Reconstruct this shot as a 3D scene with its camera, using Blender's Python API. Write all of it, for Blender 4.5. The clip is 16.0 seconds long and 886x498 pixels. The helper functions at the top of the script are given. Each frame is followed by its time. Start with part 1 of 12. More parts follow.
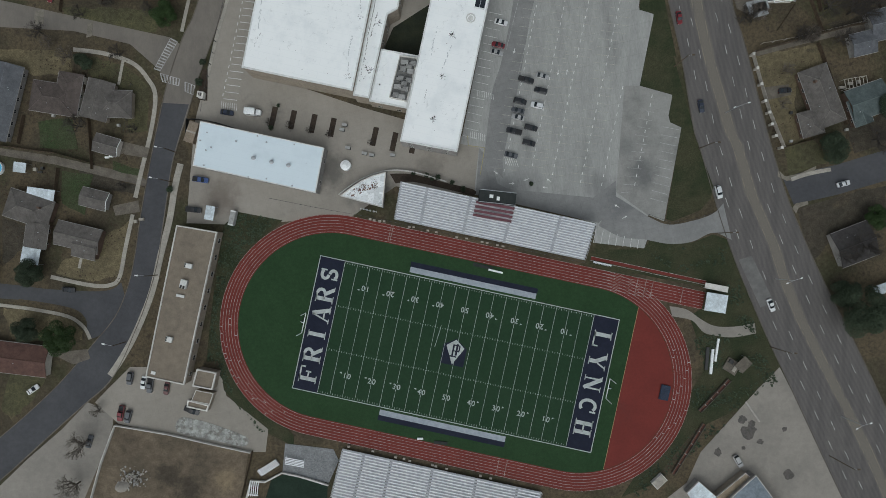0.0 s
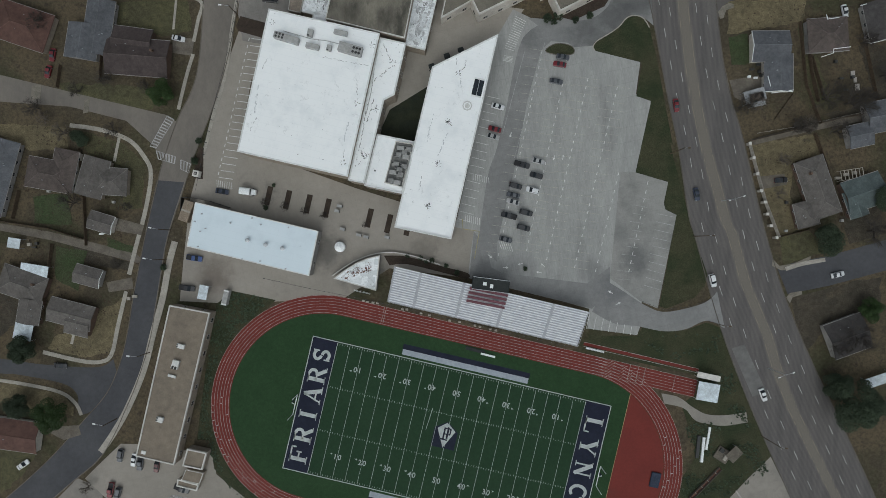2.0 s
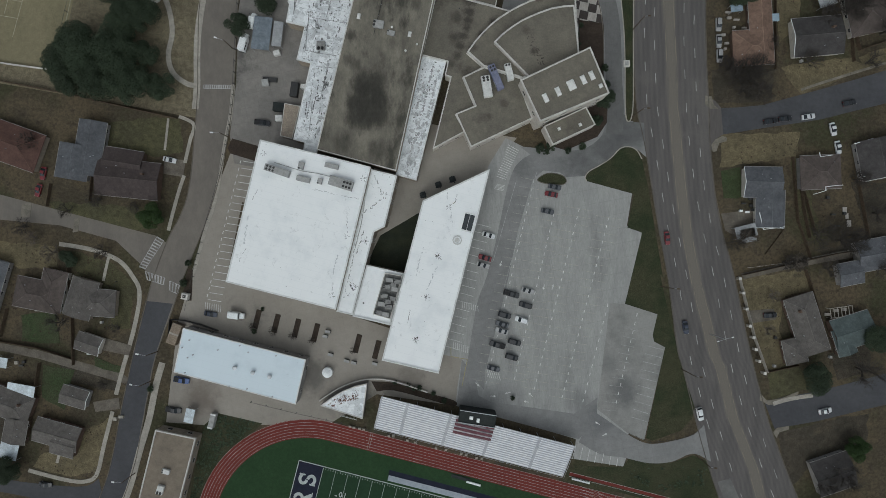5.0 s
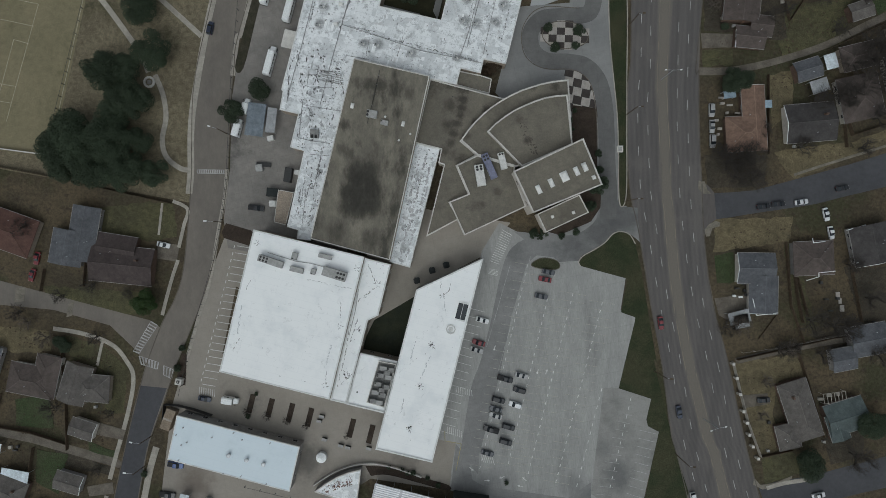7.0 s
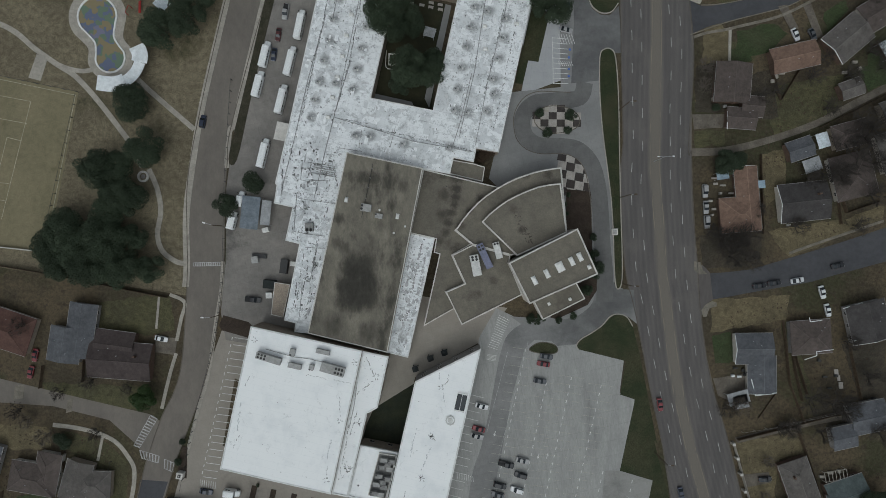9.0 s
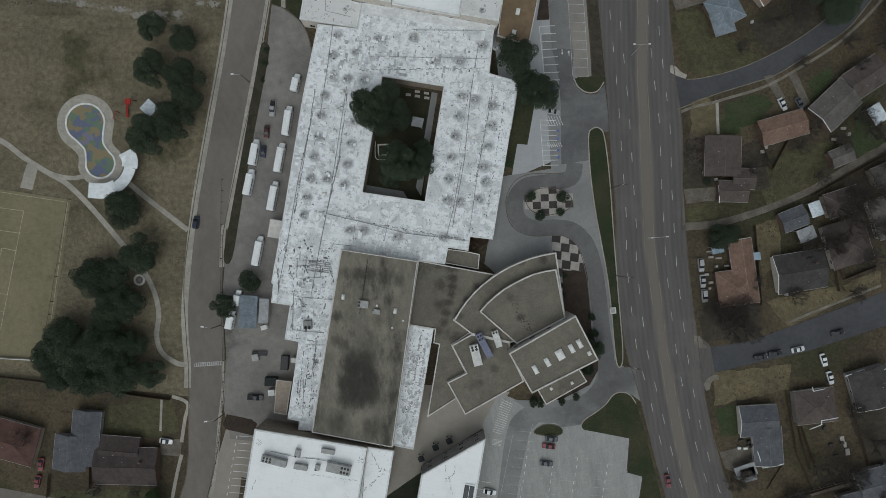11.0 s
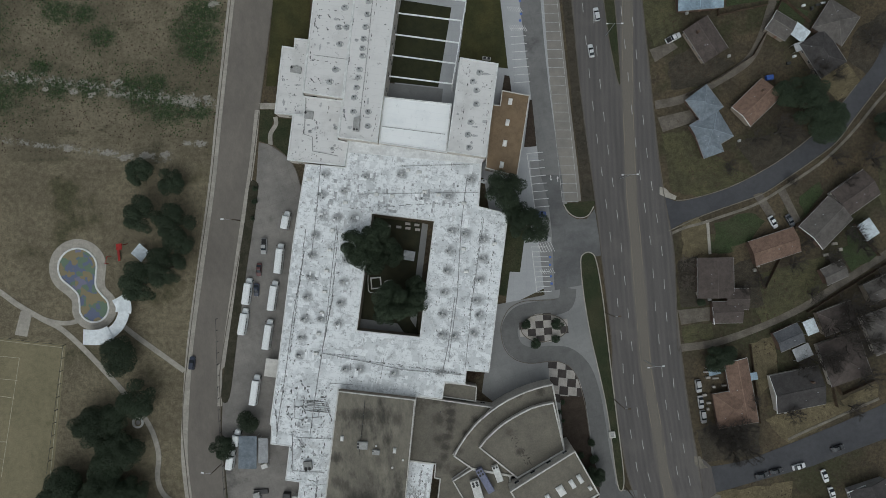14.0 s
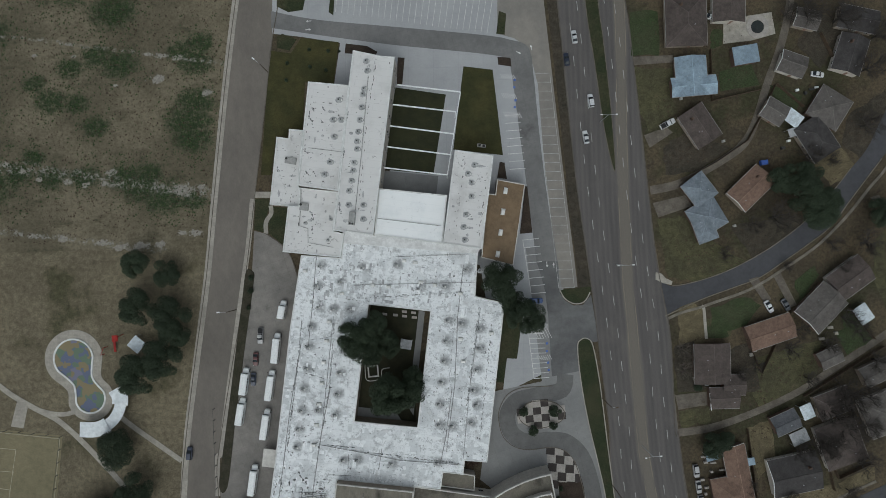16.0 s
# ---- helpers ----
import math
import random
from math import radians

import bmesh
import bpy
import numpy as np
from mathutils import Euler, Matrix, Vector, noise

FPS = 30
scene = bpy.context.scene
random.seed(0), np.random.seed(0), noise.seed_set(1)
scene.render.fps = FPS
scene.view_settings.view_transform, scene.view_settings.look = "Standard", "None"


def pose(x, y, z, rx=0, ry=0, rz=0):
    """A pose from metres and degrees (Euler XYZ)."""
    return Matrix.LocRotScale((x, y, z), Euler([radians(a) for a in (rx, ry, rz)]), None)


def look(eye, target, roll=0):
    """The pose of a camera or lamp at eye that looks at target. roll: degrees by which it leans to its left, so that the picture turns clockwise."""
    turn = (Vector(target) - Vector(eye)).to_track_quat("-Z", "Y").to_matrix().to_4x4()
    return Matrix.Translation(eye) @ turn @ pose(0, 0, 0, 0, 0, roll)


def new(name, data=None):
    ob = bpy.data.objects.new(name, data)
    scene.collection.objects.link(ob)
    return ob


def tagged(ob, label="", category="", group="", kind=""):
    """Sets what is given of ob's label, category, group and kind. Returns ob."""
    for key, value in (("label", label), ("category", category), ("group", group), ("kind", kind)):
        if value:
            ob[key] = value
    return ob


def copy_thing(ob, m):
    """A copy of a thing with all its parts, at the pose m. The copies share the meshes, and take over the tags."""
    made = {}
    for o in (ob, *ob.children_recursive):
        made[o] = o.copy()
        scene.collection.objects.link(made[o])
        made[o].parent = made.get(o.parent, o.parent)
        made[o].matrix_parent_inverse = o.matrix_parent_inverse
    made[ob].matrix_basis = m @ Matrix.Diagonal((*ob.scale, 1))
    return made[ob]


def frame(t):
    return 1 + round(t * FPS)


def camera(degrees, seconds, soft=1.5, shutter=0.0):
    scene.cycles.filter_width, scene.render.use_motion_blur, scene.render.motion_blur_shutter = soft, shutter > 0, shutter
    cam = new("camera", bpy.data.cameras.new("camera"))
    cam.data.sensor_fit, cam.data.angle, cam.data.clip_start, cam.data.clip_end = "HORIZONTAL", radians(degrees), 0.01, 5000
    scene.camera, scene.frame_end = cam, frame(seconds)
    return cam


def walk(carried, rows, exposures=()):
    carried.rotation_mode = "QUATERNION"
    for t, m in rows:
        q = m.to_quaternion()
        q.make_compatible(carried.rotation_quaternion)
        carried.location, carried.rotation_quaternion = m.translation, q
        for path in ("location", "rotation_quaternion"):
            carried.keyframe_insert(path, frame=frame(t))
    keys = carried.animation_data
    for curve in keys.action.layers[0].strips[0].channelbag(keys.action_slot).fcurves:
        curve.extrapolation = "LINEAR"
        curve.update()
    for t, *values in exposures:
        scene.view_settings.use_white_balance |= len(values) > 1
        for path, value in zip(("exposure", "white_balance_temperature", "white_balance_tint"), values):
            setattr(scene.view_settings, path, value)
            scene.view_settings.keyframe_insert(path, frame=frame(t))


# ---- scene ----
KELVIN, TINT = 6150, 4
cam = camera(82.0, 16.0, 0.8)
PATH = [
    (0.0, 0.00, 0.01, 183.17, -0.20, 0.46, 0.00),
    (0.5, 0.53, 7.31, 183.10, -0.17, 0.46, 0.17),
    (1.0, 1.12, 14.62, 183.04, -0.14, 0.49, 0.41),
    (1.5, 1.63, 22.11, 183.00, -0.13, 0.50, 0.80),
    (2.0, 2.17, 29.73, 182.92, -0.17, 0.50, 1.03),
    (2.5, 2.71, 37.44, 182.74, -0.20, 0.52, 1.19),
    (3.0, 3.16, 45.18, 182.62, -0.27, 0.50, 1.35),
    (3.5, 3.58, 52.93, 182.58, -0.28, 0.50, 1.59),
    (4.0, 4.01, 60.70, 182.50, -0.33, 0.52, 1.85),
    (4.2, 4.17, 63.78, 182.44, -0.36, 0.54, 1.93),
    (6.3, 5.34, 95.44, 182.35, -0.25, 0.36, 2.36),
    (6.5, 5.39, 98.45, 182.35, -0.29, 0.41, 2.29),
    (7.0, 5.63, 106.12, 182.34, -0.27, 0.42, 2.13),
    (7.5, 5.68, 113.69, 182.34, -0.22, 0.38, 1.76),
    (8.0, 5.67, 121.33, 182.27, -0.18, 0.35, 1.50),
    (8.5, 5.74, 128.98, 182.36, -0.13, 0.33, 1.19),
    (9.0, 6.08, 136.59, 182.43, -0.09, 0.40, 0.66),
    (9.2, 6.24, 139.60, 182.46, -0.10, 0.42, 0.44),
    (11.3, 8.21, 171.98, 182.51, 0.06, 0.46, -2.88),
    (11.5, 8.51, 175.08, 182.50, 0.04, 0.46, -3.14),
    (12.0, 9.23, 182.90, 182.52, 0.03, 0.47, -3.70),
    (12.5, 10.04, 190.65, 182.61, 0.02, 0.46, -4.06),
    (13.0, 10.86, 198.41, 182.58, 0.03, 0.44, -4.40),
    (13.5, 11.84, 206.11, 182.60, 0.03, 0.47, -4.62),
    (14.0, 12.77, 213.79, 182.56, 0.05, 0.45, -4.80),
    (14.5, 13.66, 221.53, 182.50, 0.06, 0.38, -4.95),
    (15.0, 14.39, 229.33, 182.44, 0.05, 0.29, -5.07),
    (15.5, 15.20, 237.15, 182.44, 0.02, 0.24, -5.18),
    (16.0, 16.09, 244.95, 182.51, 0.02, 0.22, -5.38),
]
walk(cam, [(t, pose(x, y, z, rx, ry, rz)) for t, x, y, z, rx, ry, rz in PATH], [(0.0, -0.37, KELVIN, TINT), (4.0, -0.48, KELVIN, TINT), (8.0, -0.58, KELVIN, TINT), (12.0, -0.56, KELVIN, TINT), (16.0, -0.52, KELVIN, TINT)])

# ---------------------------------------------------------------- light: a closed grey sky
world = bpy.data.worlds.new("overcast")
scene.world = world
world.use_nodes = True
wt = world.node_tree
wt.nodes.clear()
sky = wt.nodes.new("ShaderNodeTexSky")
sky.sky_type, sky.sun_disc = "NISHITA", False
sky.sun_elevation, sky.sun_rotation = radians(48), radians(200)
sky.air_density, sky.dust_density, sky.ozone_density = 1.0, 4.0, 1.0
pale = wt.nodes.new("ShaderNodeHueSaturation")
pale.inputs["Saturation"].default_value = 0.25
back = wt.nodes.new("ShaderNodeBackground")
back.inputs["Strength"].default_value = 0.13
wout = wt.nodes.new("ShaderNodeOutputWorld")
wt.links.new(sky.outputs[0], pale.inputs["Color"])
wt.links.new(pale.outputs[0], back.inputs["Color"])
wt.links.new(back.outputs[0], wout.inputs["Surface"])
sun_data = bpy.data.lights.new("sun", "SUN")
sun_data.energy, sun_data.angle, sun_data.color = 0.8, radians(70), (1.0, 0.99, 0.97)
sun = new("sun", sun_data)
sun.matrix_world = look((60, -150, 300), (0, 0, 0))


# ---------------------------------------------------------------- materials
def nodes_of(name):
    m = bpy.data.materials.new(name)
    m.use_nodes = True
    t = m.node_tree
    b = t.nodes["Principled BSDF"]
    b.inputs["Specular IOR Level"].default_value = 0.18
    return m, t, b


def mix(t, fac, a, b, kind="MIX"):
    n = t.nodes.new("ShaderNodeMix")
    n.data_type, n.blend_type = "RGBA", kind
    for sock, v in ((n.inputs[0], fac), (n.inputs[6], a), (n.inputs[7], b)):
        if isinstance(v, bpy.types.NodeSocket):
            t.links.new(v, sock)
        elif isinstance(v, (int, float)):
            sock.default_value = v
        else:
            sock.default_value = (*v, 1)
    return n.outputs[2]


def noise_of(t, vec, scale, detail=3.0, rough=0.55):
    n = t.nodes.new("ShaderNodeTexNoise")
    n.inputs["Scale"].default_value, n.inputs["Detail"].default_value = scale, detail
    n.inputs["Roughness"].default_value = rough
    t.links.new(vec, n.inputs["Vector"])
    return n.outputs[0]


def ramp(t, fac, lo, hi):
    n = t.nodes.new("ShaderNodeMapRange")
    n.inputs[1].default_value, n.inputs[2].default_value = lo, hi
    n.interpolation_type = "SMOOTHSTEP"
    t.links.new(fac, n.inputs[0])
    return n.outputs[0]


def placed(t, local=False, turn=0.0, stretch=(1, 1, 1)):
    if local:
        src = t.nodes.new("ShaderNodeTexCoord").outputs["Object"]
    else:
        src = t.nodes.new("ShaderNodeNewGeometry").outputs["Position"]
    m = t.nodes.new("ShaderNodeMapping")
    m.inputs["Rotation"].default_value[2] = radians(turn)
    m.inputs["Scale"].default_value = stretch
    t.links.new(src, m.inputs["Vector"])
    return m.outputs[0]


def bumped(t, b, height, strength, far=0.02):
    n = t.nodes.new("ShaderNodeBump")
    n.inputs["Strength"].default_value, n.inputs["Distance"].default_value = strength, far
    t.links.new(height, n.inputs["Height"])
    t.links.new(n.outputs[0], b.inputs["Normal"])


def surf(name, c1, c2, s1=0.15, s2=3.0, rough=0.85, grain=0.35, stain=None, stain_at=(0.6, 0.75), stain_scale=0.08, bump=0.3,
         local=False, turn=0.0, stretch=(1, 1, 1), metal=0.0, vary=0.0, joints=None, mottle=0.14, spots=()):
    """A two-scale surface: c1 to c2 over patches of about 1/s1 m, grain over 1/s2 m, stains of a third colour, slab joints."""
    m, t, b = nodes_of(name)
    v = placed(t, local, turn, stretch)
    c = mix(t, ramp(t, noise_of(t, v, s1, 5.0), 0.35, 0.65), c1, c2)
    fine = noise_of(t, v, s2, 4.0, 0.7)
    if stain:
        c = mix(t, ramp(t, noise_of(t, v, stain_scale, 6.0, 0.65), *stain_at), c, stain)
    for sx, sy, sr, tone, depth in spots:
        gap = t.nodes.new("ShaderNodeVectorMath")
        gap.operation, gap.inputs[1].default_value = "DISTANCE", (sx, sy, 0)
        flat = t.nodes.new("ShaderNodeVectorMath")
        flat.operation, flat.inputs[1].default_value = "MULTIPLY", (1, 1, 0)
        t.links.new(t.nodes.new("ShaderNodeNewGeometry").outputs["Position"], flat.inputs[0])
        t.links.new(flat.outputs[0], gap.inputs[0])
        wob = t.nodes.new("ShaderNodeMath")
        wob.operation, wob.inputs[1].default_value = "MULTIPLY_ADD", 1.6 * sr
        t.links.new(noise_of(t, v, 1.6 / sr, 5.0, 0.65), wob.inputs[0])
        t.links.new(gap.outputs["Value"], wob.inputs[2])
        f = t.nodes.new("ShaderNodeMath")
        f.operation, f.inputs[1].default_value = "MULTIPLY", depth
        t.links.new(ramp(t, wob.outputs[0], 2.1 * sr, 1.0 * sr), f.inputs[0])
        c = mix(t, f.outputs[0], c, tone)
    lo, hi = 1 - grain, 1 + grain
    g = t.nodes.new("ShaderNodeMapRange")
    g.inputs[1].default_value, g.inputs[2].default_value, g.inputs[3].default_value, g.inputs[4].default_value = 0.3, 0.7, lo, hi
    t.links.new(fine, g.inputs[0])
    c = mix(t, 1.0, c, g.outputs[0], "MULTIPLY")
    w = t.nodes.new("ShaderNodeMapRange")
    w.inputs[1].default_value, w.inputs[2].default_value, w.inputs[3].default_value, w.inputs[4].default_value = 0.3, 0.7, 1 - mottle, 1 + mottle
    t.links.new(noise_of(t, v, 0.22 * s2, 4.0, 0.65), w.inputs[0])
    c = mix(t, 1.0, c, w.outputs[0], "MULTIPLY")
    if vary:
        info = t.nodes.new("ShaderNodeObjectInfo").outputs["Random"]
        r = t.nodes.new("ShaderNodeMapRange")
        r.inputs[3].default_value, r.inputs[4].default_value = 1 - vary, 1 + vary
        t.links.new(info, r.inputs[0])
        c = mix(t, 1.0, c, r.outputs[0], "MULTIPLY")
    if joints:
        k = t.nodes.new("ShaderNodeTexBrick")
        k.offset = 0.0
        k.inputs["Scale"].default_value = 1.0
        k.inputs["Brick Width"].default_value, k.inputs["Row Height"].default_value = joints[:2]
        k.inputs["Mortar Size"].default_value, k.inputs["Mortar Smooth"].default_value = joints[2], 0.3
        t.links.new(placed(t, local, joints[3]), k.inputs["Vector"])
        f = t.nodes.new("ShaderNodeMath")
        f.operation, f.inputs[1].default_value = "MULTIPLY", joints[4]
        t.links.new(k.outputs["Fac"], f.inputs[0])
        c = mix(t, f.outputs[0], c, tuple(0.35 * q for q in c1))
    t.links.new(c, b.inputs["Base Color"])
    b.inputs["Roughness"].default_value, b.inputs["Metallic"].default_value = rough, metal
    if bump:
        bumped(t, b, fine, bump)
    return m


def plain(name, c, rough=0.5, metal=0.0, coat=0.0):
    m, t, b = nodes_of(name)
    v = placed(t, True)
    t.links.new(mix(t, ramp(t, noise_of(t, v, 2.0, 3.0), 0.3, 0.7), tuple(0.9 * q for q in c), tuple(min(1, 1.1 * q) for q in c)), b.inputs["Base Color"])
    b.inputs["Roughness"].default_value, b.inputs["Metallic"].default_value, b.inputs["Coat Weight"].default_value = rough, metal, coat
    b.inputs["Specular IOR Level"].default_value = 0.5
    return m


def membrane(name, white, grey, dirt, at, patch=0.0, drip=0.0, sooty=()):
    """White roofing sheet: welded seams, grey weathering, dark drips and, where patch is set, lighter repair sheets."""
    m, t, b = nodes_of(name)
    v = placed(t, False, 13)
    c = mix(t, ramp(t, noise_of(t, v, 0.12, 6.0, 0.65), *at), white, grey)
    c = mix(t, ramp(t, noise_of(t, v, 0.55, 6.0, 0.7), 0.62, 0.78), c, tuple(0.8 * q for q in grey))
    if patch:
        cell = t.nodes.new("ShaderNodeTexVoronoi")
        cell.distance = "CHEBYCHEV"
        cell.inputs["Scale"].default_value = 0.45
        t.links.new(v, cell.inputs["Vector"])
        pick = t.nodes.new("ShaderNodeSeparateColor")
        t.links.new(cell.outputs["Color"], pick.inputs[0])
        big = ramp(t, noise_of(t, v, 0.07, 3.0), 0.38, 0.6)
        f = t.nodes.new("ShaderNodeMath")
        f.operation = "MULTIPLY"
        t.links.new(ramp(t, pick.outputs[0], 0.45, 0.55), f.inputs[0])
        t.links.new(big, f.inputs[1])
        h = t.nodes.new("ShaderNodeMath")
        h.operation, h.inputs[1].default_value = "MULTIPLY", patch
        t.links.new(f.outputs[0], h.inputs[0])
        c = mix(t, h.outputs[0], c, grey)
        c = mix(t, ramp(t, noise_of(t, v, 0.34, 7.0, 0.85), 0.50, 0.62), c, tuple(0.86 * q for q in grey))
        c = mix(t, ramp(t, noise_of(t, v, 0.9, 6.0, 0.85), 0.57, 0.70), c, tuple(0.5 * q for q in grey))
        blot = t.nodes.new("ShaderNodeMath")
        blot.operation = "MULTIPLY"
        t.links.new(ramp(t, noise_of(t, v, 1.3, 6.0, 0.85), 0.60, 0.66), blot.inputs[0])
        t.links.new(ramp(t, noise_of(t, v, 0.06, 3.0), 0.46, 0.62), blot.inputs[1])
        c = mix(t, blot.outputs[0], c, dirt)
    if sooty:
        soot = t.nodes.new("ShaderNodeMath")
        soot.operation = "MULTIPLY"
        t.links.new(ramp(t, near_spots(t, v, sooty, 0.9), 1.45, 0.65), soot.inputs[0])
        t.links.new(ramp(t, noise_of(t, v, 1.1, 6.0, 0.8), 0.22, 0.56), soot.inputs[1])
        c = mix(t, soot.outputs[0], c, tuple(0.33 * q for q in white))
    if drip:
        away = t.nodes.new("ShaderNodeMath")
        away.operation, away.inputs[1].default_value = "SUBTRACT", 0.5
        t.links.new(noise_of(t, v, 0.075, 5.0, 0.6), away.inputs[0])
        size = t.nodes.new("ShaderNodeMath")
        size.operation = "ABSOLUTE"
        t.links.new(away.outputs[0], size.inputs[0])
        thin = t.nodes.new("ShaderNodeMath")
        thin.operation = "MULTIPLY"
        t.links.new(ramp(t, size.outputs[0], 0.010, 0.002), thin.inputs[0])
        t.links.new(ramp(t, noise_of(t, v, 0.5, 5.0, 0.8), 0.50, 0.64), thin.inputs[1])
        faint = t.nodes.new("ShaderNodeMath")
        faint.operation, faint.inputs[1].default_value = "MULTIPLY", drip
        t.links.new(thin.outputs[0], faint.inputs[0])
        c = mix(t, faint.outputs[0], c, tuple(0.3 * q for q in grey))
    seam = t.nodes.new("ShaderNodeTexBrick")
    seam.inputs["Scale"].default_value, seam.inputs["Brick Width"].default_value, seam.inputs["Row Height"].default_value = 1.0, 14.0, 2.4
    seam.inputs["Mortar Size"].default_value = 0.07
    t.links.new(v, seam.inputs["Vector"])
    f = t.nodes.new("ShaderNodeMath")
    f.operation, f.inputs[1].default_value = "MULTIPLY", 0.4
    t.links.new(seam.outputs["Fac"], f.inputs[0])
    c = mix(t, f.outputs[0], c, grey)
    t.links.new(c, b.inputs["Base Color"])
    b.inputs["Roughness"].default_value = 0.7
    bumped(t, b, noise_of(t, v, 1.0, 3.0), 0.25)
    return m


def ground_mat():
    """Winter lawn: straw-brown, olive and greener patches, bare soil."""
    m, t, b = nodes_of("winter_lawn")
    v = placed(t)
    c = mix(t, ramp(t, noise_of(t, v, 0.05, 6.0, 0.65), 0.4, 0.6), (0.0897, 0.0716, 0.0459), (0.0606, 0.0510, 0.0348))
    c = mix(t, ramp(t, noise_of(t, v, 0.026, 5.0, 0.65), 0.50, 0.62), c, (0.0500, 0.0490, 0.0275))
    c = mix(t, ramp(t, noise_of(t, v, 0.3, 5.0, 0.7), 0.54, 0.70), c, (0.0492, 0.0402, 0.0301))
    c = mix(t, ramp(t, noise_of(t, v, 0.11, 6.0, 0.7), 0.62, 0.74), c, (0.1176, 0.0977, 0.0694))
    fine = noise_of(t, v, 0.9, 6.0, 0.8)
    c = mix(t, ramp(t, fine, 0.3, 0.7), mix(t, 1.0, c, (0.66, 0.66, 0.66), "MULTIPLY"), mix(t, 1.0, c, (1.36, 1.36, 1.36), "MULTIPLY"))
    t.links.new(c, b.inputs["Base Color"])
    b.inputs["Roughness"].default_value = 0.95
    bumped(t, b, fine, 0.6, 0.05)
    return m


def band_of(t, u, at, half, wobble):
    """1 inside a ragged east-west band at that northing."""
    sep = t.nodes.new("ShaderNodeSeparateXYZ")
    t.links.new(u, sep.inputs[0])
    k = t.nodes.new("ShaderNodeMath")
    k.operation, k.inputs[1].default_value = "SUBTRACT", at
    t.links.new(sep.outputs[1], k.inputs[0])
    w = t.nodes.new("ShaderNodeMath")
    w.operation, w.inputs[1].default_value = "MULTIPLY_ADD", wobble
    t.links.new(noise_of(t, u, 0.05, 6.0, 0.75), w.inputs[0])
    w.inputs[2].default_value = -0.5 * wobble
    s = t.nodes.new("ShaderNodeMath")
    s.operation = "ADD"
    t.links.new(k.outputs[0], s.inputs[0]), t.links.new(w.outputs[0], s.inputs[1])
    q = t.nodes.new("ShaderNodeMath")
    q.operation = "ABSOLUTE"
    t.links.new(s.outputs[0], q.inputs[0])
    return ramp(t, q.outputs[0], half, 0.2 * half)


MEADOW_GREEN = [(-71.0, 299.2, 6.1), (-68.3, 306.1, 5.3), (-70.5, 293.1, 5.3), (-66.9, 320.3, 4.9), (-64.9, 327.2, 4.0), (-71.6, 324.8, 3.6), (-112.3, 322.1, 3.6), (-90.4, 276.6, 4.9), (-82.6, 272.8, 5.7), (-72.6, 270.9, 3.6), (-95.7, 281.2, 4.9), (-87.5, 281.5, 4.0), (-127.9, 291.4, 3.2), (-119.9, 311.0, 4.5), (-110.9, 309.2, 3.2), (-104.5, 300.4, 3.6), (-134.5, 285.9, 4.0), (-122.5, 283.8, 4.0), (-110.3, 282.6, 4.0), (-102.2, 325.7, 4.0), (-94.4, 321.9, 4.9), (-125.4, 317.7, 3.2), (-147.1, 283.0, 8.1), (-150.7, 309.9, 8.1), (-94.6, 341.2, 6.1), (-109.8, 352.9, 8.1), (-144.0, 337.8, 8.1)]
MEADOW_SOIL = [(-81.1, 315.5, 2.2), (-83.5, 324.5, 1.2), (-78.9, 323.6, 1.4), (-72.8, 322.6, 1.6), (-76.3, 275.1, 3.2), (-101.0, 283.6, 1.6), (-116.5, 281.8, 1.6), (-126.6, 283.5, 1.2), (-110.5, 280.0, 1.4), (-103.4, 279.9, 1.4), (-132.4, 286.7, 1.2), (-138.2, 290.3, 1.4), (-72.5, 259.3, 1.8), (-77.3, 259.5, 1.6), (-120.5, 261.5, 1.8), (-130.5, 263.7, 1.4), (-106.4, 258.8, 1.8), (-99.5, 256.5, 2.2), (-92.3, 256.6, 2.2), (-85.2, 256.2, 1.8), (-63.7, 308.7, 1.6), (-96.3, 314.5, 0.8), (-110.3, 326.4, 0.8), (-124.4, 328.0, 0.8), (-148.3, 291.3, 1.6), (-161.0, 266.0, 2.0), (-69.1, 275.6, 1.0)]


def near_spots(t, u, spots, grow, flatter=1.0):
    """How near a point lies to the nearest of some round spots, in parts of its radius, with a ragged edge."""
    flat = t.nodes.new("ShaderNodeVectorMath")
    flat.operation, flat.inputs[1].default_value = "MULTIPLY", (1, flatter, 0)
    t.links.new(t.nodes.new("ShaderNodeNewGeometry").outputs["Position"], flat.inputs[0])
    best = None
    for x, y, r in spots:
        gap = t.nodes.new("ShaderNodeVectorMath")
        gap.operation, gap.inputs[1].default_value = "DISTANCE", (x, y * flatter, 0)
        t.links.new(flat.outputs[0], gap.inputs[0])
        part_ = t.nodes.new("ShaderNodeMath")
        part_.operation, part_.inputs[1].default_value = "DIVIDE", r
        t.links.new(gap.outputs["Value"], part_.inputs[0])
        if best is not None:
            low = t.nodes.new("ShaderNodeMath")
            low.operation = "MINIMUM"
            t.links.new(best, low.inputs[0]), t.links.new(part_.outputs[0], low.inputs[1])
            part_ = low
        best = part_.outputs[0]
    rag = t.nodes.new("ShaderNodeMath")
    rag.operation, rag.inputs[1].default_value = "MULTIPLY_ADD", grow
    t.links.new(noise_of(t, u, 0.35, 7.0, 0.8), rag.inputs[0])
    t.links.new(best, rag.inputs[2])
    return rag.outputs[0]


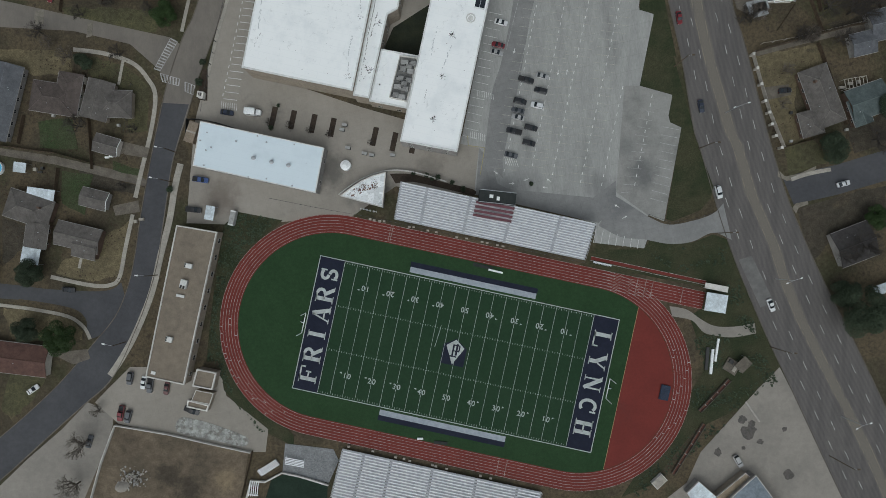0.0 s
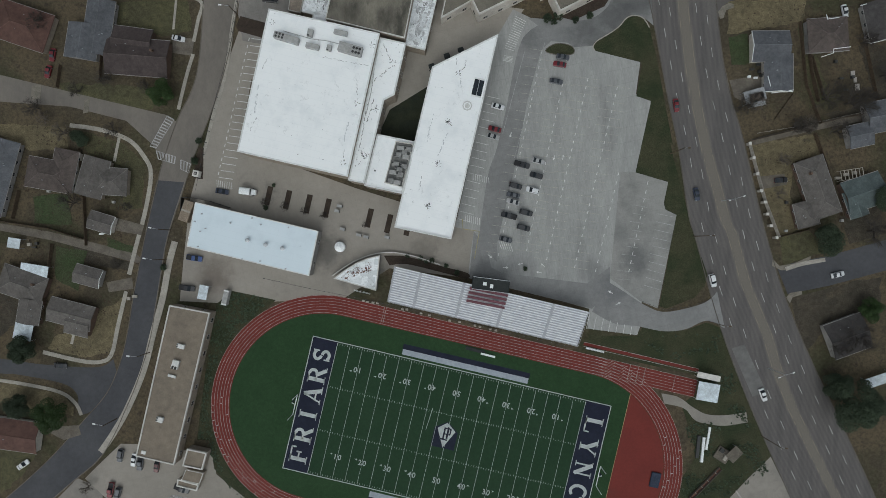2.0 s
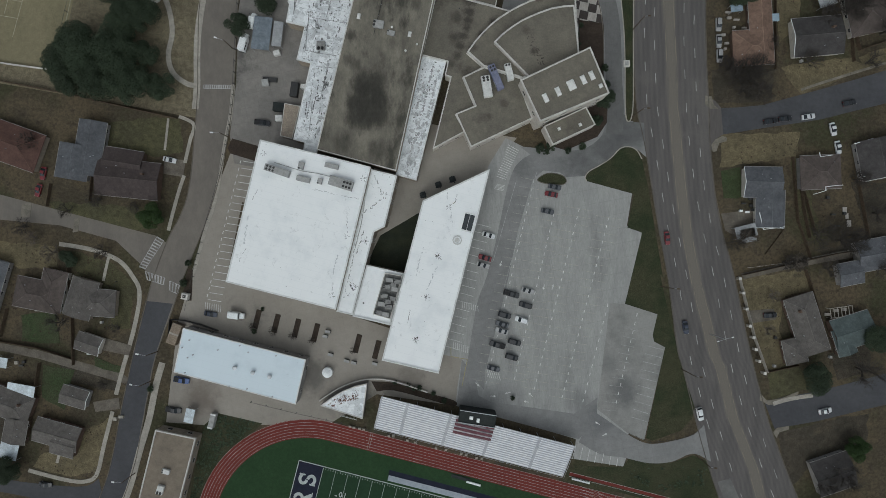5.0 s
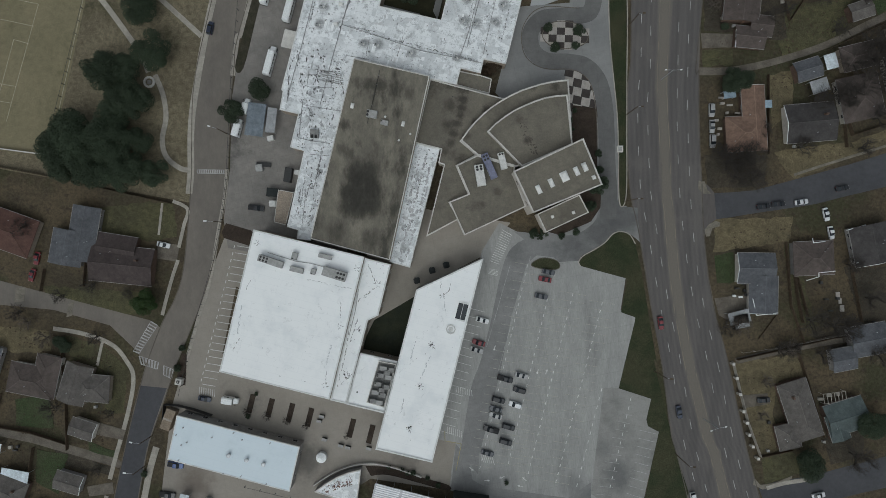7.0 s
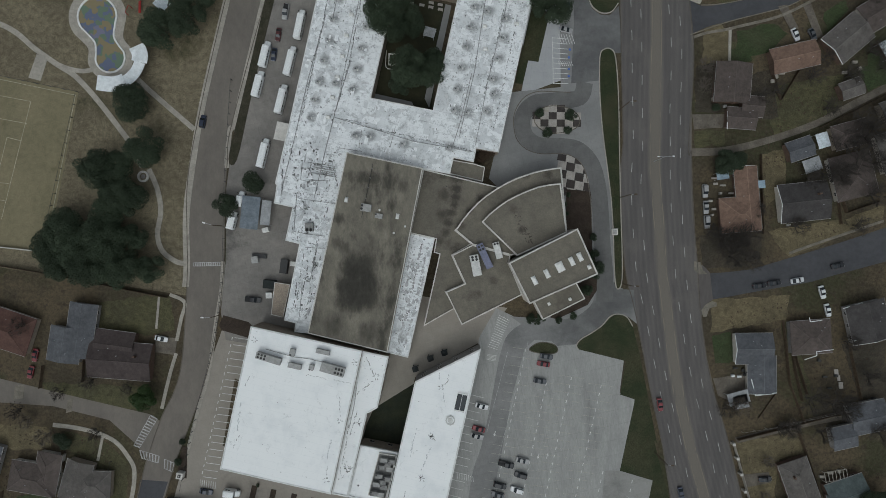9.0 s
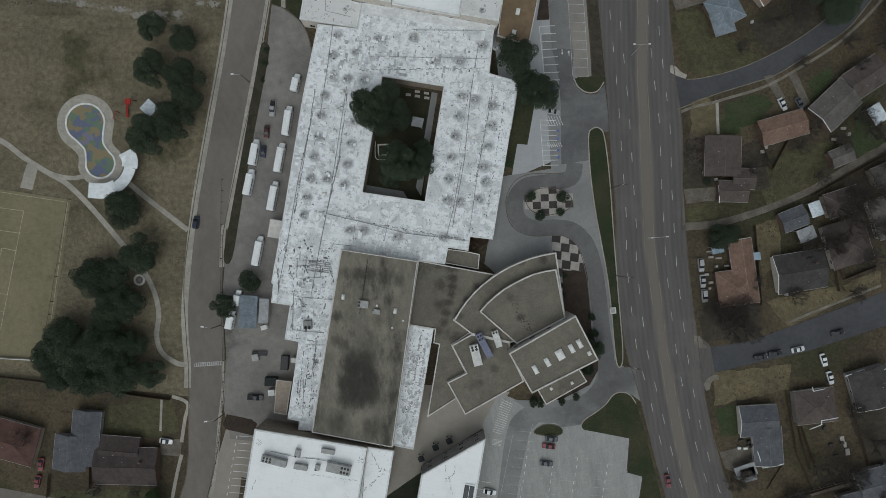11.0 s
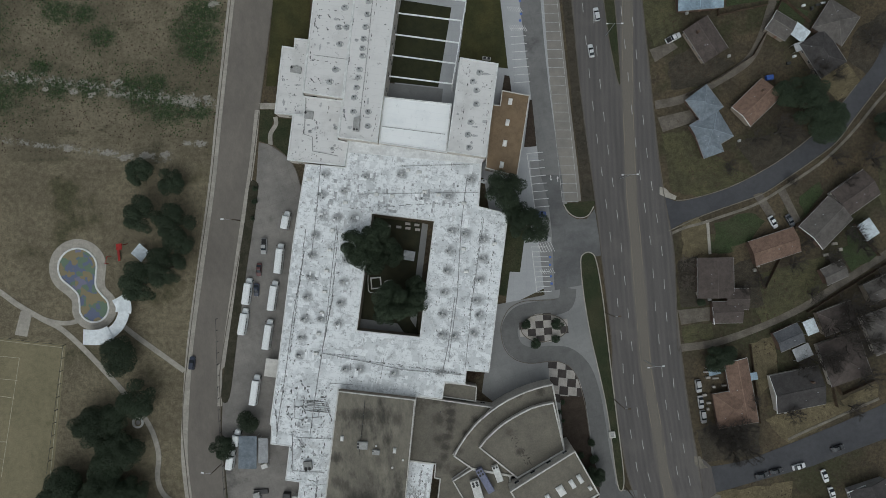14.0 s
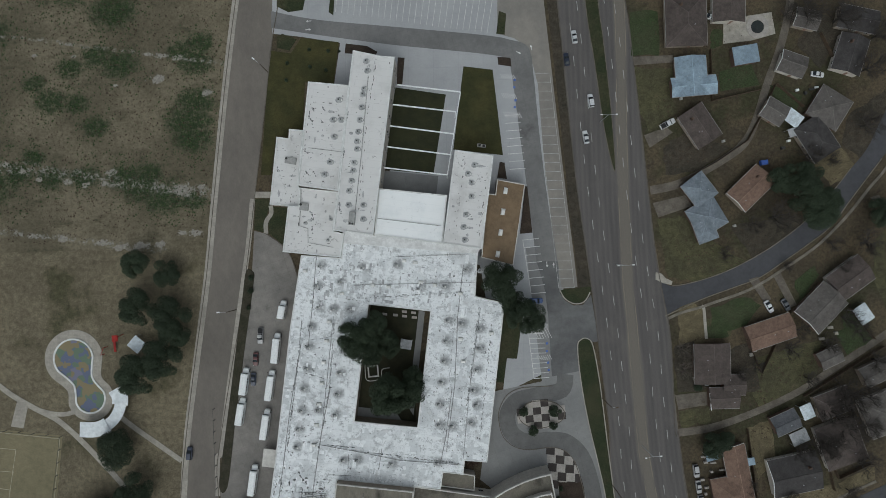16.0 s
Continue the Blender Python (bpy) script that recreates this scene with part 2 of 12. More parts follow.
def meadow_mat():
    """Rough open land: dry stalks, dark green weed beds, ragged patches of bare pale soil."""
    m, t, b = nodes_of("rough_meadow")
    v, u = placed(t, False, 0, (0.6, 1.4, 1)), placed(t)
    c = mix(t, ramp(t, noise_of(t, u, 0.04, 6.0, 0.65), 0.4, 0.6), (0.170, 0.147, 0.102), (0.114, 0.100, 0.068))
    c = mix(t, ramp(t, noise_of(t, v, 0.10, 7.0, 0.75), 0.5, 0.7), c, (0.080, 0.074, 0.048))
    green = ramp(t, near_spots(t, u, MEADOW_GREEN, 3.0, 1.5), 3.4, 2.3)
    speck = ramp(t, noise_of(t, u, 0.6, 6.0, 0.85), 0.34, 0.54)
    both = t.nodes.new("ShaderNodeMath")
    both.operation = "MULTIPLY"
    t.links.new(green, both.inputs[0]), t.links.new(speck, both.inputs[1])
    c = mix(t, both.outputs[0], c, (0.034, 0.050, 0.024))
    c = mix(t, ramp(t, noise_of(t, u, 0.8, 6.0, 0.85), 0.57, 0.70), c, (0.056, 0.052, 0.034))
    w = placed(t, False, 12.4)
    for at, half, wob in ((252.3, 3.0, 9.0), (229.7, 1.5, 6.0), (299.2, 0.9, 5.0)):
        f = t.nodes.new("ShaderNodeMath")
        f.operation = "MULTIPLY"
        t.links.new(band_of(t, w, at, half, wob), f.inputs[0])
        t.links.new(ramp(t, noise_of(t, u, 0.5, 6.0, 0.8), 0.48, 0.58), f.inputs[1])
        c = mix(t, f.outputs[0], c, (0.24, 0.23, 0.205))
    c = mix(t, ramp(t, near_spots(t, u, MEADOW_SOIL, 7.0, 1.9), 4.75, 4.45), c, (0.26, 0.245, 0.215))
    fine = noise_of(t, u, 0.8, 7.0, 0.85)
    c = mix(t, ramp(t, fine, 0.3, 0.7), mix(t, 1.0, c, (0.62, 0.62, 0.62), "MULTIPLY"), mix(t, 1.0, c, (1.32, 1.32, 1.32), "MULTIPLY"))
    t.links.new(c, b.inputs["Base Color"])
    b.inputs["Roughness"].default_value = 0.95
    bumped(t, b, fine, 0.7, 0.06)
    return m


LAWN, MEADOW = ground_mat(), meadow_mat()
SPORT_GRASS = surf("dormant_sports_grass", (0.2067, 0.1823, 0.1145), (0.1749, 0.1569, 0.0975), 0.06, 2.5, grain=0.2, stain=(0.0954, 0.0901, 0.0477), stain_scale=0.04)
PARK_GRASS = surf("dry_park_grass", (0.1640, 0.1415, 0.0950), (0.1300, 0.1120, 0.0760), 0.05, 2.5, grain=0.4, mottle=0.32, stain=(0.0700, 0.0660, 0.0370), stain_at=(0.53, 0.68), stain_scale=0.035)
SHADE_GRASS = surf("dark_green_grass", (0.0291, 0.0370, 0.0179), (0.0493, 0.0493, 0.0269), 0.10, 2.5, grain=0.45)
GREEN_GRASS = surf("watered_green_grass", (0.0400, 0.0560, 0.0245), (0.0500, 0.0585, 0.0300), 0.12, 2.5, grain=0.45)
MULCH = surf("dark_mulch", (0.040, 0.030, 0.024), (0.052, 0.040, 0.030), 0.3, 3.0, grain=0.35)
TURF = surf("artificial_turf", (0.0196, 0.0462, 0.0180), (0.0225, 0.0515, 0.0205), 0.12, 4.0, grain=0.2, bump=0.15)
TURF_DARK = surf("artificial_turf_dark", (0.0165, 0.0410, 0.0195), (0.0195, 0.0455, 0.0220), 0.1, 4.0, grain=0.1, bump=0.15)
NAVY = surf("navy_paint", (0.013, 0.016, 0.030), (0.017, 0.020, 0.036), 0.2, 4.0, grain=0.1, bump=0.1)
LINE = surf("field_white_paint", (0.44, 0.47, 0.47), (0.38, 0.41, 0.40), 0.5, 4.0, grain=0.1, bump=0)
FADED_LINE = surf("worn_white_paint", (0.42, 0.42, 0.41), (0.25, 0.25, 0.245), 0.35, 3.0, grain=0.2, bump=0)
LANE_PAINT = surf("lane_white_paint", (0.46, 0.46, 0.45), (0.29, 0.29, 0.285), 0.35, 3.0, grain=0.15, bump=0)
BRIGHT_LINE = surf("white_stall_paint", (0.66, 0.66, 0.64), (0.50, 0.50, 0.49), 0.4, 3.0, grain=0.08, bump=0)
LANE_GREY = surf("grey_lane_concrete", (0.190, 0.188, 0.184), (0.154, 0.153, 0.151), 0.06, 2.0, grain=0.06, mottle=0.10, stain=(0.095, 0.094, 0.093), stain_scale=0.05, joints=(5.0, 5.0, 0.05, -8, 0.2))
LOOP_GREY = surf("tyre_worn_lane_concrete", (0.152, 0.150, 0.147), (0.120, 0.119, 0.117), 0.06, 2.0, grain=0.06, mottle=0.10, stain=(0.095, 0.094, 0.093), stain_scale=0.05, joints=(5.0, 5.0, 0.05, -8, 0.2))
YELLOW_LINE = surf("worn_yellow_paint", (0.36, 0.30, 0.15), (0.28, 0.25, 0.15), 0.3, 3.0, grain=0.2, bump=0)
BLUE_LINE = surf("blue_paint", (0.10, 0.16, 0.42), (0.08, 0.13, 0.36), 0.5, 3.0, grain=0.1, bump=0)
TRACK = surf("red_track", (0.156, 0.032, 0.026), (0.138, 0.029, 0.024), 0.1, 5.0, grain=0.06, mottle=0.06, bump=0.15, stain=(0.125, 0.032, 0.027), stain_scale=0.06)
ROAD = surf("worn_road", (0.1260, 0.1150, 0.1080), (0.1030, 0.0950, 0.0900), 0.16, 3.0, grain=0.10, mottle=0.08, stain=(0.1400, 0.1290, 0.1180), stain_scale=0.03, turn=8, stretch=(1, 0.12, 1))
ASPHALT = surf("newer_asphalt", (0.076, 0.077, 0.083), (0.062, 0.063, 0.069), 0.08, 3.0, grain=0.06, mottle=0.10, stain=(0.088, 0.086, 0.088), stain_scale=0.05)
CONC_ROAD = surf("street_concrete", (0.180, 0.162, 0.142), (0.146, 0.132, 0.117), 0.06, 2.5, grain=0.06, mottle=0.08, stain=(0.11, 0.10, 0.09), stain_scale=0.04, stretch=(1, 0.5, 1))
CONC = surf("lot_concrete", (0.325, 0.325, 0.312), (0.285, 0.286, 0.276), 0.09, 2.0, grain=0.10, mottle=0.10, turn=13, stretch=(1.5, 0.35, 1), stain=(0.195, 0.196, 0.192), stain_at=(0.52, 0.74), stain_scale=0.06, spots=((*(54.42, 21.84), 6.0, (0.17, 0.17, 0.17), 0.6), (*(27.12, 21.86), 7.0, (0.19, 0.19, 0.19), 0.6)), joints=(5.2, 5.2, 0.06, -13, 0.25))
CONC_GREY = surf("grey_drive_concrete", (0.245, 0.245, 0.240), (0.205, 0.206, 0.204), 0.05, 2.0, spots=((*(69.56, 27.89), 5.5, (0.13, 0.13, 0.135), 0.7), (*(61.50, 15.76), 6.0, (0.14, 0.14, 0.145), 0.7), (*(72.56, 45.07), 3.5, (0.15, 0.15, 0.152), 0.6)), grain=0.05, mottle=0.06, stain=(0.125, 0.125, 0.127), stain_scale=0.04, joints=(5.0, 5.0, 0.05, -13, 0.2))
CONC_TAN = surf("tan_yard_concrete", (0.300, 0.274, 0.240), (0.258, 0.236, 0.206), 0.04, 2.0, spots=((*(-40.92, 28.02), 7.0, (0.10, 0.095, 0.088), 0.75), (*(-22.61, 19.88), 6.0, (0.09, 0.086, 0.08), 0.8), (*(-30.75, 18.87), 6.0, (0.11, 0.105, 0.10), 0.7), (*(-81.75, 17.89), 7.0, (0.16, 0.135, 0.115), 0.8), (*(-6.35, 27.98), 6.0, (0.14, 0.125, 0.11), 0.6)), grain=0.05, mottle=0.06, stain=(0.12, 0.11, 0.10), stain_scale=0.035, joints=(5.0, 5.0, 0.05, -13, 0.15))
WALKWAY = surf("pavement_concrete", (0.370, 0.345, 0.300), (0.300, 0.280, 0.246), 0.2, 2.5, grain=0.12, joints=(1.5, 1.5, 0.05, 10, 0.25))
NEW_CONC = surf("new_pale_concrete", (0.385, 0.392, 0.400), (0.345, 0.352, 0.362), 0.06, 2.0, grain=0.05, mottle=0.04, joints=(4.5, 4.5, 0.04, 5, 0.2))
GRAVEL = surf("packed_gravel", (0.270, 0.248, 0.220), (0.225, 0.208, 0.186), 0.06, 2.5, grain=0.08, mottle=0.08, stain=(0.13, 0.12, 0.11), stain_at=(0.63, 0.76), stain_scale=0.06)
DIRT = surf("bare_dirt", (0.150, 0.119, 0.085), (0.094, 0.077, 0.056), 0.06, 2.0, mottle=0.25, spots=((*(-93.19, -87.88), 6.0, (0.045, 0.038, 0.029), 0.85), (*(-100.36, -82.17), 6.0, (0.048, 0.040, 0.030), 0.85), (*(-114.70, -69.94), 5.0, (0.07, 0.056, 0.042), 0.6), (*(-79.86, -84.14), 5.0, (0.22, 0.17, 0.11), 0.7)), grain=0.2, stain=(0.055, 0.045, 0.032), stain_scale=0.05)
DRIVE_MID = surf("mid_drive_concrete", (0.232, 0.231, 0.227), (0.196, 0.196, 0.194), 0.06, 2.0, grain=0.07, mottle=0.10, stain=(0.120, 0.120, 0.119), stain_scale=0.045, joints=(5.0, 5.0, 0.05, -13, 0.22), spots=((*(69.56, 27.89), 5.5, (0.13, 0.13, 0.135), 0.7), (*(61.50, 15.76), 6.0, (0.14, 0.14, 0.145), 0.7), (*(59.77, 112.52), 9.0, (0.095, 0.095, 0.095), 0.8), (*(68.58, 118.89), 8.0, (0.095, 0.095, 0.095), 0.8), (*(49.88, 107.71), 7.0, (0.11, 0.11, 0.11), 0.75), (*(63.36, 123.74), 5.0, (0.11, 0.11, 0.11), 0.7), (*(29.79, 105.35), 5.0, (0.13, 0.13, 0.13), 0.6)))
CORNER_CONC = surf("stained_lot_concrete", (0.275, 0.272, 0.258), (0.225, 0.223, 0.213), 0.05, 2.0, grain=0.08, mottle=0.09, stain=(0.150, 0.149, 0.145), stain_at=(0.52, 0.74), stain_scale=0.05, spots=((70.0, 27.0, 6.0, (0.125, 0.125, 0.127), 0.75), (64.0, 36.0, 4.0, (0.16, 0.16, 0.158), 0.6)), joints=(5.2, 5.2, 0.05, -13, 0.2))
DARK_DRIVE = surf("tyre_darkened_drive", (0.150, 0.150, 0.150), (0.112, 0.112, 0.113), 0.09, 2.0, grain=0.08, mottle=0.12, stain=(0.080, 0.080, 0.081), stain_scale=0.07)
ALLEY = surf("worn_alley_concrete", (0.150, 0.132, 0.110), (0.110, 0.097, 0.080), 0.3, 2.0, grain=0.2)
DULL_PATH = surf("worn_path_concrete", (0.200, 0.182, 0.152), (0.150, 0.136, 0.112), 0.3, 2.0, grain=0.2)
BLACK_TILE = surf("dark_paver", (0.050, 0.043, 0.040), (0.062, 0.054, 0.050), 0.3, 3.0, grain=0.15)
PALE_TILE = surf("pale_paver", (0.38, 0.35, 0.32), (0.33, 0.31, 0.285), 0.3, 3.0, grain=0.12)
WHITE_ROOF = membrane("white_roof_sheet", (0.84, 0.855, 0.855), (0.74, 0.765, 0.775), (0.2, 0.2, 0.2), (0.45, 0.75), drip=0.25)
ROOF_VENTS = [(-32.9, 222.5), (-34.5, 215.4), (-35.9, 208.3), (-37.6, 201.2), (-39.2, 193.7), (-40.7, 187.5), (-41.9, 181.3), (-22.8, 212.8), (-24.6, 205.5), (-26.1, 198.2), (-27.5, 191.1), (-33.3, 193.3), (14.4, 220.1), (13.0, 213.1), (11.7, 206.3), (10.2, 199.0), (8.7, 191.6), (8.0, 184.4), (19.1, 218.6), (25.2, 216.3), (24.3, 209.5), (22.8, 202.1), (21.0, 195.2), (21.4, 190.0), (19.1, 184.1), (12.5, 183.5), (-26.3, 175.3), (-21.4, 174.9), (-9.6, 172.5), (6.2, 171.3)]
PATCHED_VENTS = [(-27.8, 243.1), (-29.8, 236.4), (-29.7, 228.9), (-24.9, 227.9), (-19.1, 227.3), (14.4, 232.0), (22.7, 237.1), (27.5, 236.3), (-1.5, 241.0), (5.6, 232.1), (-13.2, 241.1), (-21.5, 237.0)]
OLD_WHITE = membrane("weathered_white_roof", (0.78, 0.80, 0.81), (0.49, 0.51, 0.52), (0.08, 0.08, 0.08), (0.52, 0.80), patch=0.6, drip=0.8, sooty=[(x + 0.9, y + 0.3, 2.7) for x, y in ROOF_VENTS + PATCHED_VENTS])
NEW_WHITE = membrane("grey_white_roof_sheet", (0.66, 0.655, 0.645), (0.54, 0.535, 0.525), (0.3, 0.3, 0.3), (0.45, 0.75), drip=0.7)
BLUE_WHITE = membrane("cool_white_metal_roof", (0.64, 0.72, 0.77), (0.58, 0.66, 0.71), (0.3, 0.3, 0.3), (0.45, 0.75))
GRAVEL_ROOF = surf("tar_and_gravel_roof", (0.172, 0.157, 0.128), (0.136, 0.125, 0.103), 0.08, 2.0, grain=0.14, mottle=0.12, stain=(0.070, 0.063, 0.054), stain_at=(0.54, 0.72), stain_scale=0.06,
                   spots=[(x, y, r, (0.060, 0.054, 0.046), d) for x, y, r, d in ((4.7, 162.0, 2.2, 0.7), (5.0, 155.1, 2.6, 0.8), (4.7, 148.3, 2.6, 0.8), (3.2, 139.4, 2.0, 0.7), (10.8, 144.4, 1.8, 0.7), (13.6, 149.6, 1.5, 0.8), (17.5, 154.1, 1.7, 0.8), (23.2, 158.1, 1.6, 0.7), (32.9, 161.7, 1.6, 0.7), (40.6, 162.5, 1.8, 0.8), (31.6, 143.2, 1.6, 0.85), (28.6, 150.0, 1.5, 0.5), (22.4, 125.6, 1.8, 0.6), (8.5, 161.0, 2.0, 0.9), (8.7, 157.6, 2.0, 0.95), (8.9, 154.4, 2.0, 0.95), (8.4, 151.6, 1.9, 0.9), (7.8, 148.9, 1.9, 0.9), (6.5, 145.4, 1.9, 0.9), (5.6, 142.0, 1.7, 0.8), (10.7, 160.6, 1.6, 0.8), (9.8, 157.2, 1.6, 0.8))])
GYM_BROWN = surf("stained_gravel_roof", (0.200, 0.184, 0.150), (0.142, 0.131, 0.108), 0.10, 2.0, grain=0.12, mottle=0.16, stain=(0.070, 0.066, 0.055), stain_at=(0.50, 0.66), stain_scale=0.075,
                 spots=[(x, y, r, (0.042, 0.040, 0.034), d) for x, y, r, d in ((-24.7, 128.5, 4.6, 0.9), (-24.2, 122.7, 5.0, 0.9), (-25.4, 117.5, 4.2, 0.8), (-20.5, 125.0, 3.6, 0.8), (-28.4, 124.0, 3.4, 0.8), (-19.2, 159.7, 3.2, 0.75), (-13.5, 159.0, 3.0, 0.75), (-9.0, 157.5, 2.4, 0.6), (-30.6, 146.1, 2.2, 0.8), (-32.1, 109.1, 4.0, 0.6), (-20.6, 107.4, 4.4, 0.6), (-28.6, 136.1, 2.6, 0.6), (-16.7, 143.9, 2.6, 0.4), (-27.2, 160.8, 2.2, 0.6), (-23.0, 160.2, 2.4, 0.7), (-31.2, 138.2, 2.4, 0.6), (-25.8, 132.7, 3.4, 0.6), (-20.6, 132.2, 3.4, 0.6), (-19.6, 119.0, 3.8, 0.7), (-29.5, 118.0, 3.4, 0.6), (-22.0, 128.5, 5.0, 0.8), (-27.0, 129.0, 4.4, 0.8), (-19.6, 124.0, 4.4, 0.8), (-27.6, 122.0, 4.6, 0.8), (-22.0, 118.5, 4.6, 0.8))], stretch=(1.5, 0.7, 1))
TAN_ROOF = surf("tan_sheet_roof", (0.195, 0.140, 0.088), (0.170, 0.124, 0.080), 0.15, 2.5, grain=0.1)
BROWN_FLAT = surf("brown_flat_roof", (0.205, 0.172, 0.135), (0.180, 0.152, 0.120), 0.08, 2.0, grain=0.12, stain=(0.14, 0.12, 0.095), stain_scale=0.05)
COPING = surf("pale_coping", (0.60, 0.585, 0.55), (0.50, 0.485, 0.455), 0.3, 3.0, grain=0.08)
WHITE_EDGE = surf("white_roof_edge", (0.70, 0.71, 0.70), (0.60, 0.61, 0.60), 0.3, 3.0, grain=0.06)
TAN_WALL = surf("tan_brick_wall", (0.28, 0.24, 0.195), (0.24, 0.205, 0.165), 0.3, 4.0, grain=0.15)
PALE_WALL = surf("pale_rendered_wall", (0.50, 0.47, 0.42), (0.44, 0.41, 0.37), 0.3, 4.0, grain=0.1)
GREY_WALL = surf("grey_block_wall", (0.26, 0.25, 0.24), (0.22, 0.21, 0.20), 0.3, 4.0, grain=0.1)
GLASS = plain("dark_window_glass", (0.02, 0.025, 0.03), 0.08)
FRAME_PAINT = plain("window_frame_paint", (0.45, 0.44, 0.42), 0.5)
DOOR_PAINT = plain("door_paint", (0.16, 0.09, 0.06), 0.5)
STEEL = plain("galvanised_steel", (0.42, 0.44, 0.46), 0.4, 0.6)
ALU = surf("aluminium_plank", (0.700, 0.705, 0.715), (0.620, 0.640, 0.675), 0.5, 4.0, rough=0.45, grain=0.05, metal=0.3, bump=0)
# darker copy of the plank aluminium: shade between the tiers put into the colour
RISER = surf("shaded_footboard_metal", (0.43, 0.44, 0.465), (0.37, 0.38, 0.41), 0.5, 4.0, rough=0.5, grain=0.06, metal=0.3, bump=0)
UNIT_GREY = surf("unit_casing", (0.36, 0.36, 0.35), (0.30, 0.30, 0.29), 0.8, 5.0, grain=0.1)
UNIT_WHITE = surf("white_unit_casing", (0.62, 0.62, 0.60), (0.54, 0.54, 0.52), 0.8, 5.0, grain=0.08)
UNIT_BLUE = surf("blue_grey_unit_casing", (0.20, 0.21, 0.29), (0.17, 0.18, 0.25), 0.8, 5.0, grain=0.08)
FAN = plain("dark_fan_grille", (0.03, 0.03, 0.03), 0.6)
RUBBER = plain("tyre_rubber", (0.015, 0.015, 0.016), 0.8)
BARK = surf("grey_bark", (0.095, 0.078, 0.062), (0.065, 0.052, 0.042), 2.0, 9.0, grain=0.3, local=True)
DARK_TWIG = surf("dark_grey_twig", (0.066, 0.058, 0.051), (0.046, 0.041, 0.037), 2.0, 9.0, grain=0.3, local=True)
YARD_TAN = surf("dry_tan_lawn", (0.1428, 0.1186, 0.0702), (0.1089, 0.0920, 0.0557), 0.12, 2.5, grain=0.4, mottle=0.3, stain=(0.0750, 0.0653, 0.0436), stain_scale=0.09)
YARD_OLIVE = surf("olive_lawn", (0.0813, 0.0777, 0.0407), (0.0640, 0.0604, 0.0345), 0.12, 2.5, grain=0.4, mottle=0.3, stain=(0.1047, 0.0887, 0.0542), stain_scale=0.09)
YARD_DARK = surf("dark_leafy_soil", (0.0607, 0.0515, 0.0383), (0.0475, 0.0422, 0.0317), 0.12, 2.5, grain=0.45, mottle=0.3, stain=(0.0845, 0.0686, 0.0475), stain_scale=0.09)
TWIG = surf("pale_twig", (0.135, 0.118, 0.100), (0.095, 0.080, 0.068), 2.0, 9.0, grain=0.3, local=True)
WOOD = surf("weathered_timber", (0.10, 0.075, 0.052), (0.07, 0.052, 0.036), 1.0, 6.0, grain=0.3)
BLACK_ROOF = surf("black_sheet_roof", (0.026, 0.030, 0.030), (0.034, 0.038, 0.037), 0.2, 3.0, grain=0.15)
MAROON = surf("maroon_bench", (0.16, 0.07, 0.085), (0.13, 0.06, 0.07), 0.4, 4.0, grain=0.1)
RED_PAINT = surf("red_tarpaulin", (0.33, 0.035, 0.03), (0.25, 0.03, 0.028), 0.5, 4.0, grain=0.15)
POOL_WATER = plain("pool_water", (0.10, 0.42, 0.62), 0.1)


def shingle(name, c):
    return surf(name, c, tuple(0.80 * q for q in c), 0.25, 4.0, grain=0.22, mottle=0.2, stain=tuple(0.64 * q for q in c), stain_scale=0.15, bump=0.35, vary=0.08)


ROOFS = {
    "grey": shingle("grey_shingle", (0.120, 0.110, 0.102)), "brown": shingle("brown_shingle", (0.092, 0.076, 0.069)),
    "dark": shingle("dark_shingle", (0.060, 0.056, 0.055)), "plum": shingle("plum_brown_shingle", (0.062, 0.050, 0.048)), "red": shingle("red_brown_shingle", (0.098, 0.056, 0.046)),
    "orange": shingle("orange_brown_shingle", (0.190, 0.126, 0.096)), "slate": shingle("slate_grey_shingle", (0.102, 0.106, 0.116)),
    "green": shingle("green_grey_shingle", (0.088, 0.108, 0.108)), "blue": shingle("pale_blue_metal_sheet", (0.27, 0.35, 0.42)),
    "steel": shingle("blue_grey_metal_sheet", (0.185, 0.215, 0.245)), "white": shingle("white_metal_sheet", (0.60, 0.66, 0.70)),
    "pale": shingle("pale_grey_sheet", (0.33, 0.34, 0.35)),
}


RIDGE = {k: shingle(k + "_ridge", tuple(min(0.6, 1.35 * q + 0.01) for q in c)) for k, c in dict(grey=(0.120, 0.110, 0.102), brown=(0.092, 0.076, 0.069), dark=(0.060, 0.056, 0.055), plum=(0.062, 0.050, 0.048), red=(0.098, 0.056, 0.046), orange=(0.190, 0.126, 0.096), slate=(0.102, 0.106, 0.116), green=(0.088, 0.108, 0.108), blue=(0.27, 0.35, 0.42), steel=(0.185, 0.215, 0.245)).items()}
GUTTER = plain("weathered_gutter", (0.26, 0.25, 0.24), 0.6)


def leaf_mat(name, dark, light):
    m, t, b = nodes_of(name)
    isl = t.nodes.new("ShaderNodeNewGeometry").outputs["Random Per Island"]
    c = mix(t, isl, dark, light)
    info = t.nodes.new("ShaderNodeObjectInfo").outputs["Random"]
    r = t.nodes.new("ShaderNodeMapRange")
    r.inputs[3].default_value, r.inputs[4].default_value = 0.85, 1.15
    t.links.new(info, r.inputs[0])
    t.links.new(mix(t, 1.0, c, r.outputs[0], "MULTIPLY"), b.inputs["Base Color"])
    b.inputs["Roughness"].default_value = 0.7
    return m


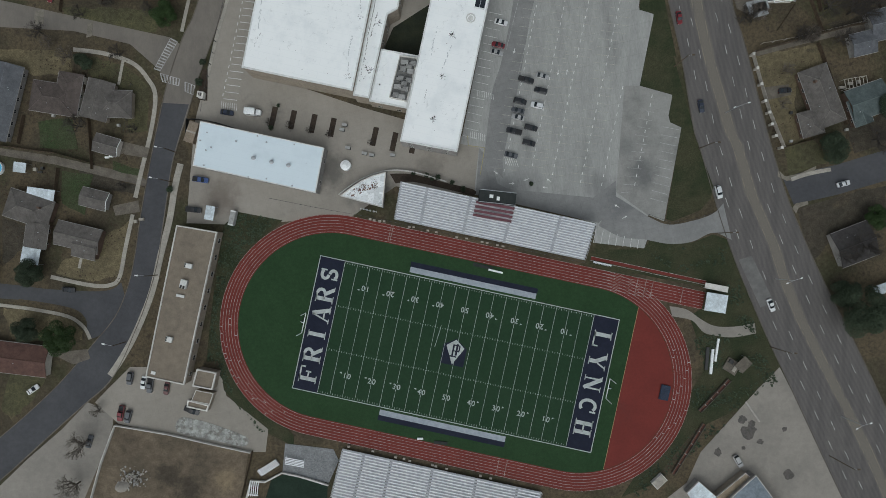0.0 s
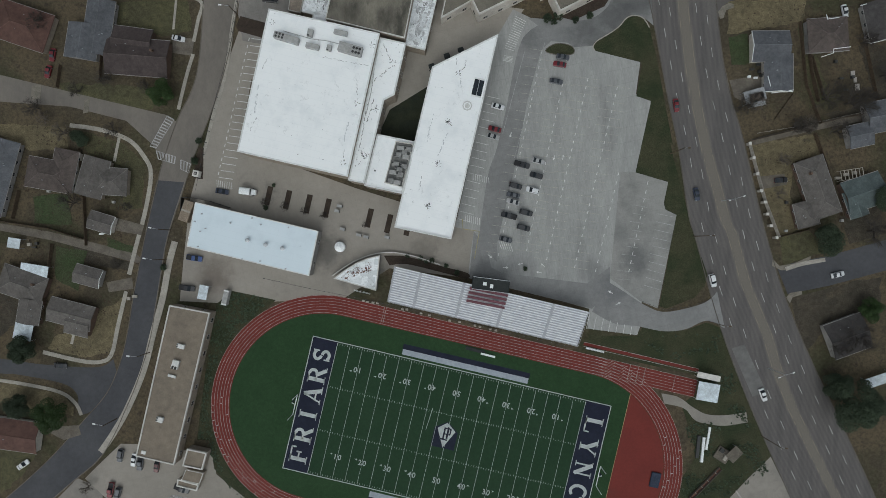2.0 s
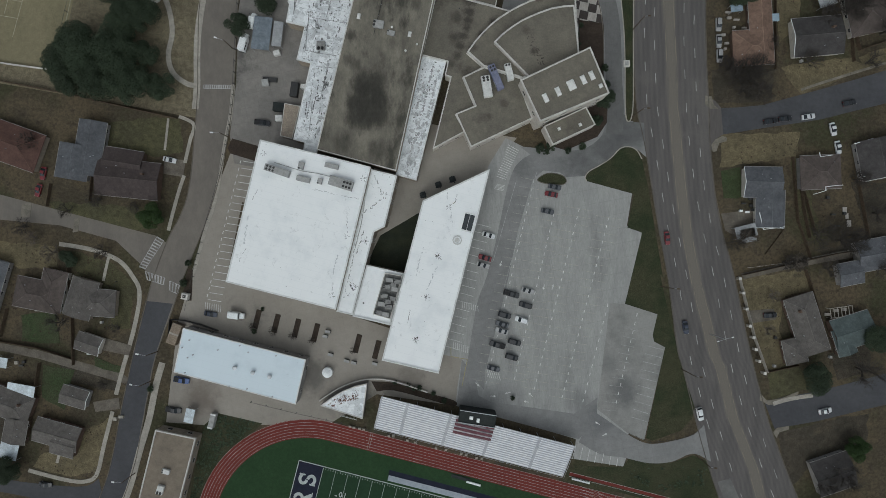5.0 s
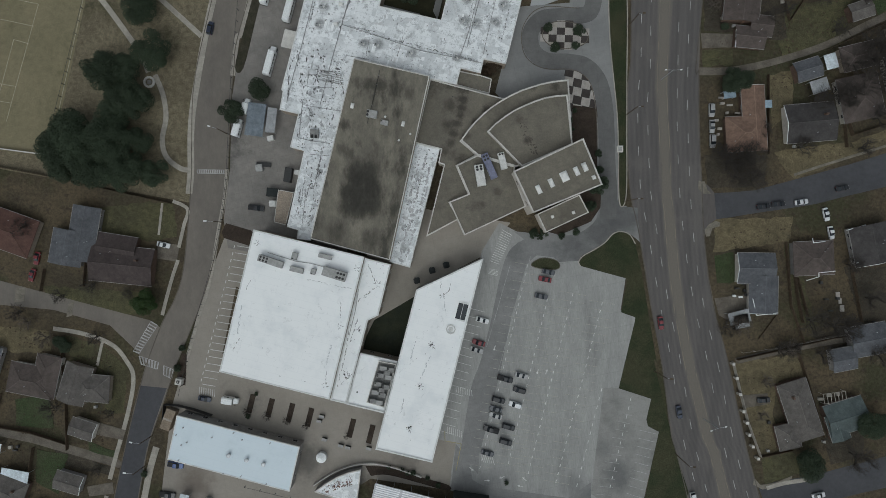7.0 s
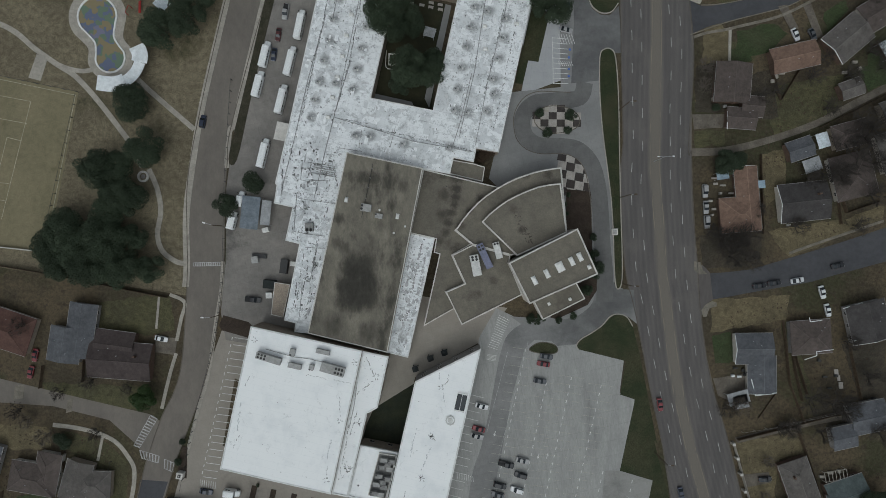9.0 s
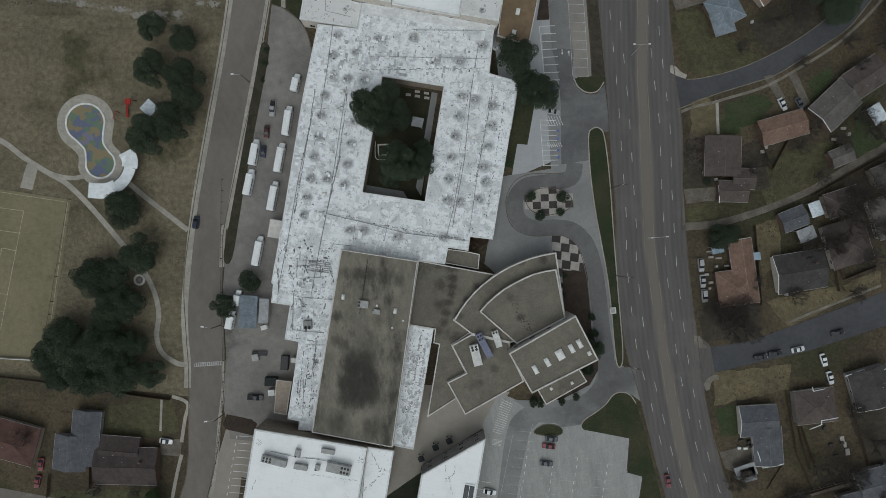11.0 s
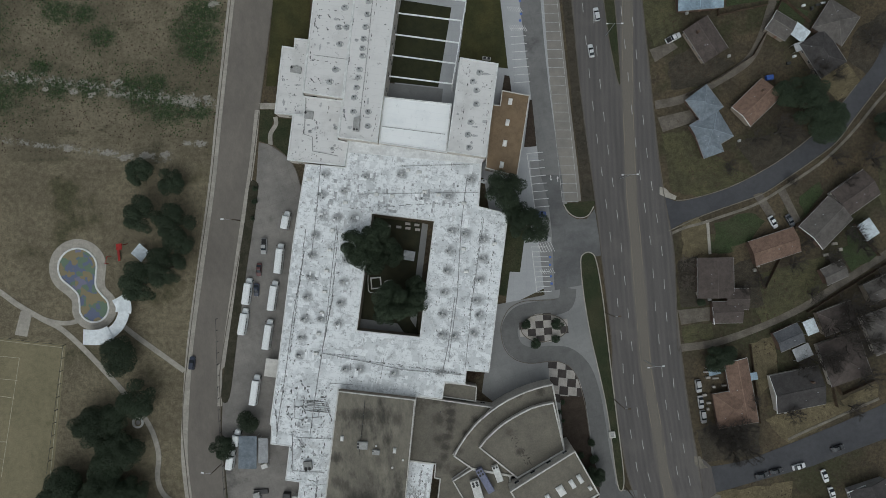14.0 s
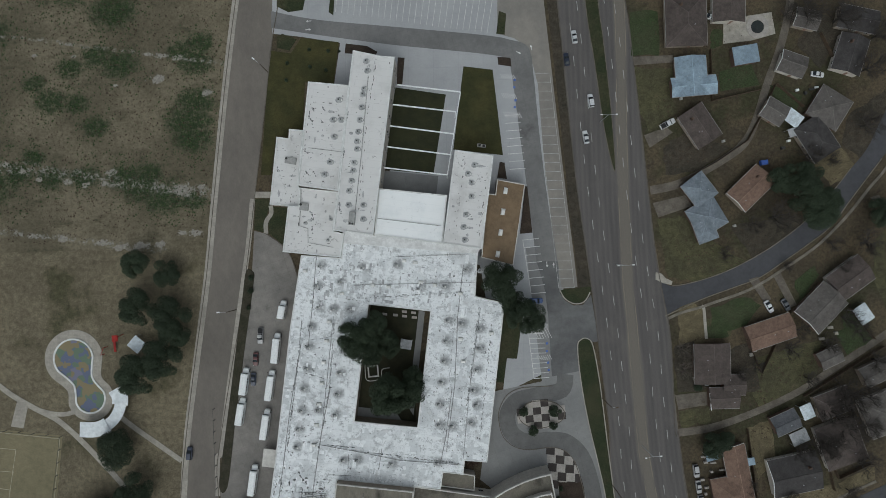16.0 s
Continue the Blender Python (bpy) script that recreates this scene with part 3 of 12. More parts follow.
OAK_LEAF = leaf_mat("live_oak_leaf", (0.0262, 0.0390, 0.0235), (0.0570, 0.0760, 0.0455))
GREEN_LEAF = leaf_mat("bright_green_leaf", (0.022, 0.042, 0.014), (0.048, 0.080, 0.026))
DRY_LEAF = leaf_mat("russet_leaf", (0.045, 0.032, 0.022), (0.080, 0.055, 0.036))


# ---------------------------------------------------------------- builders
def part(name, bm, material, parent=None, label=""):
    """One mesh object out of a bmesh, under a thing or a part."""
    me = bpy.data.meshes.new(name)
    bm.normal_update()
    bm.to_mesh(me)
    bm.free()
    for m in material if isinstance(material, (list, tuple)) else [material]:
        me.materials.append(m)
    ob = new(name, me)
    if parent:
        ob.parent = parent
    if label:
        ob["label"] = label
    return ob


def empty(name, label, category, x=0.0, y=0.0, z=0.0, turn=0.0, group="", kind=""):
    ob = new(name)
    ob.matrix_basis = pose(x, y, z, 0, 0, turn)
    return tagged(ob, label, category, group, kind)


def area(p):
    return 0.5 * sum(a[0] * b[1] - b[0] * a[1] for a, b in zip(p, p[1:] + p[:1]))


def ccw(p):
    p = [tuple(q[:2]) for q in p]
    return p if area(p) > 0 else p[::-1]


def prism(bm, pts, z0, z1, mat=0, bottom=False):
    pts = ccw(pts)
    hi = [bm.verts.new((x, y, z1)) for x, y in pts]
    lo = [bm.verts.new((x, y, z0)) for x, y in pts]
    bm.faces.new(hi).material_index = mat
    for i in range(len(pts)):
        j = (i + 1) % len(pts)
        bm.faces.new((lo[i], lo[j], hi[j], hi[i])).material_index = mat
    if bottom:
        bm.faces.new(lo[::-1]).material_index = mat
    return bm


def box(bm, x0, x1, y0, y1, z0, z1, m=None, mat=0):
    c = [(x0, y0, z0), (x1, y0, z0), (x1, y1, z0), (x0, y1, z0), (x0, y0, z1), (x1, y0, z1), (x1, y1, z1), (x0, y1, z1)]
    v = [bm.verts.new(m @ Vector(q) if m else q) for q in c]
    for f in ((3, 2, 1, 0), (4, 5, 6, 7), (0, 1, 5, 4), (1, 2, 6, 5), (2, 3, 7, 6), (3, 0, 4, 7)):
        bm.faces.new([v[i] for i in f]).material_index = mat
    return bm


def tube(bm, a, b, r0, r1=None, n=8, caps=True, mat=0):
    a, b = Vector(a), Vector(b)
    r1 = r0 if r1 is None else r1
    q = (b - a).to_track_quat("Z", "Y")
    ring = lambda c, r: [bm.verts.new(c + q @ Vector((r * math.cos(k * math.tau / n), r * math.sin(k * math.tau / n), 0))) for k in range(n)]
    lo, hi = ring(a, r0), ring(b, r1)
    for k in range(n):
        bm.faces.new((lo[k], lo[(k + 1) % n], hi[(k + 1) % n], hi[k])).material_index = mat
    if caps:
        bm.faces.new(hi).material_index = mat
        bm.faces.new(lo[::-1]).material_index = mat
    return bm


def smooth(p, n=6, closed=False):
    """A gliding line through the points."""
    out, k = [], len(p)
    for i in range(k if closed else k - 1):
        q = [Vector((*p[j % k if closed else min(max(j, 0), k - 1)][:2], 0)) for j in (i - 1, i, i + 1, i + 2)]
        for s in range(n):
            t = s / n
            w = 0.5 * (2 * q[1] + (q[2] - q[0]) * t + (2 * q[0] - 5 * q[1] + 4 * q[2] - q[3]) * t * t + (3 * q[1] - q[0] - 3 * q[2] + q[3]) * t ** 3)
            out.append((w.x, w.y))
    return out if closed else out + [tuple(p[-1][:2])]


def offset(p, d, closed=True):
    """The line p moved d to its left."""
    out, k = [], len(p)
    for i in range(k):
        a, b, c = Vector(p[i - 1 if closed or i else 0]), Vector(p[i]), Vector(p[(i + 1) % k if closed or i < k - 1 else i])
        e, f = (b - a), (c - b)
        e = f if e.length < 1e-6 else e
        f = e if f.length < 1e-6 else f
        n1, n2 = Vector((-e.y, e.x)).normalized(), Vector((-f.y, f.x)).normalized()
        n = n1 + n2
        n = n1 if n.length < 1e-3 else n.normalized()
        out.append(tuple(b + n * d / max(0.35, n.dot(n1))))
    return out


def strip(bm, line, width, z0, z1, closed=False, mat=0):
    """A band of that width along a line, as a solid."""
    a, b = offset(line, width / 2, closed), offset(line, -width / 2, closed)
    k = len(line)
    v = [[bm.verts.new((*q, z)) for q in s] for s, z in ((a, z1), (b, z1), (a, z0), (b, z0))]
    for i in range(k if closed else k - 1):
        j = (i + 1) % k
        for f in ((v[1][i], v[1][j], v[0][j], v[0][i]), (v[0][i], v[0][j], v[2][j], v[2][i]), (v[3][i], v[3][j], v[1][j], v[1][i])):
            bm.faces.new(f).material_index = mat
    if not closed:
        bm.faces.new((v[0][0], v[2][0], v[3][0], v[1][0])).material_index = mat
        bm.faces.new((v[1][-1], v[3][-1], v[2][-1], v[0][-1])).material_index = mat
    return bm


LAID = []


def slab(name, pts, top, material, label="", category="", low=-0.15):
    LAID.append(name)
    top += 0.0004 * len(LAID)          # no two sheets in one plane
    ob = part(name, prism(bmesh.new(), pts, low, top), material)
    return tagged(ob, label, category or name.replace("_", " "), kind="structure")


def band(name, line, width, top, material, label="", category="", low=-0.15, closed=False):
    LAID.append(name)
    top += 0.0004 * len(LAID)
    ob = part(name, strip(bmesh.new(), line, width, low, top, closed), material)
    return tagged(ob, label, category or name.replace("_", " "), kind="structure")


def kerb(line, label="low pale concrete kerb along the road edge", closed=False, width=0.28, top=0.16, name="kerb", material=None):
    return band(name, line, width, top, material or ALLEY, label, "kerb", closed=closed)


def rect(a, b, c):
    """Length, width and pose of the rectangle with corners a, b and a far side through c; x runs from a to b."""
    a, b, c = Vector(a), Vector(b), Vector(c)
    u = (b - a).normalized()
    v = Vector((-u.y, u.x))
    w = (c - b).dot(v)
    mid = (a + b) / 2 + v * w / 2
    return (b - a).length, abs(w), mid.x, mid.y, math.degrees(math.atan2(u.y, u.x))


def lines(name, segs, width, z, material, parent, label, kind="stuff"):
    """Painted strokes, one mesh."""
    bm = bmesh.new()
    for a, b in segs:
        strip(bm, [a, b], width, z - 0.004, z)
    ob = part(name, bm, material, parent, label)
    return tagged(ob, kind=kind)


def combed(a, b, c, d, n, keep=1.0):
    """n strokes from the line a-b towards the line c-d, as far as keep."""
    a, b, c, d = map(Vector, (a, b, c, d))
    out = []
    for i in range(n):
        f = i / (n - 1)
        p, q = a.lerp(b, f), c.lerp(d, f)
        out.append((tuple(p), tuple(p.lerp(q, keep))))
    return out


def dashes(line, on, off, start=0.0):
    """Dashed strokes along a line."""
    out, run, nxt = [], 0.0, start
    for a, b in zip(line, line[1:]):
        a, b = Vector(a), Vector(b)
        step = (b - a).length
        while nxt < run + step:
            p = a.lerp(b, (nxt - run) / step)
            q = p + (b - a).normalized() * on
            out.append((tuple(p), tuple(q)))
            nxt += on + off
        run += step
    return out


def falling(p):
    """The points of a line that runs steadily south."""
    out = [p[0]]
    for q in p[1:]:
        if q[1] < out[-1][1] - 0.4:
            out.append(q)
    return out


# ---------------------------------------------------------------- ground
bm = bmesh.new()
n, far = 24, 2500.0
grid = [[bm.verts.new((-far + 2 * far * i / n, 120 - far + 2 * far * j / n, -0.02)) for j in range(n + 1)] for i in range(n + 1)]
for i in range(n):
    for j in range(n):
        bm.faces.new((grid[i][j], grid[i + 1][j], grid[i + 1][j + 1], grid[i][j + 1]))
tagged(part("ground", bm, LAWN), "winter lawn, straw-brown with olive patches", "ground", kind="structure")

# west of the curving street: open meadow, park, sports grass
slab("meadow", [(-240.6, 445.3), (-37.7, 425.4), (-50.1, 341.0), (-58.5, 301.1), (-68.6, 250.0), (-143.0, 252.6), (-257.1, 260.9)], 0.0, MEADOW, "rough dry meadow with dark weed beds and bare soil", "meadow")
rag_edge = []
for k in range(240):
    f = k / 239
    x_ = -256.9 + 188.7 * f
    y_ = 268.6 - 13.4 * min(1.0, f * 1.25)
    rag_edge.append((x_, y_ + 4.0 * noise.noise((x_ * 0.05, 3.0, 0)) + 1.6 * noise.noise((x_ * 0.3, 7.0, 0)) + 0.7 * noise.noise((x_ * 1.1, 1.0, 0))))
slab("park_lawn", rag_edge + [(-71.3, 241.2), (-77.2, 211.2), (-82.7, 185.3), (-85.6, 164.8)] + [(-86.9, 161.1), (-87.0, 140.8), (-86.7, 128.7), (-87.4, 118.5), (-114.0, 122.3), (-154.9, 127.9), (-270.1, 142.3)], 0.004, PARK_GRASS, "dry brown park lawn", "lawn")
slab("sports_pitch", [(-242.8, 210.1), (-156.6, 196.9), (-126.9, 191.1), (-136.4, 139.6), (-137.7, 134.5), (-155.1, 135.0), (-241.4, 145.1)], 0.012, SPORT_GRASS, "straw-coloured sports pitch with faint white lines", "pitch")

# ---------------------------------------------------------------- roads
west_w = smooth(falling([(-31.6, 424.8), (-42.2, 377.0), (-50.1, 341.0), (-54.6, 321.1), (-59.5, 297.1), (-66.4, 261.1), (-70.3, 241.1), (-77.2, 211.2), (-82.7, 185.3)] + [(-86.9, 161.1), (-87.0, 140.8), (-86.7, 128.7), (-87.3, 112.4), (-88.5, 94.2), (-91.1, 83.9), (-95.5, 74.7)] + [(-100.9, 58.6), (-102.8, 50.5), (-106.3, 34.2), (-110.4, 11.8), (-112.5, -2.5), (-115.0, -13.7), (-119.7, -25.0), (-128.0, -35.2), (-141.4, -50.6), (-162.0, -69.1), (-195.2, -94.8), (-216.0, -111.4)]))
west_e = smooth(falling([(-18.5, 423.5), (-27.7, 375.5), (-35.1, 339.6), (-39.1, 323.7), (-44.8, 295.7), (-50.3, 269.8), (-54.0, 251.8), (-59.3, 227.9), (-64.6, 208.0)] + [(-72.2, 177.6), (-73.0, 167.5), (-73.7, 155.3), (-73.9, 131.0), (-75.2, 114.8), (-77.8, 98.5), (-82.1, 82.1)] + [(-89.9, 60.6), (-93.6, 48.4), (-98.7, 32.2), (-100.8, 19.9), (-102.9, 5.7), (-104.9, -6.6), (-109.1, -20.9), (-113.2, -31.1), (-117.7, -41.3), (-122.9, -49.5), (-131.1, -56.7), (-141.4, -65.9), (-153.8, -77.2), (-162.1, -84.4), (-189.0, -107.2), (-209.8, -125.8)]))
slab("west_street", west_w + west_e[::-1], 0.03, CONC_ROAD, "worn tan concrete street curving past the school", "road")
dark_w = smooth([(-103.0, 52.1), (-106.7, 34.2), (-110.8, 11.8), (-112.9, -2.5), (-115.4, -13.7), (-120.1, -25.0), (-128.4, -35.2), (-141.8, -50.6), (-162.0, -69.1), (-195.2, -94.8)])
dark_e = smooth([(-93.1, 51.5), (-98.9, 32.2), (-101.0, 19.9), (-103.1, 5.7), (-105.1, -6.6), (-109.3, -20.9), (-113.4, -31.1), (-117.9, -41.3), (-123.1, -49.5), (-131.3, -56.7), (-141.6, -65.9), (-154.0, -77.2), (-162.1, -84.4), (-189.0, -107.2)])
slab("street_overlay", dark_w + dark_e[::-1], 0.036, ASPHALT, "newer dark asphalt laid over the street", "road")
slab("side_street", [(-223.4, 87.6), (-161.6, 79.6), (-134.9, 78.1), (-114.4, 73.3), (-105.2, 65.2), (-100.1, 58.6), (-95.6, 72.9), (-100.1, 75.7), (-124.6, 81.1), (-141.0, 84.8), (-161.6, 89.4), (-223.3, 103.9)], 0.026, CONC_ROAD, "tan concrete side street", "road")
slab("side_street", smooth([(-223.8, -7.6), (-161.9, -13.1), (-143.3, -15.2), (-123.8, -15.8), (-117.7, -12.7)]) + smooth([(-114.6, -25.0), (-129.0, -33.2), (-130.6, -26.0), (-136.2, -21.9), (-153.6, -18.9), (-161.9, -18.5), (-223.8, -12.8)]), 0.032, ASPHALT, "dark asphalt side street meeting the curving street", "road")

main_w = [(61.1, 415.7), (62.0, 370.9), (64.2, 330.1), (64.4, 299.6), (65.0, 263.0), (66.8, 228.3), (67.5, 203.8), (68.5, 175.3)] + [(67.1, 181.0), (67.6, 160.9), (69.7, 130.7), (73.5, 114.7), (79.3, 86.6), (83.9, 66.5)] + [(87.9, 43.0), (90.7, 33.9), (99.8, 3.6), (111.0, -24.7), (123.1, -51.0), (141.3, -89.8), (155.4, -117.7), (163.5, -133.9)]
main_e = [(77.2, 414.2), (83.1, 368.9), (88.6, 327.6), (89.6, 304.0), (90.2, 279.3), (90.6, 259.0), (91.3, 232.0), (93.6, 205.5), (92.0, 173.2)] + [(92.3, 185.6), (93.1, 171.6), (94.0, 151.5), (95.8, 131.4), (97.3, 113.3), (100.9, 91.2), (106.9, 71.2)] + [(112.8, 48.0), (117.9, 29.8), (123.3, 13.7), (133.0, -8.5), (145.1, -32.7), (156.8, -57.0), (171.4, -89.3), (181.5, -113.5), (189.6, -133.7)]
main_w, main_e = smooth(falling(main_w)), smooth(falling(main_e))
# the sheet of the main road is laid below, once its median is known
mid = smooth(falling([(87.5, 368.5), (86.5, 327.9), (84.5, 297.7), (81.9, 267.5), (81.0, 247.2), (80.3, 227.0), (80.0, 196.6), (80.2, 170.2)] + [(79.9, 181.3), (81.2, 151.1), (83.9, 125.0), (87.0, 98.9), (92.1, 74.8)] + [(95.1, 62.2), (104.8, 29.9), (113.3, 7.6), (123.4, -16.6), (135.5, -42.9), (152.3, -79.2), (163.4, -101.5)]))
slab("median_lawn", smooth([(75.5, 369.6), (74.3, 329.1), (75.6, 306.6), (76.7, 284.2), (78.5, 269.0), (79.6, 269.7), (79.9, 292.0), (79.4, 316.4), (78.9, 328.7), (79.1, 369.3)], 4), 0.12, SHADE_GRASS, "narrow grass median with a rounded tip", "median")
ROAD_KERB = surf("dusty_road_kerb", (0.118, 0.106, 0.092), (0.092, 0.083, 0.074), 0.3, 2.0, grain=0.2)
for road_line, shift in ((main_w, 0.15), (main_e, -0.15)):
    kerb(offset(road_line, shift, False), material=ROAD_KERB)
kerb(offset(west_w, -0.15, False))
kerb(offset(west_e, 0.15, False))
kerb(smooth([(75.5, 369.6), (74.3, 329.1), (75.6, 306.6), (76.7, 284.2), (78.5, 269.0), (79.6, 269.7), (79.9, 292.0), (79.4, 316.4), (78.9, 328.7), (79.1, 369.3)], 4), closed=True)


def between(f):
    """A line of the main road, a share f of the way from its west to its east edge."""
    east = [Vector(q) for q in main_e]
    out = []
    for q in main_w[::3]:
        q = Vector(q)
        e = min(east, key=lambda w: abs((w - q).dot(Vector((0.15, 1)).normalized())))
        out.append(tuple(q.lerp(e, f)))
    return out


def road_sheet():
    """The main road: a sheet whose UV holds the metres from the median's line and from the nearer kerb."""
    cols = 18
    rows_ = list(zip(*[between(k / cols) for k in range(cols + 1)]))
    verts, faces, uvs = [], [], []
    pts = [Vector(q) for q in mid]
    for r in rows_:
        w_, e_ = Vector(r[0]), Vector(r[-1])
        wide = (e_ - w_).length
        u = (e_ - w_).normalized()
        m_ = min(pts, key=lambda q: abs((q - w_).dot(Vector((-u.y, u.x)))))
        m_ = (m_ - w_).dot(u)
        for k, q in enumerate(r):
            verts.append((*q, 0.0424))
            d = wide * k / cols
            uvs.append((d - m_, min(d, wide - d)))
    n = cols + 1
    for a in range(len(rows_) - 1):
        for k in range(cols):
            faces.append((a * n + k, (a + 1) * n + k, (a + 1) * n + k + 1, a * n + k + 1))
    me = bpy.data.meshes.new("main_road")
    me.from_pydata(verts, [], faces)
    lay = me.uv_layers.new(name="across")
    for lp in me.loops:
        lay.data[lp.index].uv = uvs[lp.vertex_index]
    me.materials.append(MAIN_ROAD)
    return tagged(new("main_road", me), "wide worn grey six-lane road with a dusty pale median", "road", kind="structure")


def main_road_mat():
    """Worn asphalt: tyre-darkened lanes, a dusty pale median and gutters, long streaks, patches."""
    m, t, b = nodes_of("main_road_asphalt")
    v, fine_v = placed(t, False, 8, (1, 0.07, 1)), placed(t)
    uv = t.nodes.new("ShaderNodeUVMap")
    uv.uv_map = "across"
    sep = t.nodes.new("ShaderNodeSeparateXYZ")
    t.links.new(uv.outputs[0], sep.inputs[0])

    def calc(op, a, b2=None, c3=None):
        n = t.nodes.new("ShaderNodeMath")
        n.operation = op
        for sock, val in zip(n.inputs, (a, b2, c3)):
            if isinstance(val, bpy.types.NodeSocket):
                t.links.new(val, sock)
            elif val is not None:
                sock.default_value = val
        return n.outputs[0]

    away = calc("ABSOLUTE", sep.outputs[0])
    wob = calc("MULTIPLY_ADD", noise_of(t, v, 0.5, 5.0, 0.65), 3.0, away)
    c = mix(t, ramp(t, noise_of(t, v, 0.35, 6.0, 0.65), 0.35, 0.65), (0.114, 0.1065, 0.1025), (0.093, 0.0875, 0.0855))
    tread = calc("SINE", calc("MULTIPLY", away, 2 * math.pi / 1.75))
    c = mix(t, calc("MULTIPLY_ADD", tread, 0.5, 0.5), c, mix(t, 1.0, c, (1.14, 1.13, 1.12), "MULTIPLY"))
    c = mix(t, calc("MULTIPLY", ramp(t, noise_of(t, fine_v, 0.035, 5.0, 0.6), 0.55, 0.68), 0.5), c, (0.150, 0.138, 0.128))
    c = mix(t, calc("MULTIPLY", ramp(t, wob, 4.3, 2.6), 0.85), c, (0.170, 0.152, 0.130))
    c = mix(t, calc("MULTIPLY", ramp(t, calc("ABSOLUTE", calc("SUBTRACT", away, 1.75)), 0.22, 0.06), ramp(t, noise_of(t, v, 0.9, 4.0, 0.7), 0.42, 0.56)), c, (0.215, 0.192, 0.150))
    gut = calc("MULTIPLY_ADD", noise_of(t, v, 0.7, 5.0, 0.7), 1.4, sep.outputs[1])
    c = mix(t, calc("MULTIPLY", ramp(t, gut, 1.5, 0.7), 0.8), c, (0.150, 0.132, 0.112))
    fine = noise_of(t, fine_v, 2.5, 5.0, 0.75)
    c = mix(t, ramp(t, fine, 0.3, 0.7), mix(t, 1.0, c, (0.88, 0.88, 0.88), "MULTIPLY"), mix(t, 1.0, c, (1.12, 1.12, 1.12), "MULTIPLY"))
    t.links.new(c, b.inputs["Base Color"])
    b.inputs["Roughness"].default_value = 0.85
    bumped(t, b, fine, 0.25)
    return m


MAIN_ROAD = main_road_mat()
road_sheet()
road_marks = empty("lane_marking", "worn white dashed lane lines on the grey road", "road marking", kind="structure")
for f, s in ((0.155, 0.0), (0.29, 4.0), (0.69, 2.0), (0.835, 6.0)):
    lines("dashed_line", dashes(between(f), 3.4, 8.4, s), 0.2, 0.0475, LANE_PAINT, road_marks, "")

# residential streets and alleys in the east
east_roads = [
    ("side_street", [(119.9, 24.8), (126.9, 26.8), (138.9, 29.4), (156.6, 34.8), (182.9, 42.8), (183.0, 30.8), (156.6, 23.8), (139.0, 18.7), (123.9, 15.3)], 0.028, ASPHALT, "grey asphalt residential street"),
    ("side_street", [(99.9, 128.7), (106.3, 129.2), (114.3, 130.2), (132.2, 135.7), (148.1, 140.8), (161.5, 145.5), (199.5, 158.1), (199.9, 145.1), (161.9, 133.5), (144.4, 128.6), (136.5, 126.2), (128.5, 124.6), (114.5, 122.0), (106.5, 120.4), (101.1, 119.4)], 0.028, ASPHALT, "dark asphalt residential street with parked cars"),
    ("side_street", smooth([(91.6, 226.3), (95.8, 224.1), (100.9, 224.3), (110.2, 226.0), (118.5, 228.5), (126.9, 232.0), (135.4, 236.4), (146.2, 243.5), (156.2, 252.7), (162.9, 259.8), (169.6, 266.8), (175.6, 276.8), (185.1, 292.1), (194.8, 309.4)]) + smooth([(204.5, 304.4), (192.6, 285.3), (180.9, 269.2), (174.3, 262.7), (167.5, 255.3), (160.8, 247.8), (154.0, 240.3), (145.4, 234.7), (136.8, 229.8), (127.2, 224.6), (117.9, 221.9), (105.4, 218.6), (97.1, 216.1), (91.9, 213.3)]), 0.028, ASPHALT, "grey asphalt street curving uphill between houses"),
    ("alley", [(109.7, 70.2), (122.8, 73.8), (142.8, 79.2), (156.4, 81.7), (182.8, 86.4), (182.8, 83.6), (156.4, 78.9), (138.8, 75.3), (122.8, 71.4), (110.7, 68.2)], 0.02, ALLEY, "narrow worn alley between back fences"),
    ("alley", smooth([(92.6, 173.2), (105.0, 173.9), (121.0, 177.9), (136.8, 183.7), (150.6, 191.1), (166.4, 199.5), (186.0, 210.9)]) + smooth([(186.9, 208.8), (167.2, 197.1), (151.5, 188.7), (137.3, 181.3), (121.4, 175.5), (105.5, 171.3), (93.1, 170.4)]), 0.02, ALLEY, "narrow worn alley between back yards"),
    ("alley", smooth([(91.1, 260.5), (101.4, 261.9), (115.1, 267.3), (124.8, 273.5), (129.9, 281.2), (134.7, 292.9), (141.0, 306.5), (145.9, 322.2), (149.8, 346.2)]) + smooth([(153.0, 345.9), (148.7, 321.9), (143.5, 305.2), (136.9, 291.0), (132.4, 279.9), (126.5, 270.9), (115.8, 264.8), (102.1, 259.0), (91.2, 257.4)]), 0.02, ALLEY, "narrow curving alley behind houses"),
    ("alley", [(-223.6, 43.6), (-161.7, 35.9), (-141.2, 32.8), (-110.4, 25.7), (-107.9, 23.6), (-109.4, 22.0), (-141.2, 29.8), (-161.7, 33.3), (-223.6, 40.5)], 0.02, ALLEY, "narrow worn alley between back fences"),
]
for nm, p, z, m, lab in east_roads:
    slab(nm, p, z, m, lab, "road" if nm == "side_street" else "alley")

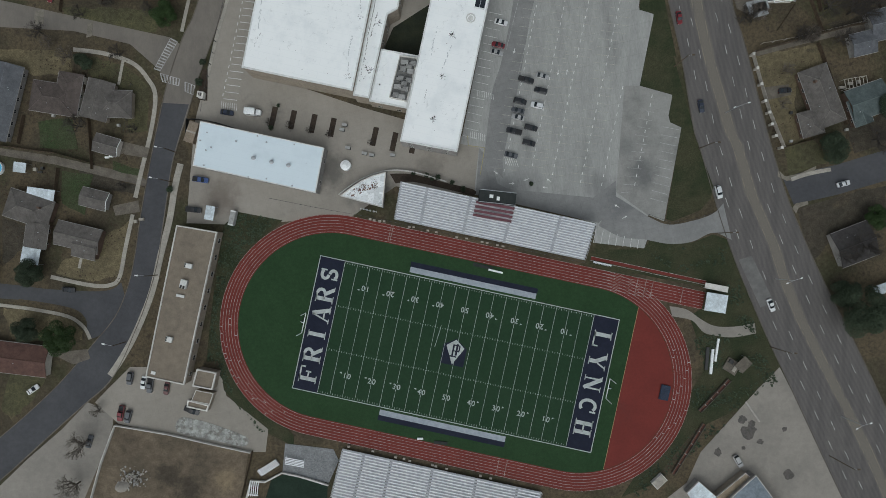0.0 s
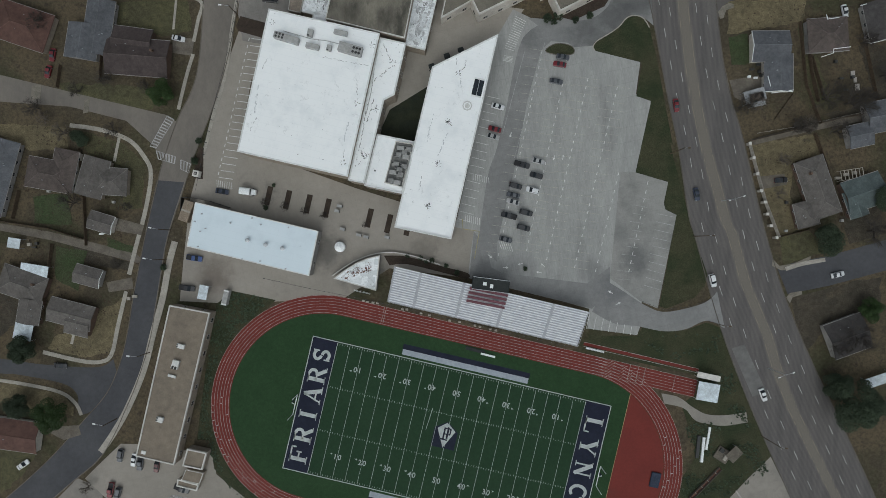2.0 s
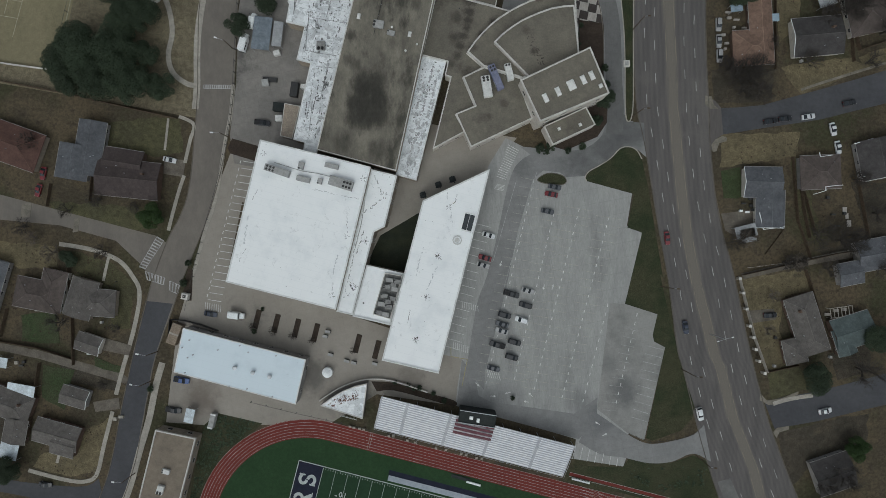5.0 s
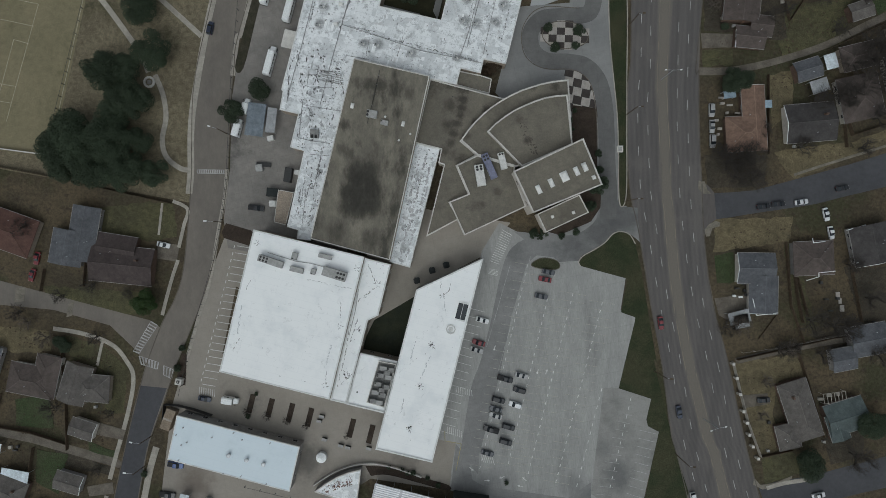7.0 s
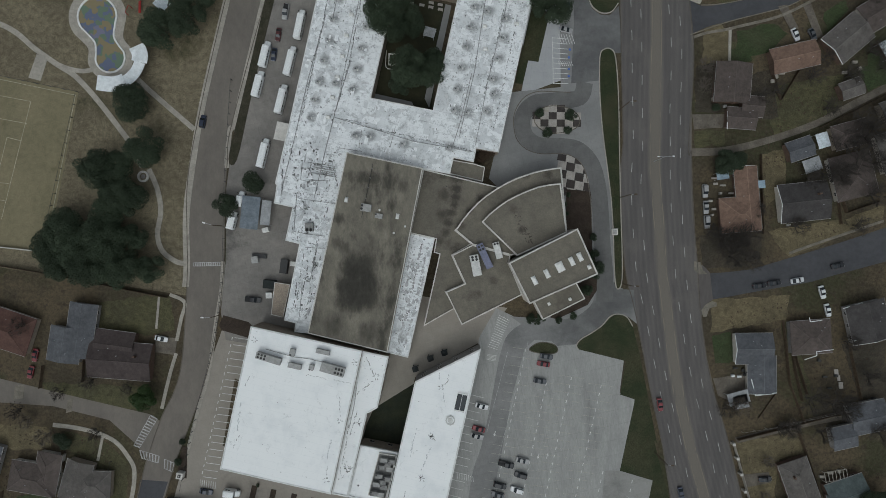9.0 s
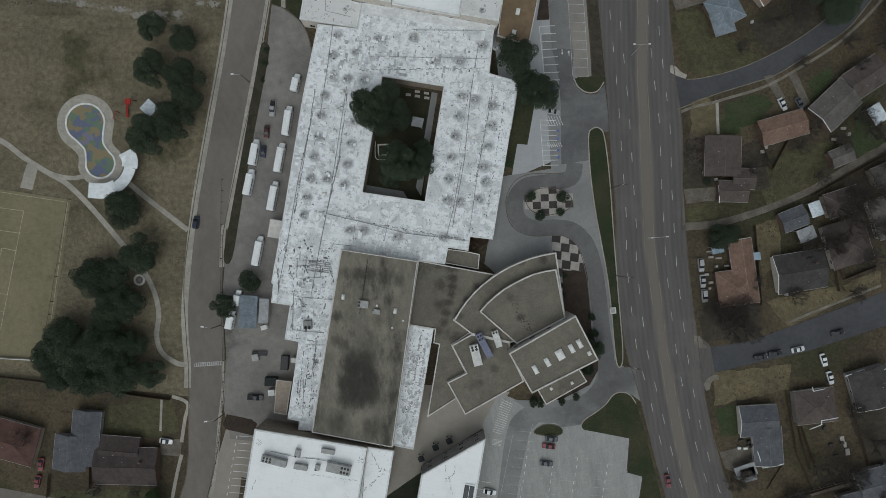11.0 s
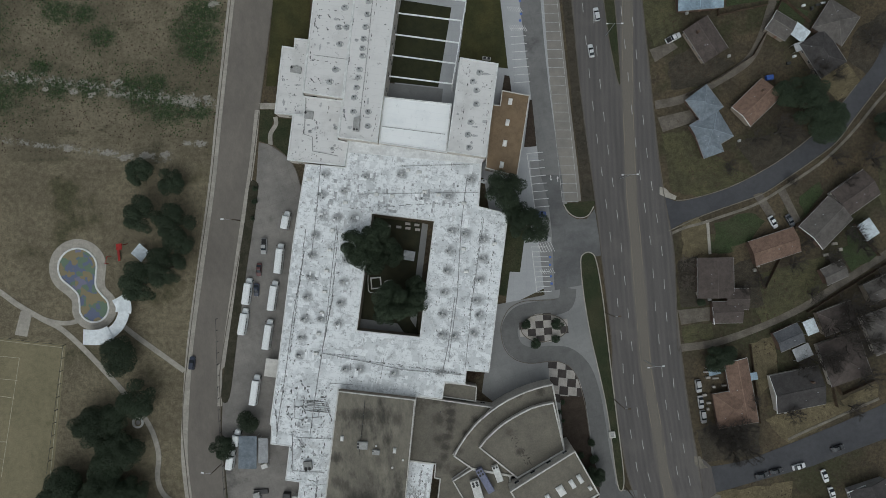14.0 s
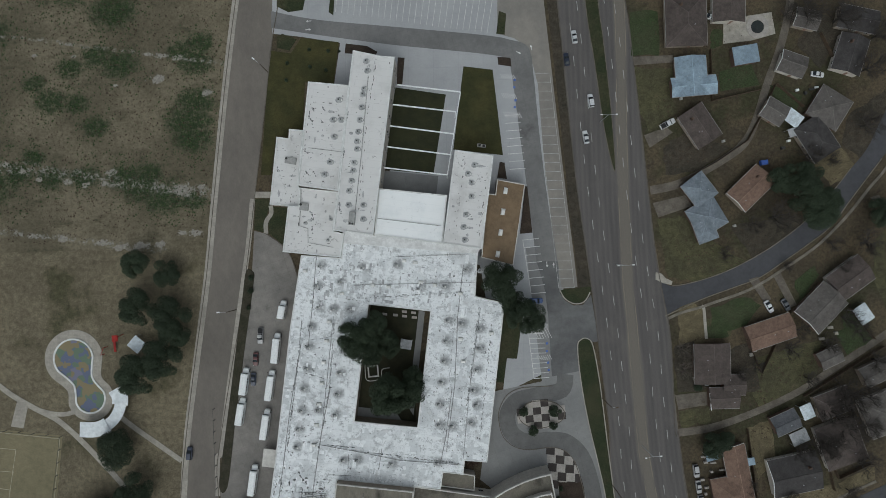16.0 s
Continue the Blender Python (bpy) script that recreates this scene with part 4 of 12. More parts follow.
# ---------------------------------------------------------------- school grounds
CONC_STRIP = surf("worn_strip_concrete", (0.255, 0.238, 0.212), (0.215, 0.202, 0.184), 0.08, 2.0, grain=0.05, mottle=0.08)
slab("parking_lot", [(14.3, 86.7), (11.9, 72.5), (4.8, 37.1), (11.5, 35.7), (10.3, 25.9), (9.9, 19.8), (53.4, 8.7), (52.8, 1.6), (70.6, -0.4), (71.6, 2.6), (71.6, 10.7), (72.6, 12.1), (77.7, 9.7), (83.6, 43.0), (79.6, 45.1), (79.2, 47.1), (80.6, 54.5), (68.9, 57.8), (74.1, 84.0), (68.5, 85.7)] + [(70.1, 99.4), (55.8, 101.1), (52.7, 103.0), (48.6, 103.9), (24.1, 115.4), (18.3, 105.1)], 0.04, CONC, "broad grey concrete car park with faded stalls", "car park")
slab("car_park_drive", smooth([(13.3, 32.8), (16.1, 55.2), (19.2, 65.5), (22.3, 79.8), (25.1, 96.1), (27.0, 103.2), (28.7, 106.3), (31.7, 108.9), (35.6, 110.6), (44.7, 111.4), (51.7, 112.4), (56.0, 115.0), (58.7, 118.5), (60.1, 125.6)]) + [(65.7, 125.4), (67.4, 122.7), (73.1, 122.5), (74.3, 110.4)] + smooth([(71.4, 112.7), (67.8, 113.8), (64.8, 113.1), (61.9, 109.6), (58.0, 106.8), (54.0, 104.6), (52.9, 102.8)]) + [(46.1, 102.1), (44.0, 103.7), (37.9, 104.2), (34.4, 100.9), (29.7, 82.1), (26.4, 61.7), (22.1, 41.3), (20.0, 32.0), (19.9, 24.9)], 0.046, DRIVE_MID, "smooth grey concrete drive lane beside the parking", "drive")
slab("car_park_drive", [(16.4, 30.0), (18.0, 22.9), (22.1, 20.9), (52.4, 17.8), (60.5, 23.9), (60.5, 15.8), (54.4, 8.7), (10.3, 18.8), (11.5, 35.7)], 0.0462, DRIVE_MID, "grey cross lane at the end of the car park", "drive")
slab("car_park_exit", smooth([(59.5, 18.8), (64.5, 15.8), (72.6, 10.7), (79.7, 8.1), (88.7, 9.7), (95.2, 12.1), (98.8, 15.7)]) + smooth([(101.8, 2.6), (95.2, 5.2), (87.7, 2.0), (79.7, 1.2), (70.6, 2.8), (62.5, 3.6), (54.4, 7.7)]), 0.05, DRIVE_MID, "curved grey exit drive of the car park", "drive")
slab("car_park_corner", [(63.5, 57.8), (68.9, 57.8), (80.6, 54.5), (79.2, 47.1), (79.8, 44.7), (83.8, 42.8), (77.7, 9.3), (71.6, 11.7), (60.5, 19.8)], 0.046, CORNER_CONC, "stained grey corner of the concrete car park", "car park")
slab("north_drive", smooth([(29.2, 112.5), (33.3, 109.6), (37.5, 106.6), (45.5, 107.5), (52.5, 110.1), (58.4, 115.3), (65.4, 117.5), (69.3, 122.6), (66.2, 123.5), (66.6, 130.5), (65.8, 150.7), (64.0, 170.8), (62.0, 190.0), (60.6, 205.0), (58.0, 211.0)]) + [(54.9, 243.1), (44.9, 242.9), (45.8, 210.7), (46.2, 194.6), (24.1, 192.1), (22.7, 169.9), (20.9, 161.7), (39.5, 144.0), (48.6, 144.3), (56.1, 124.3), (40.3, 111.8)], 0.044, CONC_GREY, "grey concrete drive looping past the school entrance", "drive")
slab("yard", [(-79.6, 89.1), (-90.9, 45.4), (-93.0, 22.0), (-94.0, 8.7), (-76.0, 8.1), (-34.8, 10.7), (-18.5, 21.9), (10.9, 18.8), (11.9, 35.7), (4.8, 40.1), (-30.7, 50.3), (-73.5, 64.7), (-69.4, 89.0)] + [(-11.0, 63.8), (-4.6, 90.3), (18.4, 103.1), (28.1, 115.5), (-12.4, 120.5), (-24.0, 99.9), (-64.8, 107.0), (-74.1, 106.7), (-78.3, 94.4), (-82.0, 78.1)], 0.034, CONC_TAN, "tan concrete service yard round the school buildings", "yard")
slab("bus_lot", [(-51.4, 257.9), (-53.5, 243.6), (-56.4, 243.5), (-58.7, 231.9), (-63.0, 212.0), (-67.4, 192.0), (-70.3, 180.1)] + [(-73.2, 157.4), (-73.1, 131.1), (-74.7, 112.8), (-72.8, 102.7), (-28.0, 95.8), (-41.5, 148.1)] + smooth([(-34.7, 197.1), (-35.3, 233.8), (-37.6, 240.1), (-39.2, 247.0), (-41.8, 251.5), (-45.6, 254.9), (-48.2, 256.8)]), 0.036, surf("lot_asphalt_concrete", (0.228, 0.214, 0.196), (0.178, 0.168, 0.156), 0.07, 2.0, grain=0.08, mottle=0.12, stain=(0.105, 0.099, 0.092), stain_at=(0.56, 0.72), stain_scale=0.06, joints=(5.0, 5.0, 0.06, -13, 0.25)), "grey-brown paved bus yard beside the school", "yard")
slab("north_yard", [(-31.5, 400.4), (-38.3, 327.7), (-27.7, 325.5), (-14.4, 322.1), (-18.4, 305.4), (-0.9, 275.3), (-1.1, 250.9), (28.1, 238.0), (29.2, 223.7), (34.0, 202.9), (31.8, 190.9), (35.0, 192.7), (51.9, 199.2), (57.0, 217.0), (56.7, 235.3), (55.0, 259.8), (55.5, 302.5), (55.0, 318.8), (59.9, 391.5)], 0.022, NEW_CONC, "pale new concrete paving of the school's north side", "yard")
slab("north_road", smooth([(-37.9, 335.8), (-22.1, 331.2), (5.9, 325.9), (35.9, 320.2), (45.8, 317.6), (52.6, 313.9), (53.5, 302.6), (53.6, 282.3), (54.4, 257.9), (56.1, 233.3)]) + smooth([(48.3, 236.1), (47.5, 260.5), (46.6, 283.0), (45.7, 305.4), (44.1, 310.7), (35.3, 313.5), (5.3, 319.4), (-22.6, 325.8), (-38.5, 329.8)]), 0.044, LANE_GREY, "smooth grey school drive", "drive")
slab("angled_parking", [(60.6, 371.1), (59.6, 330.5), (60.4, 289.8), (61.0, 263.3), (61.9, 234.8), (62.0, 227.1), (55.9, 226.9), (55.3, 235.4), (54.3, 268.0), (54.7, 300.5), (52.6, 313.9), (47.8, 317.8), (42.0, 320.0), (46.9, 372.4)], 0.04, CONC_STRIP, "tan concrete strip with angled parking stalls", "car park")
slab("verge", [(64.0, 370.7), (60.8, 330.4), (61.4, 289.7), (61.8, 261.2), (62.3, 234.8), (62.4, 226.2), (66.8, 226.2), (65.0, 263.0), (64.4, 299.6), (64.2, 330.1), (65.0, 370.6)], 0.05, YARD_DARK, "dark green grass verge beside the road", "verge")
slab("verge", smooth([(60.0, 205.4), (61.5, 208.2), (63.9, 208.3), (65.6, 205.1), (66.8, 191.1), (67.4, 170.9), (68.1, 150.8), (68.9, 130.7), (68.4, 123.8), (66.8, 123.4), (66.0, 130.6), (65.5, 142.7), (64.6, 154.8), (63.0, 166.8), (61.3, 178.9), (60.1, 192.9)], 4, True), 0.06, SHADE_GRASS, "long dark grass verge between drive and road", "verge")
slab("verge", smooth([(55.7, 226.3), (61.2, 226.6), (66.5, 226.7), (66.3, 224.7), (63.9, 221.6), (60.3, 221.2), (57.2, 223.3)], 4, True), 0.06, SHADE_GRASS, "rounded tip of the grass verge", "verge")
slab("verge", [(74.1, 84.0), (76.1, 88.5), (82.6, 62.2), (90.7, 33.9), (95.2, 21.8), (94.4, 17.8), (90.7, 13.3), (80.7, 9.3), (78.3, 10.1), (83.8, 42.8), (79.8, 44.7), (79.2, 47.1), (80.6, 54.5), (68.9, 57.8)], 0.06, SHADE_GRASS, "dark grass verge between car park and road", "verge")
slab("verge", smooth([(52.9, 102.4), (54.4, 104.6), (58.0, 106.8), (61.9, 109.6), (64.8, 112.9), (67.8, 113.8), (70.8, 112.7), (72.8, 109.6)]) + [(75.4, 100.0), (79.1, 81.9), (82.0, 67.9), (73.7, 75.7), (73.8, 83.4), (68.7, 85.0), (70.6, 97.0), (53.6, 101.0)], 0.06, SHADE_GRASS, "dark grass corner beside the entrance drive", "verge")
slab("lawn_bed", [(53.4, -0.8), (70.6, -0.8), (72.6, 2.6), (87.7, 1.6), (95.2, 4.6), (100.8, 2.6), (111.0, -24.7), (123.1, -51.0), (119.1, -51.0), (88.9, -65.3), (72.8, -85.6), (62.6, -89.7), (92.9, -43.0), (86.8, -24.7), (92.8, -20.7), (92.8, -14.6), (53.4, -6.5)], 0.015, SHADE_GRASS, "dark rough grass bank beside the track", "grass")
slab("gravel_lot", [(119.0, -42.9), (123.1, -51.0), (141.3, -89.8), (161.5, -129.8), (78.9, -130.3), (78.8, -90.1), (85.9, -84.5), (90.9, -73.4), (101.0, -62.2), (111.0, -51.0)], 0.02, GRAVEL, "pale stained gravel yard beside the road", "yard")
slab("gravel_path", smooth([(79.7, -21.1), (85.8, -22.3), (90.8, -25.7), (95.9, -28.2), (102.9, -28.4), (110.0, -27.1)]) + smooth([(110.6, -30.8), (102.9, -32.2), (96.9, -31.8), (91.8, -30.4), (87.8, -26.3), (80.7, -24.7)]), 0.03, GRAVEL, "pale gravel path curving from the track to the road", "path")
slab("dirt_lot", [(-119.8, -64.2), (-100.3, -67.4), (-71.7, -73.9), (-74.1, -90.7), (-79.9, -114.8), (-137.4, -115.1), (-131.2, -90.9)], 0.02, DIRT, "bare brown dirt lot with dark damp patches", "lot")
slab("gravel_yard", [(-130.1, -56.1), (-139.4, -65.9), (-151.8, -76.6), (-162.1, -86.5), (-195.3, -115.4), (-139.5, -115.1), (-128.1, -88.4), (-120.9, -64.2), (-120.8, -59.7)], 0.018, GRAVEL, "pale bare lot beside the curving street", "lot")
slab("south_yard", [(-122.9, -51.5), (-114.6, -43.3), (-108.5, -43.3), (-80.8, -46.3), (-79.8, -53.5), (-64.5, -65.7), (-65.5, -73.9), (-71.7, -73.9), (-118.8, -63.8), (-127.4, -56.1)], 0.032, CONC_TAN, "worn tan concrete yard with parked cars", "yard")
slab("roadside_bed", [(-80.7, 7.7), (-75.6, 12.8), (-59.3, 9.7), (-65.4, 3.6), (-75.7, -10.6), (-80.8, -24.9), (-81.8, -41.2), (-75.7, -57.6), (-65.5, -66.7), (-55.3, -71.8), (-55.3, -67.7), (-75.7, -51.4), (-82.9, -41.2), (-87.0, -41.3), (-84.3, -16.8)], 0.028, SHADE_GRASS, "dark scrubby bank beside the track", "grass")
slab("roadside_bed", [(-82.2, -38.2), (-74.1, -38.2), (-72.4, -51.4), (-74.9, -58.0), (-80.6, -51.5)], 0.036, SHADE_GRASS, "dark scrubby bank beside the track", "grass")
slab("planting_bed", [(48.6, 158.2), (57.5, 157.3), (58.1, 137.1), (59.6, 131.1), (61.7, 125.0), (56.7, 116.9), (45.7, 111.7), (41.7, 112.7), (40.6, 116.7), (54.7, 120.9), (48.5, 130.9)], 0.09, MULCH, "dark mulch bed along the school entrance", "bed")
slab("planting_bed", [(-75.2, 108.2), (-73.8, 111.6), (-64.7, 109.3), (-63.0, 107.7), (-64.6, 103.6), (-74.4, 106.2)], 0.06, MULCH, "dark mulch patch beside the street fence", "bed")
for p in ([(-28.2, 325.1), (-14.8, 322.4), (-18.2, 307.5), (-28.2, 309.4), (-30.8, 292.4), (-35.8, 293.3), (-36.5, 290.5), (-40.5, 290.9), (-43.4, 277.3), (-47.1, 277.6), (-39.7, 321.7), (-32.3, 320.0)], [(28.8, 309.5), (39.1, 307.3), (39.9, 276.5), (22.4, 280.2)]):
    slab("lawn_bed", p, 0.09, surf("patchy_green_lawn", (0.060, 0.056, 0.022), (0.040, 0.042, 0.017), 0.12, 2.5, grain=0.25), "patchy olive lawn beside the school", "lawn")
slab("lawn_bed", [(-36.8, 326.5), (-34.7, 327.3), (-29.8, 324.8), (-32.8, 321.1), (-37.2, 322.5)], 0.09, SHADE_GRASS, "small green lawn corner", "lawn")
slab("lawn_bed", [(35.7, 224.0), (41.9, 220.6), (38.1, 203.5), (34.5, 204.0), (32.6, 195.4), (29.8, 196.0)], 0.075, SHADE_GRASS, "dark grass bed along the school wall", "lawn")
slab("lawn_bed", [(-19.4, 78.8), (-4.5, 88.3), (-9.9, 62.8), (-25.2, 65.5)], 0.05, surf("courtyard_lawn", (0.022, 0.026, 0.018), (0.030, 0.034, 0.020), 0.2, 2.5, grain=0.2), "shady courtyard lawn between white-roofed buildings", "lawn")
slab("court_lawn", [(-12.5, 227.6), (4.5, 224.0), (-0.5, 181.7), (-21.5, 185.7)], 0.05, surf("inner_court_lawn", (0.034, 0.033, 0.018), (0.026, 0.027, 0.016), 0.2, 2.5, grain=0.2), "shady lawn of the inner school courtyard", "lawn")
slab("court_lawn", [(3.9, 304.3), (22.2, 299.9), (16.1, 271.7), (-3.9, 275.6)], 0.06, surf("north_court_lawn", (0.036, 0.038, 0.018), (0.028, 0.030, 0.016), 0.2, 2.5, grain=0.2), "dark green lawn of the open north courtyard", "lawn")
for p, m, lab in (([(-20.9, 191.8), (-7.0, 188.8), (-2.6, 180.9), (-22.0, 185.4)], CONC_GREY, "grey paving at the end of the courtyard"), ([(4.7, 223.9), (6.8, 223.3), (-0.7, 186.8), (-2.4, 190.0)], CONC_GREY, "paved walk along the courtyard")):
    slab("court_paving", p, 0.07, m, lab, "paving")

slab("entry_drive", [(48.4, 237.5), (55.9, 237.0), (55.4, 226.1), (57.1, 222.7), (60.0, 220.6), (63.4, 220.5), (66.6, 223.8), (67.7, 207.0), (60.2, 206.5), (59.6, 197.0), (49.9, 196.0), (50.6, 217.6), (50.3, 227.0)], 0.0455, DARK_DRIVE, "grey entrance drive from the main road", "drive")


def yard(p, material, label):
    """A lawn or bare yard with a ragged edge."""
    rng = random.Random(round(p[0][0] * 10))
    rag = []
    for a, c in zip(p, p[1:] + p[:1]):
        a, c = Vector(a), Vector(c)
        n = max(2, int((c - a).length / 2.0))
        rag += [tuple(a.lerp(c, k / n) + Vector((rng.uniform(-0.5, 0.5), rng.uniform(-0.5, 0.5)))) for k in range(n)]
    slab("garden_lawn", rag, -0.012, material, label, "lawn")


for m, lab, plots in (
    (YARD_TAN, "dry tan garden lawn", [[(110.1, 68.2), (131.8, 72.8), (135.8, 66.1), (125.8, 62.7), (123.8, 50.0), (130.9, 38.9), (119.9, 35.9), (112.8, 56.1)], [(117.2, 171.2), (126.7, 173.4), (126.5, 160.7), (119.7, 152.1)], [(120.3, 144.1), (145.8, 148.4), (151.0, 144.5), (128.2, 134.6)], [(147.8, 148.8), (161.3, 153.6), (161.4, 148.7), (150.0, 144.4)], [(98.0, 221.3), (106.1, 215.4), (106.1, 204.3), (94.4, 188.1)], [(-161.6, 71.9), (-135.9, 70.5), (-134.9, 63.2), (-149.3, 61.8), (-161.6, 68.0)], [(-139.2, -5.6), (-113.5, 10.2), (-117.9, -10.3), (-127.9, -12.7), (-141.7, -9.4)], [(-160.9, -21.9), (-137.6, -25.0), (-131.5, -30.1), (-132.1, -33.2), (-157.8, -33.2)], [(153.9, 271.8), (160.6, 267.7), (165.9, 259.5), (155.3, 254.4), (150.1, 263.0)], [(100.9, 119.4), (128.6, 121.1), (127.2, 112.5), (108.9, 109.1), (100.5, 107.3)]]),
    (YARD_OLIVE, "olive winter lawn beside a house", [[(-130.8, 69.3), (-115.4, 65.2), (-107.9, 58.7), (-108.3, 42.4), (-115.3, 41.4), (-113.2, 56.6), (-129.8, 62.4)], [(120.3, 35.5), (130.9, 38.3), (136.9, 30.8), (126.9, 27.2), (121.9, 25.4)], [(106.0, 212.1), (115.1, 210.3), (115.2, 204.3), (107.2, 204.9)], [(94.0, 179.6), (104.9, 179.9), (105.4, 174.5), (94.2, 173.6)], [(118.5, 195.3), (146.4, 200.0), (143.2, 183.2), (122.0, 177.9)], [(92.4, 248.6), (102.8, 248.8), (112.3, 237.8), (124.6, 228.9), (106.0, 224.6), (94.5, 227.7)], [(125.6, 111.6), (128.9, 111.7), (137.7, 84.1), (130.1, 81.5)], [(125.0, 194.4), (142.0, 198.5), (143.4, 188.6), (128.8, 183.9)], [(168.4, 232.9), (173.5, 237.5), (170.9, 209.4), (167.6, 217.8)], [(-124.0, 114.5), (-101.7, 118.2), (-93.5, 118.4), (-91.2, 106.3), (-99.3, 104.0), (-120.8, 106.5)], [(-139.7, 86.7), (-100.9, 85.7), (-104.8, 77.5), (-135.4, 79.7)], [(88.7, 303.3), (102.7, 301.6), (102.2, 291.9), (103.6, 285.7), (92.9, 279.6), (88.3, 291.2)], [(-155.8, -37.3), (-143.4, -43.4), (-148.6, -53.7), (-157.9, -62.9), (-162.0, -57.8)]]),
    (YARD_DARK, "dark leaf-strewn back garden", [[(125.3, 13.3), (137.0, 17.3), (156.6, 22.5), (156.6, 7.6), (139.0, 5.2), (130.0, -6.5)], [(94.2, 203.0), (101.2, 203.5), (104.7, 186.3), (94.1, 185.7)], [(147.5, 104.1), (162.7, 104.9), (163.3, 82.8), (153.7, 84.2)], [(118.3, 243.7), (144.3, 245.3), (147.5, 240.6), (126.6, 229.1)], [(112.1, 199.3), (122.1, 202.4), (123.4, 184.4), (114.6, 183.2)], [(96.8, 273.7), (106.0, 279.0), (120.5, 271.5), (109.8, 264.8), (97.1, 263.6)], [(95.9, 142.5), (117.9, 143.0), (118.3, 132.0), (98.2, 130.4)], [(-160.8, 10.8), (-152.5, 7.7), (-153.2, -0.5), (-160.8, -6.6)], [(-133.0, 28.1), (-111.4, 22.0), (-112.5, 18.9), (-121.7, 21.0), (-131.9, 23.0)], [(155.1, 316.3), (164.0, 314.4), (164.4, 308.3), (155.3, 297.0), (148.0, 305.8)], [(163.7, 279.0), (178.2, 286.7), (176.3, 266.6), (169.1, 261.2), (160.7, 269.1)], [(135.8, 80.0), (161.7, 84.8), (162.0, 74.7), (144.0, 74.2)], [(142.9, 42.9), (156.5, 47.9), (156.5, 36.8), (144.9, 33.8)]]),
):
    for p in plots:
        yard(p, m, lab)
# sidewalks
def walkway(p, w, label="pale concrete footpath", n=6):
    return band("footpath", smooth(p, n), w, 0.08, WALKWAY, label, "footpath")


walkway([(-47.5, 353.0), (-52.9, 329.1), (-58.3, 303.1), (-65.2, 267.1), (-69.3, 245.1), (-76.4, 213.2), (-82.1, 187.3), (-85.6, 164.8)] + [(-87.5, 146.9), (-87.1, 129.7), (-87.5, 121.6)], 2.4, "long pale footpath beside the street")
walkway([(-198.9, 232.8), (-161.0, 217.6), (-150.5, 212.9), (-143.0, 206.8), (-134.6, 201.0), (-128.0, 196.8), (-120.7, 189.2), (-112.5, 179.0), (-106.6, 171.0), (-103.6, 164.6)], 1.9)
walkway([(-101.2, 163.8), (-98.1, 156.8), (-96.7, 148.7), (-97.8, 140.6), (-96.0, 134.5), (-90.8, 130.6), (-86.7, 130.1)], 1.8)
walkway([(-107.0, 197.4), (-101.0, 191.8), (-93.6, 185.5), (-85.0, 178.2)], 1.8)
walkway([(-134.0, 200.9), (-129.8, 199.4), (-124.4, 198.8), (-117.0, 200.6)], 1.6)
walkway([(-134.9, 71.4), (-123.6, 69.9), (-113.4, 66.4), (-107.9, 60.7), (-105.2, 54.6), (-106.7, 42.4), (-110.4, 27.1), (-112.5, 17.9)], 1.5, "pale footpath curving round the corner house")
walkway([(-116.9, 67.2), (-118.5, 58.7)], 1.0)
walkway([(-113.5, 11.8), (-116.2, -0.5), (-118.3, -10.7), (-121.8, -13.7), (-129.0, -13.7), (-143.3, -10.7)], 1.4, "pale footpath round the street corner")
walkway([(-161.9, -20.9), (-149.5, -22.5), (-137.2, -25.0), (-131.5, -28.7), (-129.0, -33.2)], 1.2)
walkway([(-96.1, 30.1), (-98.1, 22.0), (-100.2, 9.7), (-103.3, -2.5), (-106.8, -16.8), (-112.6, -31.1), (-117.7, -40.3), (-121.8, -46.4)], 2.3, "pale footpath between street and school")
walkway([(-50.9, 269.4), (-53.8, 253.8), (-57.0, 239.9), (-60.3, 226.0), (-64.0, 210.0), (-67.6, 194.1), (-70.7, 180.1)] + [(-72.2, 177.6), (-73.3, 164.5)], 1.8, "pale footpath beside the bus yard")
walkway([(-74.1, 130.9), (-74.6, 120.7), (-76.2, 110.5), (-79.0, 90.1), (-82.4, 77.8), (-84.9, 67.5), (-86.6, 60.3)], 1.3, "pale footpath along the school's street fence")
slab("planting_bed", [(-88.1, 64.4), (-86.2, 64.0), (-86.4, 52.8), (-89.7, 53.1), (-89.3, 57.2)], 0.1, MULCH, "dark mulch bed round the gate pillar", "bed")
walkway([(-44.7, 266.4), (-44.7, 263.6), (-46.9, 260.5), (-47.2, 256.5)], 1.5)
slab("lawn_bed", [(-49.9, 269.3), (-45.1, 268.9), (-44.9, 266.0), (-47.4, 261.0), (-48.0, 257.0), (-51.4, 258.3)], 0.06, SHADE_GRASS, "small dark lawn beside a curving walk", "lawn")
slab("lawn_bed", [(-43.7, 265.9), (-38.1, 264.8), (-40.7, 250.6), (-43.6, 254.1), (-46.2, 256.6), (-46.1, 260.0)], 0.06, SHADE_GRASS, "small dark lawn beside a curving walk", "lawn")
kerb(smooth([(-48.2, 257.0), (-45.5, 255.1), (-41.8, 251.7), (-39.1, 247.2), (-37.6, 240.1), (-38.1, 234.0)], 4))
walkway([(-50.2, 270.8), (-44.1, 270.2)], 2.2)
walkway([(-133.0, -7.6), (-131.4, -0.5)], 1.0)
walkway([(106.2, 216.5), (106.1, 204.3)], 1.0)
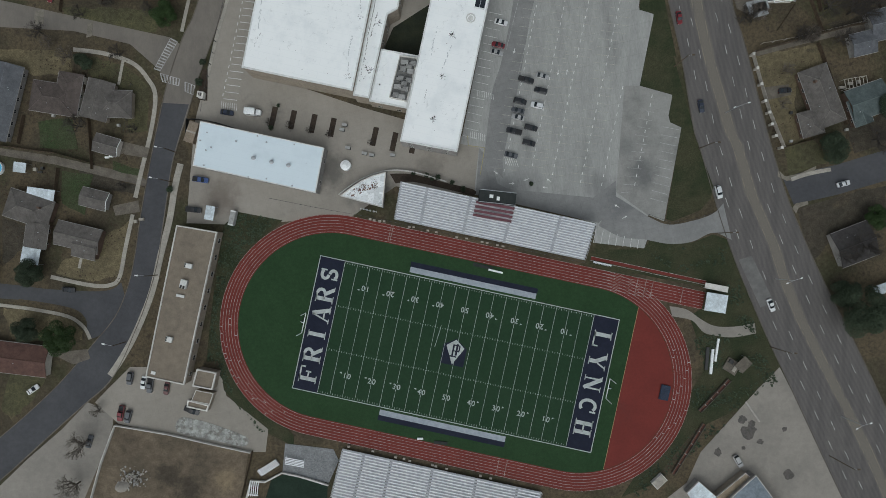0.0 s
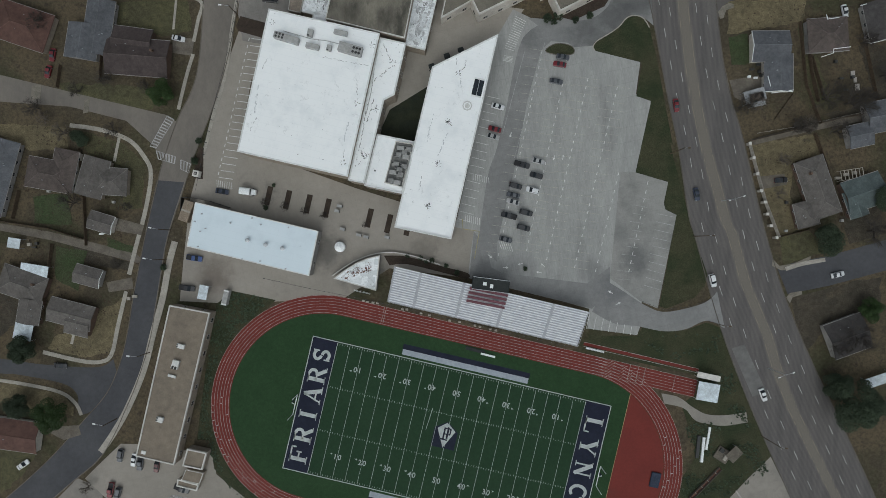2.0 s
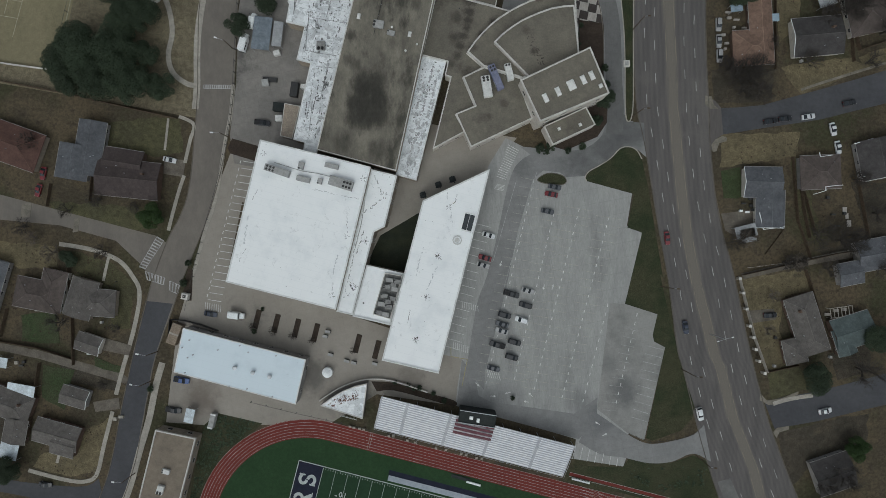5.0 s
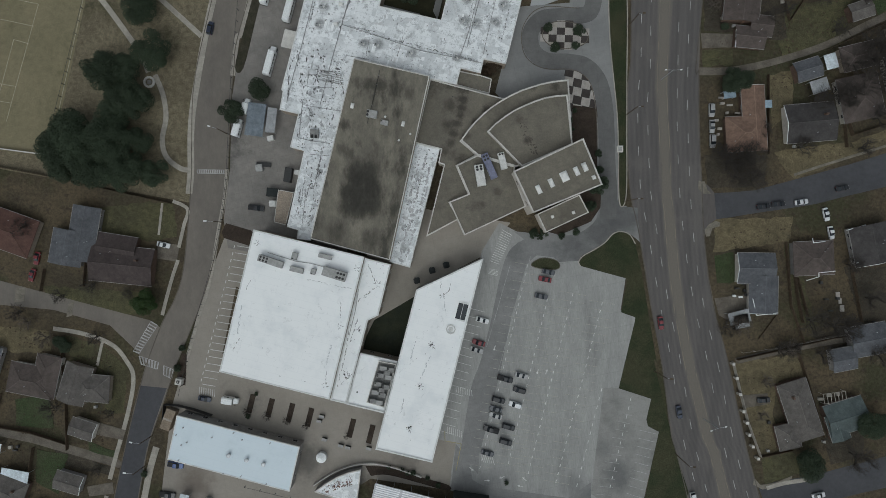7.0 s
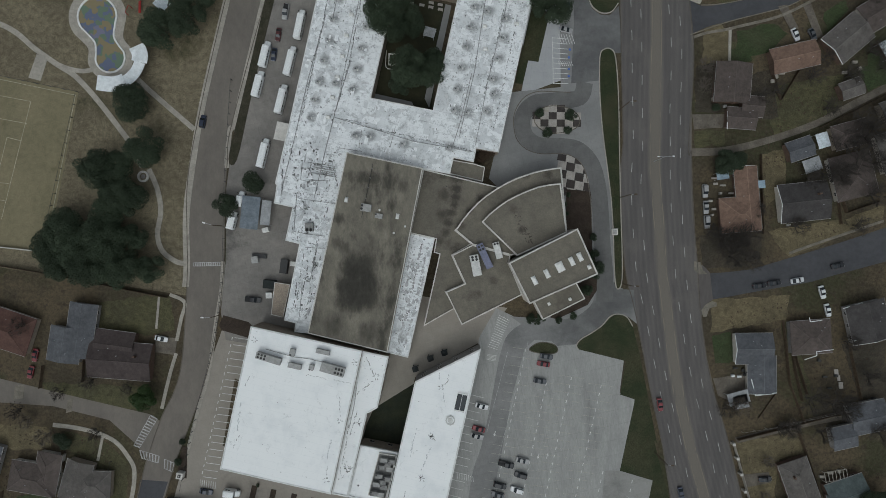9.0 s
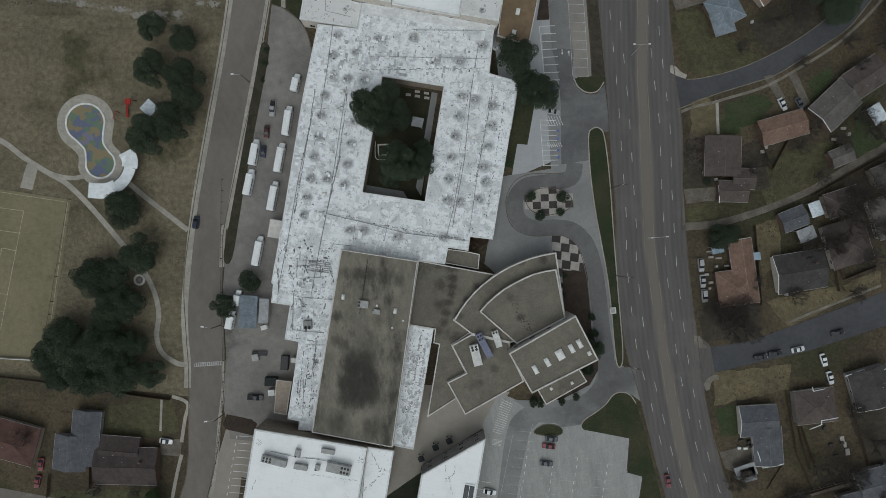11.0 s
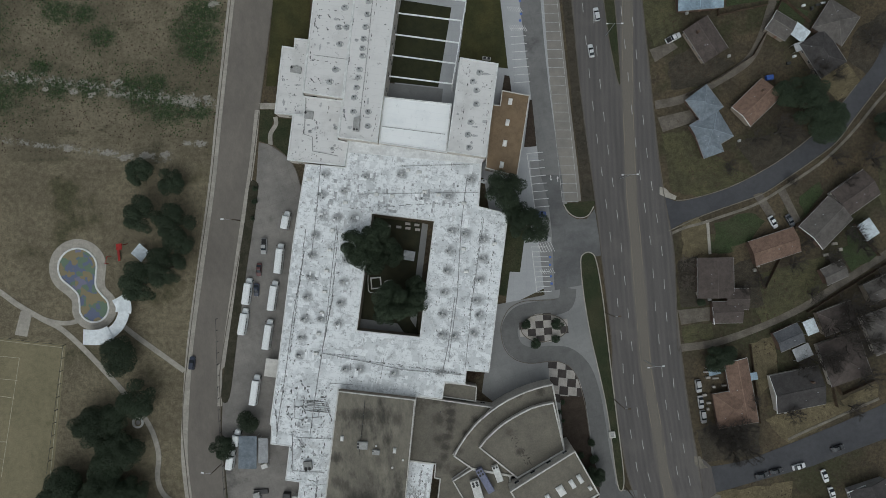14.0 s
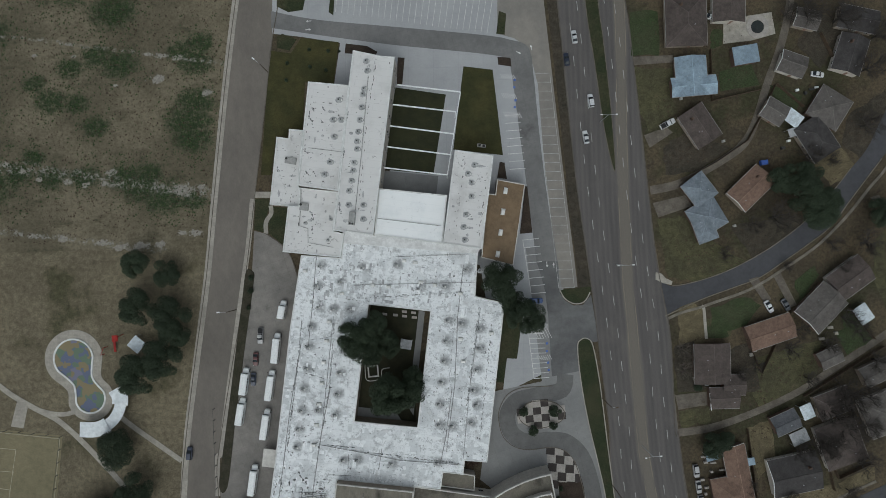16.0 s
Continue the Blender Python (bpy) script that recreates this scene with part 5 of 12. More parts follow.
band("footpath", smooth([(128.2, 136.2), (138.1, 139.9), (161.5, 148.1)], 4), 0.9, 0.08, DULL_PATH, "narrow worn footpath along the side street", "footpath")
walkway([(122.9, 24.2), (128.9, 26.2), (136.9, 27.8)], 1.4)
band("footpath", smooth([(92.7, 212.6), (97.9, 214.4), (105.1, 215.7), (109.3, 216.8), (119.6, 219.3), (125.9, 221.5), (132.7, 224.9), (147.2, 232.9), (155.9, 239.6), (162.6, 245.8), (169.3, 252.9), (175.5, 259.0), (187.4, 273.7)], 4), 0.95, 0.08, DULL_PATH, "narrow worn footpath along the curving street", "footpath")
band("kerb_edge", smooth([(92.0, 213.7), (105.4, 218.4), (117.8, 221.7), (127.2, 224.4), (136.8, 229.6), (145.3, 234.5), (154.0, 240.1), (160.7, 247.6), (167.5, 255.1), (174.3, 262.5)], 4), 0.3, 0.10, DULL_PATH, "worn concrete kerb of the curving street", "kerb")
band("kerb_edge", smooth([(95.8, 224.3), (100.9, 224.5), (110.2, 226.2), (118.5, 228.7), (126.9, 232.2), (135.4, 236.6), (146.2, 243.7), (156.2, 252.9), (162.9, 260.0)], 4), 0.3, 0.10, DULL_PATH, "worn concrete kerb of the curving street", "kerb")
slab("street_apron", [(95.3, 133.0), (98.2, 131.0), (100.1, 128.9), (101.3, 119.4), (98.6, 117.5), (97.3, 113.3), (96.5, 121.3)], 0.03, ROAD, "worn apron where the side street meets the main road", "road")
walkway([(-93.2, 118.8), (-87.8, 116.1), (-88.9, 110.4), (-90.5, 102.2)], 1.2)
walkway([(-90.6, 97.7), (-92.3, 92.0), (-94.3, 83.8), (-95.6, 77.7)], 1.2)
walkway([(-97.0, 117.9), (-97.9, 106.5)], 0.8)
slab("driveway", [(-98.1, 103.6), (-90.3, 103.2), (-91.0, 97.1), (-98.1, 98.0)], 0.07, ALLEY, "worn concrete driveway", "driveway")
for p in ([(-148.8, 85.2), (-145.4, 85.9), (-145.7, 80.8), (-149.3, 80.3)], [(-129.7, 80.4), (-127.7, 81.3), (-128.2, 76.2), (-130.2, 75.7)]):
    slab("road_patch", p, 0.034, DULL_PATH, "pale square repair in the concrete street", "road")
slab("road_patch", [(104.3, -4.5), (108.9, -3.0), (116.9, -19.5), (112.1, -21.6)], 0.034, surf("patched_road", (0.165, 0.160, 0.155), (0.135, 0.131, 0.128), 0.2, 3.0, grain=0.08, mottle=0.12), "paler repaired patch in the main road", "road")
for p in ([(97.9, 113.1), (97.2, 115.5), (98.6, 117.5), (101.0, 118.8), (102.6, 118.3), (102.6, 117.0), (100.0, 116.2), (99.1, 113.3)], [(94.4, 132.9), (96.6, 132.7), (97.6, 129.8), (99.1, 128.5), (96.3, 128.3), (94.4, 130.0)], [(118.3, 27.7), (120.7, 25.3), (125.7, 26.2), (131.7, 29.0), (131.7, 28.0), (126.2, 24.6), (121.4, 23.7), (118.1, 25.3)], [(123.4, 14.0), (124.6, 15.7), (128.8, 16.5), (129.0, 15.3), (125.5, 14.1), (124.7, 12.0)]):
    slab("kerb_ramp", p, 0.07, DULL_PATH, "pale concrete corner ramp at the side street", "footpath")
slab("kerb_ramp", [(90.3, 229.7), (92.2, 229.1), (93.7, 227.2), (96.0, 225.9), (95.4, 224.6), (92.3, 225.7), (90.0, 227.1)], 0.07, WALKWAY, "pale concrete corner ramp at the side street", "footpath")
slab("path_apron", [(-142.1, 204.7), (-138.2, 203.1), (-140.6, 195.1), (-145.0, 196.2)], 0.07, WALKWAY, "pale concrete pad beside the park path", "footpath")
for p in ([(93.1, 185.3), (104.7, 185.5), (105.2, 180.9), (93.8, 180.0)], [(104.3, 185.2), (103.8, 180.6), (94.7, 180.6), (94.1, 184.7)], [(123.1, 224.0), (126.2, 224.7), (130.5, 216.2), (127.8, 215.4)], [(131.9, 224.6), (134.4, 226.0), (139.3, 213.4), (136.8, 212.6)],
          [(-120.7, 14.9), (-111.4, 16.9), (-110.8, 12.8), (-119.7, 11.4)], [(-117.5, 38.3), (-107.3, 35.8), (-108.3, 32.2), (-118.2, 33.8)], [(-143.4, -38.3), (-130.0, -36.8), (-129.0, -40.3), (-135.2, -42.4)], [(113.2, 57.1), (121.8, 58.1), (122.8, 54.4), (113.8, 52.5)],
          [(89.4, 307.1), (103.6, 306.4), (103.5, 303.8), (89.6, 304.1)], [(90.8, 278.8), (99.1, 281.0), (101.0, 278.8), (92.4, 274.2)], [(91.6, 254.4), (103.9, 256.2), (105.5, 252.0), (93.1, 249.1)], [(101.7, 91.2), (115.3, 93.6), (115.5, 86.5), (109.6, 82.3), (103.5, 85.2)],
          [(168.9, 249.1), (172.0, 249.8), (174.3, 246.1), (172.6, 245.1)]):
    slab("driveway", p, 0.07, ALLEY, "pale worn concrete driveway", "driveway")

for p in (smooth([(60.0, 205.4), (61.5, 208.2), (63.9, 208.3), (65.6, 205.1), (66.8, 191.1), (67.4, 170.9), (68.1, 150.8), (68.9, 130.7), (68.4, 123.8), (66.8, 123.4), (66.0, 130.6), (65.5, 142.7), (64.6, 154.8), (63.0, 166.8), (61.3, 178.9), (60.1, 192.9)], 4, True), smooth([(55.7, 226.3), (57.2, 223.3), (60.3, 221.2), (63.9, 221.6), (66.3, 224.7)], 4), smooth([(53.6, 101.0), (52.9, 102.4), (54.4, 104.6), (58.0, 106.8), (61.9, 109.6), (64.8, 112.9), (67.8, 113.8), (70.8, 112.7), (72.8, 109.6)], 4)):
    kerb(p, "pale concrete kerb of the grass verge", closed=len(p) > 50, width=0.35, material=WALKWAY)

# crossings: white painted bars over the street
def crossing(a, b, c, d, n, label="white painted zebra crossing", w=0.45):
    ob = empty("crosswalk", label, "crossing", kind="structure")
    lines("bar", combed(a, b, c, d, n), w, 0.046, FADED_LINE, ob, "")
    lines("edge_line", [(a, b), (c, d)], 0.2, 0.047, FADED_LINE, ob, "")


crossing(*[(-105.6, 64.4), (-99.7, 75.3), (-103.4, 63.7), (-97.2, 73.9)], 12)
crossing(*[(-103.4, 62.7), (-96.4, 60.7), (-102.5, 59.7), (-96.8, 58.2)], 7)
crossing(*[(-94.4, 59.6), (-90.9, 58.2), (-94.4, 56.2), (-91.5, 55.0)], 4)
crossing(*[(-84.7, 130.4), (-74.5, 130.6), (-84.7, 129.1), (-74.5, 129.4)], 14)


# ---------------------------------------------------------------- football field and running track
FX, FY = (-36.57, -4.92)
FT = -12.1


def on_field(name, label, category, kind="", group=""):
    return empty(name, label, category, FX, FY, 0, FT, group, kind)


def oval(r, n=40, mid_v=24.0, left=-0.3, right=91.2):
    """The track's outline at a radius, in the field's own axes (x along, y to the far side)."""
    a = [(right + r * math.sin(math.pi * k / n), -mid_v + r * math.cos(math.pi * k / n)) for k in range(n + 1)]
    return a + [(left - r * math.sin(math.pi * k / n), -mid_v - r * math.cos(math.pi * k / n)) for k in range(n + 1)]


track = on_field("running_track", "red six-lane running track with white lane lines", "running track", "structure")
part("surface", prism(bmesh.new(), oval(40.2), -0.1, 0.06), TRACK, track)
part("straight_extension", prism(bmesh.new(), [(85, 16.1), (128.5, 16.1), (128.5, 9.8), (85, 9.8)], -0.1, 0.055), TRACK, track)
part("jump_runway", prism(bmesh.new(), [(86, 20.2), (128, 20.2), (128, 19.0), (86, 19.0)], -0.1, 0.055), TRACK, track, "narrow red jumping runway")
for k in range(7):
    part("lane_line", strip(bmesh.new(), oval(33.9 + 1.03 * k), 0.09, 0.055, 0.068, True), FADED_LINE, track)
for k in range(7):
    part("lane_line", strip(bmesh.new(), [(91, 9.95 + 1.03 * k), (128.4, 9.95 + 1.03 * k)], 0.08, 0.055, 0.066), FADED_LINE, track)
lines("start_marks", [((x, 10), (x, 16)) for x in (13.5, 14.2, 107, 109.5, 104, 120.5)] + [((x, -58), (x, -64)) for x in (69, 72)], 0.12, 0.072, FADED_LINE, track, "")
marks_ = []
rng = random.Random(17)
for k in range(26):
    a, lane = radians(188 + 2.6 * k + rng.uniform(-1, 1)), rng.randrange(6)
    r = 34.4 + 1.03 * lane
    marks_.append(tuple((-0.3 + q * math.cos(a), -24.0 + q * math.sin(a)) for q in (r - 0.32, r + 0.32)))
for k in range(14):
    a, lane = radians(-25 + 4.2 * k), k % 6
    r = 34.4 + 1.03 * lane
    marks_.append(tuple((91.2 + q * math.cos(a), -24.0 + q * math.sin(a)) for q in (r - 0.32, r + 0.32)))
lines("stagger_marks", marks_, 0.22, 0.074, LINE, track, "")
for q in (-0.35, 1.15):
    part("runway_line", strip(bmesh.new(), [(86, 19.0 + q), (128, 19.0 + q)], 0.12, 0.05, 0.066), FADED_LINE, track)

field = on_field("football_field", "green artificial turf football field with white yard lines", "football field", "structure")
part("turf", prism(bmesh.new(), oval(33.5), -0.1, 0.09), TURF, field)
half_d = [p for p in oval(33.4, 60) if p[0] > 106.3]
part("red_end", prism(bmesh.new(), half_d, -0.1, 0.10), TRACK, field, "red rubber surface behind the end zone")
part("end_edge", strip(bmesh.new(), [(106.3, 5.7), (106.3, -53.6)], 0.15, 0.09, 0.104), YELLOW_LINE, field)
YD, WID = 4.572, 48.77
part("playing_area", prism(bmesh.new(), [(0, 0), (91.44, 0), (91.44, -WID), (0, -WID)], 0.05, 0.0945), TURF_DARK, field, "slightly darker turf of the playing area")
for x0, x1 in ((-9.14, 0.0), (91.44, 100.58)):
    part("end_zone", prism(bmesh.new(), [(x0, 0), (x1, 0), (x1, -WID), (x0, -WID)], 0.05, 0.098), NAVY, field, "navy blue end zone")
for y in (0.0, -WID):
    part("side_line", strip(bmesh.new(), [(-9.3, y), (100.7, y)], 0.28, 0.09, 0.106), LINE, field)
for x in (-9.14, 100.58):
    part("end_line", strip(bmesh.new(), [(x, 0.1), (x, -WID - 0.1)], 0.28, 0.09, 0.106), LINE, field)
for k in range(21):
    part("yard_line", strip(bmesh.new(), [(k * YD, -0.4), (k * YD, 0.4 - WID)], 0.11 if k % 20 else 0.17, 0.09, 0.104), LINE, field)
ticks = []
for k in range(1, 100):
    if k % 5:
        for y in (-0.75, -16.4, 16.4 - WID, 0.75 - WID):
            ticks.append(((k * 0.9144, y - 0.3), (k * 0.9144, y + 0.3)))
for y in (-16.4, 16.4 - WID):
    ticks += [((k * YD - 0.35, y), (k * YD + 0.35, y)) for k in range(1, 20)]
lines("hash_marks", ticks, 0.11, 0.104, LINE, field, "")
part("long_mark", strip(bmesh.new(), [(38.6, -15.5), (37.9, -23.5)], 0.16, 0.09, 0.106), LINE, field)


def lettering(name, text, size, x, y, z, turn, material, parent, bold=0.0, wide=1.0, spread=1.0):
    """Flat painted writing in the built-in font."""
    cu = bpy.data.curves.new(name, "FONT")
    cu.body, cu.size, cu.align_x, cu.align_y = text, size, "CENTER", "CENTER"
    cu.offset, cu.extrude, cu.space_character = bold, 0.002, spread
    tmp = bpy.data.objects.new(name, cu)
    scene.collection.objects.link(tmp)
    me = bpy.data.meshes.new_from_object(tmp.evaluated_get(bpy.context.evaluated_depsgraph_get()))
    bpy.data.objects.remove(tmp)
    me.materials.clear()
    me.materials.append(material)
    ob = new(name, me)
    ob.parent = parent
    ob.matrix_basis = pose(x, y, z, 0, 0, turn) @ Matrix.Diagonal((wide, 1, 1, 1))
    return ob


def serif_word(word, x, y, turn, height, step, parent):
    """Big block letters with slab serifs, one after another along the end zone."""
    st, th, sf = 0.22 * height, 0.085 * height, 0.05 * height     # stem, thin stroke, serif
    w = 0.90 * height
    for k, ch in enumerate(word):
        bm = bmesh.new()
        bar = lambda a, b, c, d: prism(bm, [(a, c), (b, c), (b, d), (a, d)], 0.0, 0.004)
        slant = lambda a, b, t: strip(bm, [a, b], t, 0.0, 0.0045)
        serif = lambda c, y0, r=0.22: bar(c - r * height, c + r * height, y0, y0 + sf)
        h, l, r = height, -w / 2, w / 2

        def bow(cx, cy, rx, ry, a0, a1, n=12):
            line = [(cx + rx * math.cos(radians(a0 + (a1 - a0) * i / n)), cy + ry * math.sin(radians(a0 + (a1 - a0) * i / n))) for i in range(n + 1)]
            strip(bm, line, 0.17 * height, 0.0, 0.0042)

        if ch in "FRILH":
            c = l + 0.2 * h if ch != "I" else 0
            bar(c - st / 2, c + st / 2, 0, h)
            serif(c, 0), serif(c, h - sf)
        if ch == "F":
            bar(l + 0.1 * h, r, h - th, h), bar(r - th, r, 0.72 * h, h), bar(l + 0.2 * h, 0.2 * h, 0.46 * h, 0.46 * h + th), bar(0.2 * h - th, 0.2 * h, 0.36 * h, 0.66 * h)
        if ch == "L":
            bar(l + 0.1 * h, r, 0, th), bar(r - th, r, 0, 0.32 * h)
        if ch == "H":
            bar(r - 0.2 * h - st / 2, r - 0.2 * h + st / 2, 0, h), serif(r - 0.2 * h, 0), serif(r - 0.2 * h, h - sf), bar(l + 0.2 * h, r - 0.2 * h, 0.46 * h, 0.46 * h + th)
        if ch == "R":
            bow(0.02 * h, 0.73 * h, 0.24 * h, 0.215 * h, -90, 90)
            bar(l + 0.2 * h, 0.05 * h, h - th, h), bar(l + 0.2 * h, 0.05 * h, 0.47 * h, 0.47 * h + th)
            slant((0.02 * h, 0.5 * h), (r - 0.1 * h, 0.03 * h), 0.2 * h), serif(r - 0.08 * h, 0, 0.12)
        if ch == "A":
            slant((0, h), (r - 0.12 * h, 0.02 * h), st), slant((0, h), (l + 0.12 * h, 0.02 * h), th), bar(-0.2 * h, 0.2 * h, 0.28 * h, 0.28 * h + th), serif(l + 0.12 * h, 0, 0.14), serif(r - 0.12 * h, 0)
        if ch == "Y":
            bar(-st / 2, st / 2, 0, 0.46 * h), serif(0, 0), slant((0, 0.42 * h), (l + 0.12 * h, 0.98 * h), st), slant((0.03 * h, 0.42 * h), (r - 0.12 * h, 0.98 * h), th), serif(l + 0.12 * h, h - sf), serif(r - 0.12 * h, h - sf, 0.14)
        if ch == "N":
            bar(l + 0.13 * h, l + 0.13 * h + th, 0, h), bar(r - 0.13 * h - th, r - 0.13 * h, 0, h), slant((l + 0.14 * h, 0.97 * h), (r - 0.16 * h, 0.05 * h), st), serif(l + 0.17 * h, 0, 0.15), serif(r - 0.17 * h, h - sf, 0.15), serif(l + 0.1 * h, h - sf, 0.12)
        if ch == "C":
            bow(0.02 * h, 0.5 * h, 0.33 * h, 0.42 * h, 50, 310, 22), bar(r - 0.16 * h, r - 0.07 * h, 0.66 * h, h)
        if ch == "S":
            bow(0, 0.72 * h, 0.25 * h, 0.2 * h, 30, 265), bow(0, 0.28 * h, 0.25 * h, 0.2 * h, 85, -150), bar(0.2 * h, 0.28 * h, 0.66 * h, h), bar(-0.28 * h, -0.2 * h, 0, 0.34 * h)
        ob = part("letter", bm, LINE, parent, "")
        s = (k - (len(word) - 1) / 2) * step
        ob.matrix_basis = pose(x, y, 0.1, 0, 0, turn) @ pose(s, -height / 2, 0)


serif_word("FRIARS", -4.6, -WID / 2, 90, 6.4, 7.35, field)
serif_word("LYNCH", 96.0, -WID / 2, -90, 6.4, 8.1, field)
for k in range(1, 10):
    word = str(10 * min(k, 10 - k))
    for y, turn in ((-8.2, 180), (8.2 - WID, 0)):
        lettering("yard_number", word, 2.7, 9.144 * k, y, 0.1, turn, LINE, field, 0.03, 0.95, 1.25)
        if k != 5:
            side = (-1.0 if k < 5 else 1.0)
            bm = bmesh.new()
            prism(bm, [(-0.35 * side, -0.3), (-0.35 * side, 0.3), (0.5 * side, 0)], 0, 0.004)
            ob = part("arrow", bm, LINE, field)
            ob.matrix_basis = pose(9.144 * k + 2.4 * side, y + (0.9 if turn == 0 else -0.9), 0.1)
part("emblem_ground", prism(bmesh.new(), [(40.8, -28.6), (49.4, -28.6), (49.4, -22.0), (45.0, -18.9), (40.8, -21.8)], 0.09, 0.100), NAVY, field, "navy midfield emblem ground")
part("emblem_diamond", prism(bmesh.new(), [(45.2, -28.4), (41.9, -21.9), (45.0, -19.3), (48.5, -21.9)], 0.09, 0.106), LINE, field, "white kite-shaped midfield emblem")
bm = bmesh.new()
for a, b, c, d in ((44.3, 44.9, -25.6, -21.2), (45.5, 46.2, -25.0, -20.8), (44.3, 46.9, -21.6, -21.1), (44.3, 46.8, -23.6, -23.2), (43.7, 46.2, -25.7, -25.2), (46.5, 47.0, -23.2, -21.4)):
    prism(bm, [(a, c), (b, c), (b, d), (a, d)], 0.09, 0.110)
part("emblem_mark", bm, NAVY, field, "plain dark mark on the emblem")
for y0, s in ((0.9, 1), (-WID - 0.9, -1)):
    part("bench_strip", prism(bmesh.new(), [(23.4, y0), (69.6, y0), (69.6, y0 + 2.0 * s), (23.4, y0 + 2.0 * s)], 0.05, 0.099), surf("pale_bench_mat", (0.33, 0.36, 0.40), (0.29, 0.32, 0.36), 0.3, 4.0, grain=0.06), field, "pale grey team area strip")
    part("bench_border", prism(bmesh.new(), [(23.2, y0 + 2.0 * s), (69.8, y0 + 2.0 * s), (69.8, y0 + 3.9 * s), (23.2, y0 + 3.9 * s)], 0.05, 0.098), NAVY, field, "navy border strip behind the team area")

# goal posts
def goal_post(x, out):
    g = on_field("goal_post", "white steel goal post behind the end zone", "goal post", group="goal posts")
    y = -WID / 2
    part("stanchion", tube(tube(bmesh.new(), (x + 1.4 * out, y, 0), (x + 1.4 * out, y, 2.4), 0.11), (x + 1.4 * out, y, 2.4), (x, y, 3.05), 0.10), FRAME_WHITE, g)
    part("crossbar", tube(bmesh.new(), (x, y - 3.56, 3.05), (x, y + 3.56, 3.05), 0.15), FRAME_WHITE, g)
    for s in (-3.56, 3.56):
        part("upright", tube(bmesh.new(), (x, y + s, 3.05), (x, y + s, 9.2), 0.13), FRAME_WHITE, g)
    part("pad", tube(bmesh.new(), (x + 1.4 * out, y, 0.1), (x + 1.4 * out, y, 1.9), 0.25, n=12), NAVY, g)


FRAME_WHITE = plain("white_enamel", (0.75, 0.77, 0.77), 0.4)
goal_post(-9.3, -1)
goal_post(100.7, 1)

# ---------------------------------------------------------------- school buildings
def window_meshes():
    bm = bmesh.new()
    for a in ((-0.9, -0.82, -0.04, 0.06, 0, 1.5), (0.82, 0.9, -0.04, 0.06, 0, 1.5), (-0.82, 0.82, -0.04, 0.06, 0, 0.08), (-0.82, 0.82, -0.04, 0.06, 1.42, 1.5), (-0.03, 0.03, -0.04, 0.06, 0.08, 1.42)):
        box(bm, *a)
    fr = bpy.data.meshes.new("window_frame")
    bm.to_mesh(fr), bm.free()
    fr.materials.append(FRAME_PAINT)
    bm = bmesh.new()
    box(bm, -0.82, 0.82, -0.02, 0.02, 0.08, 1.42)
    gl = bpy.data.meshes.new("pane")
    bm.to_mesh(gl), bm.free()
    gl.materials.append(GLASS)
    return fr, gl


WIN_FRAME, WIN_PANE = window_meshes()


def add_window(parent, x, y, z, turn, sx=1.0, sz=1.0):
    fr = new("window", WIN_FRAME)
    fr.parent = parent
    fr.matrix_basis = pose(x, y, z, 0, 0, turn) @ Matrix.Diagonal((sx, 1, sz, 1))
    gl = new("pane", WIN_PANE)
    gl.parent = fr


def wall_windows(parent, pts, h, gap=5.5, skip=()):
    pts = ccw(pts)
    for i, (a, b) in enumerate(zip(pts, pts[1:] + pts[:1])):
        a, b = Vector(a), Vector(b)
        far_ = (b - a).length
        if far_ < 8 or i in skip:
            continue
        u = (b - a).normalized()
        turn = math.degrees(math.atan2(u.y, u.x))
        k = int(far_ / gap)
        for s in range(k):
            p = a + u * far_ * (s + 0.5) / k + Vector((u.y, -u.x)) * 0.02
            for floor_ in range(max(1, int(h / 4.2))):
                add_window(parent, p.x, p.y, 1.2 + 3.9 * floor_, turn)


def flat_building(name, label, pts, h, roof, wall, edge=None, rim=0.45, wide=0.45, hole=None, windows=True, category="building", roof_label="", gap=5.5):
    """A flat-roofed block: walls, a roof sheet inside a coping rim."""
    b = empty(name, label, category)
    pts = ccw(pts)
    ring = pts
    if hole:
        hole = ccw(hole)[::-1]
        i, j = min(((i, j) for i in range(len(pts)) for j in range(len(hole))), key=lambda q: (Vector(pts[q[0]]) - Vector(hole[q[1]])).length)
        ring = pts[:i + 1] + hole[j:] + hole[:j + 1] + pts[i:]
    bm = bmesh.new()
    hi = [bm.verts.new((x, y, h - 0.1)) for x, y in ring]
    lo = [bm.verts.new((x, y, -0.1)) for x, y in ring]
    for i in range(len(ring)):
        j = (i + 1) % len(ring)
        bm.faces.new((lo[i], lo[j], hi[j], hi[i]))
    part("wall", bm, wall, b)
    bm = bmesh.new()
    bm.faces.new([bm.verts.new((x, y, h)) for x, y in ring])
    part("roof", bm, roof, b, roof_label)
    for line, side in ((pts, 1), (hole, 1)):
        if line:
            part("coping", strip(bmesh.new(), offset(line, side * wide / 2 - 0.06), wide, h - 0.5, h + rim, True), edge or COPING, b)
    if windows:
        wall_windows(b, pts, h, gap)
    return b


